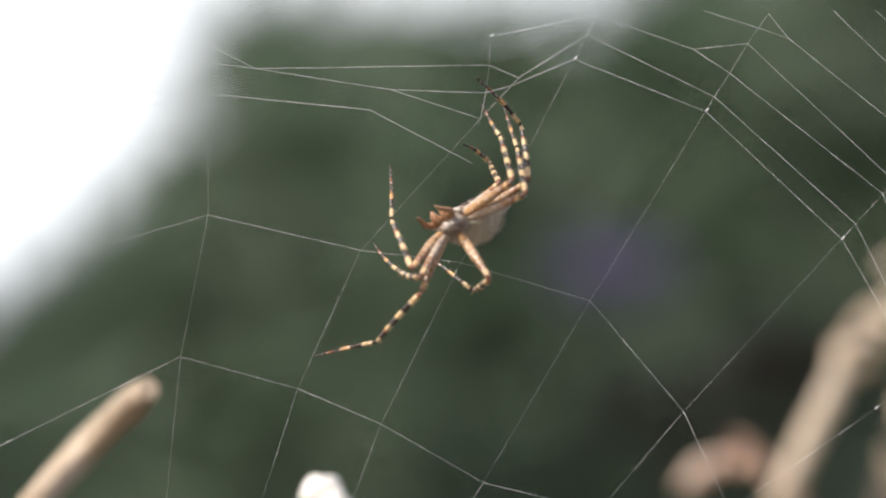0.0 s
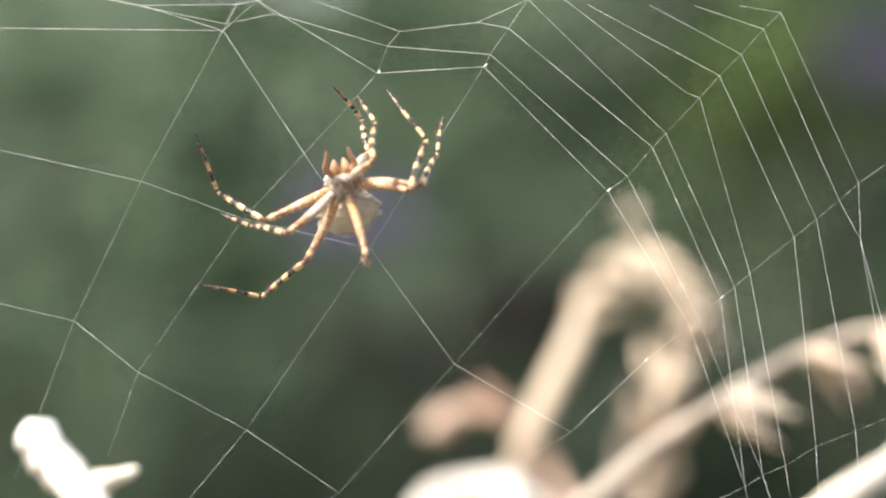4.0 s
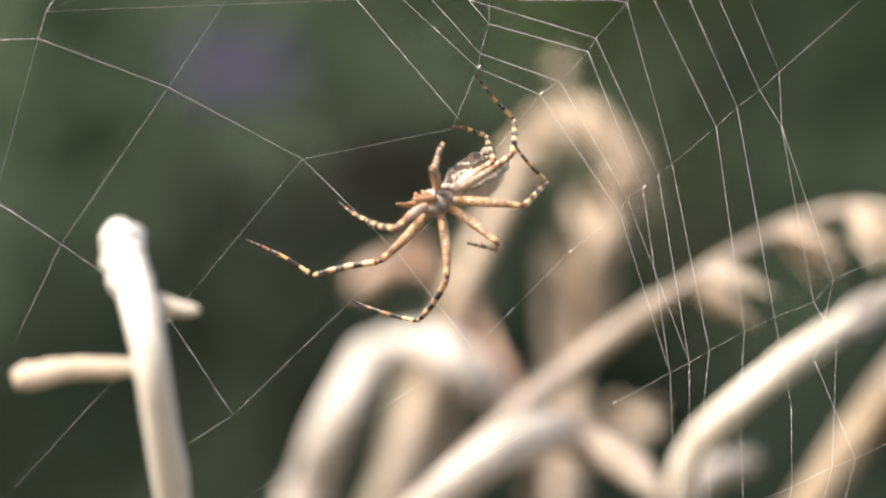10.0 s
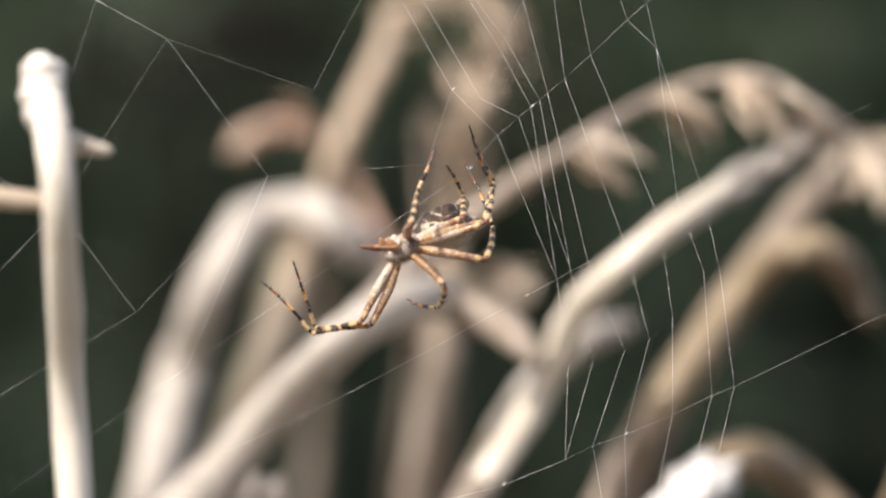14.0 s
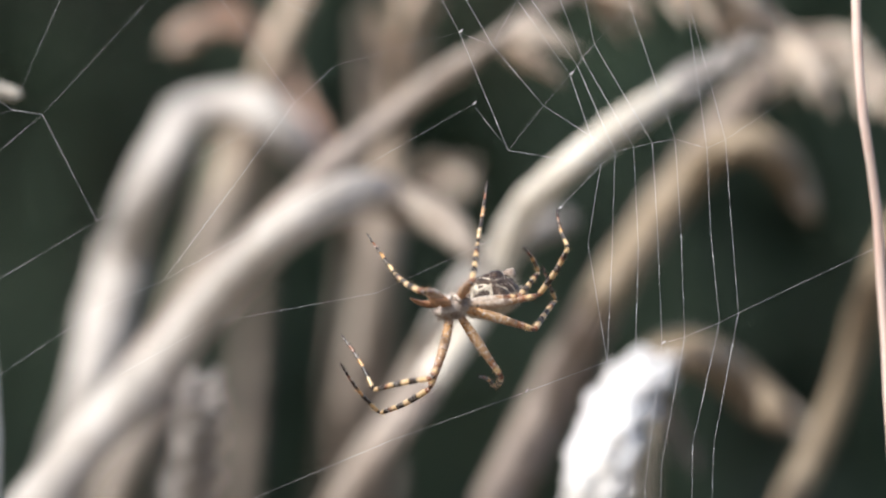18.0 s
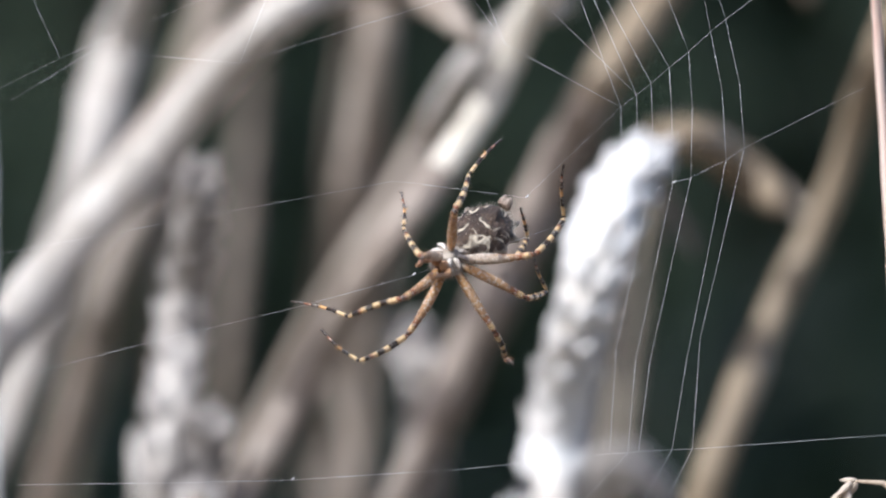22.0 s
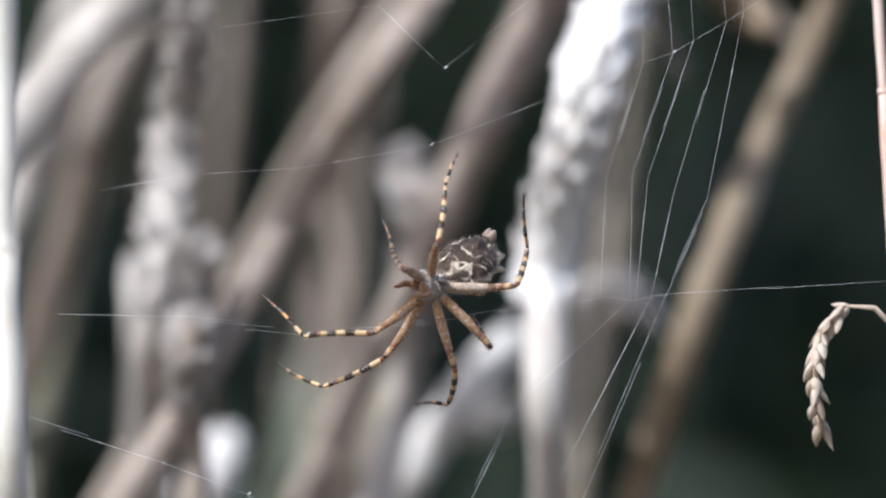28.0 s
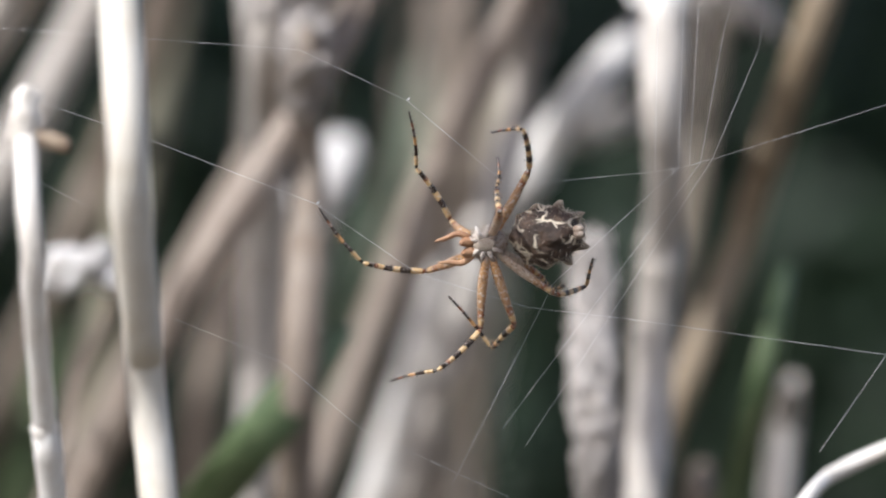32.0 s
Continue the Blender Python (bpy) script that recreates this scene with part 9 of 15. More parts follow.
    walk(leg_b[0], [(0, pose(-0.00096, -0.00095, 0.00072, -53.8, 44.6, 137.7)), (0.5, pose(-0.00106, -0.00076, 0.00079, -17.8, 64.3, 167.8)), (1, pose(-0.00116, -0.00054, 0.00082, 40.7, 60.5, -140.3)), (1.5, pose(-0.00129, -0.00052, 0.00059, 87.3, 27.5, -95.8)), (2, pose(-0.00134, -0.00063, 0.00037, 105.8, -5.0, -87.3)), (2.5, pose(-0.00117, -0.00077, 0.0006, 93.1, -10.7, -78.5)), (3, pose(-0.00095, -0.00089, 0.00079, 80.0, -18.3, -66.6)), (3.5, pose(-0.00063, -0.00113, 0.00081, -50.2, -40.7, 102.5)), (4, pose(-0.00036, -0.00122, 0.00083, -36.0, -45.0, 114.0)), (4.5, pose(-0.00066, -0.0012, 0.00067, -57.0, -21.9, 114.6)), (5, pose(-0.00087, -0.00104, 0.00065, -66.4, 7.5, 118.1)), (5.5, pose(-0.00104, -0.00097, 0.00045, -57.3, 73.3, 136.6)), (6, pose(-0.00113, -0.00098, 0.00022, 111.6, 67.3, -57.9)), (6.5, pose(-0.00116, -0.00098, 0.0001, 121.7, 45.7, -51.6)), (7, pose(-0.00103, -0.00113, 0.0001, 112.2, 36.9, -51.1)), (7.5, pose(-0.0011, -0.00078, 0.0006, 85.3, 54.8, -77.3)), (8, pose(-0.00096, -0.00042, 0.0011, 11.6, 65.3, -157.6)), (8.5, pose(-0.001, -0.0008, 0.00072, 60.9, 64.6, -95.2)), (9, pose(-0.00093, -0.00116, 0.00034, 89.3, 52.7, -58.0)), (9.5, pose(-0.00122, -0.00086, 0.00019, 130.8, 81.8, -38.0)), (10, pose(-0.00142, -0.00054, 0.00017, -94.9, 65.0, 76.7)), (10.5, pose(-0.00142, -0.00047, 0.00024, 152.5, 76.1, -36.2)), (11, pose(-0.00144, -0.00039, 0.00031, 123.8, 48.3, -65.1)), (11.5, pose(-0.00121, -0.0007, 0.00061, 84.7, 55.1, -78.5)), (12, pose(-0.00084, -0.00097, 0.00082, 46.0, 54.8, -89.1)), (12.5, pose(-0.00114, -0.00068, 0.00068, 36.4, 79.8, -130.1)), (13, pose(-0.00131, -0.0004, 0.00067, -74.7, 75.4, 89.7)), (13.5, pose(-0.00128, -0.0002, 0.00079, -28.6, 64.2, 148.1)), (14, pose(-0.00123, 0.00001, 0.00089, -19.2, 45.6, 169.9)), (14.5, pose(-0.00149, -0.00021, 0.00022, 141.1, 60.5, -59.9)), (15, pose(-0.00142, -0.00042, 0.00032, 126.5, 59.2, -64.7)), (15.5, pose(-0.0013, -0.00067, 0.00038, 110.3, 52.2, -69.4)), (16, pose(-0.00115, -0.00089, 0.00043, 98.6, 40.0, -69.0)), (16.5, pose(-0.00097, -0.00104, 0.00052, 91.1, 32.5, -65.0)), (17, pose(-0.00104, -0.00096, 0.00059, 87.7, 30.0, -69.2)), (17.5, pose(-0.00111, -0.00084, -0.00016, 140.9, 76.1, -38.2)), (18, pose(-0.00117, -0.00045, -0.00086, -123.7, 58.2, 37.0)), (18.5, pose(-0.00131, -0.00047, -0.00043, -172.7, 68.3, -18.4)), (19, pose(-0.00149, -0.00027, -0.00007, 147.7, 57.7, -66.2)), (19.5, pose(-0.00122, -0.00072, -0.00047, 151.3, 36.5, -53.7)), (20, pose(-0.00073, -0.00117, -0.00064, 151.3, 16.0, -43.0)), (20.5, pose(-0.00118, -0.00077, -0.00014, 135.6, 38.8, -54.2)), (21, pose(-0.0013, -0.00049, 0.00063, 106.2, 60.7, -78.2)), (21.5, pose(-0.0013, -0.00065, 0.00014, 130.6, 51.5, -61.6)), (22, pose(-0.00121, -0.00087, -0.00031, 146.9, 39.7, -53.0)), (22.5, pose(-0.00098, -0.00082, -0.0007, 154.6, 38.9, -46.9)), (23, pose(-0.00074, -0.00076, -0.00109, 161.8, 36.9, -41.9)), (23.5, pose(-0.00051, -0.00081, -0.00116, 159.6, 27.9, -40.0)), (24, pose(-0.00025, -0.00086, -0.00123, 157.6, 18.8, -36.6)), (24.5, pose(-0.00084, -0.00067, -0.00045, 136.3, 36.7, -48.8)), (25, pose(-0.00123, -0.00073, 0.00051, 102.6, 45.7, -67.7)), (25.5, pose(-0.00129, -0.00072, 0.00011, 128.1, 51.1, -59.1)), (26, pose(-0.00133, -0.00069, -0.00029, 154.6, 49.6, -48.6)), (26.5, pose(-0.0012, -0.00078, -0.00052, 162.4, 50.0, -44.3)), (27, pose(-0.00115, -0.00079, -0.00057, 159.8, 49.1, -46.4)), (27.5, pose(-0.00106, -0.00079, -0.00071, 155.3, 46.1, -50.4)), (28, pose(-0.00097, -0.0008, -0.00085, 151.4, 42.7, -54.0)), (28.5, pose(-0.00093, -0.00079, -0.00091, 149.4, 41.3, -55.7)), (29, pose(-0.00132, -0.00071, -0.00027, 159.7, 54.5, -44.4)), (29.5, pose(-0.00095, -0.0007, -0.00074, 161.7, 44.0, -41.6)), (30, pose(-0.00055, -0.0008, -0.00118, 162.2, 33.4, -39.5)), (30.5, pose(-0.00016, -0.00038, -0.00132, -179.6, 27.4, -35.2)), (31, pose(0.00037, -0.00025, -0.00146, -168.6, 15.6, -35.0)), (31.5, pose(0.00075, -0.00079, -0.00106, -176.4, -8.2, -37.4)), (32, pose(0.00095, -0.00112, -0.00039, 175.1, -32.1, -35.9))])
    walk(leg_b[1], [(0, pose(-0.01055, -0.00454, 0.00548, -117.1, -38.6, -107.6)), (0.5, pose(-0.01126, -0.00209, 0.00546, -148.4, -64.8, -81.2)), (1, pose(-0.0116, 0.00037, 0.00505, 147.6, -65.7, -23.6)), (1.5, pose(-0.01255, 0.00038, 0.00105, 79.0, -49.7, 43.4)), (2, pose(-0.01218, -0.00142, -0.0027, 51.3, -24.6, 57.7)), (2.5, pose(-0.01221, -0.00313, 0, 63.8, -20.4, 60.5)), (3, pose(-0.01141, -0.00473, 0.00265, 76.8, -13.3, 62.4)), (3.5, pose(-0.00808, -0.00762, 0.00628, -113.6, 47.3, -139.7)), (4, pose(-0.0038, -0.00983, 0.0073, -128.7, 33.6, -147.0)), (4.5, pose(-0.00833, -0.00722, 0.00639, -128.1, -4.7, -141.2)), (5, pose(-0.01029, -0.0054, 0.00515, -109.7, -20.3, -137.2)), (5.5, pose(-0.01182, -0.00387, 0.00219, -81.5, -66.8, -152.4)), (6, pose(-0.01206, -0.0033, -0.00139, -0.1, -65.0, 123.5)), (6.5, pose(-0.01134, -0.00361, -0.00405, 2.5, -45.8, 114.6)), (7, pose(-0.01078, -0.00569, -0.00333, 14.8, -46.9, 110.5)), (7.5, pose(-0.01192, -0.00399, 0.00114, 13.4, -62.5, 124.6)), (8, pose(-0.01113, -0.00215, 0.00572, -57.2, -70.9, -158.2)), (8.5, pose(-0.01128, -0.00485, 0.00309, 10.7, -77.1, 133.2)), (9, pose(-0.01046, -0.00724, 0.00042, 51.4, -66.1, 91.4)), (9.5, pose(-0.01225, -0.0031, -0.00087, -63.4, -79.3, -165.5)), (10, pose(-0.01257, 0.00121, -0.00023, -104.8, -57.0, -139.0)), (10.5, pose(-0.01236, 0.00105, -0.00217, -35.4, -66.9, 155.2)), (11, pose(-0.01193, -0.00009, -0.00388, 3.1, -44.8, 116.2)), (11.5, pose(-0.01206, -0.00378, 0.00121, 22.3, -65.8, 116.9)), (12, pose(-0.00887, -0.0075, 0.00535, 107.2, -80.7, 47.7)), (12.5, pose(-0.01203, -0.0032, 0.00228, -111.4, -74.2, -110.1)), (13, pose(-0.01219, 0.00254, 0.00143, -116.6, -57.9, -122.6)), (13.5, pose(-0.01173, -0.00009, 0.0051, -101.0, -67.0, -152.7)), (14, pose(-0.0094, -0.00229, 0.00836, -68.8, -68.9, 161.7)), (14.5, pose(-0.01147, 0.00287, -0.00411, -36.9, -63.4, 140.8)), (15, pose(-0.0121, 0.0009, -0.0031, -26.4, -67.5, 140.0)), (15.5, pose(-0.01231, -0.00151, -0.00202, -9.8, -73.4, 134.5)), (16, pose(-0.01197, -0.00388, -0.00084, 33.3, -76.3, 101.7)), (16.5, pose(-0.01126, -0.00573, 0.00035, 67.3, -71.5, 76.8)), (17, pose(-0.01151, -0.00518, 0.00098, 87.3, -69.1, 57.4)), (17.5, pose(-0.01221, -0.00118, -0.00227, -104.6, -69.1, -123.8)), (18, pose(-0.01109, 0.00385, -0.00416, -109.6, -49.3, -134.7)), (18.5, pose(-0.01073, 0.00419, -0.00458, -83.5, -68.2, -166.6)), (19, pose(-0.01027, 0.00469, -0.00517, -26.8, -70.3, 126.6)), (19.5, pose(-0.00908, 0.00084, -0.00844, -17.1, -59.9, 123.2)), (20, pose(-0.00643, -0.00327, -0.01017, -11.3, -48.8, 123.3)), (20.5, pose(-0.01055, -0.00127, -0.00644, -10.3, -60.9, 131.2)), (21, pose(-0.01248, -0.00003, -0.00091, -28.1, -73.9, 155.2)), (21.5, pose(-0.01158, 0.00032, -0.00445, -24.2, -72.0, 154.3)), (22, pose(-0.00978, 0.00023, -0.00759, -18.8, -69.9, 152.0)), (22.5, pose(-0.00889, 0.00057, -0.00864, -39.3, -69.5, 163.1)), (23, pose(-0.0079, 0.00092, -0.00967, -57.1, -67.8, 170.8)), (23.5, pose(-0.00682, -0.00065, -0.01054, -41.1, -69.7, 157.1)), (24, pose(-0.00552, -0.00229, -0.01112, -23.5, -69.5, 142.0)), (24.5, pose(-0.00993, -0.00213, -0.00699, -24.1, -66.3, 154.6)), (25, pose(-0.01211, -0.00327, -0.00122, -22.5, -64.7, 165.2)), (25.5, pose(-0.01171, -0.00064, -0.00427, -28.6, -62.3, 171.0)), (26, pose(-0.0101, 0.00192, -0.00692, -31.4, -60.5, 173.1)), (26.5, pose(-0.00949, 0.00253, -0.00744, -45.7, -66.4, -173.3)), (27, pose(-0.00951, 0.00235, -0.00751, -43.6, -67.2, -176.4)), (27.5, pose(-0.00941, 0.0019, -0.00783, -37.5, -68.1, 175.3)), (28, pose(-0.0093, 0.00147, -0.00814, -30.4, -68.8, 165.9)), (28.5, pose(-0.0093, 0.00129, -0.00821, -26.9, -69.5, 161.2)), (29, pose(-0.01022, 0.00254, -0.00642, -75.9, -71.9, -150.8)), (29.5, pose(-0.00888, 0.0016, -0.00845, -58.4, -70.4, -164.7)), (30, pose(-0.00733, 0.00029, -0.01015, -43.7, -68.1, -175.7)), (30.5, pose(-0.00435, 0.00268, -0.01136, -72.5, -69.6, -169.3)), (31, pose(-0.00078, 0.00329, -0.01212, -103.0, -72.6, -161.1)), (31.5, pose(0.00245, -0.0012, -0.01222, -37.1, -44.2, 139.3)), (32, pose(0.00524, -0.0054, -0.00993, -21.0, -5.9, 128.8))])
    walk(leg_b[2], [(0, pose(-0.00293, -0.00994, 0.00192, -149.2, -47.0, -66.3)), (0.5, pose(-0.0049, -0.0089, 0.00183, 166.6, -57.9, -23.8)), (1, pose(-0.0067, -0.00762, 0.00157, 128.3, -46.8, 9.8)), (1.5, pose(-0.00686, -0.00775, 0.00229, 89.8, -23.2, 42.9)), (2, pose(-0.00697, -0.0078, 0.00299, 64.6, 0.5, 47.8)), (2.5, pose(-0.00515, -0.00888, 0.00415, 74.7, 5.1, 52.4)), (3, pose(-0.00302, -0.00971, 0.00487, 85.1, 12.4, 56.8)), (3.5, pose(0.00009, -0.0127, 0.00355, -112.9, 24.1, -128.1)), (4, pose(0.00335, -0.01448, 0.00207, -124.9, 15.9, -125.0)), (4.5, pose(-0.00379, -0.01367, 0.00024, -138.3, -17.3, -109.6)), (5, pose(-0.00473, -0.01309, 0.00199, -124.4, -41.7, -106.4)), (5.5, pose(-0.00603, -0.012, 0.00277, 96.3, -77.9, 41.2)), (6, pose(-0.00709, -0.01087, 0.00285, 57.7, -44.5, 69.4)), (6.5, pose(-0.00796, -0.00994, 0.00292, 38.7, -29.3, 74.6)), (7, pose(-0.00592, -0.01141, 0.00328, 51.7, -35.6, 61.6)), (7.5, pose(-0.00512, -0.00979, 0.00561, 59.3, -46.9, 65.1)), (8, pose(-0.00325, -0.00805, 0.00749, 61.9, -69.3, 70.4)), (8.5, pose(-0.00337, -0.01057, 0.00529, 81.6, -53.3, 58.9)), (9, pose(-0.00251, -0.01275, 0.00296, 88.5, -36.4, 62.4)), (9.5, pose(-0.00574, -0.01065, -0.00002, 99.7, -65.9, 39.3)), (10, pose(-0.00784, -0.00749, -0.00163, -179.6, -77.0, -55.6)), (10.5, pose(-0.00799, -0.00736, 0.00103, 58.5, -66.0, 60.3)), (11, pose(-0.00834, -0.00616, 0.0032, 38.1, -38.4, 69.7)), (11.5, pose(-0.00487, -0.00959, 0.00501, 69.6, -45.8, 65.9)), (12, pose(0.00016, -0.01175, 0.00487, 108.5, -48.3, 50.8)), (12.5, pose(-0.00449, -0.0097, 0.0013, 142.7, -62.4, 4.6)), (13, pose(-0.0067, -0.00548, -0.00095, 178.3, -56.1, -39.8)), (13.5, pose(-0.00878, -0.00962, 0.00434, 174.5, -24.2, -37.9)), (14, pose(-0.00914, -0.0122, 0.00966, 175.6, 6.9, -38.9)), (14.5, pose(-0.00973, -0.00631, -0.00054, 62.6, -41.4, 49.9)), (15, pose(-0.00862, -0.00781, 0.00032, 69.8, -36.2, 55.3)), (15.5, pose(-0.00691, -0.00944, 0.00081, 81.2, -29.1, 61.4)), (16, pose(-0.00495, -0.01071, 0.00113, 92.2, -18.0, 69.3)), (16.5, pose(-0.00311, -0.0114, 0.00158, 99.6, -9.2, 77.6)), (17, pose(-0.00332, -0.01093, 0.00115, 100.9, -6.6, 77.8)), (17.5, pose(-0.00548, -0.00852, -0.00317, 116.1, -46.3, 36.3)), (18, pose(-0.00617, -0.00458, -0.00635, 139.4, -49.5, -9.1)), (18.5, pose(-0.00739, -0.00524, -0.00416, 100.4, -41.9, 13.4)), (19, pose(-0.0089, -0.00474, -0.00216, 73.8, -28.2, 16.7)), (19.5, pose(-0.00701, -0.00769, -0.00365, 59.4, -21.5, 36.8)), (20, pose(-0.00403, -0.01052, -0.00371, 45.7, -9.8, 52.2)), (20.5, pose(-0.00624, -0.00892, -0.00166, 69.7, -15.3, 53.1)), (21, pose(-0.00677, -0.00786, 0.00154, 95.4, -24.8, 45.3)), (21.5, pose(-0.00555, -0.00713, -0.00162, 84.7, -24.2, 54.0)), (22, pose(-0.00344, -0.00678, -0.00433, 73.9, -21.7, 61.9)), (22.5, pose(-0.0038, -0.00759, -0.00593, 75.7, -29.0, 51.5)), (23, pose(-0.00428, -0.00817, -0.00761, 78.4, -35.6, 39.8)), (23.5, pose(-0.00286, -0.00944, -0.00792, 70.1, -28.7, 45.8)), (24, pose(-0.00121, -0.01072, -0.00791, 62.1, -21.9, 50.5)), (24.5, pose(-0.00414, -0.00941, -0.00333, 70.1, -27.0, 52.0)), (25, pose(-0.00501, -0.00911, 0.00273, 78.6, -32.2, 51.9)), (25.5, pose(-0.00478, -0.00658, -0.00018, 82.0, -34.7, 54.4)), (26, pose(-0.00335, -0.00413, -0.0027, 84.3, -36.1, 57.6)), (26.5, pose(-0.00231, -0.00384, -0.00465, 85.1, -36.6, 56.1)), (27, pose(-0.00242, -0.00413, -0.00471, 84.2, -35.5, 55.2)), (27.5, pose(-0.00258, -0.00477, -0.00487, 81.0, -33.1, 53.9)), (28, pose(-0.00274, -0.0054, -0.00502, 78.1, -30.5, 52.1)), (28.5, pose(-0.00285, -0.00568, -0.00508, 77.2, -29.1, 50.9)), (29, pose(-0.00347, -0.00479, -0.00566, 88.9, -36.1, 58.2)), (29.5, pose(-0.00186, -0.00531, -0.00671, 89.5, -34.9, 57.7)), (30, pose(-0.00011, -0.0061, -0.00746, 89.8, -33.6, 57.1)), (30.5, pose(0.00017, -0.00617, -0.01031, 90.3, -34.1, 32.8)), (31, pose(0.00034, -0.00662, -0.01279, 91.0, -31.2, 8.8)), (31.5, pose(0.00273, -0.0094, -0.00651, 44.2, -34.7, 35.1)), (32, pose(0.00306, -0.00839, -0.00064, 2.9, -20.9, 52.7))])
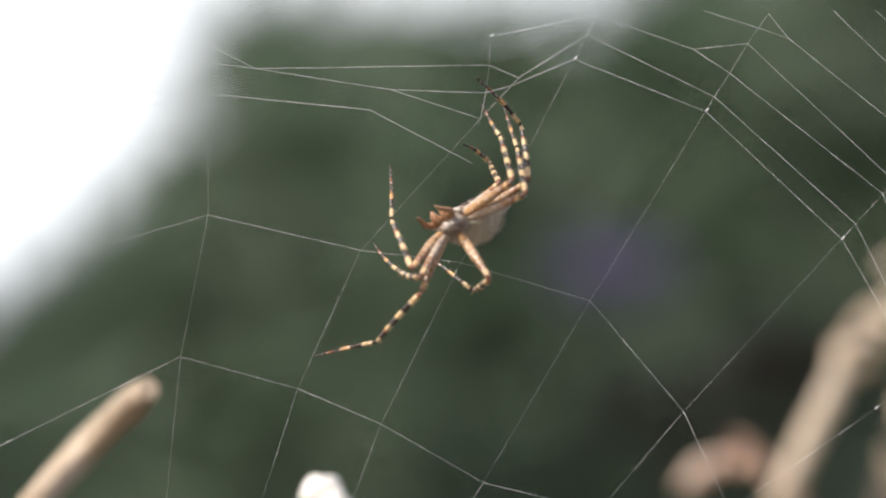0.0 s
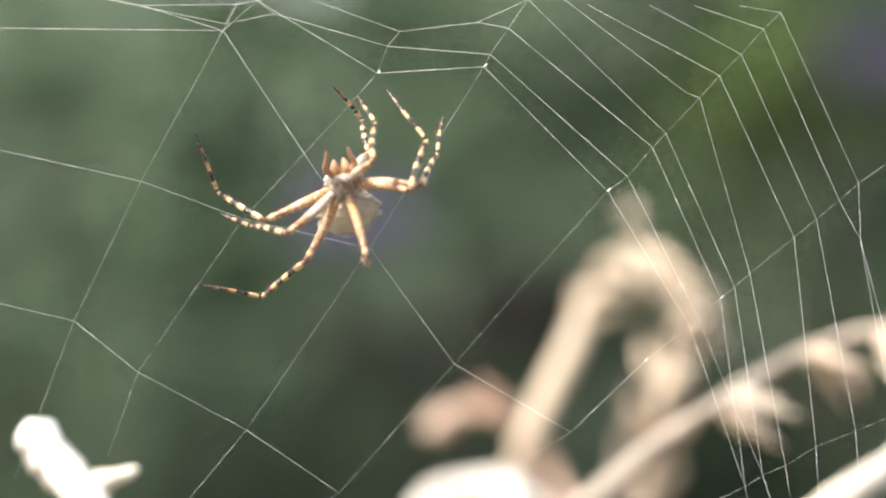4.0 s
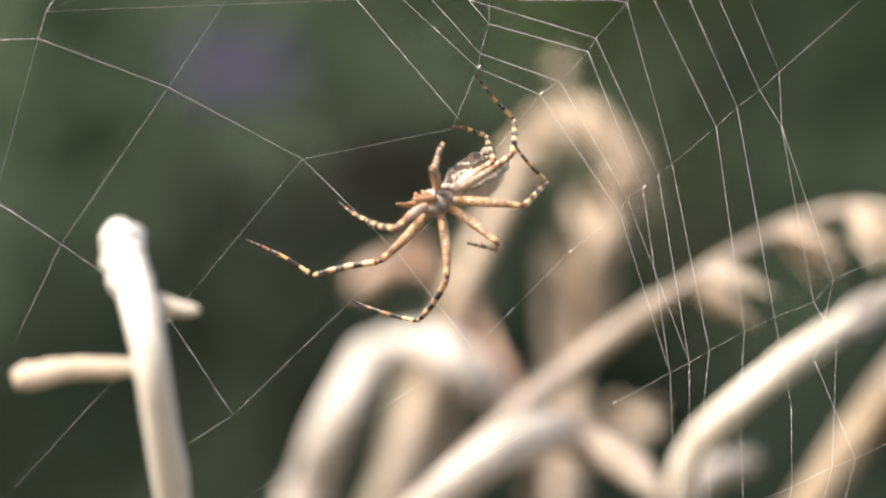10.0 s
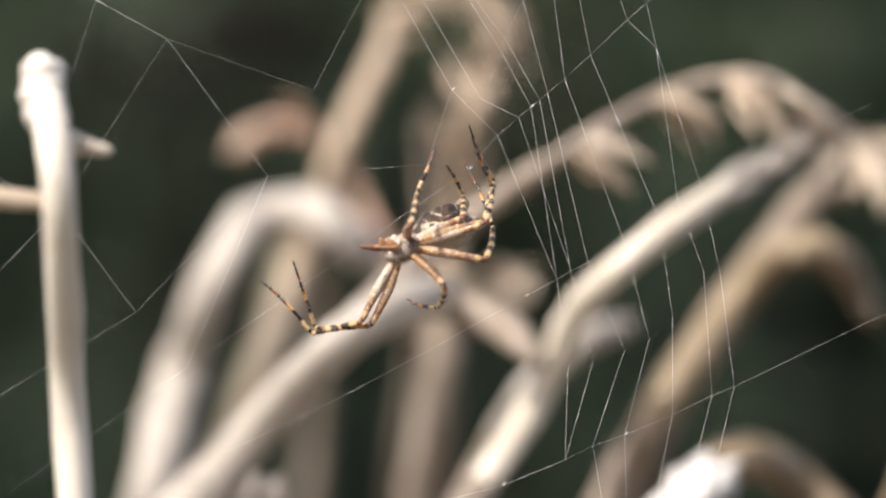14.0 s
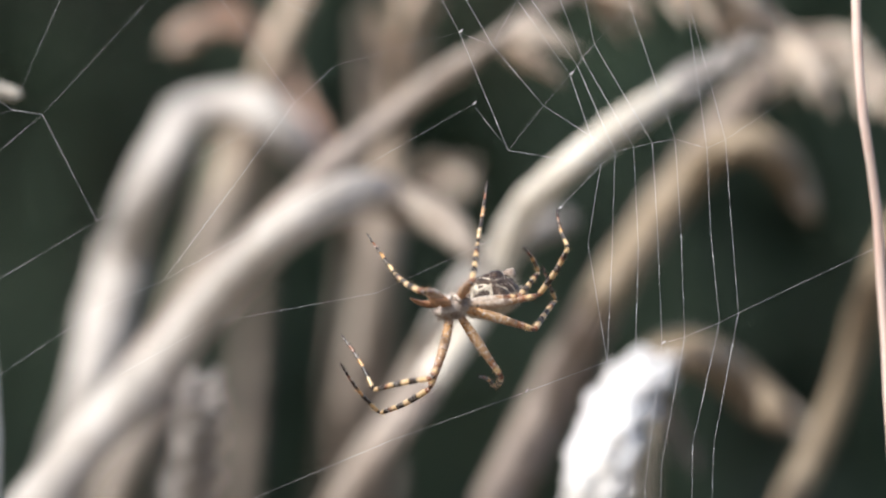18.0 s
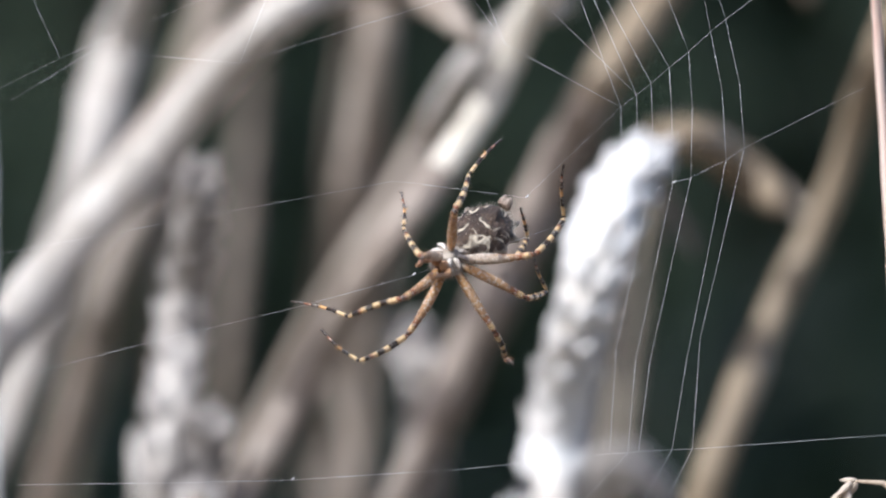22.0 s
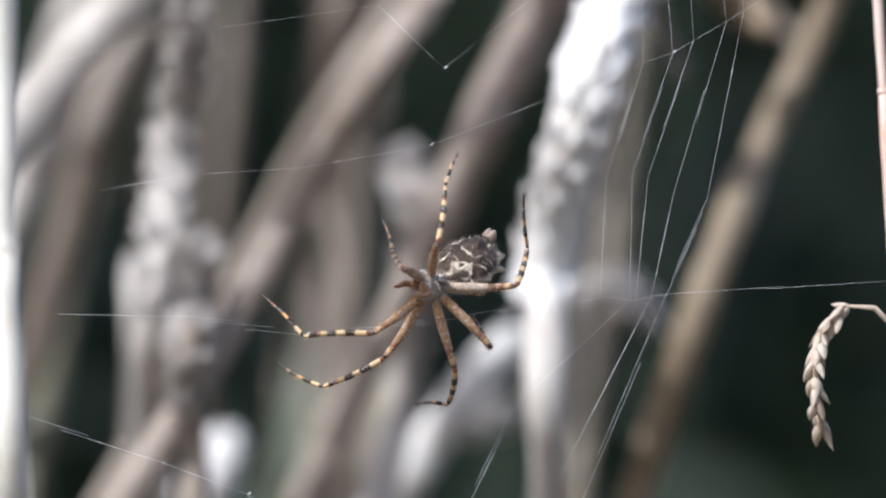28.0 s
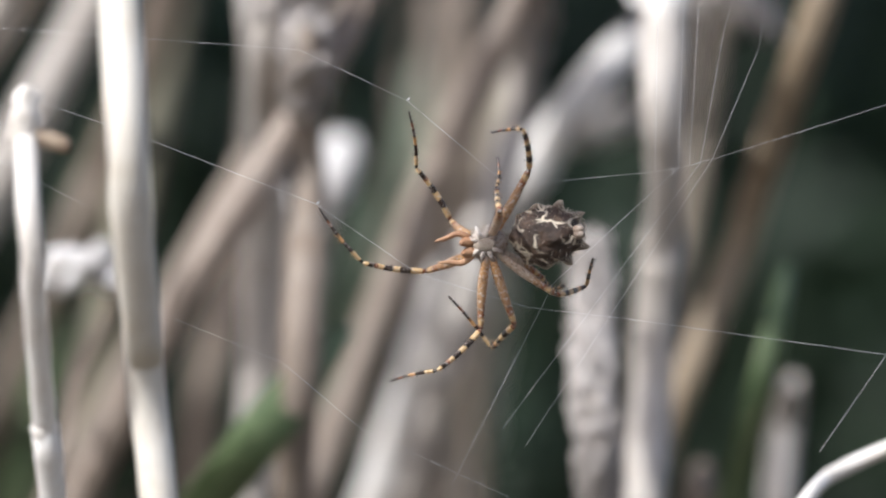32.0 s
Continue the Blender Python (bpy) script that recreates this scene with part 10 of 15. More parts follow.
    walk(leg_c[0], [(0, pose(-0.00092, -0.00087, 0.00085, -45.5, 37.6, 158.6)), (0.5, pose(-0.00104, -0.0007, 0.00085, -32.4, 47.5, 172.9)), (1, pose(-0.00116, -0.00053, 0.00084, -15.3, 52.9, -169.3)), (1.5, pose(-0.00118, -0.00007, 0.00088, 41.3, 38.9, -122.5)), (2, pose(-0.00131, 0.00041, 0.00065, 70.3, 10.9, -111.1)), (2.5, pose(-0.00121, 0.00028, 0.00088, 61.9, 9.0, -106.7)), (3, pose(-0.00106, 0.00016, 0.00109, 53.6, 4.9, -100.1)), (3.5, pose(-0.00055, -0.00048, 0.00131, 6.7, -25.3, 39.4)), (4, pose(-0.0002, -0.00086, 0.00124, 40.6, -12.0, 36.0)), (4.5, pose(-0.00036, -0.00084, 0.00122, 44.1, -10.1, 21.2)), (5, pose(-0.00068, -0.00061, 0.0012, 28.5, -20.1, 18.0)), (5.5, pose(-0.00099, -0.00048, 0.00102, 0.6, -39.8, 38.5)), (6, pose(-0.00123, -0.0004, 0.00078, -41.1, -41.9, 73.4)), (6.5, pose(-0.0014, -0.0003, 0.00052, -65.8, -32.7, 88.9)), (7, pose(-0.0013, -0.00065, 0.00047, -2.5, -27.3, 90.3)), (7.5, pose(-0.00117, -0.00025, 0.00087, -18.0, -15.0, 90.2)), (8, pose(-0.00091, 0.00014, 0.00121, -29.5, -5.2, 75.4)), (8.5, pose(-0.00104, -0.0001, 0.0011, -27.7, -9.9, 86.4)), (9, pose(-0.00113, -0.00032, 0.00096, -26.1, -16.2, 94.9)), (9.5, pose(-0.00124, -0.00047, 0.00073, -28.8, -40.9, 85.0)), (10, pose(-0.00139, -0.00045, 0.00044, -28.9, -65.1, 73.4)), (10.5, pose(-0.00142, -0.00029, 0.00045, -45.4, -42.1, 88.4)), (11, pose(-0.00145, -0.00015, 0.00041, -50.9, -19.0, 92.5)), (11.5, pose(-0.00123, -0.00019, 0.00084, -31.9, -15.1, 91.7)), (12, pose(-0.00091, -0.00021, 0.00121, -13.9, -10.4, 93.1)), (12.5, pose(-0.00107, -0.00028, 0.00105, -30.3, -27.9, 80.0)), (13, pose(-0.00122, -0.00026, 0.00088, -42.5, -44.3, 65.8)), (13.5, pose(-0.00119, -0.00007, 0.00094, -35.8, -37.5, 63.7)), (14, pose(-0.00116, 0.00012, 0.00099, -30.2, -30.5, 63.0)), (14.5, pose(-0.00138, 0.0003, 0.00059, -20.7, -21.4, 80.0)), (15, pose(-0.00134, 0.00016, 0.00071, -22.8, -18.3, 82.4)), (15.5, pose(-0.00127, 0.00004, 0.00084, -34.7, -15.5, 83.4)), (16, pose(-0.00118, -0.00005, 0.00096, -47.9, -11.5, 88.6)), (16.5, pose(-0.00107, -0.00015, 0.00107, -51.2, -6.7, 96.3)), (17, pose(-0.00107, -0.00016, 0.00108, -52.9, -7.0, 95.8)), (17.5, pose(-0.00102, -0.00001, 0.00113, -42.1, -31.3, 61.3)), (18, pose(-0.0009, 0.00008, 0.00123, -29.1, -36.1, 36.7)), (18.5, pose(-0.00108, 0.00031, 0.00102, -57.7, -27.9, 53.8)), (19, pose(-0.00122, 0.00051, 0.00076, -79.8, -11.9, 61.6)), (19.5, pose(-0.00143, 0.00037, 0.00038, -97.6, 0.3, 73.6)), (20, pose(-0.00152, 0.00012, 0.00004, -114.1, 13.5, 81.3)), (20.5, pose(-0.0014, 0.0002, 0.00055, -87.4, 4.0, 83.1)), (21, pose(-0.00112, 0.00021, 0.00102, -60.5, -8.3, 77.3)), (21.5, pose(-0.00131, 0.00006, 0.00072, -79.2, -7.2, 83.7)), (22, pose(-0.00146, -0.00011, 0.00041, -97.1, -3.6, 89.5)), (22.5, pose(-0.00147, -0.00002, 0.0004, -57.1, -12.4, 101.3)), (23, pose(-0.00147, 0.0001, 0.00038, -20.2, -28.0, 109.7)), (23.5, pose(-0.00147, 0.0001, 0.00037, -18.4, -24.0, 109.5)), (24, pose(-0.00148, 0.00009, 0.00035, -16.8, -19.5, 109.7)), (24.5, pose(-0.0014, -0.00015, 0.00056, -39.6, -13.5, 109.0)), (25, pose(-0.00126, -0.00039, 0.00077, -62.7, -11.0, 106.5)), (25.5, pose(-0.00135, -0.00017, 0.00067, -32.2, -19.5, 108.8)), (26, pose(-0.0014, 0.00008, 0.00059, -4.8, -32.4, 112.4)), (26.5, pose(-0.00144, -0.00012, 0.00048, -3.7, -39.7, 115.5)), (27, pose(-0.00143, -0.00011, 0.0005, -16.9, -34.5, 112.1)), (27.5, pose(-0.00143, -0.0001, 0.00053, -46.5, -25.6, 102.5)), (28, pose(-0.00142, -0.0001, 0.00056, -76.7, -19.9, 91.1)), (28.5, pose(-0.0014, -0.00009, 0.00058, -89.8, -18.5, 85.0)), (29, pose(-0.00135, 0.00003, 0.00069, -5.3, -32.4, 102.6)), (29.5, pose(-0.00142, -0.00012, 0.00044, -5.4, -36.6, 104.6)), (30, pose(-0.00148, -0.0003, 0.00019, -6.1, -40.7, 106.7)), (30.5, pose(-0.00149, -0.00007, -0.00005, -77.3, -45.7, 104.0)), (31, pose(-0.00149, 0.00015, -0.00029, -154.2, -47.6, 109.2)), (31.5, pose(-0.00119, -0.00024, -0.00085, -101.0, -10.8, 121.8)), (32, pose(-0.00081, -0.00086, -0.00096, -34.8, 13.5, 132.6))])
    walk(leg_c[1], [(0, pose(-0.00836, -0.00661, 0.00712, -74.5, 21.1, -176.5)), (0.5, pose(-0.00876, -0.00586, 0.00729, -73.4, 8.1, -178.7)), (1, pose(-0.00914, -0.00508, 0.00742, -72.0, -3.5, 178.9)), (1.5, pose(-0.01034, -0.00056, 0.00749, -41.9, -13.7, -174.4)), (2, pose(-0.0115, 0.00356, 0.0044, -5.6, -18.1, 179.7)), (2.5, pose(-0.01101, 0.00234, 0.00612, -5.8, -23.5, 178.8)), (3, pose(-0.0101, 0.0012, 0.00778, -4.6, -29.4, 175.4)), (3.5, pose(-0.00339, -0.00455, 0.01146, 57.8, 27.6, 35.2)), (4, pose(0.00267, -0.00785, 0.00963, 79.0, 42.6, 34.8)), (4.5, pose(0.00115, -0.00868, 0.00922, 73.1, 64.4, -12.6)), (5, pose(-0.00227, -0.00679, 0.01052, 55.1, 55.3, -34.0)), (5.5, pose(-0.00657, -0.00509, 0.0097, 53.0, 42.4, -43.6)), (6, pose(-0.00998, -0.00374, 0.00711, 57.0, 27.8, -47.6)), (6.5, pose(-0.01175, -0.00261, 0.00442, 60.6, 13.2, -50.6)), (7, pose(-0.00175, -0.00582, 0.0105, 73.0, 5.9, -53.2)), (7.5, pose(-0.00466, -0.00306, 0.01124, 37.7, 18.7, -42.8)), (8, pose(-0.00652, 0.00068, 0.011, 17.4, 39.6, -21.8)), (8.5, pose(-0.00639, -0.0015, 0.01095, 39.4, 28.9, -38.4)), (9, pose(-0.00584, -0.00356, 0.01071, 70.7, 20.9, -44.0)), (9.5, pose(-0.00723, -0.00644, 0.00822, 83.2, 40.0, -36.5)), (10, pose(-0.00918, -0.00749, 0.00462, 106.9, 48.3, -17.1)), (10.5, pose(-0.00962, -0.00538, 0.00634, 70.7, 37.9, -36.3)), (11, pose(-0.01012, -0.00286, 0.00714, 42.7, 22.1, -49.7)), (11.5, pose(-0.00713, -0.00286, 0.0101, 26.0, 28.0, -40.4)), (12, pose(-0.00351, -0.00234, 0.01199, 10.4, 37.3, -31.5)), (12.5, pose(-0.00747, -0.00379, 0.00968, 54.3, 43.7, -22.3)), (13, pose(-0.01056, -0.00245, 0.00684, 100.2, 47.4, -12.0)), (13.5, pose(-0.00959, -0.00214, 0.00821, 93.1, 48.6, -14.2)), (14, pose(-0.00848, -0.00172, 0.0094, 85.3, 49.9, -17.1)), (14.5, pose(-0.00598, -0.0028, 0.01043, 99.3, 38.3, -33.4)), (15, pose(-0.0061, -0.00251, 0.0106, 82.6, 38.9, -32.4)), (15.5, pose(-0.00795, -0.0017, 0.00979, 55.0, 37.3, -30.7)), (16, pose(-0.0096, -0.00135, 0.00839, 26.0, 39.8, -31.1)), (16.5, pose(-0.00973, -0.00193, 0.00811, 6.9, 42.7, -33.6)), (17, pose(-0.00995, -0.0019, 0.00783, 22.5, 28.3, -45.0)), (17.5, pose(-0.00975, -0.0002, 0.00829, 51.1, 38.2, -28.0)), (18, pose(-0.00884, 0.00102, 0.00921, 84.2, 39.5, -14.0)), (18.5, pose(-0.01046, 0.00366, 0.00636, 65.8, 37.4, -37.0)), (19, pose(-0.01121, 0.00542, 0.00271, 54.0, 29.6, -57.0)), (19.5, pose(-0.01217, 0.00351, -0.00112, 51.8, 17.6, -50.2)), (20, pose(-0.01188, 0.00062, -0.00443, 48.5, 5.6, -44.2)), (20.5, pose(-0.01261, 0.00159, 0.00105, 42.8, 17.4, -39.7)), (21, pose(-0.01088, 0.00159, 0.00653, 39.9, 30.7, -35.0)), (21.5, pose(-0.01237, 0.00101, 0.00283, 40.8, 25.1, -35.9)), (22, pose(-0.01267, 0.00006, -0.00099, 41.7, 19.5, -36.8)), (22.5, pose(-0.01051, -0.00317, 0.0064, 60.6, 15.2, -46.6)), (23, pose(-0.00349, -0.0059, 0.00975, 79.1, 14.6, -59.4)), (23.5, pose(-0.00338, -0.0052, 0.01017, 74.3, 13.7, -52.7)), (24, pose(-0.00333, -0.00442, 0.01055, 68.5, 13.5, -46.6)), (24.5, pose(-0.00755, -0.00443, 0.00903, 71.0, 15.6, -28.5)), (25, pose(-0.01061, -0.00419, 0.00585, 77.2, 16.1, -10.2)), (25.5, pose(-0.00602, -0.00513, 0.00969, 98.8, 20.9, -27.1)), (26, pose(0.00003, -0.00588, 0.01009, 125.4, 29.9, -34.7)), (26.5, pose(0.00098, -0.00694, 0.00915, 129.1, 35.5, -36.0)), (27, pose(-0.00218, -0.00703, 0.00941, 119.5, 35.6, -37.6)), (27.5, pose(-0.00871, -0.00515, 0.00754, 99.5, 34.6, -39.7)), (28, pose(-0.01239, -0.0012, 0.00301, 80.5, 34.2, -40.3)), (28.5, pose(-0.01267, 0.00087, 0.00061, 71.8, 34.8, -40.6)), (29, pose(-0.00105, -0.00609, 0.01019, 96.0, 38.7, -34.6)), (29.5, pose(-0.00076, -0.00688, 0.00947, 113.4, 35.6, -38.6)), (30, pose(-0.00052, -0.00767, 0.00871, 132.1, 32.5, -41.0)), (30.5, pose(-0.01176, -0.00445, 0.00169, 103.9, 30.6, -20.0)), (31, pose(-0.00859, 0.00563, -0.00716, 65.5, 35.8, -11.7)), (31.5, pose(-0.01082, -0.00574, -0.00298, 88.0, 13.2, -20.8)), (32, pose(-0.00704, -0.00364, 0.00806, 113.8, -11.1, -23.5))])
    walk(leg_c[2], [(0, pose(-0.00874, -0.01629, 0.00962, -109.8, 21.7, -177.2)), (0.5, pose(-0.00894, -0.01546, 0.01012, -102.0, 5.7, -173.4)), (1, pose(-0.00913, -0.0146, 0.01049, -95.5, -8.9, -173.9)), (1.5, pose(-0.00794, -0.00703, 0.01473, -70.7, -24.0, -162.7)), (2, pose(-0.00841, 0.00257, 0.01385, -34.2, -37.5, -172.1)), (2.5, pose(-0.00706, 0.00125, 0.01525, -46.5, -51.6, -159.7)), (3, pose(-0.00528, 0, 0.01647, -66.8, -66.3, -140.3)), (3.5, pose(0.00349, -0.01004, 0.01619, 120.0, 37.2, 29.5)), (4, pose(0.00934, -0.01518, 0.01103, 99.2, 46.8, -32.0)), (4.5, pose(0.00163, -0.01859, 0.01048, 141.2, 15.7, 15.3)), (5, pose(-0.00296, -0.01622, 0.01378, 123.7, 14.4, 17.6)), (5.5, pose(-0.00915, -0.01366, 0.01415, 102.4, 33.1, 19.8)), (6, pose(-0.01447, -0.01127, 0.01191, 72.7, 45.0, -0.7)), (6.5, pose(-0.01777, -0.00902, 0.0092, 52.0, 36.5, -19.8)), (7, pose(-0.00923, -0.0118, 0.01341, 83.9, 35.8, -15.0)), (7.5, pose(-0.00694, -0.00927, 0.01874, 67.9, 37.5, 3.5)), (8, pose(-0.00198, -0.00435, 0.01835, 76.4, 29.7, 42.7)), (8.5, pose(-0.0074, -0.00879, 0.01771, 76.4, 45.6, 35.3)), (9, pose(-0.01154, -0.01117, 0.0138, 78.9, 59.6, 32.1)), (9.5, pose(-0.01253, -0.01488, 0.00912, 116.4, 40.2, 32.7)), (10, pose(-0.01407, -0.016, 0.00268, 150.5, 31.2, 26.9)), (10.5, pose(-0.01357, -0.0142, 0.00895, 122.7, 44.8, 6.6)), (11, pose(-0.01351, -0.00935, 0.01395, 89.2, 44.7, -24.9)), (11.5, pose(-0.00673, -0.00893, 0.01804, 93.0, 46.6, -18.5)), (12, pose(0.00062, -0.00699, 0.01981, 94.5, 49.0, -14.7)), (12.5, pose(-0.00681, -0.01283, 0.01389, 137.8, 48.8, 15.6)), (13, pose(-0.01387, -0.01181, 0.00565, 163.8, 31.6, 31.0)), (13.5, pose(-0.01245, -0.01172, 0.00785, 164.5, 30.7, 32.0)), (14, pose(-0.0108, -0.01143, 0.00993, 164.0, 29.8, 33.3)), (14.5, pose(-0.01225, -0.01048, 0.00916, 160.6, 35.6, 26.2)), (15, pose(-0.01074, -0.01131, 0.01162, 143.0, 40.1, 27.5)), (15.5, pose(-0.00914, -0.01052, 0.01434, 108.0, 38.3, 29.4)), (16, pose(-0.00693, -0.00807, 0.01529, 80.3, 43.8, 41.7)), (16.5, pose(-0.00479, -0.00664, 0.0154, 68.3, 54.0, 50.4)), (17, pose(-0.00955, -0.0077, 0.01597, 77.8, 57.7, 46.5)), (17.5, pose(-0.00997, -0.0089, 0.01321, 109.9, 18.7, 45.7)), (18, pose(-0.01063, -0.00879, 0.00998, 137.1, 8.8, 34.3)), (18.5, pose(-0.01393, -0.00513, 0.00962, 119.8, 24.4, 27.8)), (19, pose(-0.0164, -0.00141, 0.00783, 99.8, 39.0, 11.5)), (19.5, pose(-0.01702, -0.00295, 0.00477, 89.0, 40.5, 2.6)), (20, pose(-0.01665, -0.00519, 0.00215, 81.8, 39.2, -4.1)), (20.5, pose(-0.01525, -0.00504, 0.00805, 94.6, 38.1, 21.0)), (21, pose(-0.01136, -0.00592, 0.01313, 114.7, 26.8, 43.6)), (21.5, pose(-0.0136, -0.00616, 0.00968, 87.3, 29.2, 19.3)), (22, pose(-0.01467, -0.00675, 0.00606, 64.3, 20.9, -5.1)), (22.5, pose(-0.01597, -0.01009, 0.01113, 97.5, 18.7, -25.2)), (23, pose(-0.0117, -0.01131, 0.01157, 131.1, 28.6, -42.4)), (23.5, pose(-0.01065, -0.01155, 0.01281, 129.3, 25.1, -39.5)), (24, pose(-0.0095, -0.01143, 0.01411, 127.1, 21.9, -36.2)), (24.5, pose(-0.01129, -0.01316, 0.01217, 118.3, 4.0, -14.1)), (25, pose(-0.01174, -0.01389, 0.00799, 116.4, -14.7, 11.3)), (25.5, pose(-0.01102, -0.01366, 0.00826, 128.7, -8.9, 6.0)), (26, pose(-0.00698, -0.01094, 0.00507, 141.5, -4.8, 5.7)), (26.5, pose(-0.00654, -0.01107, 0.00402, 144.1, -4.8, 10.3)), (27, pose(-0.00976, -0.01217, 0.0054, 135.3, -5.7, 10.6)), (27.5, pose(-0.01573, -0.01214, 0.00617, 115.3, -7.9, 12.8)), (28, pose(-0.01807, -0.00933, 0.00436, 95.1, -7.8, 16.3)), (28.5, pose(-0.01749, -0.00749, 0.00317, 86.2, -6.6, 17.8)), (29, pose(-0.00723, -0.01391, 0.00938, 147.4, 26.8, -30.2)), (29.5, pose(-0.0083, -0.0126, 0.00623, 139.4, 5.2, -17.0)), (30, pose(-0.00811, -0.01089, 0.00306, 124.3, -12.6, -0.6)), (30.5, pose(-0.01622, -0.01316, -0.00037, 107.0, -12.7, 8.4)), (31, pose(-0.00806, -0.00376, -0.00379, 87.9, -9.9, 13.4)), (31.5, pose(-0.01429, -0.01512, -0.00265, 107.4, -21.8, -2.1)), (32, pose(-0.00998, -0.01233, 0.0041, 131.8, -31.2, -13.2))])
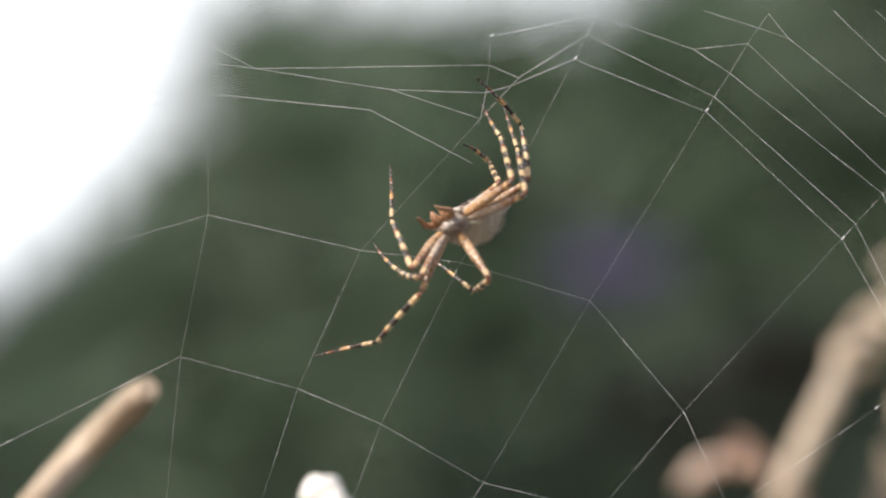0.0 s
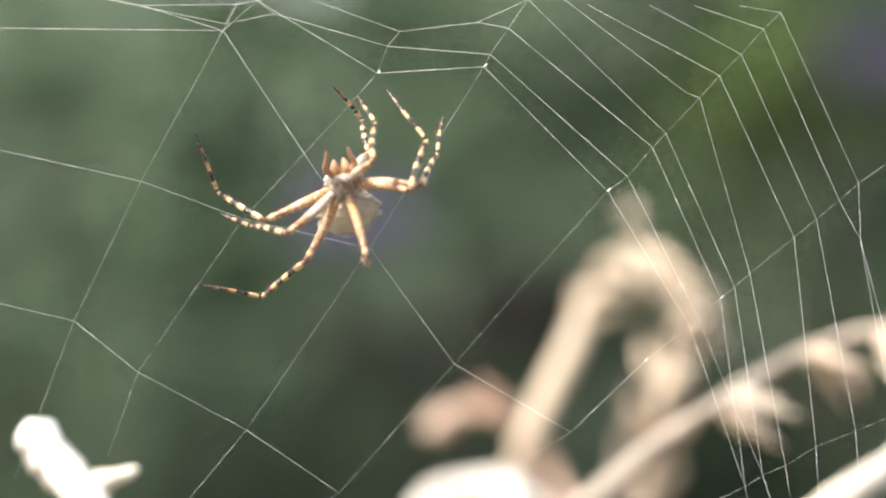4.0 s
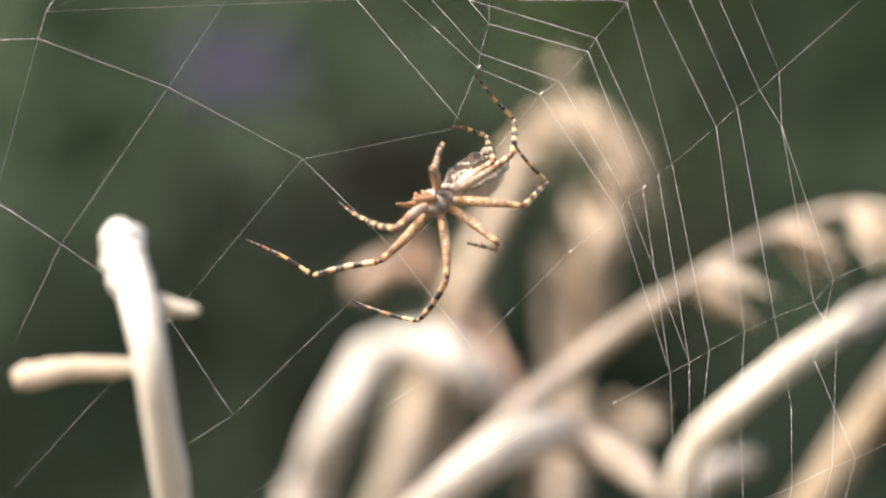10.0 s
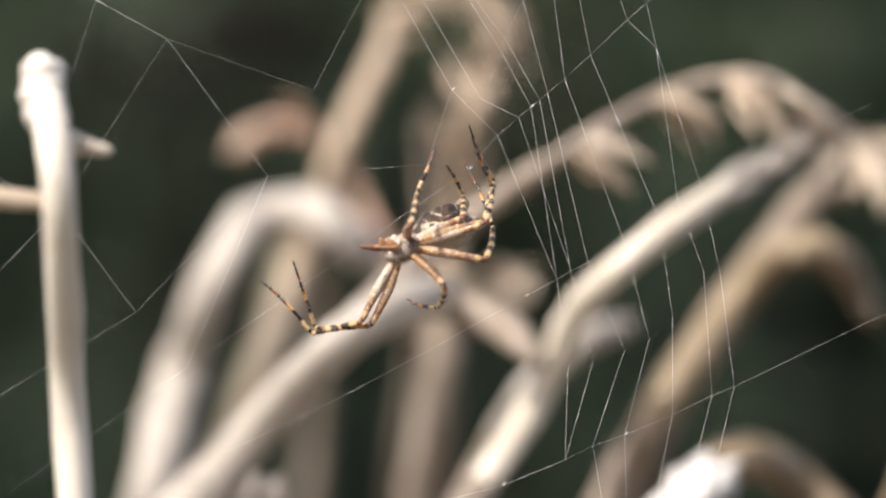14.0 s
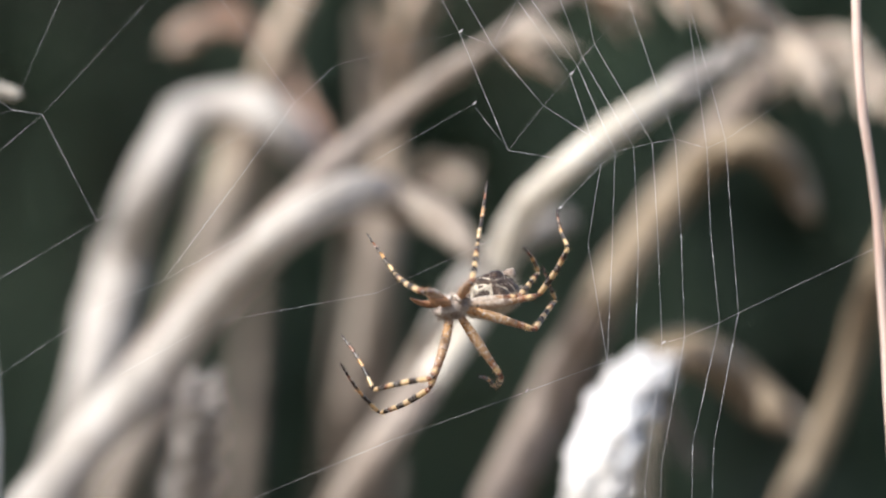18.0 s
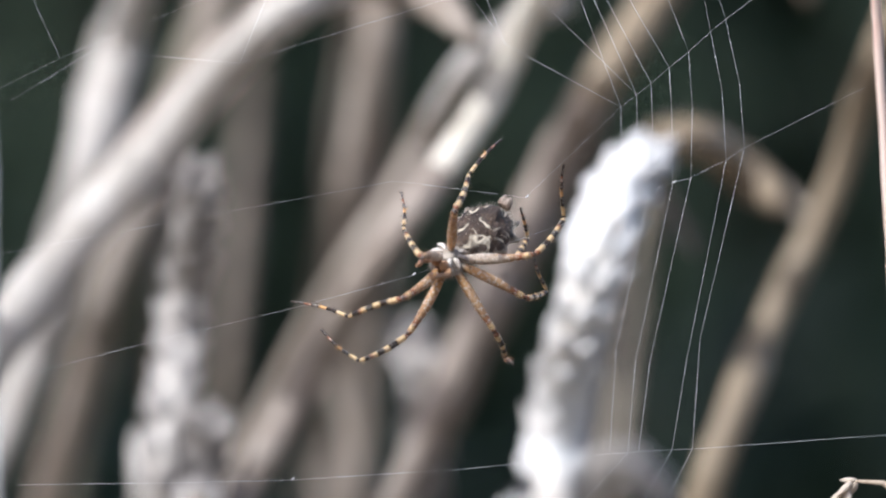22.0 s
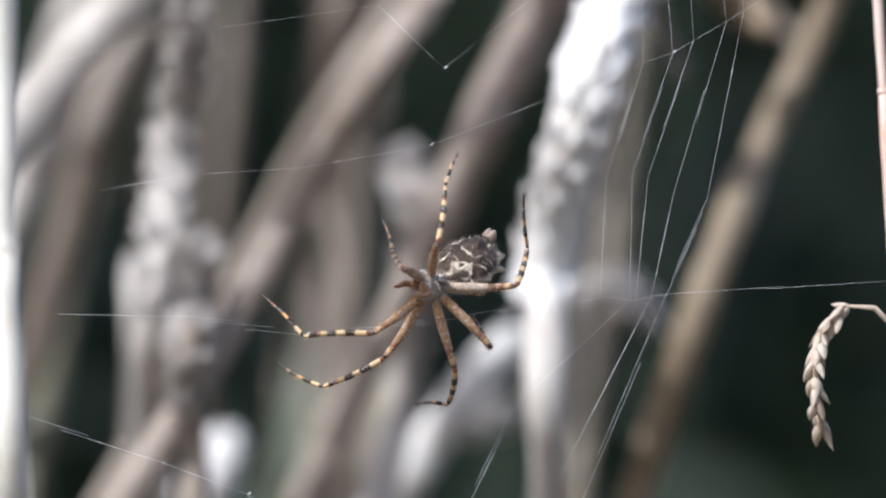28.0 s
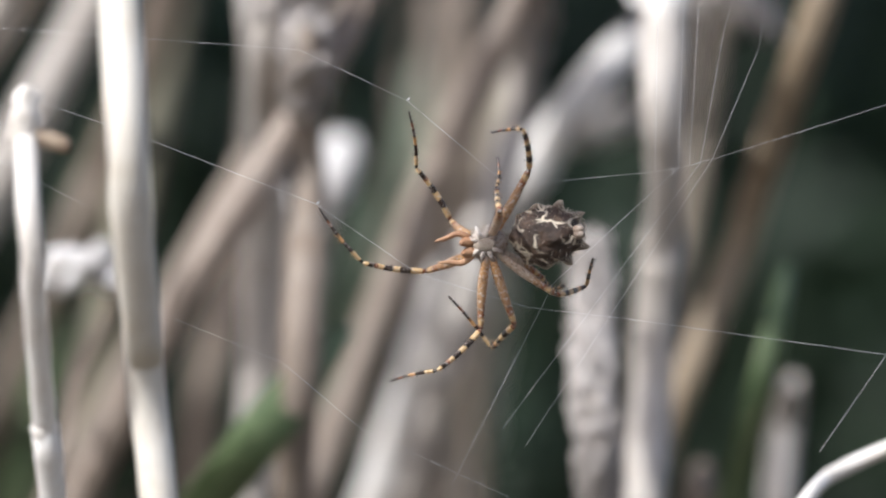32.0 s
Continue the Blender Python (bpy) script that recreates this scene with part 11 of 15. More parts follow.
    walk(leg_d[0], [(0, pose(-0.00041, 0.00027, 0.00144, 4.5, 34.7, 164.3)), (0.5, pose(-0.00043, 0.00035, 0.00142, 20.0, 30.2, -175.8)), (1, pose(-0.00045, 0.00044, 0.00139, 30.8, 21.8, -161.2)), (1.5, pose(-0.00078, 0.00081, 0.00103, 60.0, 6.2, -133.1)), (2, pose(-0.00105, 0.00097, 0.00052, 82.8, -17.5, -123.7)), (2.5, pose(-0.00101, 0.00092, 0.00067, 75.3, -19.4, -117.7)), (3, pose(-0.00094, 0.00087, 0.00081, 66.6, -23.9, -110.1)), (3.5, pose(-0.00049, 0.00042, 0.00137, -29.9, -8.1, 49.2)), (4, pose(-0.0001, 0.00015, 0.00151, -5.6, -0.6, 41.8)), (4.5, pose(-0.0001, -0.00024, 0.0015, 17.9, -2.3, 43.8)), (5, pose(-0.00045, 0.00008, 0.00145, -2.4, -5.4, 44.1)), (5.5, pose(-0.00076, 0.00036, 0.00126, -27.4, -1.3, 64.4)), (6, pose(-0.00103, 0.00059, 0.00096, -48.1, 18.9, 78.9)), (6.5, pose(-0.00118, 0.00077, 0.00056, -66.8, 34.1, 73.7)), (7, pose(-0.00127, 0.00058, 0.00061, -62.3, 34.8, 85.2)), (7.5, pose(-0.00101, 0.00078, 0.00082, -52.8, 28.6, 75.9)), (8, pose(-0.00071, 0.00098, 0.00094, -48.2, 21.2, 58.4)), (8.5, pose(-0.00089, 0.00072, 0.00098, -38.6, 19.3, 71.6)), (9, pose(-0.00106, 0.00046, 0.00099, -31.5, 14.2, 83.7)), (9.5, pose(-0.00096, 0.00039, 0.00111, -34.5, -4.0, 67.6)), (10, pose(-0.00086, 0.00026, 0.00123, -31.2, -20.1, 49.8)), (10.5, pose(-0.00103, 0.00061, 0.00093, -40.5, -2.0, 63.2)), (11, pose(-0.00117, 0.00082, 0.00054, -43.6, 17.2, 69.9)), (11.5, pose(-0.00108, 0.00059, 0.00088, -20.8, 13.8, 76.7)), (12, pose(-0.00089, 0.00038, 0.00118, 1.4, 13.8, 81.7)), (12.5, pose(-0.00096, 0.00009, 0.00117, 3.1, -11.9, 75.1)), (13, pose(-0.00112, -0.00013, 0.00102, 3.3, -37.9, 66.3)), (13.5, pose(-0.00059, 0.00057, 0.00107, -31.5, -4.0, 59.1)), (14, pose(0.00003, 0.00117, 0.00098, -71.5, 23.1, 32.6)), (14.5, pose(-0.00103, 0.00082, 0.00075, -50.4, 21.7, 73.1)), (15, pose(-0.00106, 0.00072, 0.00083, -48.0, 23.4, 79.6)), (15.5, pose(-0.00105, 0.00063, 0.00091, -48.7, 24.6, 84.3)), (16, pose(-0.00103, 0.00054, 0.00098, -47.9, 28.4, 92.3)), (16.5, pose(-0.001, 0.00044, 0.00107, -43.0, 31.9, 103.8)), (17, pose(-0.00102, 0.00013, 0.00112, -41.2, 22.5, 112.4)), (17.5, pose(-0.00096, 0.00012, 0.00117, -31.9, -2.4, 92.7)), (18, pose(-0.0009, 0.00008, 0.00123, -21.1, -16.6, 90.2)), (18.5, pose(-0.00101, 0.0004, 0.00108, -33.9, -0.3, 86.8)), (19, pose(-0.00106, 0.00069, 0.00085, -46.9, 17.8, 81.7)), (19.5, pose(-0.00131, 0.00063, 0.00048, -58.9, 33.1, 89.2)), (20, pose(-0.00146, 0.00044, 0.00009, -72.0, 49.1, 92.1)), (20.5, pose(-0.00131, 0.00048, 0.0006, -50.4, 34.1, 100.2)), (21, pose(-0.001, 0.00046, 0.00105, -33.4, 18.3, 97.8)), (21.5, pose(-0.00119, 0.0004, 0.00083, -38.2, 17.0, 101.0)), (22, pose(-0.00135, 0.00035, 0.0006, -43.1, 16.3, 104.6)), (22.5, pose(-0.00135, 0.00038, 0.0006, -45.6, 12.5, 101.2)), (23, pose(-0.00135, 0.00041, 0.00058, -48.5, 8.7, 97.5)), (23.5, pose(-0.00136, 0.00041, 0.00054, -55.7, 17.7, 95.3)), (24, pose(-0.00138, 0.00042, 0.00049, -64.0, 26.6, 92.1)), (24.5, pose(-0.00135, 0.00013, 0.00069, -49.4, 15.1, 108.0)), (25, pose(-0.00124, -0.00016, 0.00086, -36.9, 1.8, 120.0)), (25.5, pose(-0.00134, -0.00011, 0.0007, -45.7, 0.8, 115.8)), (26, pose(-0.00143, -0.00004, 0.00052, -54.9, 0.2, 111.4)), (26.5, pose(-0.00143, -0.00006, 0.00052, -55.4, -0.6, 112.8)), (27, pose(-0.0014, -0.00001, 0.00058, -52.5, -0.2, 111.1)), (27.5, pose(-0.00134, 0.00012, 0.00067, -47.3, 1.5, 107.6)), (28, pose(-0.00129, 0.00023, 0.00076, -42.1, 3.6, 104.2)), (28.5, pose(-0.00126, 0.00029, 0.00081, -39.5, 4.4, 102.6)), (29, pose(-0.00126, 0.00024, 0.00082, -40.1, 4.4, 105.9)), (29.5, pose(-0.00136, 0.00013, 0.00062, -48.7, 4.5, 109.1)), (30, pose(-0.00146, -0.00001, 0.00044, -57.4, 5.5, 112.9)), (30.5, pose(-0.00143, 0.00036, 0.00039, -77.4, 12.3, 84.4)), (31, pose(-0.0013, 0.0007, 0.00036, -98.1, 12.0, 54.0)), (31.5, pose(-0.00129, 0.00074, -0.00034, -84.0, 28.1, 77.3)), (32, pose(-0.00108, 0.00048, -0.00096, -54.4, 41.2, 100.5))])
    walk(leg_d[1], [(0, pose(-0.00635, 0.00286, 0.0107, -95.3, -28.8, -124.7)), (0.5, pose(-0.00603, 0.00382, 0.01059, -101.0, -62.7, -127.9)), (1, pose(-0.00574, 0.00475, 0.0104, -173.4, -85.8, -64.9)), (1.5, pose(-0.00836, 0.00704, 0.00664, 42.1, -57.6, 74.7)), (2, pose(-0.01013, 0.00756, 0.00187, 24.6, -31.4, 78.1)), (2.5, pose(-0.01024, 0.00684, 0.00338, 44.9, -12.3, 89.8)), (3, pose(-0.01006, 0.00615, 0.00491, 65.8, 7.5, 106.1)), (3.5, pose(-0.00565, 0.00303, 0.01108, -86.1, 44.5, -81.0)), (4, pose(-0.00092, 0.00088, 0.01276, -108.7, 27.7, -96.2)), (4.5, pose(0.00201, -0.00305, 0.01224, -107.7, -14.8, -94.5)), (5, pose(-0.00152, -0.00033, 0.01269, -89.5, -48.3, -106.3)), (5.5, pose(-0.00555, 0.0024, 0.0113, 44.7, -57.8, 107.0)), (6, pose(-0.0088, 0.0046, 0.0081, 36.4, -27.7, 91.9)), (6.5, pose(-0.01045, 0.00609, 0.00425, 20.3, -13.4, 89.7)), (7, pose(-0.01099, 0.00439, 0.00492, 28.5, -12.3, 85.9)), (7.5, pose(-0.00894, 0.00613, 0.00681, 41.0, -16.9, 98.6)), (8, pose(-0.00644, 0.00771, 0.00796, 47.7, -40.2, 118.9)), (8.5, pose(-0.00668, 0.00571, 0.0093, 48.5, -25.2, 98.9)), (9, pose(-0.00667, 0.00345, 0.01033, 48.3, -17.0, 81.3)), (9.5, pose(-0.00713, 0.00223, 0.0104, 29.9, -43.4, 82.4)), (10, pose(-0.00746, 0.00149, 0.01032, 3.6, -60.5, 88.4)), (10.5, pose(-0.00771, 0.00366, 0.00952, -36.3, -32.7, 88.5)), (11, pose(-0.00766, 0.00577, 0.00834, -77.4, -4.8, 88.3)), (11.5, pose(-0.00441, 0.00397, 0.01114, -74.7, -7.1, 89.7)), (12, pose(-0.00022, 0.003, 0.01215, -71.8, -9.5, 90.7)), (12.5, pose(-0.00094, -0.0023, 0.01222, -74.7, -37.9, 80.1)), (13, pose(-0.00332, -0.00672, 0.00992, -77.8, -60.2, 72.2)), (13.5, pose(-0.00599, 0.00302, 0.01069, -8.6, -47.9, 60.0)), (14, pose(-0.00455, 0.01095, 0.00428, 48.6, -37.2, 63.4)), (14.5, pose(-0.00859, 0.00589, 0.00746, -10.0, -29.3, 69.1)), (15, pose(-0.00879, 0.00519, 0.00775, -3.5, -26.2, 71.4)), (15.5, pose(-0.00919, 0.00457, 0.00769, 4.1, -22.9, 70.7)), (16, pose(-0.00955, 0.0038, 0.00765, 11.4, -18.6, 69.4)), (16.5, pose(-0.00953, 0.00284, 0.00807, 17.2, -14.3, 71.5)), (17, pose(-0.00916, 0.0003, 0.00897, 20.8, -14.9, 65.3)), (17.5, pose(-0.00691, -0.00056, 0.01076, 23.1, -44.3, 68.7)), (18, pose(-0.00495, -0.00294, 0.01133, 21.9, -71.1, 62.3)), (18.5, pose(-0.0073, 0.0007, 0.01046, 9.7, -59.8, 57.7)), (19, pose(-0.0089, 0.0042, 0.00819, -5.0, -52.4, 54.0)), (19.5, pose(-0.01095, 0.00393, 0.00535, -26.0, -46.5, 75.4)), (20, pose(-0.01229, 0.00268, 0.00238, -41.5, -37.7, 91.3)), (20.5, pose(-0.0106, 0.00292, 0.00656, -12.3, -34.1, 79.9)), (21, pose(-0.00756, 0.00256, 0.01001, 16.0, -30.9, 73.6)), (21.5, pose(-0.00856, 0.00161, 0.00932, -33.3, -43.2, 79.9)), (22, pose(-0.00942, 0.00064, 0.00852, -94.2, -46.3, 103.5)), (22.5, pose(-0.0096, 0.00049, 0.00831, -85.8, -52.1, 94.6)), (23, pose(-0.00989, 0.00043, 0.00799, -76.1, -56.9, 83.8)), (23.5, pose(-0.01083, 0.00148, 0.00662, -52.0, -50.7, 80.2)), (24, pose(-0.01161, 0.00227, 0.00493, -29.9, -43.4, 78.4)), (24.5, pose(-0.0101, -0.0007, 0.00779, -30.6, -45.6, 84.2)), (25, pose(-0.00726, -0.00329, 0.0099, -31.4, -48.0, 89.8)), (25.5, pose(-0.00867, -0.00352, 0.00859, -42.5, -60.0, 93.4)), (26, pose(-0.01004, -0.00338, 0.00702, -64.1, -71.0, 108.2)), (26.5, pose(-0.00998, -0.00372, 0.00694, -121.3, -73.0, 151.1)), (27, pose(-0.00976, -0.00326, 0.00744, -101.8, -74.8, 132.5)), (27.5, pose(-0.00933, -0.0022, 0.00833, -60.6, -72.1, 93.6)), (28, pose(-0.00877, -0.00111, 0.00913, -36.1, -64.5, 71.7)), (28.5, pose(-0.00841, -0.00064, 0.00951, -28.1, -60.3, 65.1)), (29, pose(-0.00844, -0.00111, 0.00944, -48.0, -68.0, 69.4)), (29.5, pose(-0.00958, -0.00212, 0.00804, -74.8, -69.7, 98.4)), (30, pose(-0.01045, -0.00318, 0.0065, -98.7, -66.1, 125.3)), (30.5, pose(-0.01235, 0.00196, 0.0028, -105.7, -72.3, 134.9)), (31, pose(-0.01055, 0.00701, -0.00118, -113.6, -76.5, 145.9)), (31.5, pose(-0.01212, 0.00376, 0.0007, -111.4, -48.5, 127.8)), (32, pose(-0.0109, 0.00308, 0.00399, -123.6, -20.2, 123.0))])
    walk(leg_d[2], [(0, pose(0.00158, -0.00317, 0.0099, 151.7, -20.1, 4.5)), (0.5, pose(0.00067, -0.00355, 0.00972, 152.2, -9.5, 12.7)), (1, pose(-0.00048, -0.00373, 0.00968, 155.4, -2.2, 18.9)), (1.5, pose(-0.00355, -0.00077, 0.01062, 128.5, 6.9, 36.5)), (2, pose(-0.00703, 0.00205, 0.00962, 101.8, 25.0, 40.9)), (2.5, pose(-0.00319, 0.00531, 0.01032, 85.6, 26.5, 61.9)), (3, pose(-0.00144, 0.00919, 0.00898, 73.4, 38.4, 84.7)), (3.5, pose(0.00428, 0.00414, 0.01156, -101.6, 6.7, -92.9)), (4, pose(0.00865, 0.00135, 0.00992, -120.4, -5.2, -91.0)), (4.5, pose(0.01144, -0.00457, 0.00931, 106.2, -1.0, -90.7)), (5, pose(0.0081, -0.00307, 0.01276, 136.9, -25.9, -104.2)), (5.5, pose(0.00293, -0.0013, 0.01509, -162.5, -25.7, -140.5)), (6, pose(-0.00275, 0.00106, 0.01523, -124.3, -29.9, -127.6)), (6.5, pose(-0.00698, 0.00389, 0.01337, -91.3, -39.1, -137.4)), (7, pose(-0.00637, 0.00217, 0.01351, -95.3, -42.2, -133.1)), (7.5, pose(-0.00213, 0.00494, 0.01403, -113.9, -36.4, -142.0)), (8, pose(0.00213, 0.00749, 0.0131, -122.9, -42.5, -159.0)), (8.5, pose(0.00117, 0.00409, 0.01529, -136.6, -33.8, -159.0)), (9, pose(0.00041, 0.0004, 0.0167, -149.9, -26.6, -160.8)), (9.5, pose(-0.00299, -0.00432, 0.01671, -138.4, -24.2, -161.4)), (10, pose(-0.00709, -0.00721, 0.01522, -124.3, -20.9, -169.8)), (10.5, pose(-0.01374, -0.00055, 0.0163, -91.2, -27.9, -176.2)), (11, pose(-0.01742, 0.00588, 0.01053, -54.5, -30.4, 167.5)), (11.5, pose(-0.01406, 0.00368, 0.01375, -48.4, -40.3, -170.0)), (12, pose(-0.0097, 0.00236, 0.01525, -53.0, -52.0, -140.1)), (12.5, pose(-0.01072, -0.00224, 0.0143, -90.9, -30.8, -132.2)), (13, pose(-0.01319, -0.00549, 0.01096, -120.0, -14.1, -135.5)), (13.5, pose(-0.01096, -0.00259, 0.01732, -104.8, -22.3, -145.1)), (14, pose(0.00037, 0.00402, 0.00954, -86.9, -27.8, -157.0)), (14.5, pose(-0.01192, 0.002, 0.01605, -66.4, -27.4, 175.5)), (15, pose(-0.01077, 0.00121, 0.01672, -63.6, -32.1, -178.7)), (15.5, pose(-0.0098, 0.00066, 0.01687, -59.9, -37.2, -174.1)), (16, pose(-0.0088, 0.00017, 0.01694, -54.4, -45.3, -172.3)), (16.5, pose(-0.00747, -0.00033, 0.01733, -49.0, -53.5, -170.7)), (17, pose(-0.00693, -0.00339, 0.01799, -63.6, -56.4, -176.3)), (17.5, pose(-0.00557, -0.00797, 0.01733, -134.0, -45.6, -159.2)), (18, pose(-0.00575, -0.01245, 0.01433, 157.7, -29.7, -138.4)), (18.5, pose(-0.01043, -0.0074, 0.0154, -158.3, -38.4, -155.1)), (19, pose(-0.01425, -0.00166, 0.01428, -113.4, -48.1, -173.4)), (19.5, pose(-0.01684, -0.00127, 0.01154, -77.2, -47.7, 167.4)), (20, pose(-0.0188, -0.00205, 0.00832, -48.9, -35.6, 149.8)), (20.5, pose(-0.01365, -0.00211, 0.01465, -59.4, -37.3, 147.9)), (21, pose(-0.00631, -0.00295, 0.01826, -59.9, -39.1, 137.2)), (21.5, pose(-0.01495, -0.00306, 0.01542, -63.2, -44.2, 161.4)), (22, pose(-0.01924, -0.00117, 0.00802, -62.5, -49.1, -176.7)), (22.5, pose(-0.01951, -0.00088, 0.00875, -76.0, -47.4, -174.1)), (23, pose(-0.01975, -0.00053, 0.0093, -88.7, -45.3, -172.8)), (23.5, pose(-0.01941, -0.00186, 0.01052, -81.8, -49.3, -176.5)), (24, pose(-0.01769, -0.00256, 0.01121, -73.0, -52.5, 178.0)), (24.5, pose(-0.01579, -0.0063, 0.01381, -72.5, -45.0, 171.9)), (25, pose(-0.0125, -0.00962, 0.01561, -68.8, -37.7, 164.8)), (25.5, pose(-0.01505, -0.01029, 0.01228, -100.9, -43.1, -160.7)), (26, pose(-0.0173, -0.01012, 0.00843, -124.0, -34.1, -127.5)), (26.5, pose(-0.01846, -0.00879, 0.00543, -108.6, -36.6, -128.7)), (27, pose(-0.01832, -0.00843, 0.0069, -103.6, -39.2, -136.3)), (27.5, pose(-0.01773, -0.00741, 0.00984, -89.8, -42.5, -155.4)), (28, pose(-0.01665, -0.00619, 0.01259, -75.0, -42.8, -175.7)), (28.5, pose(-0.01591, -0.0056, 0.01388, -68.6, -42.2, 175.3)), (29, pose(-0.01757, -0.00432, 0.01195, -63.8, -35.9, 172.6)), (29.5, pose(-0.01877, -0.00596, 0.00896, -80.4, -39.5, -167.0)), (30, pose(-0.01931, -0.00777, 0.0059, -97.9, -38.7, -145.9)), (30.5, pose(-0.02099, -0.00301, 0.00198, -92.4, -40.5, -150.3)), (31, pose(-0.01892, 0.0016, -0.0021, -86.2, -42.5, -155.1)), (31.5, pose(-0.02116, 0.00022, -0.00172, -95.3, -30.5, 177.9)), (32, pose(-0.01892, 0.00016, -0.00122, -115.9, -11.3, 162.1))])
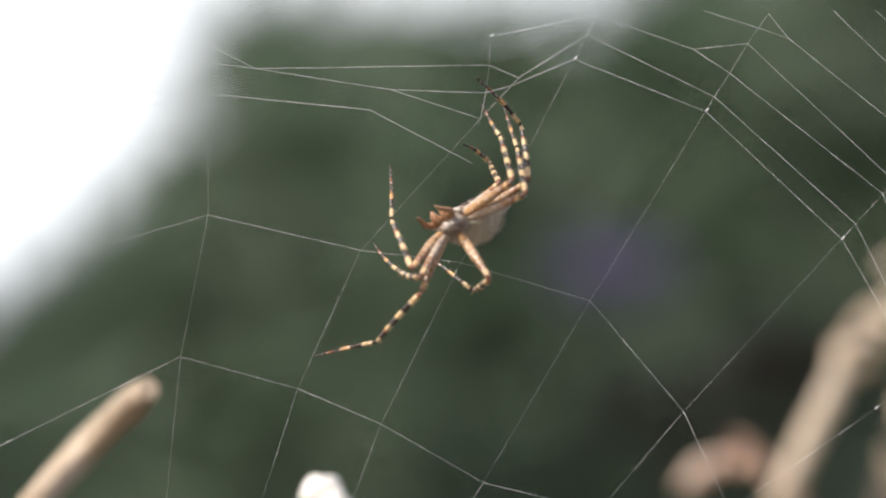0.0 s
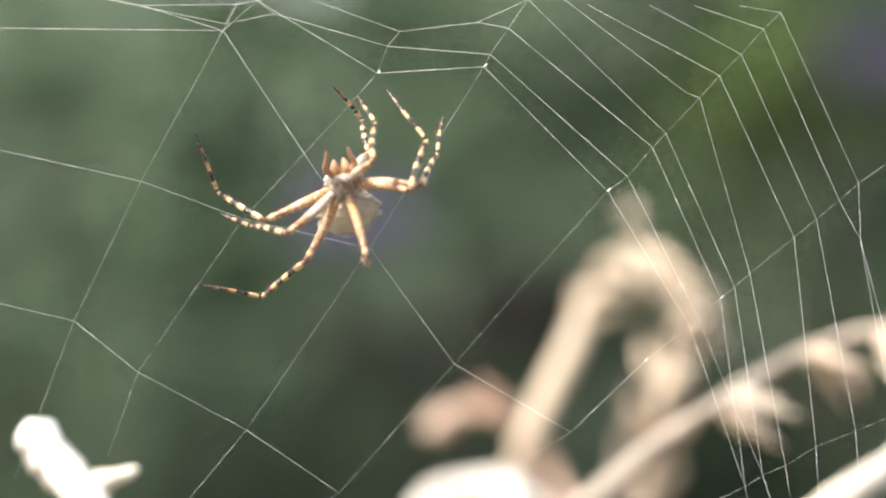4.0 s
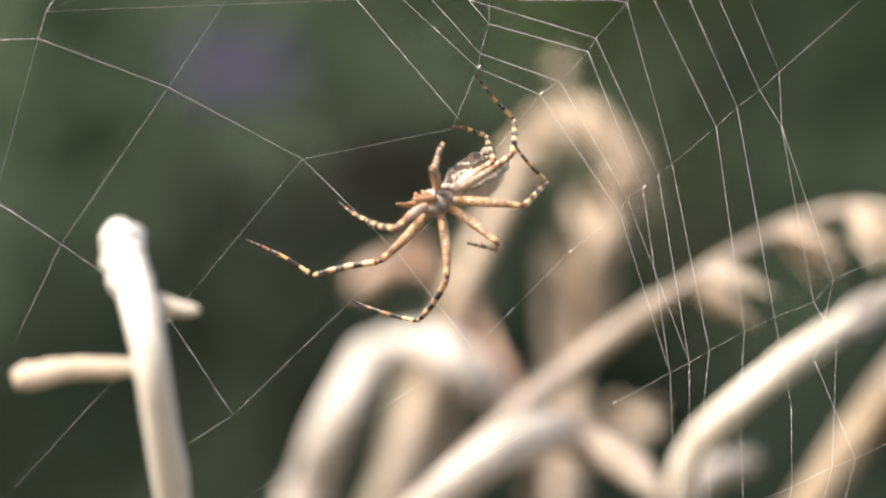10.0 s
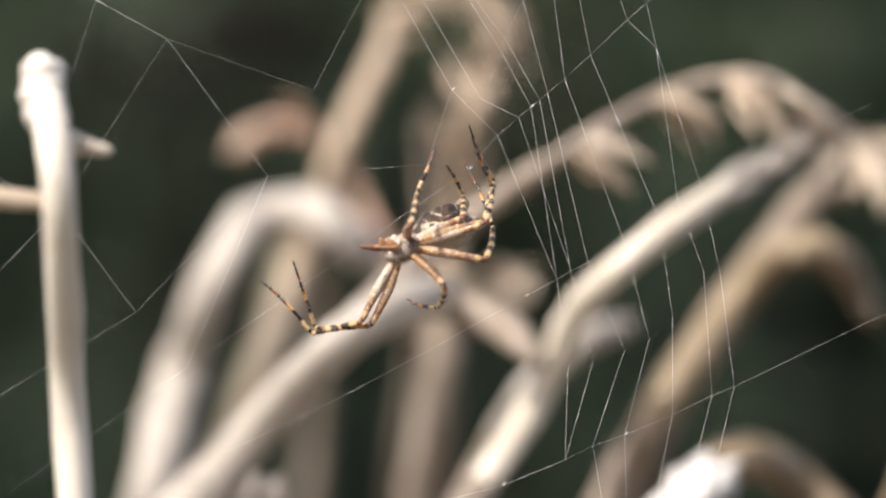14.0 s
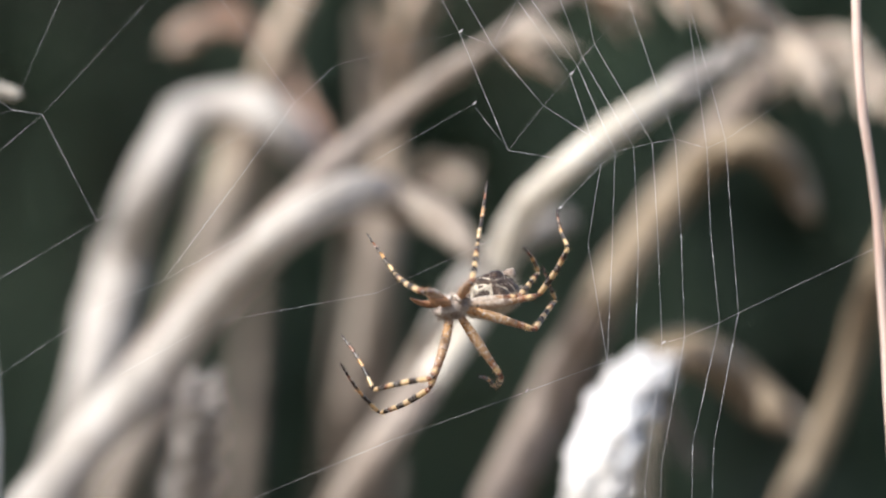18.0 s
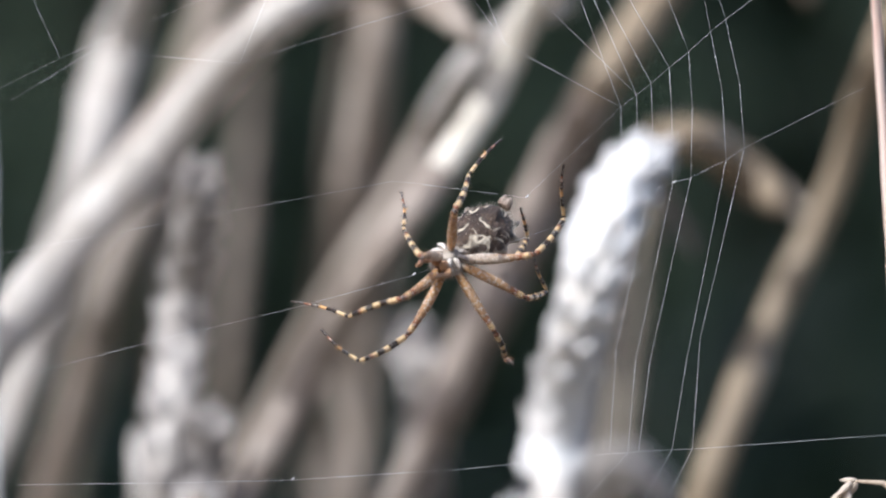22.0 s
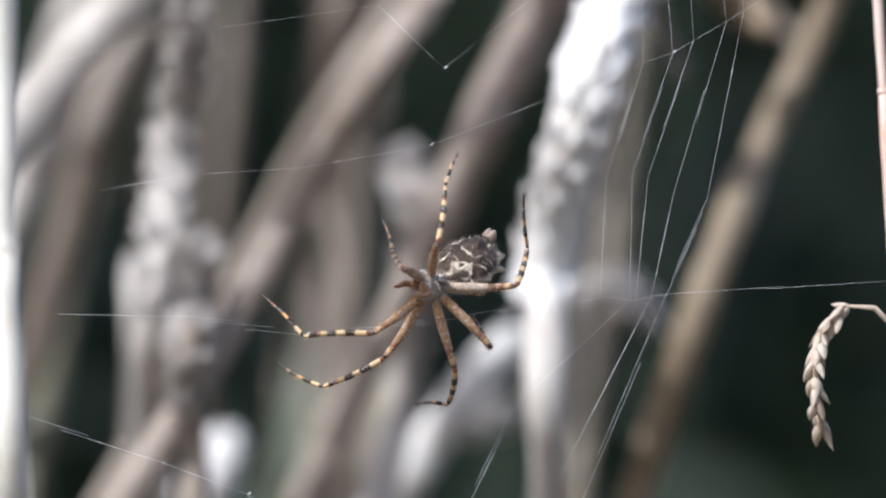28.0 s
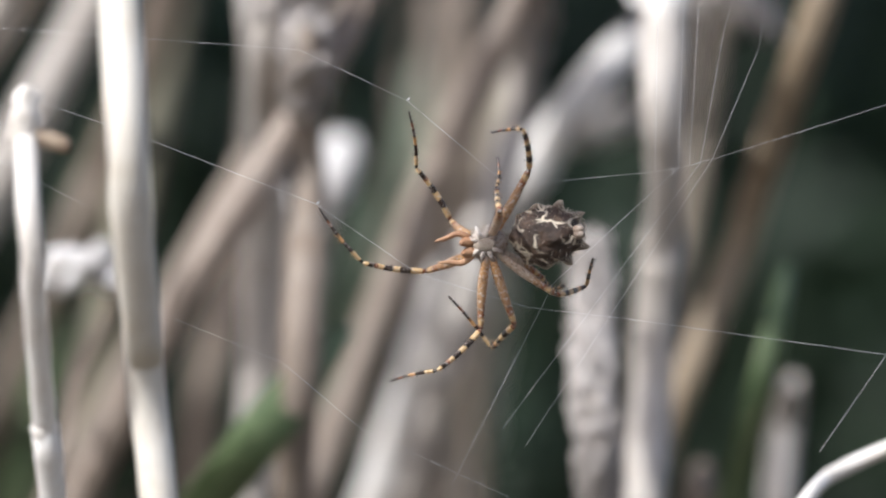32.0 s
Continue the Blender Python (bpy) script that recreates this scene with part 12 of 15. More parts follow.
    walk(leg_e[0], [(0, pose(-0.00006, 0.00152, -0.00007, -88.9, -9.9, 15.1)), (0.5, pose(0.0001, 0.00141, 0.00025, -79.8, 11.8, 18.0)), (1, pose(0.00025, 0.00138, 0.00059, -68.4, 28.4, 26.8)), (1.5, pose(0.00001, 0.00152, 0.00016, -91.1, 47.3, 18.4)), (2, pose(-0.00014, 0.00148, -0.00034, -126.3, 53.9, -9.9)), (2.5, pose(-0.0003, 0.00145, -0.00038, -109.7, 55.3, -6.7)), (3, pose(-0.00047, 0.00139, -0.00039, -100.5, 54.3, -11.6)), (3.5, pose(-0.0005, 0.00142, 0.00025, 53.8, 70.7, 155.7)), (4, pose(-0.00044, 0.00137, 0.0005, 28.5, 63.7, 144.4)), (4.5, pose(0.00005, 0.00088, 0.00124, 27.2, 19.0, 146.2)), (5, pose(-0.00018, 0.00114, 0.001, 37.9, 29.0, 154.1)), (5.5, pose(-0.00032, 0.00134, 0.00065, 55.1, 25.5, 166.1)), (6, pose(-0.00037, 0.00146, 0.00024, 67.6, 20.8, 170.1)), (6.5, pose(-0.00033, 0.00147, -0.00016, 77.8, 26.7, 171.3)), (7, pose(-0.0004, 0.00145, -0.00025, 100.5, 28.3, -155.5)), (7.5, pose(-0.00026, 0.00139, -0.00045, 105.4, 35.3, -169.8)), (8, pose(-0.00025, 0.00133, -0.00071, 117.9, 33.0, -178.6)), (8.5, pose(-0.00037, 0.00139, -0.00027, 93.0, 40.4, 174.0)), (9, pose(-0.00059, 0.0014, 0.00014, 67.4, 40.0, 167.2)), (9.5, pose(-0.0003, 0.00134, 0.00066, 45.0, 43.5, 154.1)), (10, pose(-0.00007, 0.00104, 0.00111, 19.0, 46.7, 132.6)), (10.5, pose(-0.00019, 0.00139, 0.00061, 60.8, 56.9, 174.5)), (11, pose(-0.00027, 0.0015, 0, 102.7, 45.4, -148.0)), (11.5, pose(-0.00043, 0.00145, 0.00006, 87.4, 47.3, -160.6)), (12, pose(-0.00061, 0.00139, 0.00014, 77.3, 45.9, -171.0)), (12.5, pose(-0.00027, 0.00137, 0.0006, 51.0, 41.5, 155.3)), (13, pose(-0.00001, 0.00112, 0.00103, 31.7, 26.8, 132.8)), (13.5, pose(0.00024, 0.00129, 0.00072, 50.7, 31.6, 139.9)), (14, pose(0.00049, 0.00139, 0.00038, 71.0, 34.0, 147.6)), (14.5, pose(-0.00011, 0.00145, 0.00046, 83.7, 42.8, -166.8)), (15, pose(-0.00023, 0.00145, 0.00041, 79.3, 38.5, -168.4)), (15.5, pose(-0.0003, 0.00145, 0.00032, 71.8, 35.0, 180.0)), (16, pose(-0.0004, 0.00144, 0.00023, 68.8, 31.4, 169.8)), (16.5, pose(-0.00055, 0.00141, 0.00019, 70.4, 27.6, 170.5)), (17, pose(-0.00048, 0.00142, 0.00026, 74.1, 31.7, -173.8)), (17.5, pose(-0.00025, 0.00125, 0.00079, 44.9, 23.6, 154.9)), (18, pose(-0.00009, 0.00092, 0.00122, 24.1, 0.8, 144.4)), (18.5, pose(-0.00014, 0.00111, 0.00102, 25.1, 0.3, 133.8)), (19, pose(-0.00016, 0.00129, 0.00079, 23.6, 1.4, 122.0)), (19.5, pose(-0.00032, 0.00143, 0.00034, 31.9, 15.9, 136.3)), (20, pose(-0.00041, 0.00147, -0.00011, 45.8, 27.9, 152.5)), (20.5, pose(-0.00028, 0.00149, 0.00012, 48.0, 15.1, 138.9)), (21, pose(-0.0001, 0.00149, 0.00029, 58.5, 3.0, 129.3)), (21.5, pose(-0.00026, 0.00143, 0.00037, 47.9, 17.7, 141.5)), (22, pose(-0.00045, 0.0014, 0.0004, 45.4, 34.5, 155.3)), (22.5, pose(-0.00045, 0.00134, 0.00054, 37.1, 32.9, 151.1)), (23, pose(-0.00046, 0.00129, 0.00067, 28.7, 31.8, 146.8)), (23.5, pose(-0.00046, 0.00134, 0.00055, 36.0, 31.9, 153.8)), (24, pose(-0.00048, 0.00138, 0.00043, 43.7, 31.7, 160.8)), (24.5, pose(-0.00051, 0.00134, 0.00047, 43.7, 33.3, 155.3)), (25, pose(-0.00055, 0.00133, 0.00051, 45.0, 36.8, 151.8)), (25.5, pose(-0.00056, 0.00121, 0.00066, 38.3, 39.4, 159.6)), (26, pose(-0.00065, 0.00112, 0.0008, 37.1, 46.3, 169.8)), (26.5, pose(-0.00072, 0.00104, 0.00084, 21.4, 26.4, 160.3)), (27, pose(-0.0007, 0.00105, 0.00085, 22.0, 25.6, 159.2)), (27.5, pose(-0.00064, 0.00108, 0.00086, 23.3, 24.8, 156.9)), (28, pose(-0.00059, 0.00112, 0.00086, 24.7, 24.2, 154.7)), (28.5, pose(-0.00056, 0.00112, 0.00086, 25.5, 23.4, 153.8)), (29, pose(-0.00037, 0.00124, 0.00079, 36.4, 16.3, 158.3)), (29.5, pose(-0.00053, 0.00119, 0.00076, 26.7, 12.3, 154.0)), (30, pose(-0.00069, 0.00115, 0.00072, 17.1, 8.4, 151.0)), (30.5, pose(-0.00047, 0.00124, 0.00074, 20.9, 15.7, 156.5)), (31, pose(-0.00025, 0.00129, 0.00077, 31.3, 20.1, 162.6)), (31.5, pose(-0.00028, 0.00149, 0.00009, 54.3, 40.8, 170.6)), (32, pose(-0.0001, 0.00141, -0.00057, 91.6, 56.0, -165.0))])
    walk(leg_e[1], [(0, pose(-0.00304, 0.01242, 0.00017, -163.7, -40.3, -27.7)), (0.5, pose(-0.00294, 0.01211, 0.00222, 141.7, -58.9, 19.9)), (1, pose(-0.00271, 0.01166, 0.00425, 87.7, -38.6, 57.8)), (1.5, pose(-0.00371, 0.01218, 0.00001, 66.5, -4.4, 57.0)), (2, pose(-0.0039, 0.01138, -0.00427, 42.4, 11.6, 44.1)), (2.5, pose(-0.00216, 0.01238, -0.00254, 61.7, 33.1, 68.0)), (3, pose(0.00012, 0.01262, -0.0016, 94.0, 48.6, 106.4)), (3.5, pose(-0.0025, 0.01231, 0.00246, -116.8, 6.1, -74.8)), (4, pose(-0.00453, 0.01094, 0.0049, -135.0, 4.8, -65.1)), (4.5, pose(0.00022, 0.007, 0.01074, -118.2, -27.4, -55.3)), (5, pose(-0.00102, 0.00926, 0.00881, -123.2, -62.1, -50.9)), (5.5, pose(-0.0008, 0.011, 0.00649, 88.3, -41.9, 88.2)), (6, pose(-0.00007, 0.01201, 0.00427, 68.8, -6.4, 82.1)), (6.5, pose(0.00027, 0.01256, 0.00198, 50.6, 6.6, 74.7)), (7, pose(-0.00413, 0.01196, -0.00206, 52.8, 18.8, 79.7)), (7.5, pose(-0.00049, 0.01242, -0.00291, 77.5, 3.5, 83.7)), (8, pose(0.00238, 0.01139, -0.00514, 101.1, -28.5, 70.8)), (8.5, pose(0.00117, 0.01257, -0.00071, 81.2, -5.4, 90.0)), (9, pose(-0.00099, 0.01219, 0.00348, 61.6, 15.8, 93.6)), (9.5, pose(-0.00174, 0.01093, 0.00644, 62.4, -22.2, 80.7)), (10, pose(-0.00264, 0.00926, 0.00842, 70.0, -56.7, 59.9)), (10.5, pose(-0.00384, 0.01165, 0.00361, 48.7, -24.7, 72.7)), (11, pose(-0.0046, 0.01179, -0.00175, 34.3, 5.4, 73.9)), (11.5, pose(-0.00454, 0.01196, 0.00041, 78.0, 11.5, 94.5)), (12, pose(-0.00411, 0.012, 0.00186, 119.4, 4.4, 121.2)), (12.5, pose(-0.00089, 0.01132, 0.00592, 97.0, -20.5, 109.7)), (13, pose(0.00142, 0.00834, 0.00961, 71.3, -40.7, 109.1)), (13.5, pose(0.00302, 0.0104, 0.00682, 91.8, -40.1, 78.2)), (14, pose(0.00448, 0.01152, 0.00343, 105.2, -31.5, 51.4)), (14.5, pose(-0.0035, 0.01219, 0.00138, 30.2, -12.4, 58.8)), (15, pose(-0.00375, 0.01206, 0.00206, 39.7, -3.3, 65.0)), (15.5, pose(-0.00232, 0.01219, 0.00321, 55.4, 13.1, 73.6)), (16, pose(-0.00064, 0.01219, 0.00372, 71.9, 32.4, 87.8)), (16.5, pose(-0.00052, 0.0122, 0.00354, 85.1, 42.7, 104.6)), (17, pose(-0.00325, 0.01206, 0.00289, 108.1, 42.3, 133.7)), (17.5, pose(0.00023, 0.00982, 0.00813, 81.5, -5.4, 87.2)), (18, pose(0.00248, 0.00475, 0.01152, 68.0, -43.2, 59.1)), (18.5, pose(0.0033, 0.00448, 0.01125, 48.1, -21.7, 52.3)), (19, pose(0.00353, 0.00391, 0.01115, 26.9, -9.6, 39.8)), (19.5, pose(0.00189, 0.00756, 0.00957, 16.8, -0, 51.9)), (20, pose(0.00007, 0.01034, 0.00685, 7.1, 12.7, 60.5)), (20.5, pose(0.00375, 0.00912, 0.00742, 41.6, 17.5, 66.2)), (21, pose(0.00716, 0.00784, 0.00618, 78.0, 13.1, 76.4)), (21.5, pose(0.00318, 0.00942, 0.00758, 51.1, 14.2, 71.5)), (22, pose(-0.00119, 0.01058, 0.00696, 24.6, 14.1, 67.8)), (22.5, pose(-0.00145, 0.00967, 0.00811, 25.6, 4.9, 65.4)), (23, pose(-0.00186, 0.00868, 0.0091, 25.6, -4.5, 62.2)), (23.5, pose(-0.00188, 0.00943, 0.00831, 26.0, -1.0, 63.3)), (24, pose(-0.00198, 0.01015, 0.00739, 26.3, 2.8, 64.5)), (24.5, pose(-0.00132, 0.0103, 0.00731, 46.7, 15.8, 76.5)), (25, pose(-0.00099, 0.01063, 0.0069, 68.5, 26.7, 96.2)), (25.5, pose(-0.0034, 0.00973, 0.00752, 48.8, 8.8, 80.0)), (26, pose(-0.00586, 0.00898, 0.00702, 30.0, -8.0, 70.8)), (26.5, pose(-0.00375, 0.0065, 0.01027, 10.8, -12.8, 72.3)), (27, pose(-0.00343, 0.00661, 0.0103, 13.0, -11.9, 70.7)), (27.5, pose(-0.0029, 0.0069, 0.01027, 16.6, -9.5, 67.5)), (28, pose(-0.00236, 0.00718, 0.01022, 20.1, -6.8, 64.4)), (28.5, pose(-0.00205, 0.00729, 0.01021, 21.9, -5.4, 63.0)), (29, pose(-0.00026, 0.00842, 0.00952, 49.7, -11.1, 74.2)), (29.5, pose(-0.00022, 0.0067, 0.01062, 33.4, -6.6, 76.6)), (30, pose(-0.00047, 0.00482, 0.01141, 17.8, -0.5, 78.4)), (30.5, pose(-0.00148, 0.00608, 0.0109, -0.6, -18.8, 76.7)), (31, pose(-0.00166, 0.00788, 0.00983, -26.3, -26.5, 77.9)), (31.5, pose(-0.00303, 0.01125, 0.00509, -75.6, 2.8, 66.1)), (32, pose(-0.00277, 0.01239, -0.00075, -133.6, 8.8, 43.1))])
    walk(leg_e[2], [(0, pose(0.00376, 0.01202, -0.00715, -152.1, -46.5, -54.0)), (0.5, pose(0.0055, 0.00857, -0.00184, 154.3, -65.0, -2.1)), (1, pose(0.00561, 0.00613, 0.00455, 99.1, -48.7, 44.9)), (1.5, pose(0.0038, 0.00692, 0.004, 79.7, -16.6, 42.8)), (2, pose(0.00186, 0.00758, 0.00296, 63.7, -2.9, 28.5)), (2.5, pose(0.00697, 0.01148, 0.00143, 122.9, -0.8, -1.0)), (3, pose(0.00983, 0.01494, -0.00206, 150.9, 35.7, -40.6)), (3.5, pose(0.00598, 0.01512, -0.002, 163.0, -1.2, -160.8)), (4, pose(0.00164, 0.01445, -0.00213, 171.1, 40.7, -175.2)), (4.5, pose(0.0087, 0.01023, 0.00656, -157.4, 52.3, -127.7)), (5, pose(0.00851, 0.01078, 0.00626, -148.0, 31.2, -104.3)), (5.5, pose(0.00917, 0.0105, 0.00671, -177.9, 6.2, -86.2)), (6, pose(0.0091, 0.01034, 0.00787, 145.1, -9.1, -90.2)), (6.5, pose(0.0079, 0.01122, 0.0083, 136.9, -23.2, -96.2)), (7, pose(0.00406, 0.01244, 0.00365, 143.0, -27.1, -102.0)), (7.5, pose(0.00923, 0.01149, -0.00073, 133.5, -17.6, -91.3)), (8, pose(0.01194, 0.00901, -0.00684, 126.7, 6.4, -74.6)), (8.5, pose(0.01106, 0.01242, 0.00081, 124.0, -11.6, -87.7)), (9, pose(0.0077, 0.01402, 0.00805, 123.1, -27.5, -96.7)), (9.5, pose(0.00672, 0.00777, 0.01074, 117.0, 3.5, -96.3)), (10, pose(0.00404, 0.00206, 0.01031, 114.9, 33.2, -99.4)), (10.5, pose(0.00251, 0.00678, 0.0096, 104.6, -22.2, -36.6)), (11, pose(0.00103, 0.01097, 0.00648, 45.5, 1.1, 32.4)), (11.5, pose(0.00518, 0.01314, 0.00244, 82.7, -0.5, 38.4)), (12, pose(0.00354, 0.01618, -0.00304, 118.0, 0.3, 34.2)), (12.5, pose(0.0083, 0.01507, 0.00479, 129.5, -35.0, 45.9)), (13, pose(0.01106, 0.00946, 0.01203, 103.6, -71.6, 77.1)), (13.5, pose(0.01284, 0.00855, 0.00658, 141.4, -48.1, 25.8)), (14, pose(0.01288, 0.00657, 0.00119, 143.6, -19.4, 6.5)), (14.5, pose(-0.00015, 0.00801, 0.00982, 60.9, -14.3, 29.0)), (15, pose(0.00186, 0.00894, 0.00974, 86.8, -7.8, 39.9)), (15.5, pose(0.00594, 0.01108, 0.00873, 144.0, -8.9, 51.6)), (16, pose(0.00892, 0.01349, 0.00633, -156.2, -6.5, 51.3)), (16.5, pose(0.00897, 0.01528, 0.00418, -127.8, 3.5, 55.7)), (17, pose(0.00508, 0.01709, 0.0006, 166.8, -74.3, 20.6)), (17.5, pose(0.0101, 0.00921, 0.0096, -172.8, -1.3, -23.8)), (18, pose(0.00913, -0.0022, 0.01425, -122.0, 54.1, 35.8)), (18.5, pose(0.00768, -0.00202, 0.01745, -168.0, 67.1, -10.5)), (19, pose(0.00526, -0.00052, 0.01994, 144.9, 58.8, -59.4)), (19.5, pose(0.00416, 0.00578, 0.01915, 153.6, 39.3, -49.4)), (20, pose(0.00222, 0.01162, 0.01654, 159.4, 20.7, -41.5)), (20.5, pose(0.01074, 0.00849, 0.01455, 153.0, 43.4, -47.2)), (21, pose(0.01678, 0.00599, 0.00822, 143.6, 67.8, -55.9)), (21.5, pose(0.01105, 0.00842, 0.01366, 158.7, 57.7, -49.4)), (22, pose(0.0035, 0.01106, 0.01578, 169.6, 47.4, -47.4)), (22.5, pose(0.00279, 0.00857, 0.0171, 171.2, 44.2, -42.0)), (23, pose(0.00163, 0.00605, 0.0181, 172.1, 41.3, -37.4)), (23.5, pose(0.00198, 0.00732, 0.01729, 169.3, 44.0, -41.5)), (24, pose(0.0022, 0.00866, 0.01635, 165.5, 46.3, -46.5)), (24.5, pose(0.0062, 0.01042, 0.0139, 163.5, 52.1, -43.6)), (25, pose(0.00809, 0.01327, 0.01018, 160.8, 58.2, -41.4)), (25.5, pose(0.00419, 0.00941, 0.01402, 173.4, 61.0, -32.3)), (26, pose(-0.00154, 0.0062, 0.01559, -176.1, 62.6, -26.1)), (26.5, pose(-0.00262, 0.00384, 0.01984, 177.0, 58.9, -21.6)), (27, pose(-0.00196, 0.00397, 0.01984, 172.2, 59.3, -24.7)), (27.5, pose(-0.00085, 0.00434, 0.01972, 162.1, 58.3, -30.8)), (28, pose(0.00024, 0.0047, 0.01954, 152.5, 56.4, -36.5)), (28.5, pose(0.00088, 0.00481, 0.01945, 148.3, 55.7, -38.9)), (29, pose(0.00673, 0.00515, 0.01587, -174.3, 38.8, -13.8)), (29.5, pose(0.00493, 0.00449, 0.0189, -168.3, 51.5, -12.9)), (30, pose(0.0025, 0.00411, 0.02093, -158.4, 63.0, -9.1)), (30.5, pose(-0.00233, 0.00297, 0.02037, -153.0, 70.8, 8.1)), (31, pose(-0.00682, 0.0049, 0.01786, -120.7, 79.2, 50.0)), (31.5, pose(-0.01183, 0.01528, 0.00757, 48.9, 71.8, -126.3)), (32, pose(-0.00849, 0.01695, -0.00756, 44.2, 39.1, -130.6))])
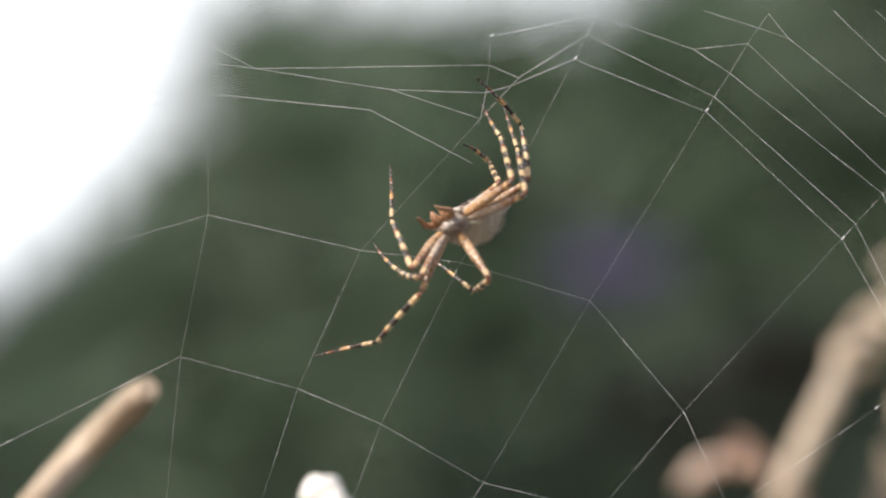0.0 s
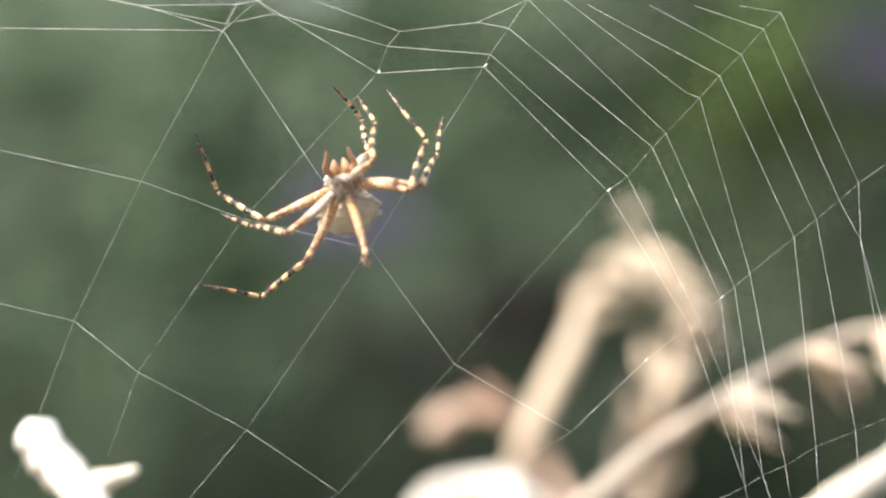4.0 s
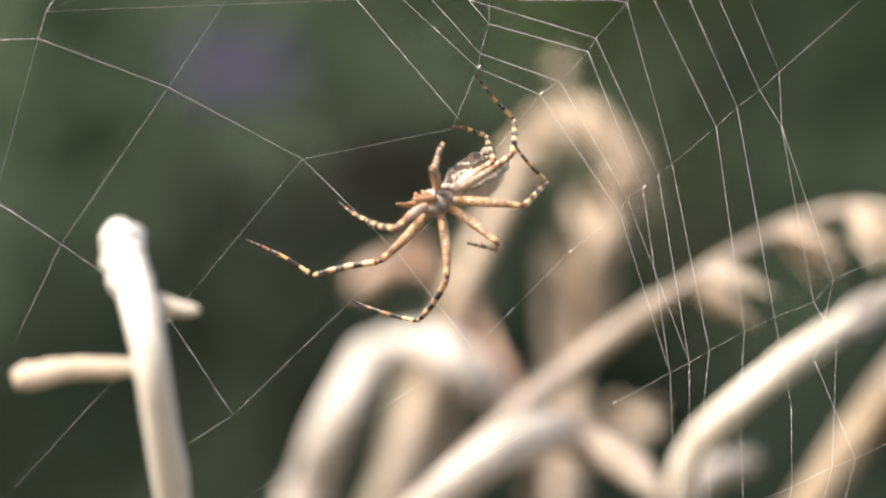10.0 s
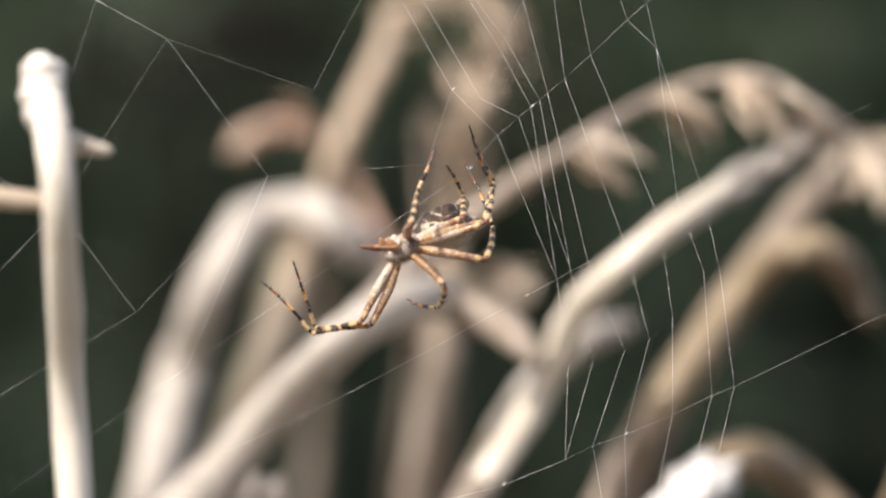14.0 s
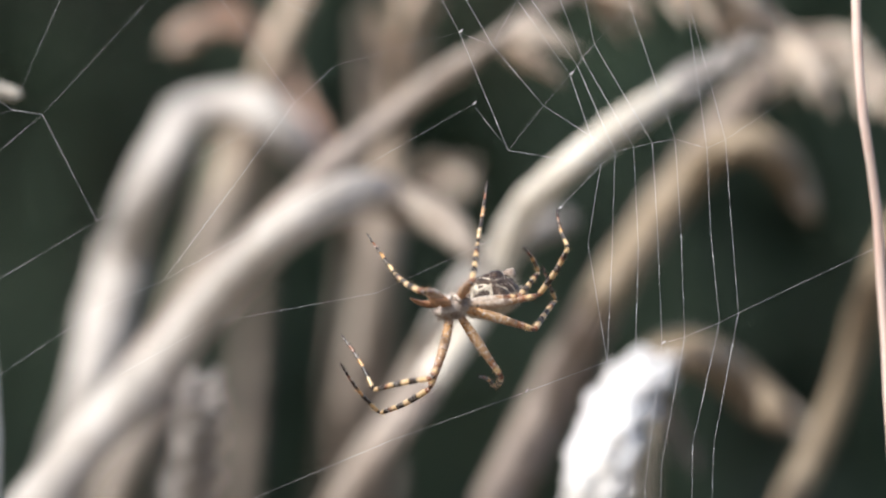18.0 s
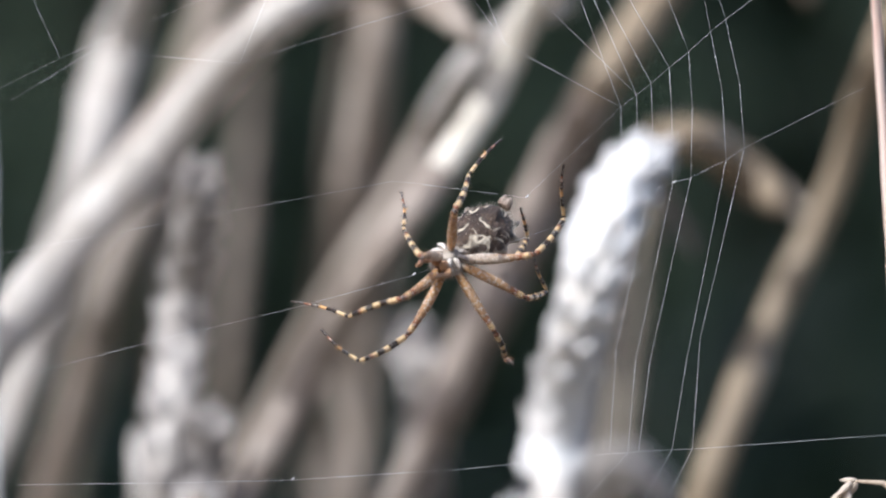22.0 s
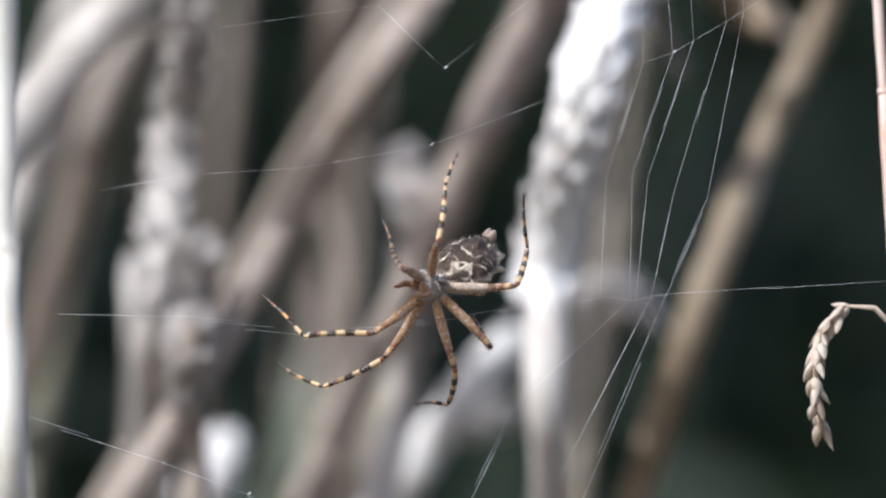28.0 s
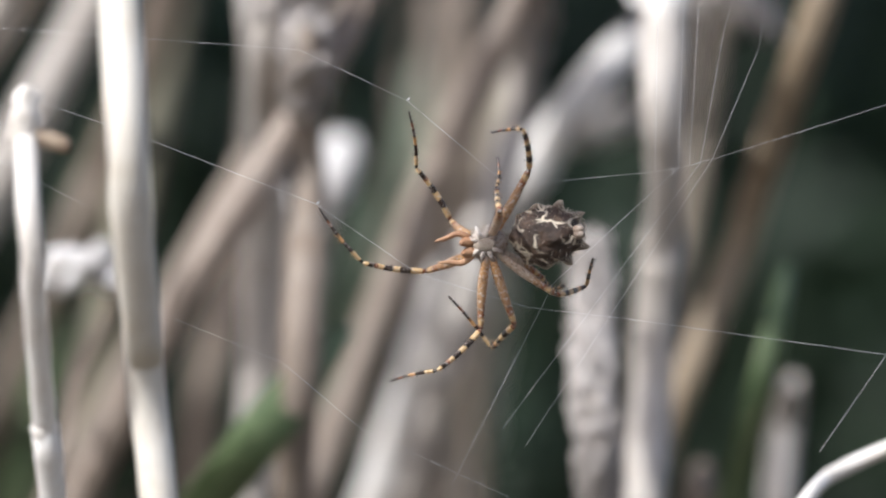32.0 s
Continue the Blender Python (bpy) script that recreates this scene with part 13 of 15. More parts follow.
    walk(leg_f[0], [(0, pose(-0.00005, 0.00152, 0.00008, -86.9, -38.6, -23.5)), (0.5, pose(0.00012, 0.00148, -0.00027, -102.2, -36.5, -9.7)), (1, pose(0.00027, 0.00137, -0.0006, -115.0, -28.3, 0.3)), (1.5, pose(0.00026, 0.00131, -0.00061, -116.9, -38.9, -0.9)), (2, pose(0.00017, 0.00134, -0.00071, -117.1, -47.6, 2.4)), (2.5, pose(-0.00011, 0.00134, -0.00071, -122.8, -39.9, 24.2)), (3, pose(-0.00038, 0.00133, -0.00065, -118.8, -31.0, 39.6)), (3.5, pose(-0.0005, 0.00142, 0.00016, 69.3, 66.0, -165.9)), (4, pose(-0.00041, 0.00134, 0.00059, 39.4, 51.5, 174.8)), (4.5, pose(-0.0001, 0.00141, 0.00058, 65.1, 19.8, 171.9)), (5, pose(-0.00015, 0.00149, 0.00026, 77.9, 22.8, 174.9)), (5.5, pose(-0.00013, 0.00151, -0.00005, 88.1, 21.0, 171.8)), (6, pose(-0.00006, 0.00148, -0.00035, 94.1, 23.4, 166.0)), (6.5, pose(0.00009, 0.00138, -0.00063, 100.4, 32.8, 164.3)), (7, pose(-0.00007, 0.00138, -0.00064, 116.1, 26.4, -163.3)), (7.5, pose(-0.00022, 0.00141, -0.00051, 108.2, 31.0, -167.6)), (8, pose(-0.00031, 0.00145, -0.00036, 101.4, 31.4, -175.8)), (8.5, pose(-0.00024, 0.0013, -0.00065, 116.9, 28.6, -164.5)), (9, pose(-0.00012, 0.00119, -0.00094, 130.8, 21.2, -159.7)), (9.5, pose(0.00011, 0.00147, -0.0002, 95.7, 30.8, 172.4)), (10, pose(0.00036, 0.00136, 0.00058, 60.3, 23.3, 141.4)), (10.5, pose(0.00028, 0.00149, 0.00006, 75.2, 33.8, 147.0)), (11, pose(0.00023, 0.00143, -0.00049, 92.3, 42.8, 156.1)), (11.5, pose(-0.00019, 0.00147, -0.00035, 96.9, 40.2, 178.2)), (12, pose(-0.00055, 0.00142, -0.00012, 91.9, 38.6, -165.0)), (12.5, pose(-0.00006, 0.00149, 0.00002, 85.7, 39.9, 172.6)), (13, pose(0.00044, 0.00144, 0.00023, 78.6, 34.6, 149.7)), (13.5, pose(0.00056, 0.00141, 0.00001, 86.7, 33.7, 141.6)), (14, pose(0.00067, 0.00135, -0.00022, 94.1, 34.9, 133.2)), (14.5, pose(0.00046, 0.00145, -0.00007, 79.4, 51.7, 143.1)), (15, pose(0.00025, 0.00149, -0.00013, 83.0, 51.2, 152.3)), (15.5, pose(0.00002, 0.00152, -0.00014, 82.0, 54.5, 156.8)), (16, pose(-0.00021, 0.0015, -0.00013, 80.5, 57.9, 160.5)), (16.5, pose(-0.00043, 0.00145, -0.00012, 82.5, 56.8, 168.4)), (17, pose(-0.00036, 0.00148, -0.00004, 77.2, 55.7, 161.5)), (17.5, pose(0.00002, 0.00149, 0.0003, 65.8, 39.7, 140.4)), (18, pose(0.0004, 0.00134, 0.0006, 60.5, 20.4, 127.1)), (18.5, pose(0.00047, 0.00139, 0.0004, 58.5, 26.6, 108.6)), (19, pose(0.00056, 0.0014, 0.00021, 49.7, 32.3, 86.9)), (19.5, pose(0.00037, 0.00147, -0.0001, 50.7, 51.3, 107.9)), (20, pose(0.00026, 0.00143, -0.00042, 78.5, 67.6, 148.3)), (20.5, pose(0.00012, 0.00149, -0.00025, 75.1, 63.7, 145.1)), (21, pose(0.00007, 0.00151, -0.00002, 73.3, 58.5, 142.0)), (21.5, pose(0.00009, 0.00152, -0.00003, 64.2, 62.4, 134.0)), (22, pose(0.00011, 0.00152, -0.00006, 53.5, 65.8, 125.0)), (22.5, pose(0.00013, 0.0015, 0.00013, 42.5, 59.9, 114.9)), (23, pose(0.00015, 0.00148, 0.00032, 33.3, 53.6, 106.7)), (23.5, pose(0.00011, 0.0015, 0.00021, 38.8, 55.6, 114.6)), (24, pose(0.00005, 0.00152, 0.0001, 45.1, 57.5, 123.3)), (24.5, pose(-0.00013, 0.00151, 0.00013, 40.2, 62.9, 120.6)), (25, pose(-0.00032, 0.00148, 0.00017, 32.0, 68.0, 115.8)), (25.5, pose(-0.00028, 0.00142, 0.0004, 25.6, 54.7, 111.9)), (26, pose(-0.00028, 0.00136, 0.00062, 18.8, 43.8, 111.6)), (26.5, pose(-0.00033, 0.00133, 0.00067, 18.5, 53.4, 122.3)), (27, pose(-0.00028, 0.00134, 0.00065, 20.8, 51.8, 121.3)), (27.5, pose(-0.00019, 0.00137, 0.0006, 25.2, 49.3, 118.1)), (28, pose(-0.0001, 0.00141, 0.00055, 29.6, 47.2, 114.9)), (28.5, pose(-0.00006, 0.00143, 0.00053, 32.1, 46.2, 113.6)), (29, pose(-0.00009, 0.00141, 0.00059, 35.3, 40.7, 121.0)), (29.5, pose(-0.00013, 0.00143, 0.00053, 32.4, 43.9, 119.8)), (30, pose(-0.00017, 0.00144, 0.00047, 29.3, 47.2, 118.4)), (30.5, pose(0.00014, 0.00141, 0.00053, 35.8, 38.1, 118.9)), (31, pose(0.00043, 0.00134, 0.00059, 39.2, 28.8, 117.8)), (31.5, pose(0.00035, 0.00148, 0.00011, 30.8, 57.7, 110.7)), (32, pose(0.00041, 0.00141, -0.00041, -32.6, 82.4, 48.6))])
    walk(leg_f[1], [(0, pose(0.0041, 0.01202, 0.00055, -164.5, -32.1, -11.2)), (0.5, pose(0.00337, 0.01214, -0.00218, 164.3, -40.2, 10.0)), (1, pose(0.00248, 0.01163, -0.0048, 131.0, -30.3, 32.1)), (1.5, pose(0.00365, 0.01132, -0.0046, 101.6, -4.8, 70.7)), (2, pose(0.00354, 0.01154, -0.00418, 85.5, 26.2, 88.8)), (2.5, pose(-0.00044, 0.01162, -0.0054, 100.2, 29.6, 106.0)), (3, pose(-0.00453, 0.01074, -0.00532, 115.6, 32.5, 126.3)), (3.5, pose(-0.0066, 0.01079, 0.00178, -138.1, 26.0, -82.6)), (4, pose(-0.00656, 0.0091, 0.00603, -159.1, 23.9, -83.4)), (4.5, pose(-0.00023, 0.01178, 0.00506, 166.3, 23.6, -82.3)), (5, pose(-0.00008, 0.01258, 0.00243, -172.7, 9.6, -82.0)), (5.5, pose(0.00133, 0.01271, 0.0003, -144.3, -19.6, -61.8)), (6, pose(0.00298, 0.01234, -0.0011, -126.7, -62.4, -57.1)), (6.5, pose(0.00416, 0.01178, -0.00235, -43.9, -81.8, -134.9)), (7, pose(-0.00086, 0.01173, -0.0051, 85.3, -87.9, 101.5)), (7.5, pose(-0.00076, 0.01229, -0.00354, -151.8, -66.9, -25.0)), (8, pose(0.00004, 0.01258, -0.00226, -145.0, -37.1, -45.2)), (8.5, pose(-0.00059, 0.01167, -0.00513, -153.1, -59.4, -36.1)), (9, pose(-0.00056, 0.01015, -0.00782, 165.2, -75.6, 1.6)), (9.5, pose(0.00217, 0.01254, -0.00116, -109.3, -56.9, -83.8)), (10, pose(0.00476, 0.0104, 0.00572, -93.0, -27.0, -100.7)), (10.5, pose(0.00486, 0.01154, 0.00246, -68.8, -56.9, -119.4)), (11, pose(0.00509, 0.01163, -0.00081, -1.4, -66.3, 178.6)), (11.5, pose(0.00105, 0.01266, -0.00139, -74.1, -84.8, -107.4)), (12, pose(-0.00325, 0.01239, -0.00041, -159.9, -67.0, -19.3)), (12.5, pose(0.00084, 0.01274, 0.00066, -117.2, -50.5, -72.0)), (13, pose(0.00493, 0.01165, 0.00207, -106.0, -31.6, -92.5)), (13.5, pose(0.00728, 0.01049, 0.00054, -111.7, -37.1, -95.3)), (14, pose(0.00919, 0.00874, -0.00089, -117.0, -43.6, -97.8)), (14.5, pose(0.00584, 0.0113, 0.00121, -76.7, -69.0, -128.4)), (15, pose(0.00451, 0.01193, 0.00073, -112.7, -72.2, -82.3)), (15.5, pose(0.00325, 0.0123, 0.00076, -153.3, -58.8, -27.4)), (16, pose(0.00203, 0.01253, 0.00087, -162.6, -38.9, -2.3)), (16.5, pose(0.00063, 0.01268, 0.00068, -163.3, -26.4, 9.9)), (17, pose(0.00116, 0.01259, 0.00138, -162.8, -46.2, -0.5)), (17.5, pose(0.00431, 0.01132, 0.00386, -123.1, -37.6, -61.7)), (18, pose(0.00706, 0.00882, 0.00583, -106.9, -22.2, -97.8)), (18.5, pose(0.00875, 0.00697, 0.00569, -91.7, -49.9, -123.7)), (19, pose(0.00936, 0.00485, 0.00639, -48.5, -62.5, 179.5)), (19.5, pose(0.00696, 0.00948, 0.00437, -11.1, -54.7, 163.4)), (20, pose(0.00429, 0.01196, 0.00044, 15.3, -41.7, 158.4)), (20.5, pose(0.00426, 0.01193, 0.00104, 39.0, -77.2, 141.0)), (21, pose(0.00455, 0.01176, 0.00168, -165.4, -63.7, -7.9)), (21.5, pose(0.00438, 0.01172, 0.00225, -24.4, -87.3, -155.8)), (22, pose(0.00403, 0.01175, 0.0027, 1.9, -59.0, 172.2)), (22.5, pose(0.00402, 0.01125, 0.00432, -16.4, -60.1, -178.4)), (23, pose(0.00391, 0.01054, 0.00592, -34.0, -58.7, -170.0)), (23.5, pose(0.00352, 0.01106, 0.0052, -18.1, -57.1, 179.4)), (24, pose(0.00305, 0.01154, 0.0044, -4.4, -53.4, 171.6)), (24.5, pose(0.00224, 0.01184, 0.00405, 2.9, -73.4, 177.1)), (25, pose(0.00122, 0.01209, 0.00376, 153.2, -87.0, 41.2)), (25.5, pose(0.00115, 0.01096, 0.00628, -45.8, -80.9, -138.8)), (26, pose(0.00037, 0.00958, 0.00835, -44.6, -70.5, -159.1)), (26.5, pose(-0.0019, 0.0105, 0.00707, -56.4, -67.8, -163.6)), (27, pose(-0.00115, 0.01052, 0.00719, -48.4, -67.5, -170.6)), (27.5, pose(0.0004, 0.01048, 0.00727, -30.9, -64.7, 173.8)), (28, pose(0.00193, 0.01031, 0.00722, -16.8, -60.4, 161.2)), (28.5, pose(0.00268, 0.01016, 0.00715, -11.5, -58.4, 156.4)), (29, pose(0.00239, 0.00993, 0.00758, -7.1, -58.7, 179.6)), (29.5, pose(0.00183, 0.01017, 0.00741, -9.3, -55.0, 174.7)), (30, pose(0.00125, 0.01043, 0.00716, -12.1, -50.6, 170.4)), (30.5, pose(0.0032, 0.00955, 0.00775, -16.3, -32.0, 167.5)), (31, pose(0.00478, 0.0084, 0.00826, -13.1, -15.1, 164.1)), (31.5, pose(0.00286, 0.01119, 0.0053, -1.6, 13.6, 160.9)), (32, pose(0.0021, 0.01251, 0.00086, 15.0, 41.7, 170.0))])
    walk(leg_f[2], [(0, pose(0.00963, 0.01364, -0.00762, -148.1, 26.2, 51.6)), (0.5, pose(0.00996, 0.01055, -0.00953, 167.9, 23.4, 31.8)), (1, pose(0.0093, 0.00699, -0.01047, 133.5, 25.5, 37.0)), (1.5, pose(0.01296, 0.00824, -0.0066, 150.1, 39.7, 39.7)), (2, pose(0.01352, 0.01167, -0.00349, 162.5, 39.7, 34.1)), (2.5, pose(0.00926, 0.01348, -0.00695, 125.7, 42.5, 29.7)), (3, pose(0.00412, 0.0142, -0.00897, 101.0, 40.7, 42.2)), (3.5, pose(-0.00041, 0.01489, -0.00491, -135.8, -7.8, -139.3)), (4, pose(-0.00344, 0.01327, -0.00251, -157.8, -7.8, -144.0)), (4.5, pose(-0.00311, 0.0153, -0.00384, -162.8, -3.3, -125.2)), (5, pose(0.00094, 0.0144, -0.00735, -152.8, -15.6, -120.6)), (5.5, pose(0.00776, 0.01307, -0.00736, -161.3, -36.6, -107.6)), (6, pose(0.01258, 0.01226, -0.00386, -173.1, -48.1, -101.0)), (6.5, pose(0.01411, 0.01194, -0.00132, -164.0, -55.4, -111.8)), (7, pose(0.00907, 0.01291, -0.00507, -114.4, -64.0, -128.5)), (7.5, pose(0.00858, 0.01314, -0.007, -127.7, -58.4, -128.4)), (8, pose(0.00759, 0.01312, -0.00879, -137.0, -58.5, -133.1)), (8.5, pose(0.00828, 0.01081, -0.00968, -130.0, -51.2, -110.4)), (9, pose(0.00886, 0.00785, -0.01023, -120.0, -58.2, -87.8)), (9.5, pose(0.01185, 0.0108, -0.00295, -167.5, -28.0, -99.3)), (10, pose(0.01452, 0.00832, 0.00526, 141.6, 3.4, -106.0)), (10.5, pose(0.01447, 0.00961, 0.00445, 152.8, -22.1, -108.4)), (11, pose(0.01423, 0.01115, 0.00321, 167.4, -45.4, -116.1)), (11.5, pose(0.01104, 0.01238, -0.00114, 161.5, -38.2, -109.8)), (12, pose(0.00604, 0.01277, -0.00408, 152.2, -31.3, -105.3)), (12.5, pose(0.01039, 0.01214, -0.00224, 141.8, -3.0, -109.5)), (13, pose(0.01447, 0.00978, -0.00029, 132.8, 23.5, -122.3)), (13.5, pose(0.01632, 0.00741, -0.0024, 146.2, 12.7, -116.0)), (14, pose(0.01761, 0.00443, -0.00418, 156.2, -0.7, -110.6)), (14.5, pose(0.01481, 0.00695, 0.00202, 174.2, -23.5, -107.9)), (15, pose(0.01414, 0.00952, -0.00046, -178.2, -32.0, -103.8)), (15.5, pose(0.0121, 0.01277, -0.00386, -151.1, -40.4, -107.9)), (16, pose(0.00813, 0.01528, -0.00656, -126.6, -45.0, -105.1)), (16.5, pose(0.00433, 0.01624, -0.00789, -122.2, -51.0, -93.1)), (17, pose(0.00809, 0.01547, -0.00523, -162.3, -28.4, -71.1)), (17.5, pose(0.01326, 0.01236, -0.00046, 164.7, 0.1, -73.4)), (18, pose(0.01639, 0.00643, 0.00313, 146.7, 46.9, -73.6)), (18.5, pose(0.01695, 0.00126, 0.00551, 140.3, 27.9, -91.6)), (19, pose(0.01516, -0.0027, 0.00945, 142.2, 11.0, -105.0)), (19.5, pose(0.01409, 0.00534, 0.01003, 153.7, -6.9, -90.7)), (20, pose(0.01122, 0.01206, 0.00764, 161.1, -27.0, -78.9)), (20.5, pose(0.0141, 0.01207, 0.00275, 165.9, -28.6, -78.2)), (21, pose(0.01348, 0.01307, -0.0026, 173.5, -26.4, -81.7)), (21.5, pose(0.01437, 0.01167, 0.00268, 162.2, -17.6, -86.3)), (22, pose(0.01256, 0.0109, 0.00785, 152.6, -7.2, -93.7)), (22.5, pose(0.01241, 0.00867, 0.00911, 151.2, -1.6, -94.7)), (23, pose(0.01186, 0.00627, 0.01023, 150.7, 4.5, -96.1)), (23.5, pose(0.01146, 0.00787, 0.01037, 151.9, -1.5, -93.5)), (24, pose(0.01086, 0.0096, 0.01033, 153.3, -7.6, -90.4)), (24.5, pose(0.01182, 0.01186, 0.0069, 175.1, -19.9, -87.4)), (25, pose(0.0109, 0.01456, 0.00329, -158.3, -20.5, -89.8)), (25.5, pose(0.01105, 0.0101, 0.00739, 170.1, -11.8, -87.0)), (26, pose(0.00915, 0.00542, 0.01072, 144.3, 8.2, -91.8)), (26.5, pose(0.00536, 0.00396, 0.00916, 147.6, 13.1, -91.1)), (27, pose(0.00611, 0.00413, 0.00973, 146.2, 11.7, -92.2)), (27.5, pose(0.00755, 0.00453, 0.01094, 144.3, 8.1, -94.4)), (28, pose(0.00888, 0.00488, 0.01195, 142.8, 4.4, -96.5)), (28.5, pose(0.00953, 0.00499, 0.01229, 141.6, 2.6, -97.4)), (29, pose(0.01085, 0.00865, 0.01275, 149.6, 6.7, -84.4)), (29.5, pose(0.00974, 0.00781, 0.01307, 156.1, 7.4, -86.3)), (30, pose(0.00833, 0.00711, 0.01338, 163.3, 7.9, -87.5)), (30.5, pose(0.00756, 0.0057, 0.01588, 153.7, 15.6, -88.0)), (31, pose(0.00659, 0.00553, 0.01767, 145.4, 27.4, -93.2)), (31.5, pose(0.00055, 0.0117, 0.01502, 153.5, -15.4, -82.8)), (32, pose(-0.00379, 0.01617, 0.00807, 152.9, -59.5, -83.6))])
    walk(leg_g[0], [(0, pose(-0.00004, 0.0015, 0.00026, -76.9, -22.3, 2.0)), (0.5, pose(0.00012, 0.00147, -0.00023, -95.0, -6.6, 6.2)), (1, pose(0.00024, 0.00133, -0.0007, -112.0, 7.0, 2.2)), (1.5, pose(0.00032, 0.00116, -0.00091, -126.2, 1.7, -7.9)), (2, pose(0.00043, 0.00097, -0.0011, -134.9, -11.1, -12.7)), (2.5, pose(0.00017, 0.00072, -0.0013, -149.8, -1.1, -3.6)), (3, pose(-0.00008, 0.00045, -0.00145, -162.9, 11.7, 1.7)), (3.5, pose(-0.00059, 0.00105, -0.0009, 113.3, -12.6, -126.7)), (4, pose(-0.00076, 0.00127, -0.00039, 75.5, -30.8, -100.7)), (4.5, pose(-0.00017, 0.00146, 0.00039, 8.6, -67.3, -72.4)), (5, pose(-0.00017, 0.00151, 0.00002, -62.2, -80.0, -4.1)), (5.5, pose(-0.00009, 0.00148, -0.00035, -110.1, -51.4, 29.1)), (6, pose(0.00007, 0.00136, -0.00068, -126.7, -43.5, 26.0)), (6.5, pose(0.0003, 0.00118, -0.00092, -145.6, -46.3, 31.1)), (7, pose(0.00029, 0.00102, -0.0011, -155.2, -33.3, 43.2)), (7.5, pose(0.00007, 0.00094, -0.0012, -148.8, -22.1, 57.1)), (8, pose(-0.00018, 0.00087, -0.00124, -137.9, -25.2, 77.8)), (8.5, pose(-0.00012, 0.00101, -0.00113, -141.4, -23.8, 58.8)), (9, pose(-0.0001, 0.00114, -0.001, -140.0, -28.6, 41.7)), (9.5, pose(0.00023, 0.00137, -0.00063, -126.2, -48.7, 9.9)), (10, pose(0.00056, 0.0014, -0.00023, -98.9, -49.0, -38.5)), (10.5, pose(0.00055, 0.00129, -0.00056, -125.0, -59.6, -3.8)), (11, pose(0.00054, 0.00112, -0.00088, -153.8, -51.0, 31.2)), (11.5, pose(0.0001, 0.00115, -0.00098, -145.4, -34.0, 49.4)), (12, pose(-0.00035, 0.00111, -0.00098, -130.0, -22.5, 67.1)), (12.5, pose(0.00006, 0.00143, -0.00048, -123.4, -50.4, 39.3)), (13, pose(0.00046, 0.00145, 0.00011, -84.3, -60.0, -20.4)), (13.5, pose(0.00057, 0.00142, -0.00004, -92.1, -59.1, -26.5)), (14, pose(0.00066, 0.00136, -0.00019, -99.2, -60.0, -32.8)), (14.5, pose(0.00072, 0.00123, -0.00052, -126.5, -77.8, -14.3)), (15, pose(0.00052, 0.00129, -0.00064, -144.1, -72.4, 11.3)), (15.5, pose(0.0003, 0.00129, -0.00075, -157.0, -65.3, 34.2)), (16, pose(0.00008, 0.00127, -0.00084, -160.3, -57.7, 48.6)), (16.5, pose(-0.00016, 0.00122, -0.00089, -156.8, -51.8, 54.8)), (17, pose(-0.00012, 0.00128, -0.00081, -133.8, -33.2, 64.8)), (17.5, pose(0.00018, 0.00146, -0.00037, -142.6, -70.6, 45.3)), (18, pose(0.00053, 0.00142, 0.00008, -74.0, -73.4, -59.1)), (18.5, pose(0.00065, 0.00137, -0.00003, -56.4, -83.8, -76.5)), (19, pose(0.00077, 0.0013, -0.00014, 65.4, -87.9, 162.5)), (19.5, pose(0.00071, 0.00124, -0.00049, 118.4, -76.1, 108.6)), (20, pose(0.00077, 0.00108, -0.00074, 111.6, -63.6, 112.4)), (20.5, pose(0.00054, 0.00118, -0.00081, 158.2, -58.8, 81.1)), (21, pose(0.0003, 0.00127, -0.00079, -167.3, -53.0, 68.2)), (21.5, pose(0.00043, 0.00128, -0.00068, 167.8, -64.5, 76.0)), (22, pose(0.00052, 0.00131, -0.00058, 120.8, -72.9, 109.2)), (22.5, pose(0.00059, 0.00133, -0.00043, 104.4, -78.4, 122.6)), (23, pose(0.00068, 0.00133, -0.00027, 68.0, -81.3, 155.9)), (23.5, pose(0.00059, 0.00137, -0.00028, 67.9, -80.1, 160.2)), (24, pose(0.0005, 0.0014, -0.00031, 69.6, -79.2, 163.4)), (24.5, pose(0.00028, 0.00143, -0.00042, 46.2, -73.8, 174.9)), (25, pose(0.00004, 0.00144, -0.0005, 39.1, -73.5, 168.7)), (25.5, pose(0.00006, 0.00145, -0.00005, 34.8, -70.5, -153.8)), (26, pose(0.00003, 0.00148, 0.00038, 59.1, -74.2, -145.4)), (26.5, pose(0.00019, 0.0015, 0.00022, 5.2, -67.9, -122.3)), (27, pose(0.00025, 0.00147, 0.00013, 3.0, -72.1, -123.1)), (27.5, pose(0.00038, 0.00143, -0.00007, 2.7, -81.4, -128.7)), (28, pose(0.0005, 0.00139, -0.00029, 149.0, -89.0, 79.5)), (28.5, pose(0.00055, 0.00136, -0.00038, 175.6, -84.6, 50.5)), (29, pose(0.0005, 0.00142, -0.00025, -93.6, -85.6, -37.3)), (29.5, pose(0.00046, 0.00143, -0.00016, -38.3, -89.0, -84.1)), (30, pose(0.00041, 0.00147, -0.00008, 81.9, -86.7, 164.2)), (30.5, pose(0.00076, 0.00132, -0.00001, -30.0, -80.0, -102.8)), (31, pose(0.00104, 0.0011, 0.00006, -40.1, -68.0, -110.0)), (31.5, pose(0.00105, 0.0011, -0.00006, 39.4, -64.7, 175.1)), (32, pose(0.00109, 0.00105, -0.00021, 69.9, -40.4, 150.4))])
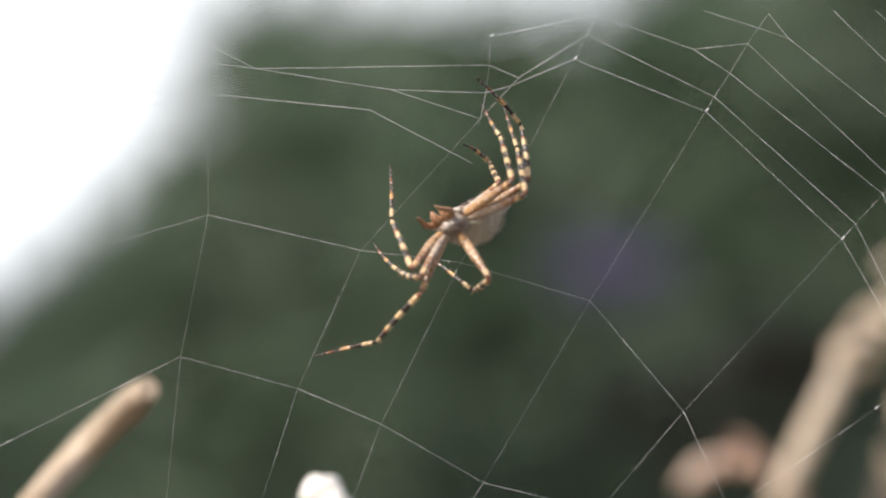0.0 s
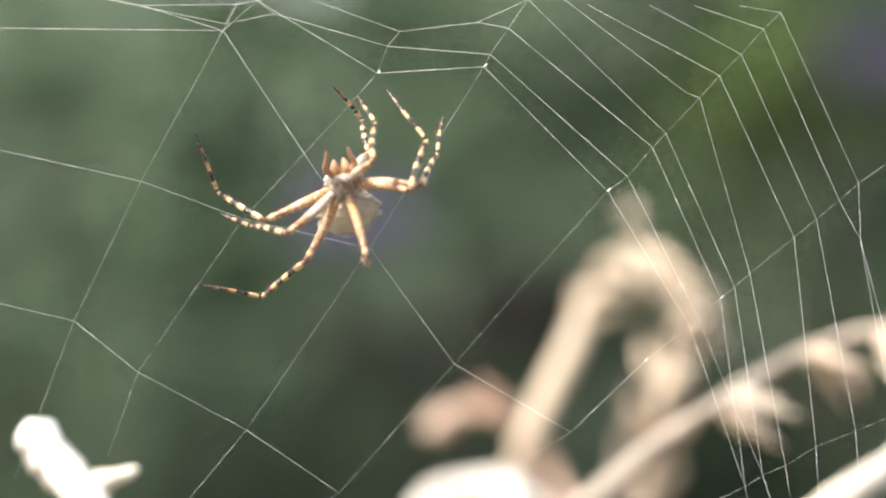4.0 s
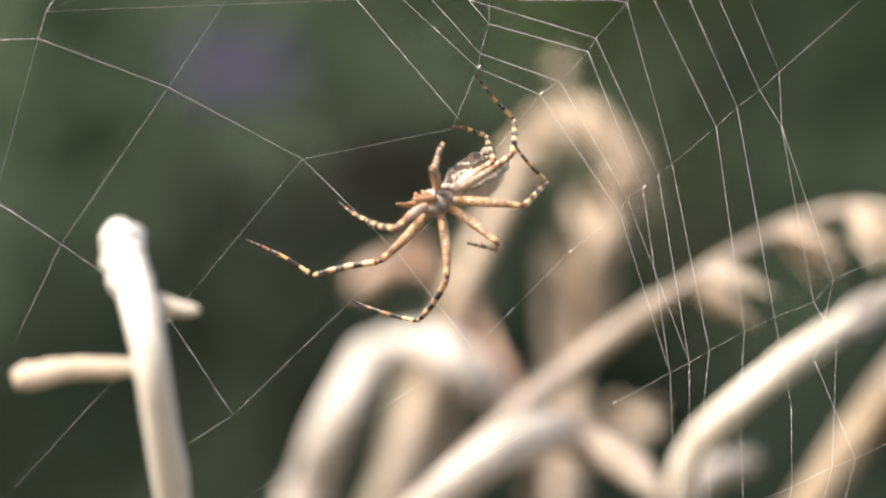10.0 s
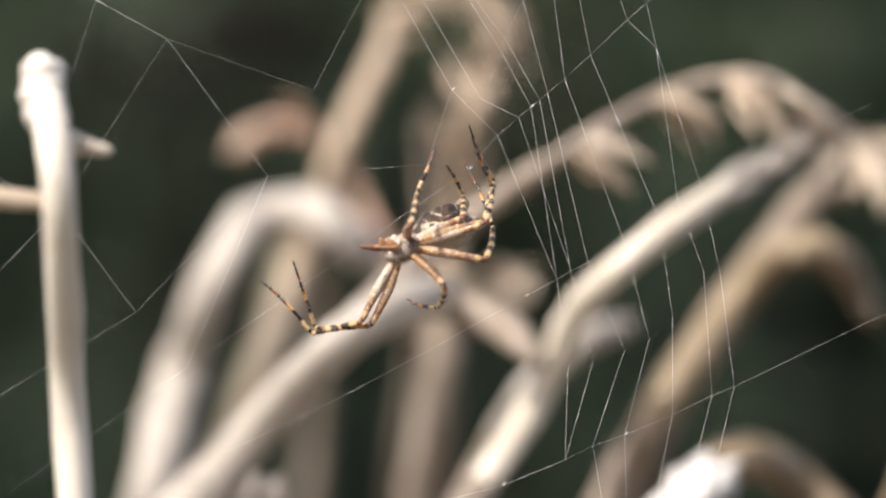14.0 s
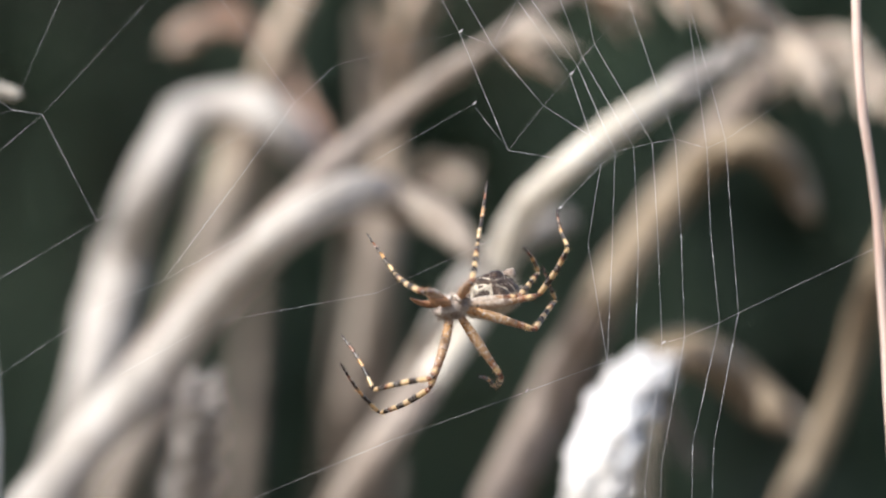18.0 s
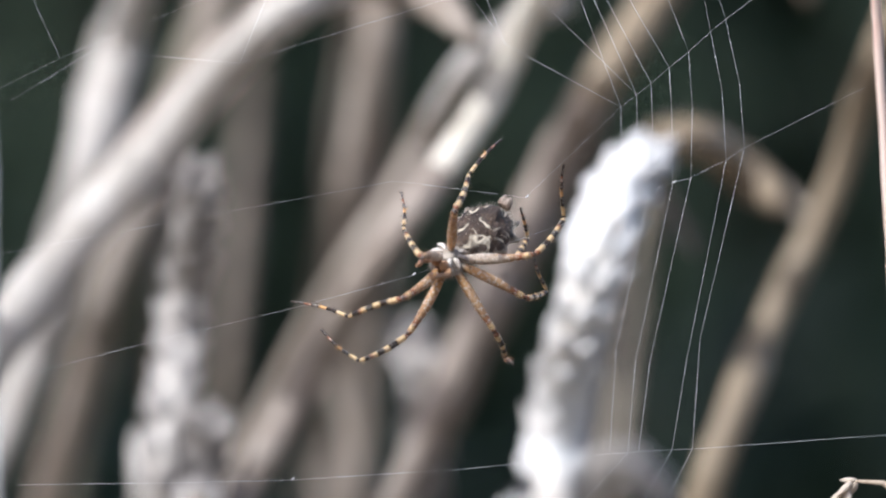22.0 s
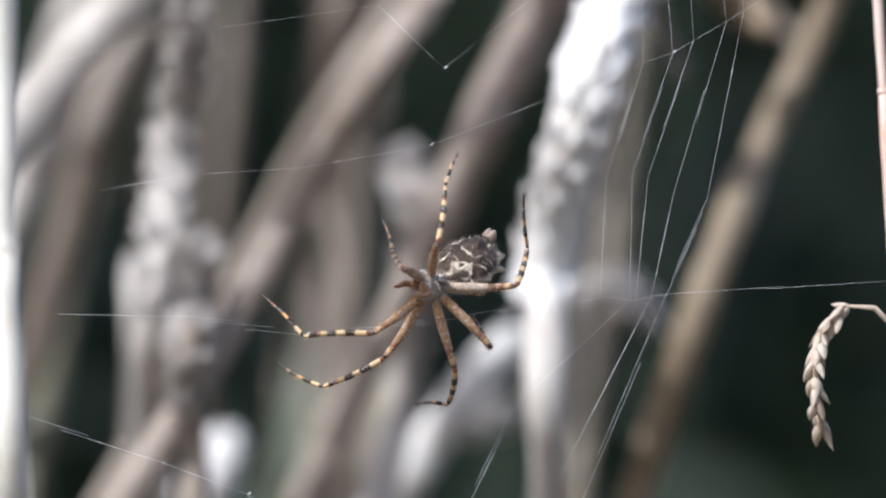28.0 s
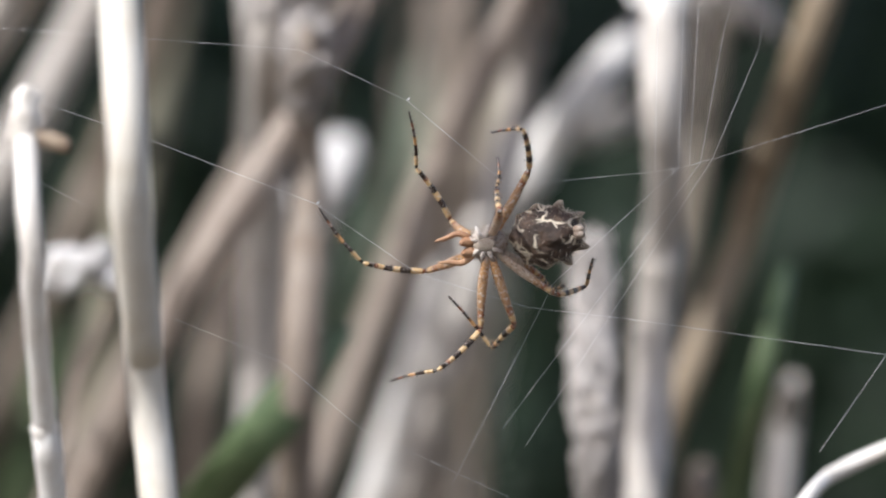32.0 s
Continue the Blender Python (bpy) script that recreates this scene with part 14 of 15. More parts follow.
    walk(leg_g[1], [(0, pose(-0.00139, 0.01247, 0.00262, -160.6, -39.9, -26.6)), (0.5, pose(-0.001, 0.01267, -0.0012, 157.4, -44.6, 3.3)), (1, pose(-0.00069, 0.01177, -0.0049, 124.3, -28.7, 21.3)), (1.5, pose(0.00138, 0.01021, -0.00759, 103.2, -5.1, 52.3)), (2, pose(0.00369, 0.00844, -0.00892, 89.5, 22.1, 66.8)), (2.5, pose(0.00073, 0.00639, -0.01106, 95.6, 25.5, 73.6)), (3, pose(-0.00236, 0.00372, -0.01203, 102.8, 32.2, 82.3)), (3.5, pose(-0.00949, 0.00647, -0.00526, -129.8, 10.8, -100.6)), (4, pose(-0.01124, 0.00471, 0.00205, -146.3, 13.5, -92.2)), (4.5, pose(-0.0049, 0.01077, 0.00472, -151.4, 0.9, -71.8)), (5, pose(-0.00462, 0.01185, 0.00094, -145.1, -23.8, -62.9)), (5.5, pose(-0.0026, 0.01223, -0.00279, 164.0, -57.8, 6.0)), (6, pose(0.00028, 0.01155, -0.00558, 106.1, -42.5, 62.3)), (6.5, pose(0.00279, 0.01013, -0.00735, 83.3, -28.3, 75.0)), (7, pose(0.00116, 0.00833, -0.00967, 83.9, -21.5, 77.4)), (7.5, pose(-0.00287, 0.00716, -0.01015, 102.4, -35.1, 65.7)), (8, pose(-0.00683, 0.00595, -0.00884, 135.6, -52.4, 30.0)), (8.5, pose(-0.00429, 0.00771, -0.00921, 122.3, -38.1, 42.6)), (9, pose(-0.00185, 0.00933, -0.00859, 117.9, -24.6, 46.6)), (9.5, pose(0.00361, 0.01121, -0.00502, 132.9, -53.1, 28.2)), (10, pose(0.00856, 0.00931, -0.00136, -174.9, -70.8, -30.6)), (10.5, pose(0.00674, 0.01015, -0.00384, 105.1, -60.2, 47.2)), (11, pose(0.0047, 0.00947, -0.00726, 83.7, -33.9, 62.6)), (11.5, pose(-0.00137, 0.00928, -0.00869, 103.3, -36.3, 61.3)), (12, pose(-0.00724, 0.00705, -0.00768, 124.0, -36.4, 58.0)), (12.5, pose(-0.00222, 0.01176, -0.00446, 123.8, -62.9, 38.1)), (13, pose(0.00347, 0.01233, 0.00067, 148.9, -79.6, -7.4)), (13.5, pose(0.00591, 0.01136, -0.00023, 142.3, -75.0, 4.3)), (14, pose(0.00803, 0.00989, -0.00109, 139.6, -69.6, 11.9)), (14.5, pose(0.00933, 0.00841, -0.00195, 89.2, -54.8, 66.6)), (15, pose(0.00777, 0.0095, -0.00339, 96.9, -50.5, 66.1)), (15.5, pose(0.00563, 0.01026, -0.00508, 103.8, -43.7, 64.8)), (16, pose(0.00318, 0.01053, -0.00651, 108.4, -33.1, 66.7)), (16.5, pose(0.00091, 0.01047, -0.0073, 112.5, -24.3, 72.0)), (17, pose(-0.00567, 0.00862, -0.00737, 107.3, -18.4, 60.0)), (17.5, pose(0.00126, 0.0123, -0.00337, 173.0, -24.6, 18.2)), (18, pose(0.00832, 0.00957, 0.00098, -135.7, -18.3, 19.6)), (18.5, pose(0.00836, 0.00961, 0.00064, 167.2, -49.4, 12.0)), (19, pose(0.00834, 0.00969, 0.00003, 64.9, -44.9, 63.3)), (19.5, pose(0.00846, 0.00935, -0.00178, 66.6, -34.5, 73.8)), (20, pose(0.00908, 0.00852, -0.00259, 69.7, -21.8, 82.6)), (20.5, pose(0.00606, 0.00939, -0.00625, 88.3, -32.4, 76.2)), (21, pose(0.00127, 0.01037, -0.00742, 112.7, -43.3, 60.6)), (21.5, pose(0.00514, 0.01039, -0.00543, 99.6, -42.7, 72.8)), (22, pose(0.00787, 0.00972, -0.00227, 87.5, -39.9, 83.9)), (22.5, pose(0.00832, 0.00956, -0.001, 87.3, -46.1, 79.4)), (23, pose(0.00878, 0.00919, 0.00037, 86.9, -52.0, 74.8)), (23.5, pose(0.00807, 0.00982, 0.00046, 88.2, -46.1, 75.8)), (24, pose(0.00723, 0.01045, 0.00042, 89.0, -40.1, 77.3)), (24.5, pose(0.00848, 0.00889, 0.00176, 121.4, -40.8, 70.1)), (25, pose(0.00968, 0.00677, 0.00199, 152.9, -36.4, 63.6)), (25.5, pose(0.00507, 0.0111, 0.00304, 110.1, -56.4, 83.0)), (26, pose(-0.00089, 0.01262, 0.00195, 44.6, -56.2, 126.3)), (26.5, pose(0.00492, 0.01085, 0.00445, 43.9, -62.9, 120.1)), (27, pose(0.00563, 0.01079, 0.00359, 51.5, -65.1, 110.4)), (27.5, pose(0.00695, 0.01047, 0.00162, 70.6, -67.3, 86.7)), (28, pose(0.00799, 0.00985, -0.00045, 91.2, -66.1, 62.1)), (28.5, pose(0.00836, 0.00947, -0.00144, 100.4, -64.4, 51.2)), (29, pose(0.0079, 0.00996, -0.0003, 125.5, -70.0, 43.0)), (29.5, pose(0.00652, 0.01097, -0.00001, 69.8, -70.0, 95.2)), (30, pose(0.00497, 0.0118, 0.00001, 38.6, -57.2, 124.6)), (30.5, pose(0.00839, 0.00947, 0.00169, 41.9, -67.8, 116.4)), (31, pose(0.01063, 0.00615, 0.00329, 59.4, -76.1, 92.5)), (31.5, pose(0.00954, 0.00756, 0.00367, 24.1, -42.7, 117.1)), (32, pose(0.00853, 0.00902, 0.00275, 12.5, -6.6, 119.0))])
    walk(leg_g[2], [(0, pose(0.00551, 0.01274, -0.00462, -158.4, -43.7, -38.4)), (0.5, pose(0.00569, 0.0092, -0.00777, 154.1, -24.0, -19.1)), (1, pose(0.00484, 0.00506, -0.00984, 129.3, -0.1, -35.3)), (1.5, pose(0.00921, 0.00442, -0.00986, 113.7, -20.4, -2.9)), (2, pose(0.01289, 0.00454, -0.00883, 80.8, -12.2, 33.8)), (2.5, pose(0.01015, 0.00319, -0.01193, 90.5, -9.7, 42.0)), (3, pose(0.00715, 0.00124, -0.01391, 102.0, -4.8, 49.0)), (3.5, pose(-0.00172, 0.00626, -0.01155, -136.9, 36.9, -148.9)), (4, pose(-0.00561, 0.00644, -0.00604, -148.3, 34.1, -142.9)), (4.5, pose(-0.0004, 0.0124, -0.00407, -167.5, 10.3, -122.4)), (5, pose(0.00198, 0.01152, -0.00656, -147.5, -4.1, -113.6)), (5.5, pose(0.00578, 0.01032, -0.00789, -143.6, -46.6, -93.3)), (6, pose(0.00965, 0.00873, -0.00762, -175.3, -80.9, -63.4)), (6.5, pose(0.01224, 0.00702, -0.00634, 17.9, -78.7, 96.6)), (7, pose(0.01078, 0.00576, -0.00867, 45.2, -76.9, 87.7)), (7.5, pose(0.00654, 0.00426, -0.01191, -160.5, -85.7, -63.7)), (8, pose(0.00156, 0.00271, -0.01318, -131.9, -62.6, -96.6)), (8.5, pose(0.00386, 0.00372, -0.01341, -144.8, -76.3, -76.9)), (9, pose(0.00591, 0.00466, -0.01284, 129.3, -82.4, 12.8)), (9.5, pose(0.01187, 0.00733, -0.00911, 175.6, -41.5, -76.9)), (10, pose(0.0171, 0.00529, -0.00465, 147.8, 7.5, -93.3)), (10.5, pose(0.01537, 0.00526, -0.00513, 167.8, -47.9, -77.2)), (11, pose(0.01324, 0.00434, -0.00636, 40.1, -68.4, 71.7)), (11.5, pose(0.00782, 0.0058, -0.01054, 106.2, -75.0, 28.2)), (12, pose(0.00155, 0.00547, -0.01217, 163.3, -60.4, -10.6)), (12.5, pose(0.0068, 0.00828, -0.007, -142.5, -62.1, -68.3)), (13, pose(0.01116, 0.00612, -0.00087, -111.9, -50.4, -105.6)), (13.5, pose(0.01399, 0.00584, -0.00228, -169.8, -20.4, -70.4)), (14, pose(0.01635, 0.00502, -0.00375, 158.7, 22.9, -74.1)), (14.5, pose(0.01846, 0.00435, -0.00186, 159.9, -8.9, -67.1)), (15, pose(0.01722, 0.00633, -0.00417, 156.0, -8.3, -64.5)), (15.5, pose(0.01512, 0.00762, -0.00682, 153.5, -8.6, -69.3)), (16, pose(0.01258, 0.00836, -0.00917, 150.4, -10.6, -75.5)), (16.5, pose(0.01017, 0.0091, -0.0108, 146.0, -12.9, -74.5)), (17, pose(0.00307, 0.00465, -0.01018, 125.2, -79.7, -1.5)), (17.5, pose(0.00555, 0.01244, -0.01239, -128.2, -59.4, -106.7)), (18, pose(0.00811, 0.01691, -0.00581, -122.8, -36.7, -111.0)), (18.5, pose(0.01605, 0.00898, -0.0057, 179.1, -15.1, -88.1)), (19, pose(0.01508, 0.00295, 0.00303, 138.5, 14.6, -115.5)), (19.5, pose(0.01664, 0.00462, 0.00149, 161.4, -7.9, -98.3)), (20, pose(0.01821, 0.00603, 0.00062, -179.7, -34.2, -87.6)), (20.5, pose(0.01573, 0.00685, -0.00601, -153.7, -42.7, -95.2)), (21, pose(0.01061, 0.00814, -0.01021, -124.5, -34.8, -103.3)), (21.5, pose(0.01489, 0.00855, -0.00665, -159.3, -25.2, -94.5)), (22, pose(0.01777, 0.00837, -0.00193, 172.4, -8.3, -93.6)), (22.5, pose(0.01808, 0.00739, -0.00067, 171.2, -8.1, -93.9)), (23, pose(0.01831, 0.00617, 0.0007, 170.3, -7.7, -94.5)), (23.5, pose(0.0177, 0.00715, 0.00068, 167.2, -7.9, -92.7)), (24, pose(0.01696, 0.00815, 0.00056, 164.1, -8.6, -91.0)), (24.5, pose(0.01767, 0.0092, -0.00218, 165.2, -13.9, -89.7)), (25, pose(0.01611, 0.00948, -0.00518, 168.2, -17.5, -90.0)), (25.5, pose(0.01474, 0.01279, 0.00113, -151.9, -21.5, -88.7)), (26, pose(0.00827, 0.01202, 0.00592, -107.8, -31.7, -104.4)), (26.5, pose(0.01414, 0.00879, 0.00773, 177.2, 12.6, -72.0)), (27, pose(0.01493, 0.00823, 0.00621, 175.0, 11.0, -73.6)), (27.5, pose(0.01619, 0.00687, 0.0029, 171.4, 6.6, -76.7)), (28, pose(0.01692, 0.00533, -0.00053, 168.4, 1.9, -79.4)), (28.5, pose(0.01705, 0.00456, -0.00221, 166.9, -0.2, -80.5)), (29, pose(0.01744, 0.00772, -0.00228, 155.9, 17.5, -73.5)), (29.5, pose(0.01616, 0.0086, 0.00118, 160.6, 19.8, -75.5)), (30, pose(0.01384, 0.00993, 0.00425, 166.2, 21.8, -76.8)), (30.5, pose(0.01743, 0.00627, 0.00449, 176.9, 18.1, -75.0)), (31, pose(0.01945, 0.00159, 0.00451, -176.4, 10.9, -74.0)), (31.5, pose(0.01598, 0.0039, 0.01038, -171.3, -9.4, -75.3)), (32, pose(0.01096, 0.00909, 0.01244, -164.6, -29.3, -79.5))])
    walk(leg_h[0], [(0, pose(-0.00008, 0.0015, -0.00021, -105.3, -42.0, -32.7)), (0.5, pose(0.00009, 0.00144, -0.00048, -122.4, -48.8, -14.5)), (1, pose(0.00024, 0.00131, -0.00073, -137.6, -47.3, 2.0)), (1.5, pose(0.00033, 0.00105, -0.00105, -175.4, -54.5, 38.7)), (2, pose(0.0005, 0.00071, -0.00125, 151.9, -46.8, 69.7)), (2.5, pose(0.00021, 0.00054, -0.0014, 149.1, -39.8, 69.1)), (3, pose(-0.00008, 0.00034, -0.00148, 145.2, -31.1, 71.0)), (3.5, pose(-0.00061, 0.00091, -0.00105, 154.1, 43.2, 179.6)), (4, pose(-0.00083, 0.00112, -0.00061, 156.6, 48.4, -176.6)), (4.5, pose(-0.00021, 0.00149, 0.00028, -154.4, 77.8, -111.1)), (5, pose(-0.00019, 0.00151, -0.00013, -108.2, 55.5, -66.2)), (5.5, pose(-0.00008, 0.00142, -0.00055, -100.1, 2.2, -54.5)), (6, pose(0.00014, 0.00122, -0.00089, -100.1, -25.8, -53.4)), (6.5, pose(0.00042, 0.00099, -0.00108, -97.2, -43.1, -57.0)), (7, pose(0.00039, 0.00078, -0.00125, -122.5, -44.9, -35.3)), (7.5, pose(0.00006, 0.00095, -0.00117, -123.9, -31.9, -30.1)), (8, pose(-0.00021, 0.00112, -0.00101, -121.7, -10.6, -32.7)), (8.5, pose(-0.00014, 0.00112, -0.00102, -123.7, -15.8, -21.1)), (9, pose(-0.00008, 0.00112, -0.00104, -125.9, -15.3, -12.8)), (9.5, pose(0.00023, 0.00134, -0.00069, -110.8, -8.4, -31.3)), (10, pose(0.00057, 0.00138, -0.0003, -99.0, 3.7, -46.4)), (10.5, pose(0.00061, 0.00114, -0.00082, -113.9, -16.9, -44.6)), (11, pose(0.00068, 0.00068, -0.00118, -131.6, -35.4, -37.5)), (11.5, pose(0.00008, 0.00112, -0.00095, -114.1, -33.1, -33.7)), (12, pose(-0.00046, 0.00136, -0.0005, -95.8, -31.5, -35.5)), (12.5, pose(0.00001, 0.00148, -0.00029, -91.3, -11.6, -44.0)), (13, pose(0.00048, 0.00144, -0.00001, -86.8, 3.1, -48.5)), (13.5, pose(0.00059, 0.00139, -0.00021, -94.4, 1.6, -49.9)), (14, pose(0.00068, 0.0013, -0.0004, -101.9, -0.5, -51.1)), (14.5, pose(0.00079, 0.00102, -0.0008, -110.9, -23.0, -51.3)), (15, pose(0.00057, 0.00113, -0.00083, -113.6, -21.2, -40.7)), (15.5, pose(0.0003, 0.00126, -0.00077, -112.2, -20.9, -28.7)), (16, pose(0.00002, 0.00135, -0.00068, -110.1, -22.1, -16.8)), (16.5, pose(-0.00024, 0.00136, -0.00065, -110.1, -20.4, -7.0)), (17, pose(-0.00015, 0.00135, -0.00068, -112.6, -19.6, -10.4)), (17.5, pose(0.00018, 0.00148, -0.00031, -98.0, -7.6, -29.1)), (18, pose(0.00054, 0.00143, 0.00006, -86.4, 5.2, -43.5)), (18.5, pose(0.00068, 0.00135, -0.00014, -83.8, -8.4, -68.3)), (19, pose(0.00083, 0.00123, -0.00031, -71.2, -22.1, -95.6)), (19.5, pose(0.00079, 0.00081, -0.00082, -95.0, -36.2, -77.9)), (20, pose(0.00104, 0.00027, -0.00108, -126.3, -47.7, -58.0)), (20.5, pose(0.00053, 0.00088, -0.00094, -112.7, -32.1, -48.5)), (21, pose(0.00023, 0.00143, -0.00048, -94.1, -19.8, -45.2)), (21.5, pose(0.00037, 0.00138, -0.00053, -95.6, -25.0, -40.7)), (22, pose(0.00051, 0.00133, -0.00055, -98.8, -29.8, -35.9)), (22.5, pose(0.00061, 0.00132, -0.00046, -85.2, -26.5, -56.3)), (23, pose(0.00073, 0.00129, -0.00036, -73.6, -18.9, -74.9)), (23.5, pose(0.00064, 0.00133, -0.00035, -70.8, -22.7, -70.9)), (24, pose(0.00054, 0.00138, -0.00036, -68.5, -26.3, -66.3)), (24.5, pose(0.00033, 0.00139, -0.00051, -90.3, -32.6, -44.2)), (25, pose(0.00009, 0.00138, -0.00065, -110.3, -31.5, -16.7)), (25.5, pose(0.00025, 0.00143, -0.00033, -89.4, -28.0, -37.1)), (26, pose(0.00037, 0.00148, -0.00001, -69.9, -19.8, -51.8)), (26.5, pose(0.00038, 0.00147, -0.00002, -78.3, -19.9, -38.5)), (27, pose(0.00038, 0.00147, -0.00003, -75.4, -18.4, -45.0)), (27.5, pose(0.0004, 0.00147, -0.00006, -69.6, -15.6, -59.5)), (28, pose(0.00043, 0.00146, -0.00009, -65.2, -12.3, -73.7)), (28.5, pose(0.00043, 0.00146, -0.0001, -64.3, -10.4, -80.2)), (29, pose(0.00037, 0.00148, 0, -79.6, -14.2, -37.9)), (29.5, pose(0.00038, 0.00147, -0.00003, -79.1, -17.9, -38.3)), (30, pose(0.0004, 0.00147, -0.00007, -78.6, -21.8, -38.5)), (30.5, pose(0.00067, 0.00135, 0.00008, -72.0, -12.1, -49.1)), (31, pose(0.00091, 0.0012, 0.00023, -65.8, -3.4, -57.1)), (31.5, pose(0.00102, 0.00114, -0.00004, -58.1, -27.8, -69.4)), (32, pose(0.00118, 0.00096, -0.00019, -36.4, -48.5, -90.0))])
    walk(leg_h[1], [(0, pose(0.00562, 0.00759, -0.00187, -154.8, -45.9, -49.3)), (0.5, pose(0.0052, 0.00754, -0.00347, 166.7, -53.1, -9.8)), (1, pose(0.00464, 0.00721, -0.00498, 134.8, -42.4, 21.1)), (1.5, pose(0.00527, 0.0059, -0.00598, 105.2, -15.9, 51.6)), (2, pose(0.00614, 0.00446, -0.00638, 87.8, 11.1, 58.6)), (2.5, pose(0.00596, 0.00333, -0.007, 85.7, 14.0, 53.7)), (3, pose(0.00569, 0.00217, -0.00745, 82.0, 19.8, 49.3)), (3.5, pose(0.00465, 0.00458, -0.00662, -130.9, 3.0, -121.1)), (4, pose(0.0048, 0.00483, -0.00578, -166.2, 7.9, -118.1)), (4.5, pose(0.00591, 0.00716, -0.00134, -145.2, 10.4, -91.1)), (5, pose(0.00632, 0.00676, -0.00163, -132.9, -13.2, -80.4)), (5.5, pose(0.00671, 0.00632, -0.00204, -164.1, -61.8, -27.5)), (6, pose(0.00725, 0.00569, -0.00223, 113.6, -59.4, 56.4)), (6.5, pose(0.00788, 0.00497, -0.00186, 84.6, -45.8, 79.3)), (7, pose(0.00716, 0.00476, -0.00448, 68.9, -38.0, 85.5)), (7.5, pose(0.00577, 0.0058, -0.00519, 88.2, -54.4, 76.6)), (8, pose(0.0044, 0.00676, -0.0054, 161.5, -74.2, 6.0)), (8.5, pose(0.0036, 0.00725, -0.00557, 100.9, -63.4, 70.4)), (9, pose(0.00273, 0.00755, -0.00583, 83.4, -45.0, 87.3)), (9.5, pose(0.00474, 0.0079, -0.00367, 128.6, -75.7, 26.9)), (10, pose(0.00659, 0.00724, -0.00162, -152.9, -58.1, -66.5)), (10.5, pose(0.00677, 0.00596, -0.00412, 99.4, -76.5, 35.3)), (11, pose(0.00713, 0.00373, -0.00579, 50.3, -46.7, 74.8)), (11.5, pose(0.00596, 0.00653, -0.00386, 84.9, -49.6, 80.3)), (12, pose(0.00482, 0.00799, -0.00124, 122.8, -52.6, 81.5)), (12.5, pose(0.00594, 0.00757, -0.00049, 119.0, -83.0, 62.3)), (13, pose(0.00686, 0.00705, 0.00044, -75.7, -73.1, -125.5)), (13.5, pose(0.00707, 0.00686, -0.00086, -118.7, -76.8, -90.1)), (14, pose(0.00716, 0.0065, -0.00217, -163.0, -74.0, -54.2)), (14.5, pose(0.00773, 0.00505, -0.00359, 104.8, -74.3, 47.4)), (15, pose(0.00658, 0.00622, -0.004, 117.5, -68.9, 43.3)), (15.5, pose(0.00507, 0.00761, -0.00377, 128.4, -61.3, 42.4)), (16, pose(0.00337, 0.00868, -0.00338, 133.3, -51.0, 48.7)), (16.5, pose(0.00176, 0.00916, -0.00339, 136.7, -42.7, 56.3)), (17, pose(0.00233, 0.00888, -0.00375, 91.9, -51.3, 89.6)), (17.5, pose(0.0044, 0.00876, -0.00149, -139.2, -72.6, -45.1)), (18, pose(0.0064, 0.00755, 0.00059, -123.9, -46.1, -66.1)), (18.5, pose(0.00848, 0.0046, 0.00076, -57.7, -75.0, -134.8)), (19, pose(0.00895, 0.00147, 0.00222, 12.9, -48.5, 150.2)), (19.5, pose(0.00915, 0.00217, -0.0014, 14.1, -55.1, 141.8)), (20, pose(0.00883, 0.00074, -0.00446, 22.6, -60.8, 126.1)), (20.5, pose(0.00756, 0.00477, -0.00371, 24.6, -74.9, 132.7)), (21, pose(0.0064, 0.00725, -0.00105, -90.0, -85.6, -106.0)), (21.5, pose(0.00615, 0.00757, -0.00127, -14.5, -83.6, 178.6)), (22, pose(0.00595, 0.00775, -0.00168, 5.6, -77.7, 158.4)), (22.5, pose(0.00748, 0.00628, 0.00017, -13.4, -68.2, 174.4)), (23, pose(0.0084, 0.00416, 0.00191, -19.9, -57.5, 177.8)), (23.5, pose(0.00787, 0.00498, 0.00223, -12.8, -59.1, 170.5)), (24, pose(0.00721, 0.00583, 0.00244, -4.5, -59.9, 162.4)), (24.5, pose(0.00626, 0.00747, -0.00055, -14.9, -70.5, 175.3)), (25, pose(0.00387, 0.00857, -0.00316, -47.8, -79.2, -149.3)), (25.5, pose(0.00533, 0.00825, -0.00025, -93.5, -76.5, -102.2)), (26, pose(0.00604, 0.00719, 0.00273, -115.1, -71.1, -78.3)), (26.5, pose(0.00509, 0.00836, 0.0016, -110.3, -71.3, -85.3)), (27, pose(0.00572, 0.00777, 0.002, -101.5, -73.1, -96.9)), (27.5, pose(0.00686, 0.00621, 0.0028, -73.4, -75.0, -131.4)), (28, pose(0.00763, 0.00434, 0.00338, -46.5, -72.8, -165.1)), (28.5, pose(0.00786, 0.00342, 0.00353, -37.7, -71.1, -177.2)), (29, pose(0.00522, 0.0083, 0.00149, -51.5, -67.8, -146.9)), (29.5, pose(0.00517, 0.00833, 0.0015, -49.4, -70.2, -147.6)), (30, pose(0.00509, 0.00838, 0.00149, -46.6, -72.7, -149.5)), (30.5, pose(0.00642, 0.00706, 0.00265, -51.9, -67.5, -152.2)), (31, pose(0.00731, 0.00558, 0.00371, -53.5, -64.1, -158.2)), (31.5, pose(0.00703, 0.00563, 0.00394, -1.3, -30.5, 160.3)), (32, pose(0.00623, 0.00607, 0.00436, 23.9, 9.5, 158.3))])
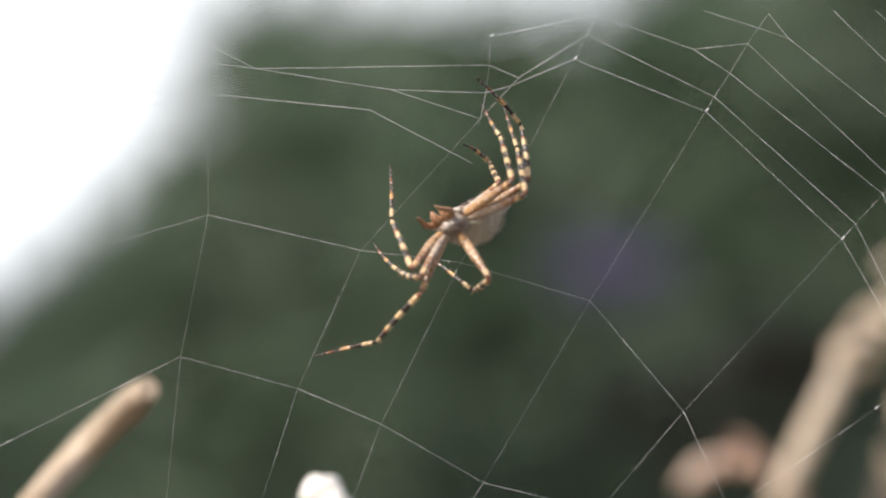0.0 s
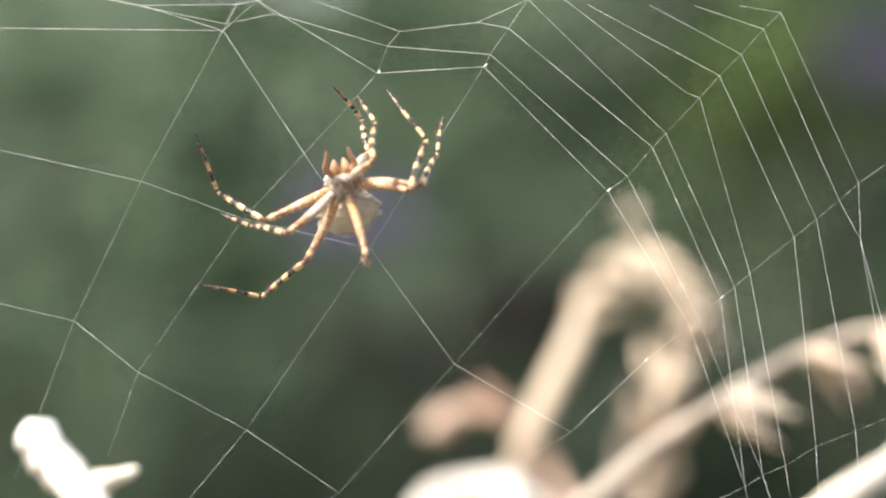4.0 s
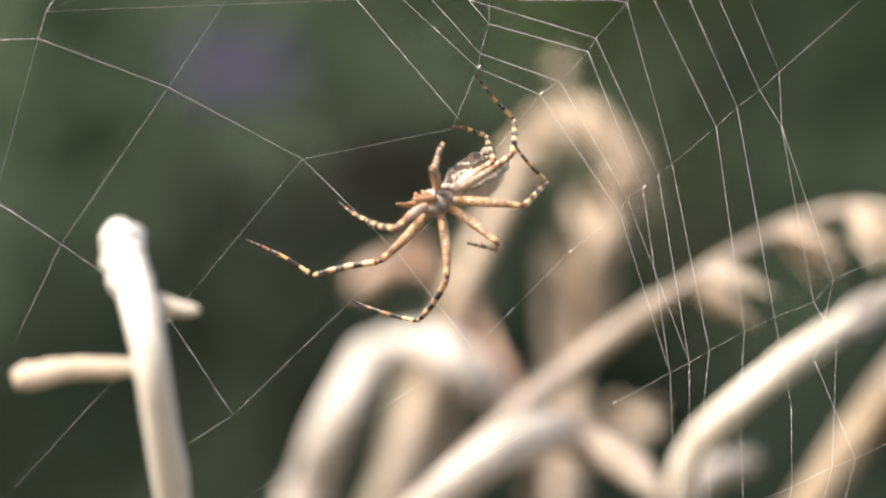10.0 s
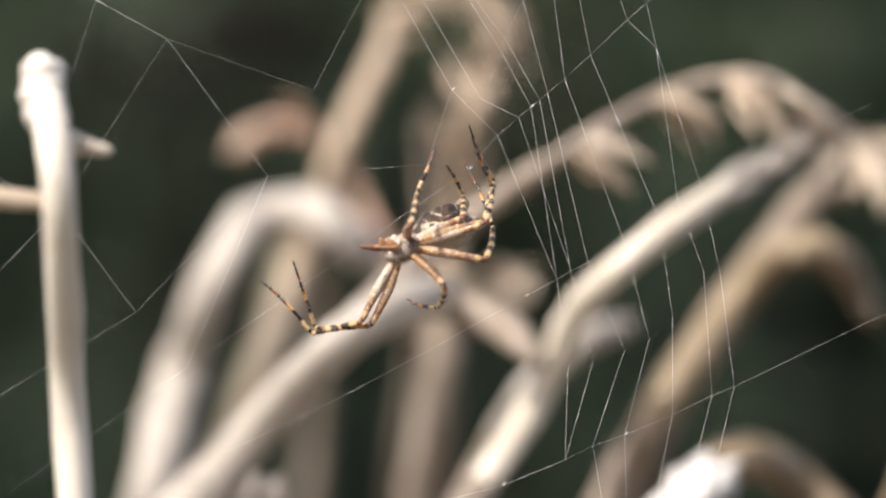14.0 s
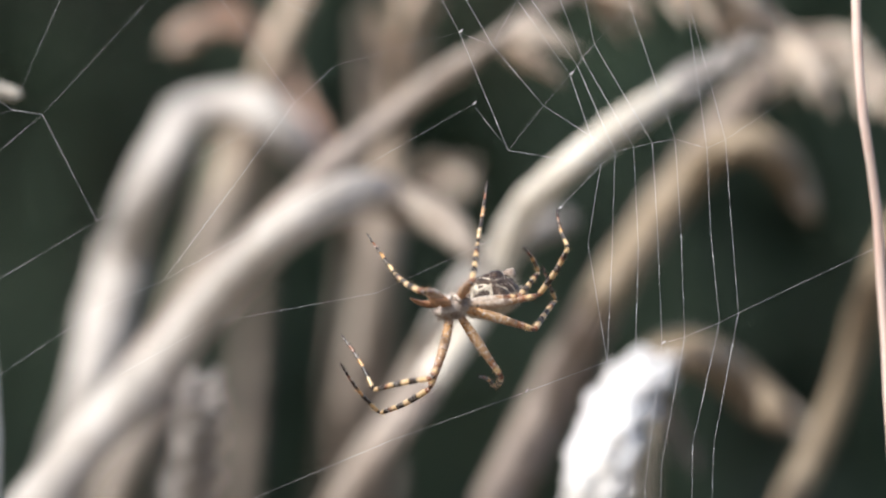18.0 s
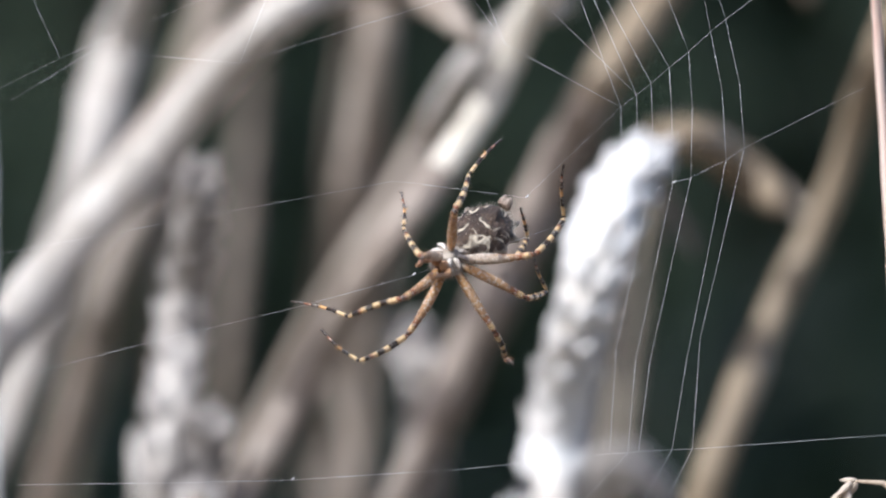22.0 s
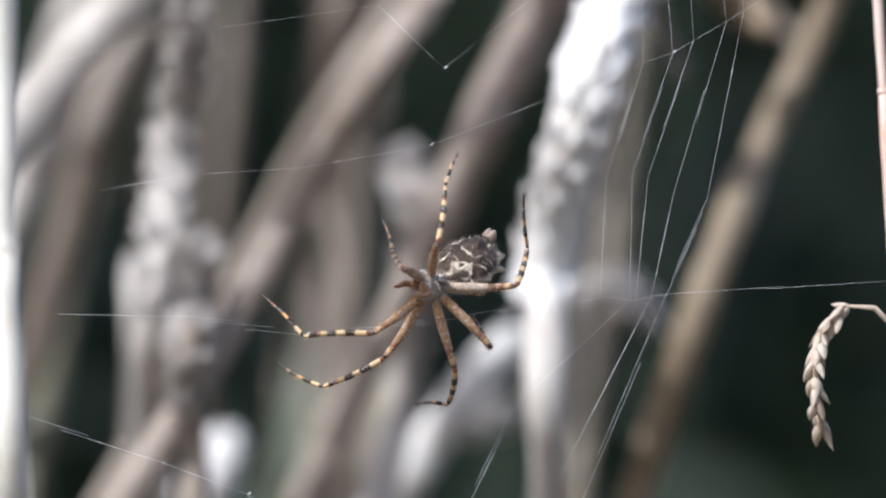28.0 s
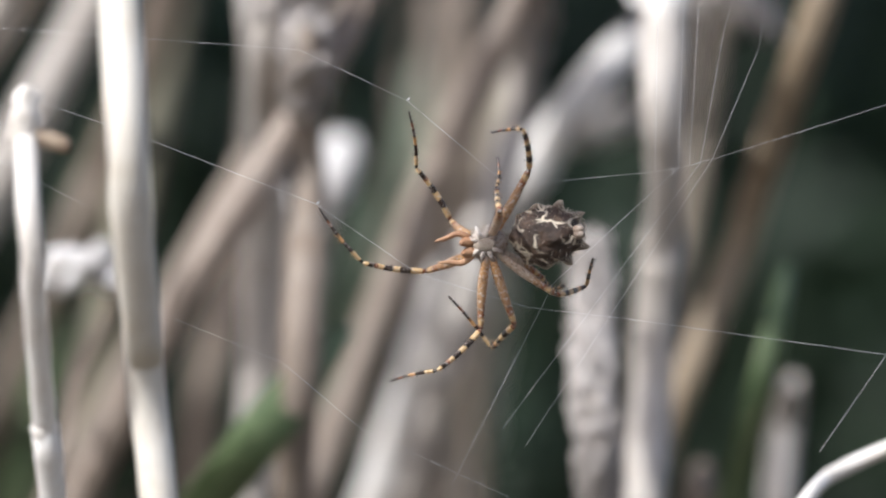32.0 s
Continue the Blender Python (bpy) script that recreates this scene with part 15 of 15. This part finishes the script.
    walk(leg_h[2], [(0, pose(0.01047, 0.00619, -0.00597, -124.0, 35.5, 66.2)), (0.5, pose(0.00994, 0.00522, -0.00727, -148.2, 59.7, 29.9)), (1, pose(0.00918, 0.00403, -0.00837, 163.2, 64.7, -28.1)), (1.5, pose(0.01049, 0.00237, -0.00762, 131.0, 30.4, -50.4)), (2, pose(0.01171, 0.00111, -0.00614, 120.9, 1.8, -45.5)), (2.5, pose(0.01125, -0.0004, -0.00652, 102.0, 0.9, -52.4)), (3, pose(0.01078, -0.00179, -0.00659, 81.8, -6.2, -53.2)), (3.5, pose(0.00897, 0.00224, -0.01087, -106.5, -33.9, 141.3)), (4, pose(0.00657, 0.00487, -0.01204, -125.5, -18.9, 135.0)), (4.5, pose(0.00964, 0.00805, -0.00659, -113.3, -4.6, 98.2)), (5, pose(0.01118, 0.00656, -0.00595, -123.3, 22.6, 87.7)), (5.5, pose(0.01242, 0.00535, -0.00499, -176.3, 57.5, 21.6)), (6, pose(0.01345, 0.00427, -0.00356, 147.0, 47.9, -20.4)), (6.5, pose(0.01415, 0.00334, -0.00143, 138.4, 33.0, -30.6)), (7, pose(0.0131, 0.00286, -0.00265, 128.6, 12.8, -17.3)), (7.5, pose(0.01204, 0.00413, -0.00507, 135.7, 29.4, -21.0)), (8, pose(0.01051, 0.00534, -0.00708, 162.7, 54.9, 1.1)), (8.5, pose(0.00999, 0.00615, -0.00612, 139.9, 39.5, -22.1)), (9, pose(0.00916, 0.00671, -0.00531, 132.4, 25.0, -29.1)), (9.5, pose(0.01054, 0.00516, -0.00467, 149.6, 44.4, -19.7)), (10, pose(0.01126, 0.00391, -0.00469, -177.0, 55.6, 6.4)), (10.5, pose(0.01133, 0.00133, -0.00436, 134.5, 51.2, -35.6)), (11, pose(0.01116, -0.0005, -0.00294, 107.7, 33.0, -58.7)), (11.5, pose(0.01228, 0.005, -0.00349, 128.4, 32.1, -42.7)), (12, pose(0.01063, 0.00995, -0.00337, 148.9, 33.9, -34.9)), (12.5, pose(0.01243, 0.0077, -0.00087, 176.7, 36.8, -18.5)), (13, pose(0.01288, 0.00464, 0.0009, -161.4, 31.7, -10.8)), (13.5, pose(0.01276, 0.0038, -0.00158, -168.7, 33.2, -12.8)), (14, pose(0.0122, 0.00277, -0.00389, -176.4, 34.9, -15.3)), (14.5, pose(0.01344, 0.00197, -0.00404, 161.4, 31.2, -26.7)), (15, pose(0.01257, 0.00396, -0.00509, 156.4, 33.9, -27.2)), (15.5, pose(0.01113, 0.00625, -0.00571, 149.4, 34.0, -35.9)), (16, pose(0.00921, 0.00817, -0.00619, 140.1, 31.0, -47.3)), (16.5, pose(0.00724, 0.00934, -0.00686, 132.0, 28.5, -51.2)), (17, pose(0.00884, 0.00902, -0.00389, 141.5, 9.9, -40.2)), (17.5, pose(0.01073, 0.00843, -0.00296, 165.2, 39.3, -17.7)), (18, pose(0.0124, 0.00735, -0.00193, -152.4, 44.4, 14.8)), (18.5, pose(0.01475, 0.00311, 0.00165, -160.2, 49.8, -18.9)), (19, pose(0.01378, 0.00036, 0.00641, -165.4, 52.4, -50.3)), (19.5, pose(0.0142, 0.00022, 0.0022, 170.5, 32.0, -47.4)), (20, pose(0.01393, -0.00202, -0.00154, 149.7, 10.3, -37.5)), (20.5, pose(0.01341, 0.00241, -0.00218, 151.9, 13.1, -36.1)), (21, pose(0.01265, 0.00546, -0.00105, 155.6, 16.6, -35.9)), (21.5, pose(0.01236, 0.00579, -0.00058, 157.8, 12.7, -37.0)), (22, pose(0.01206, 0.00601, -0.00031, 160.4, 8.9, -38.1)), (22.5, pose(0.01318, 0.00421, 0.00252, 154.1, 14.0, -39.0)), (23, pose(0.01346, 0.00176, 0.0052, 148.6, 20.0, -40.7)), (23.5, pose(0.01299, 0.00267, 0.00549, 151.2, 18.8, -40.1)), (24, pose(0.0124, 0.00364, 0.00568, 153.8, 17.4, -39.3)), (24.5, pose(0.01203, 0.00531, 0.00156, 151.9, 24.4, -42.6)), (25, pose(0.01001, 0.00661, -0.00233, 147.1, 31.9, -46.6)), (25.5, pose(0.0116, 0.00652, -0.00033, 164.1, 23.3, -35.5)), (26, pose(0.01233, 0.00582, 0.00184, 173.6, 10.0, -29.5)), (26.5, pose(0.01135, 0.00674, 0.00088, 179.9, 10.0, -25.8)), (27, pose(0.01189, 0.00577, 0.00161, 178.2, 15.9, -27.6)), (27.5, pose(0.01272, 0.00343, 0.00328, 172.8, 27.6, -32.7)), (28, pose(0.01297, 0.00089, 0.00472, 164.5, 38.3, -40.0)), (28.5, pose(0.01292, -0.00031, 0.00519, 159.2, 43.1, -44.5)), (29, pose(0.01113, 0.00608, 0.00303, 170.9, 52.7, -28.8)), (29.5, pose(0.01117, 0.00629, 0.00293, 171.4, 36.2, -27.7)), (30, pose(0.01116, 0.00647, 0.00282, 170.3, 19.4, -26.3)), (30.5, pose(0.01209, 0.00427, 0.00418, -166.7, 14.8, -24.4)), (31, pose(0.01248, 0.00202, 0.0054, -149.4, 1.8, -29.9)), (31.5, pose(0.01009, 0.00439, 0.00953, -162.0, -14.8, -26.1)), (32, pose(0.00629, 0.00887, 0.01021, -177.8, -29.4, -19.6))])


motions()
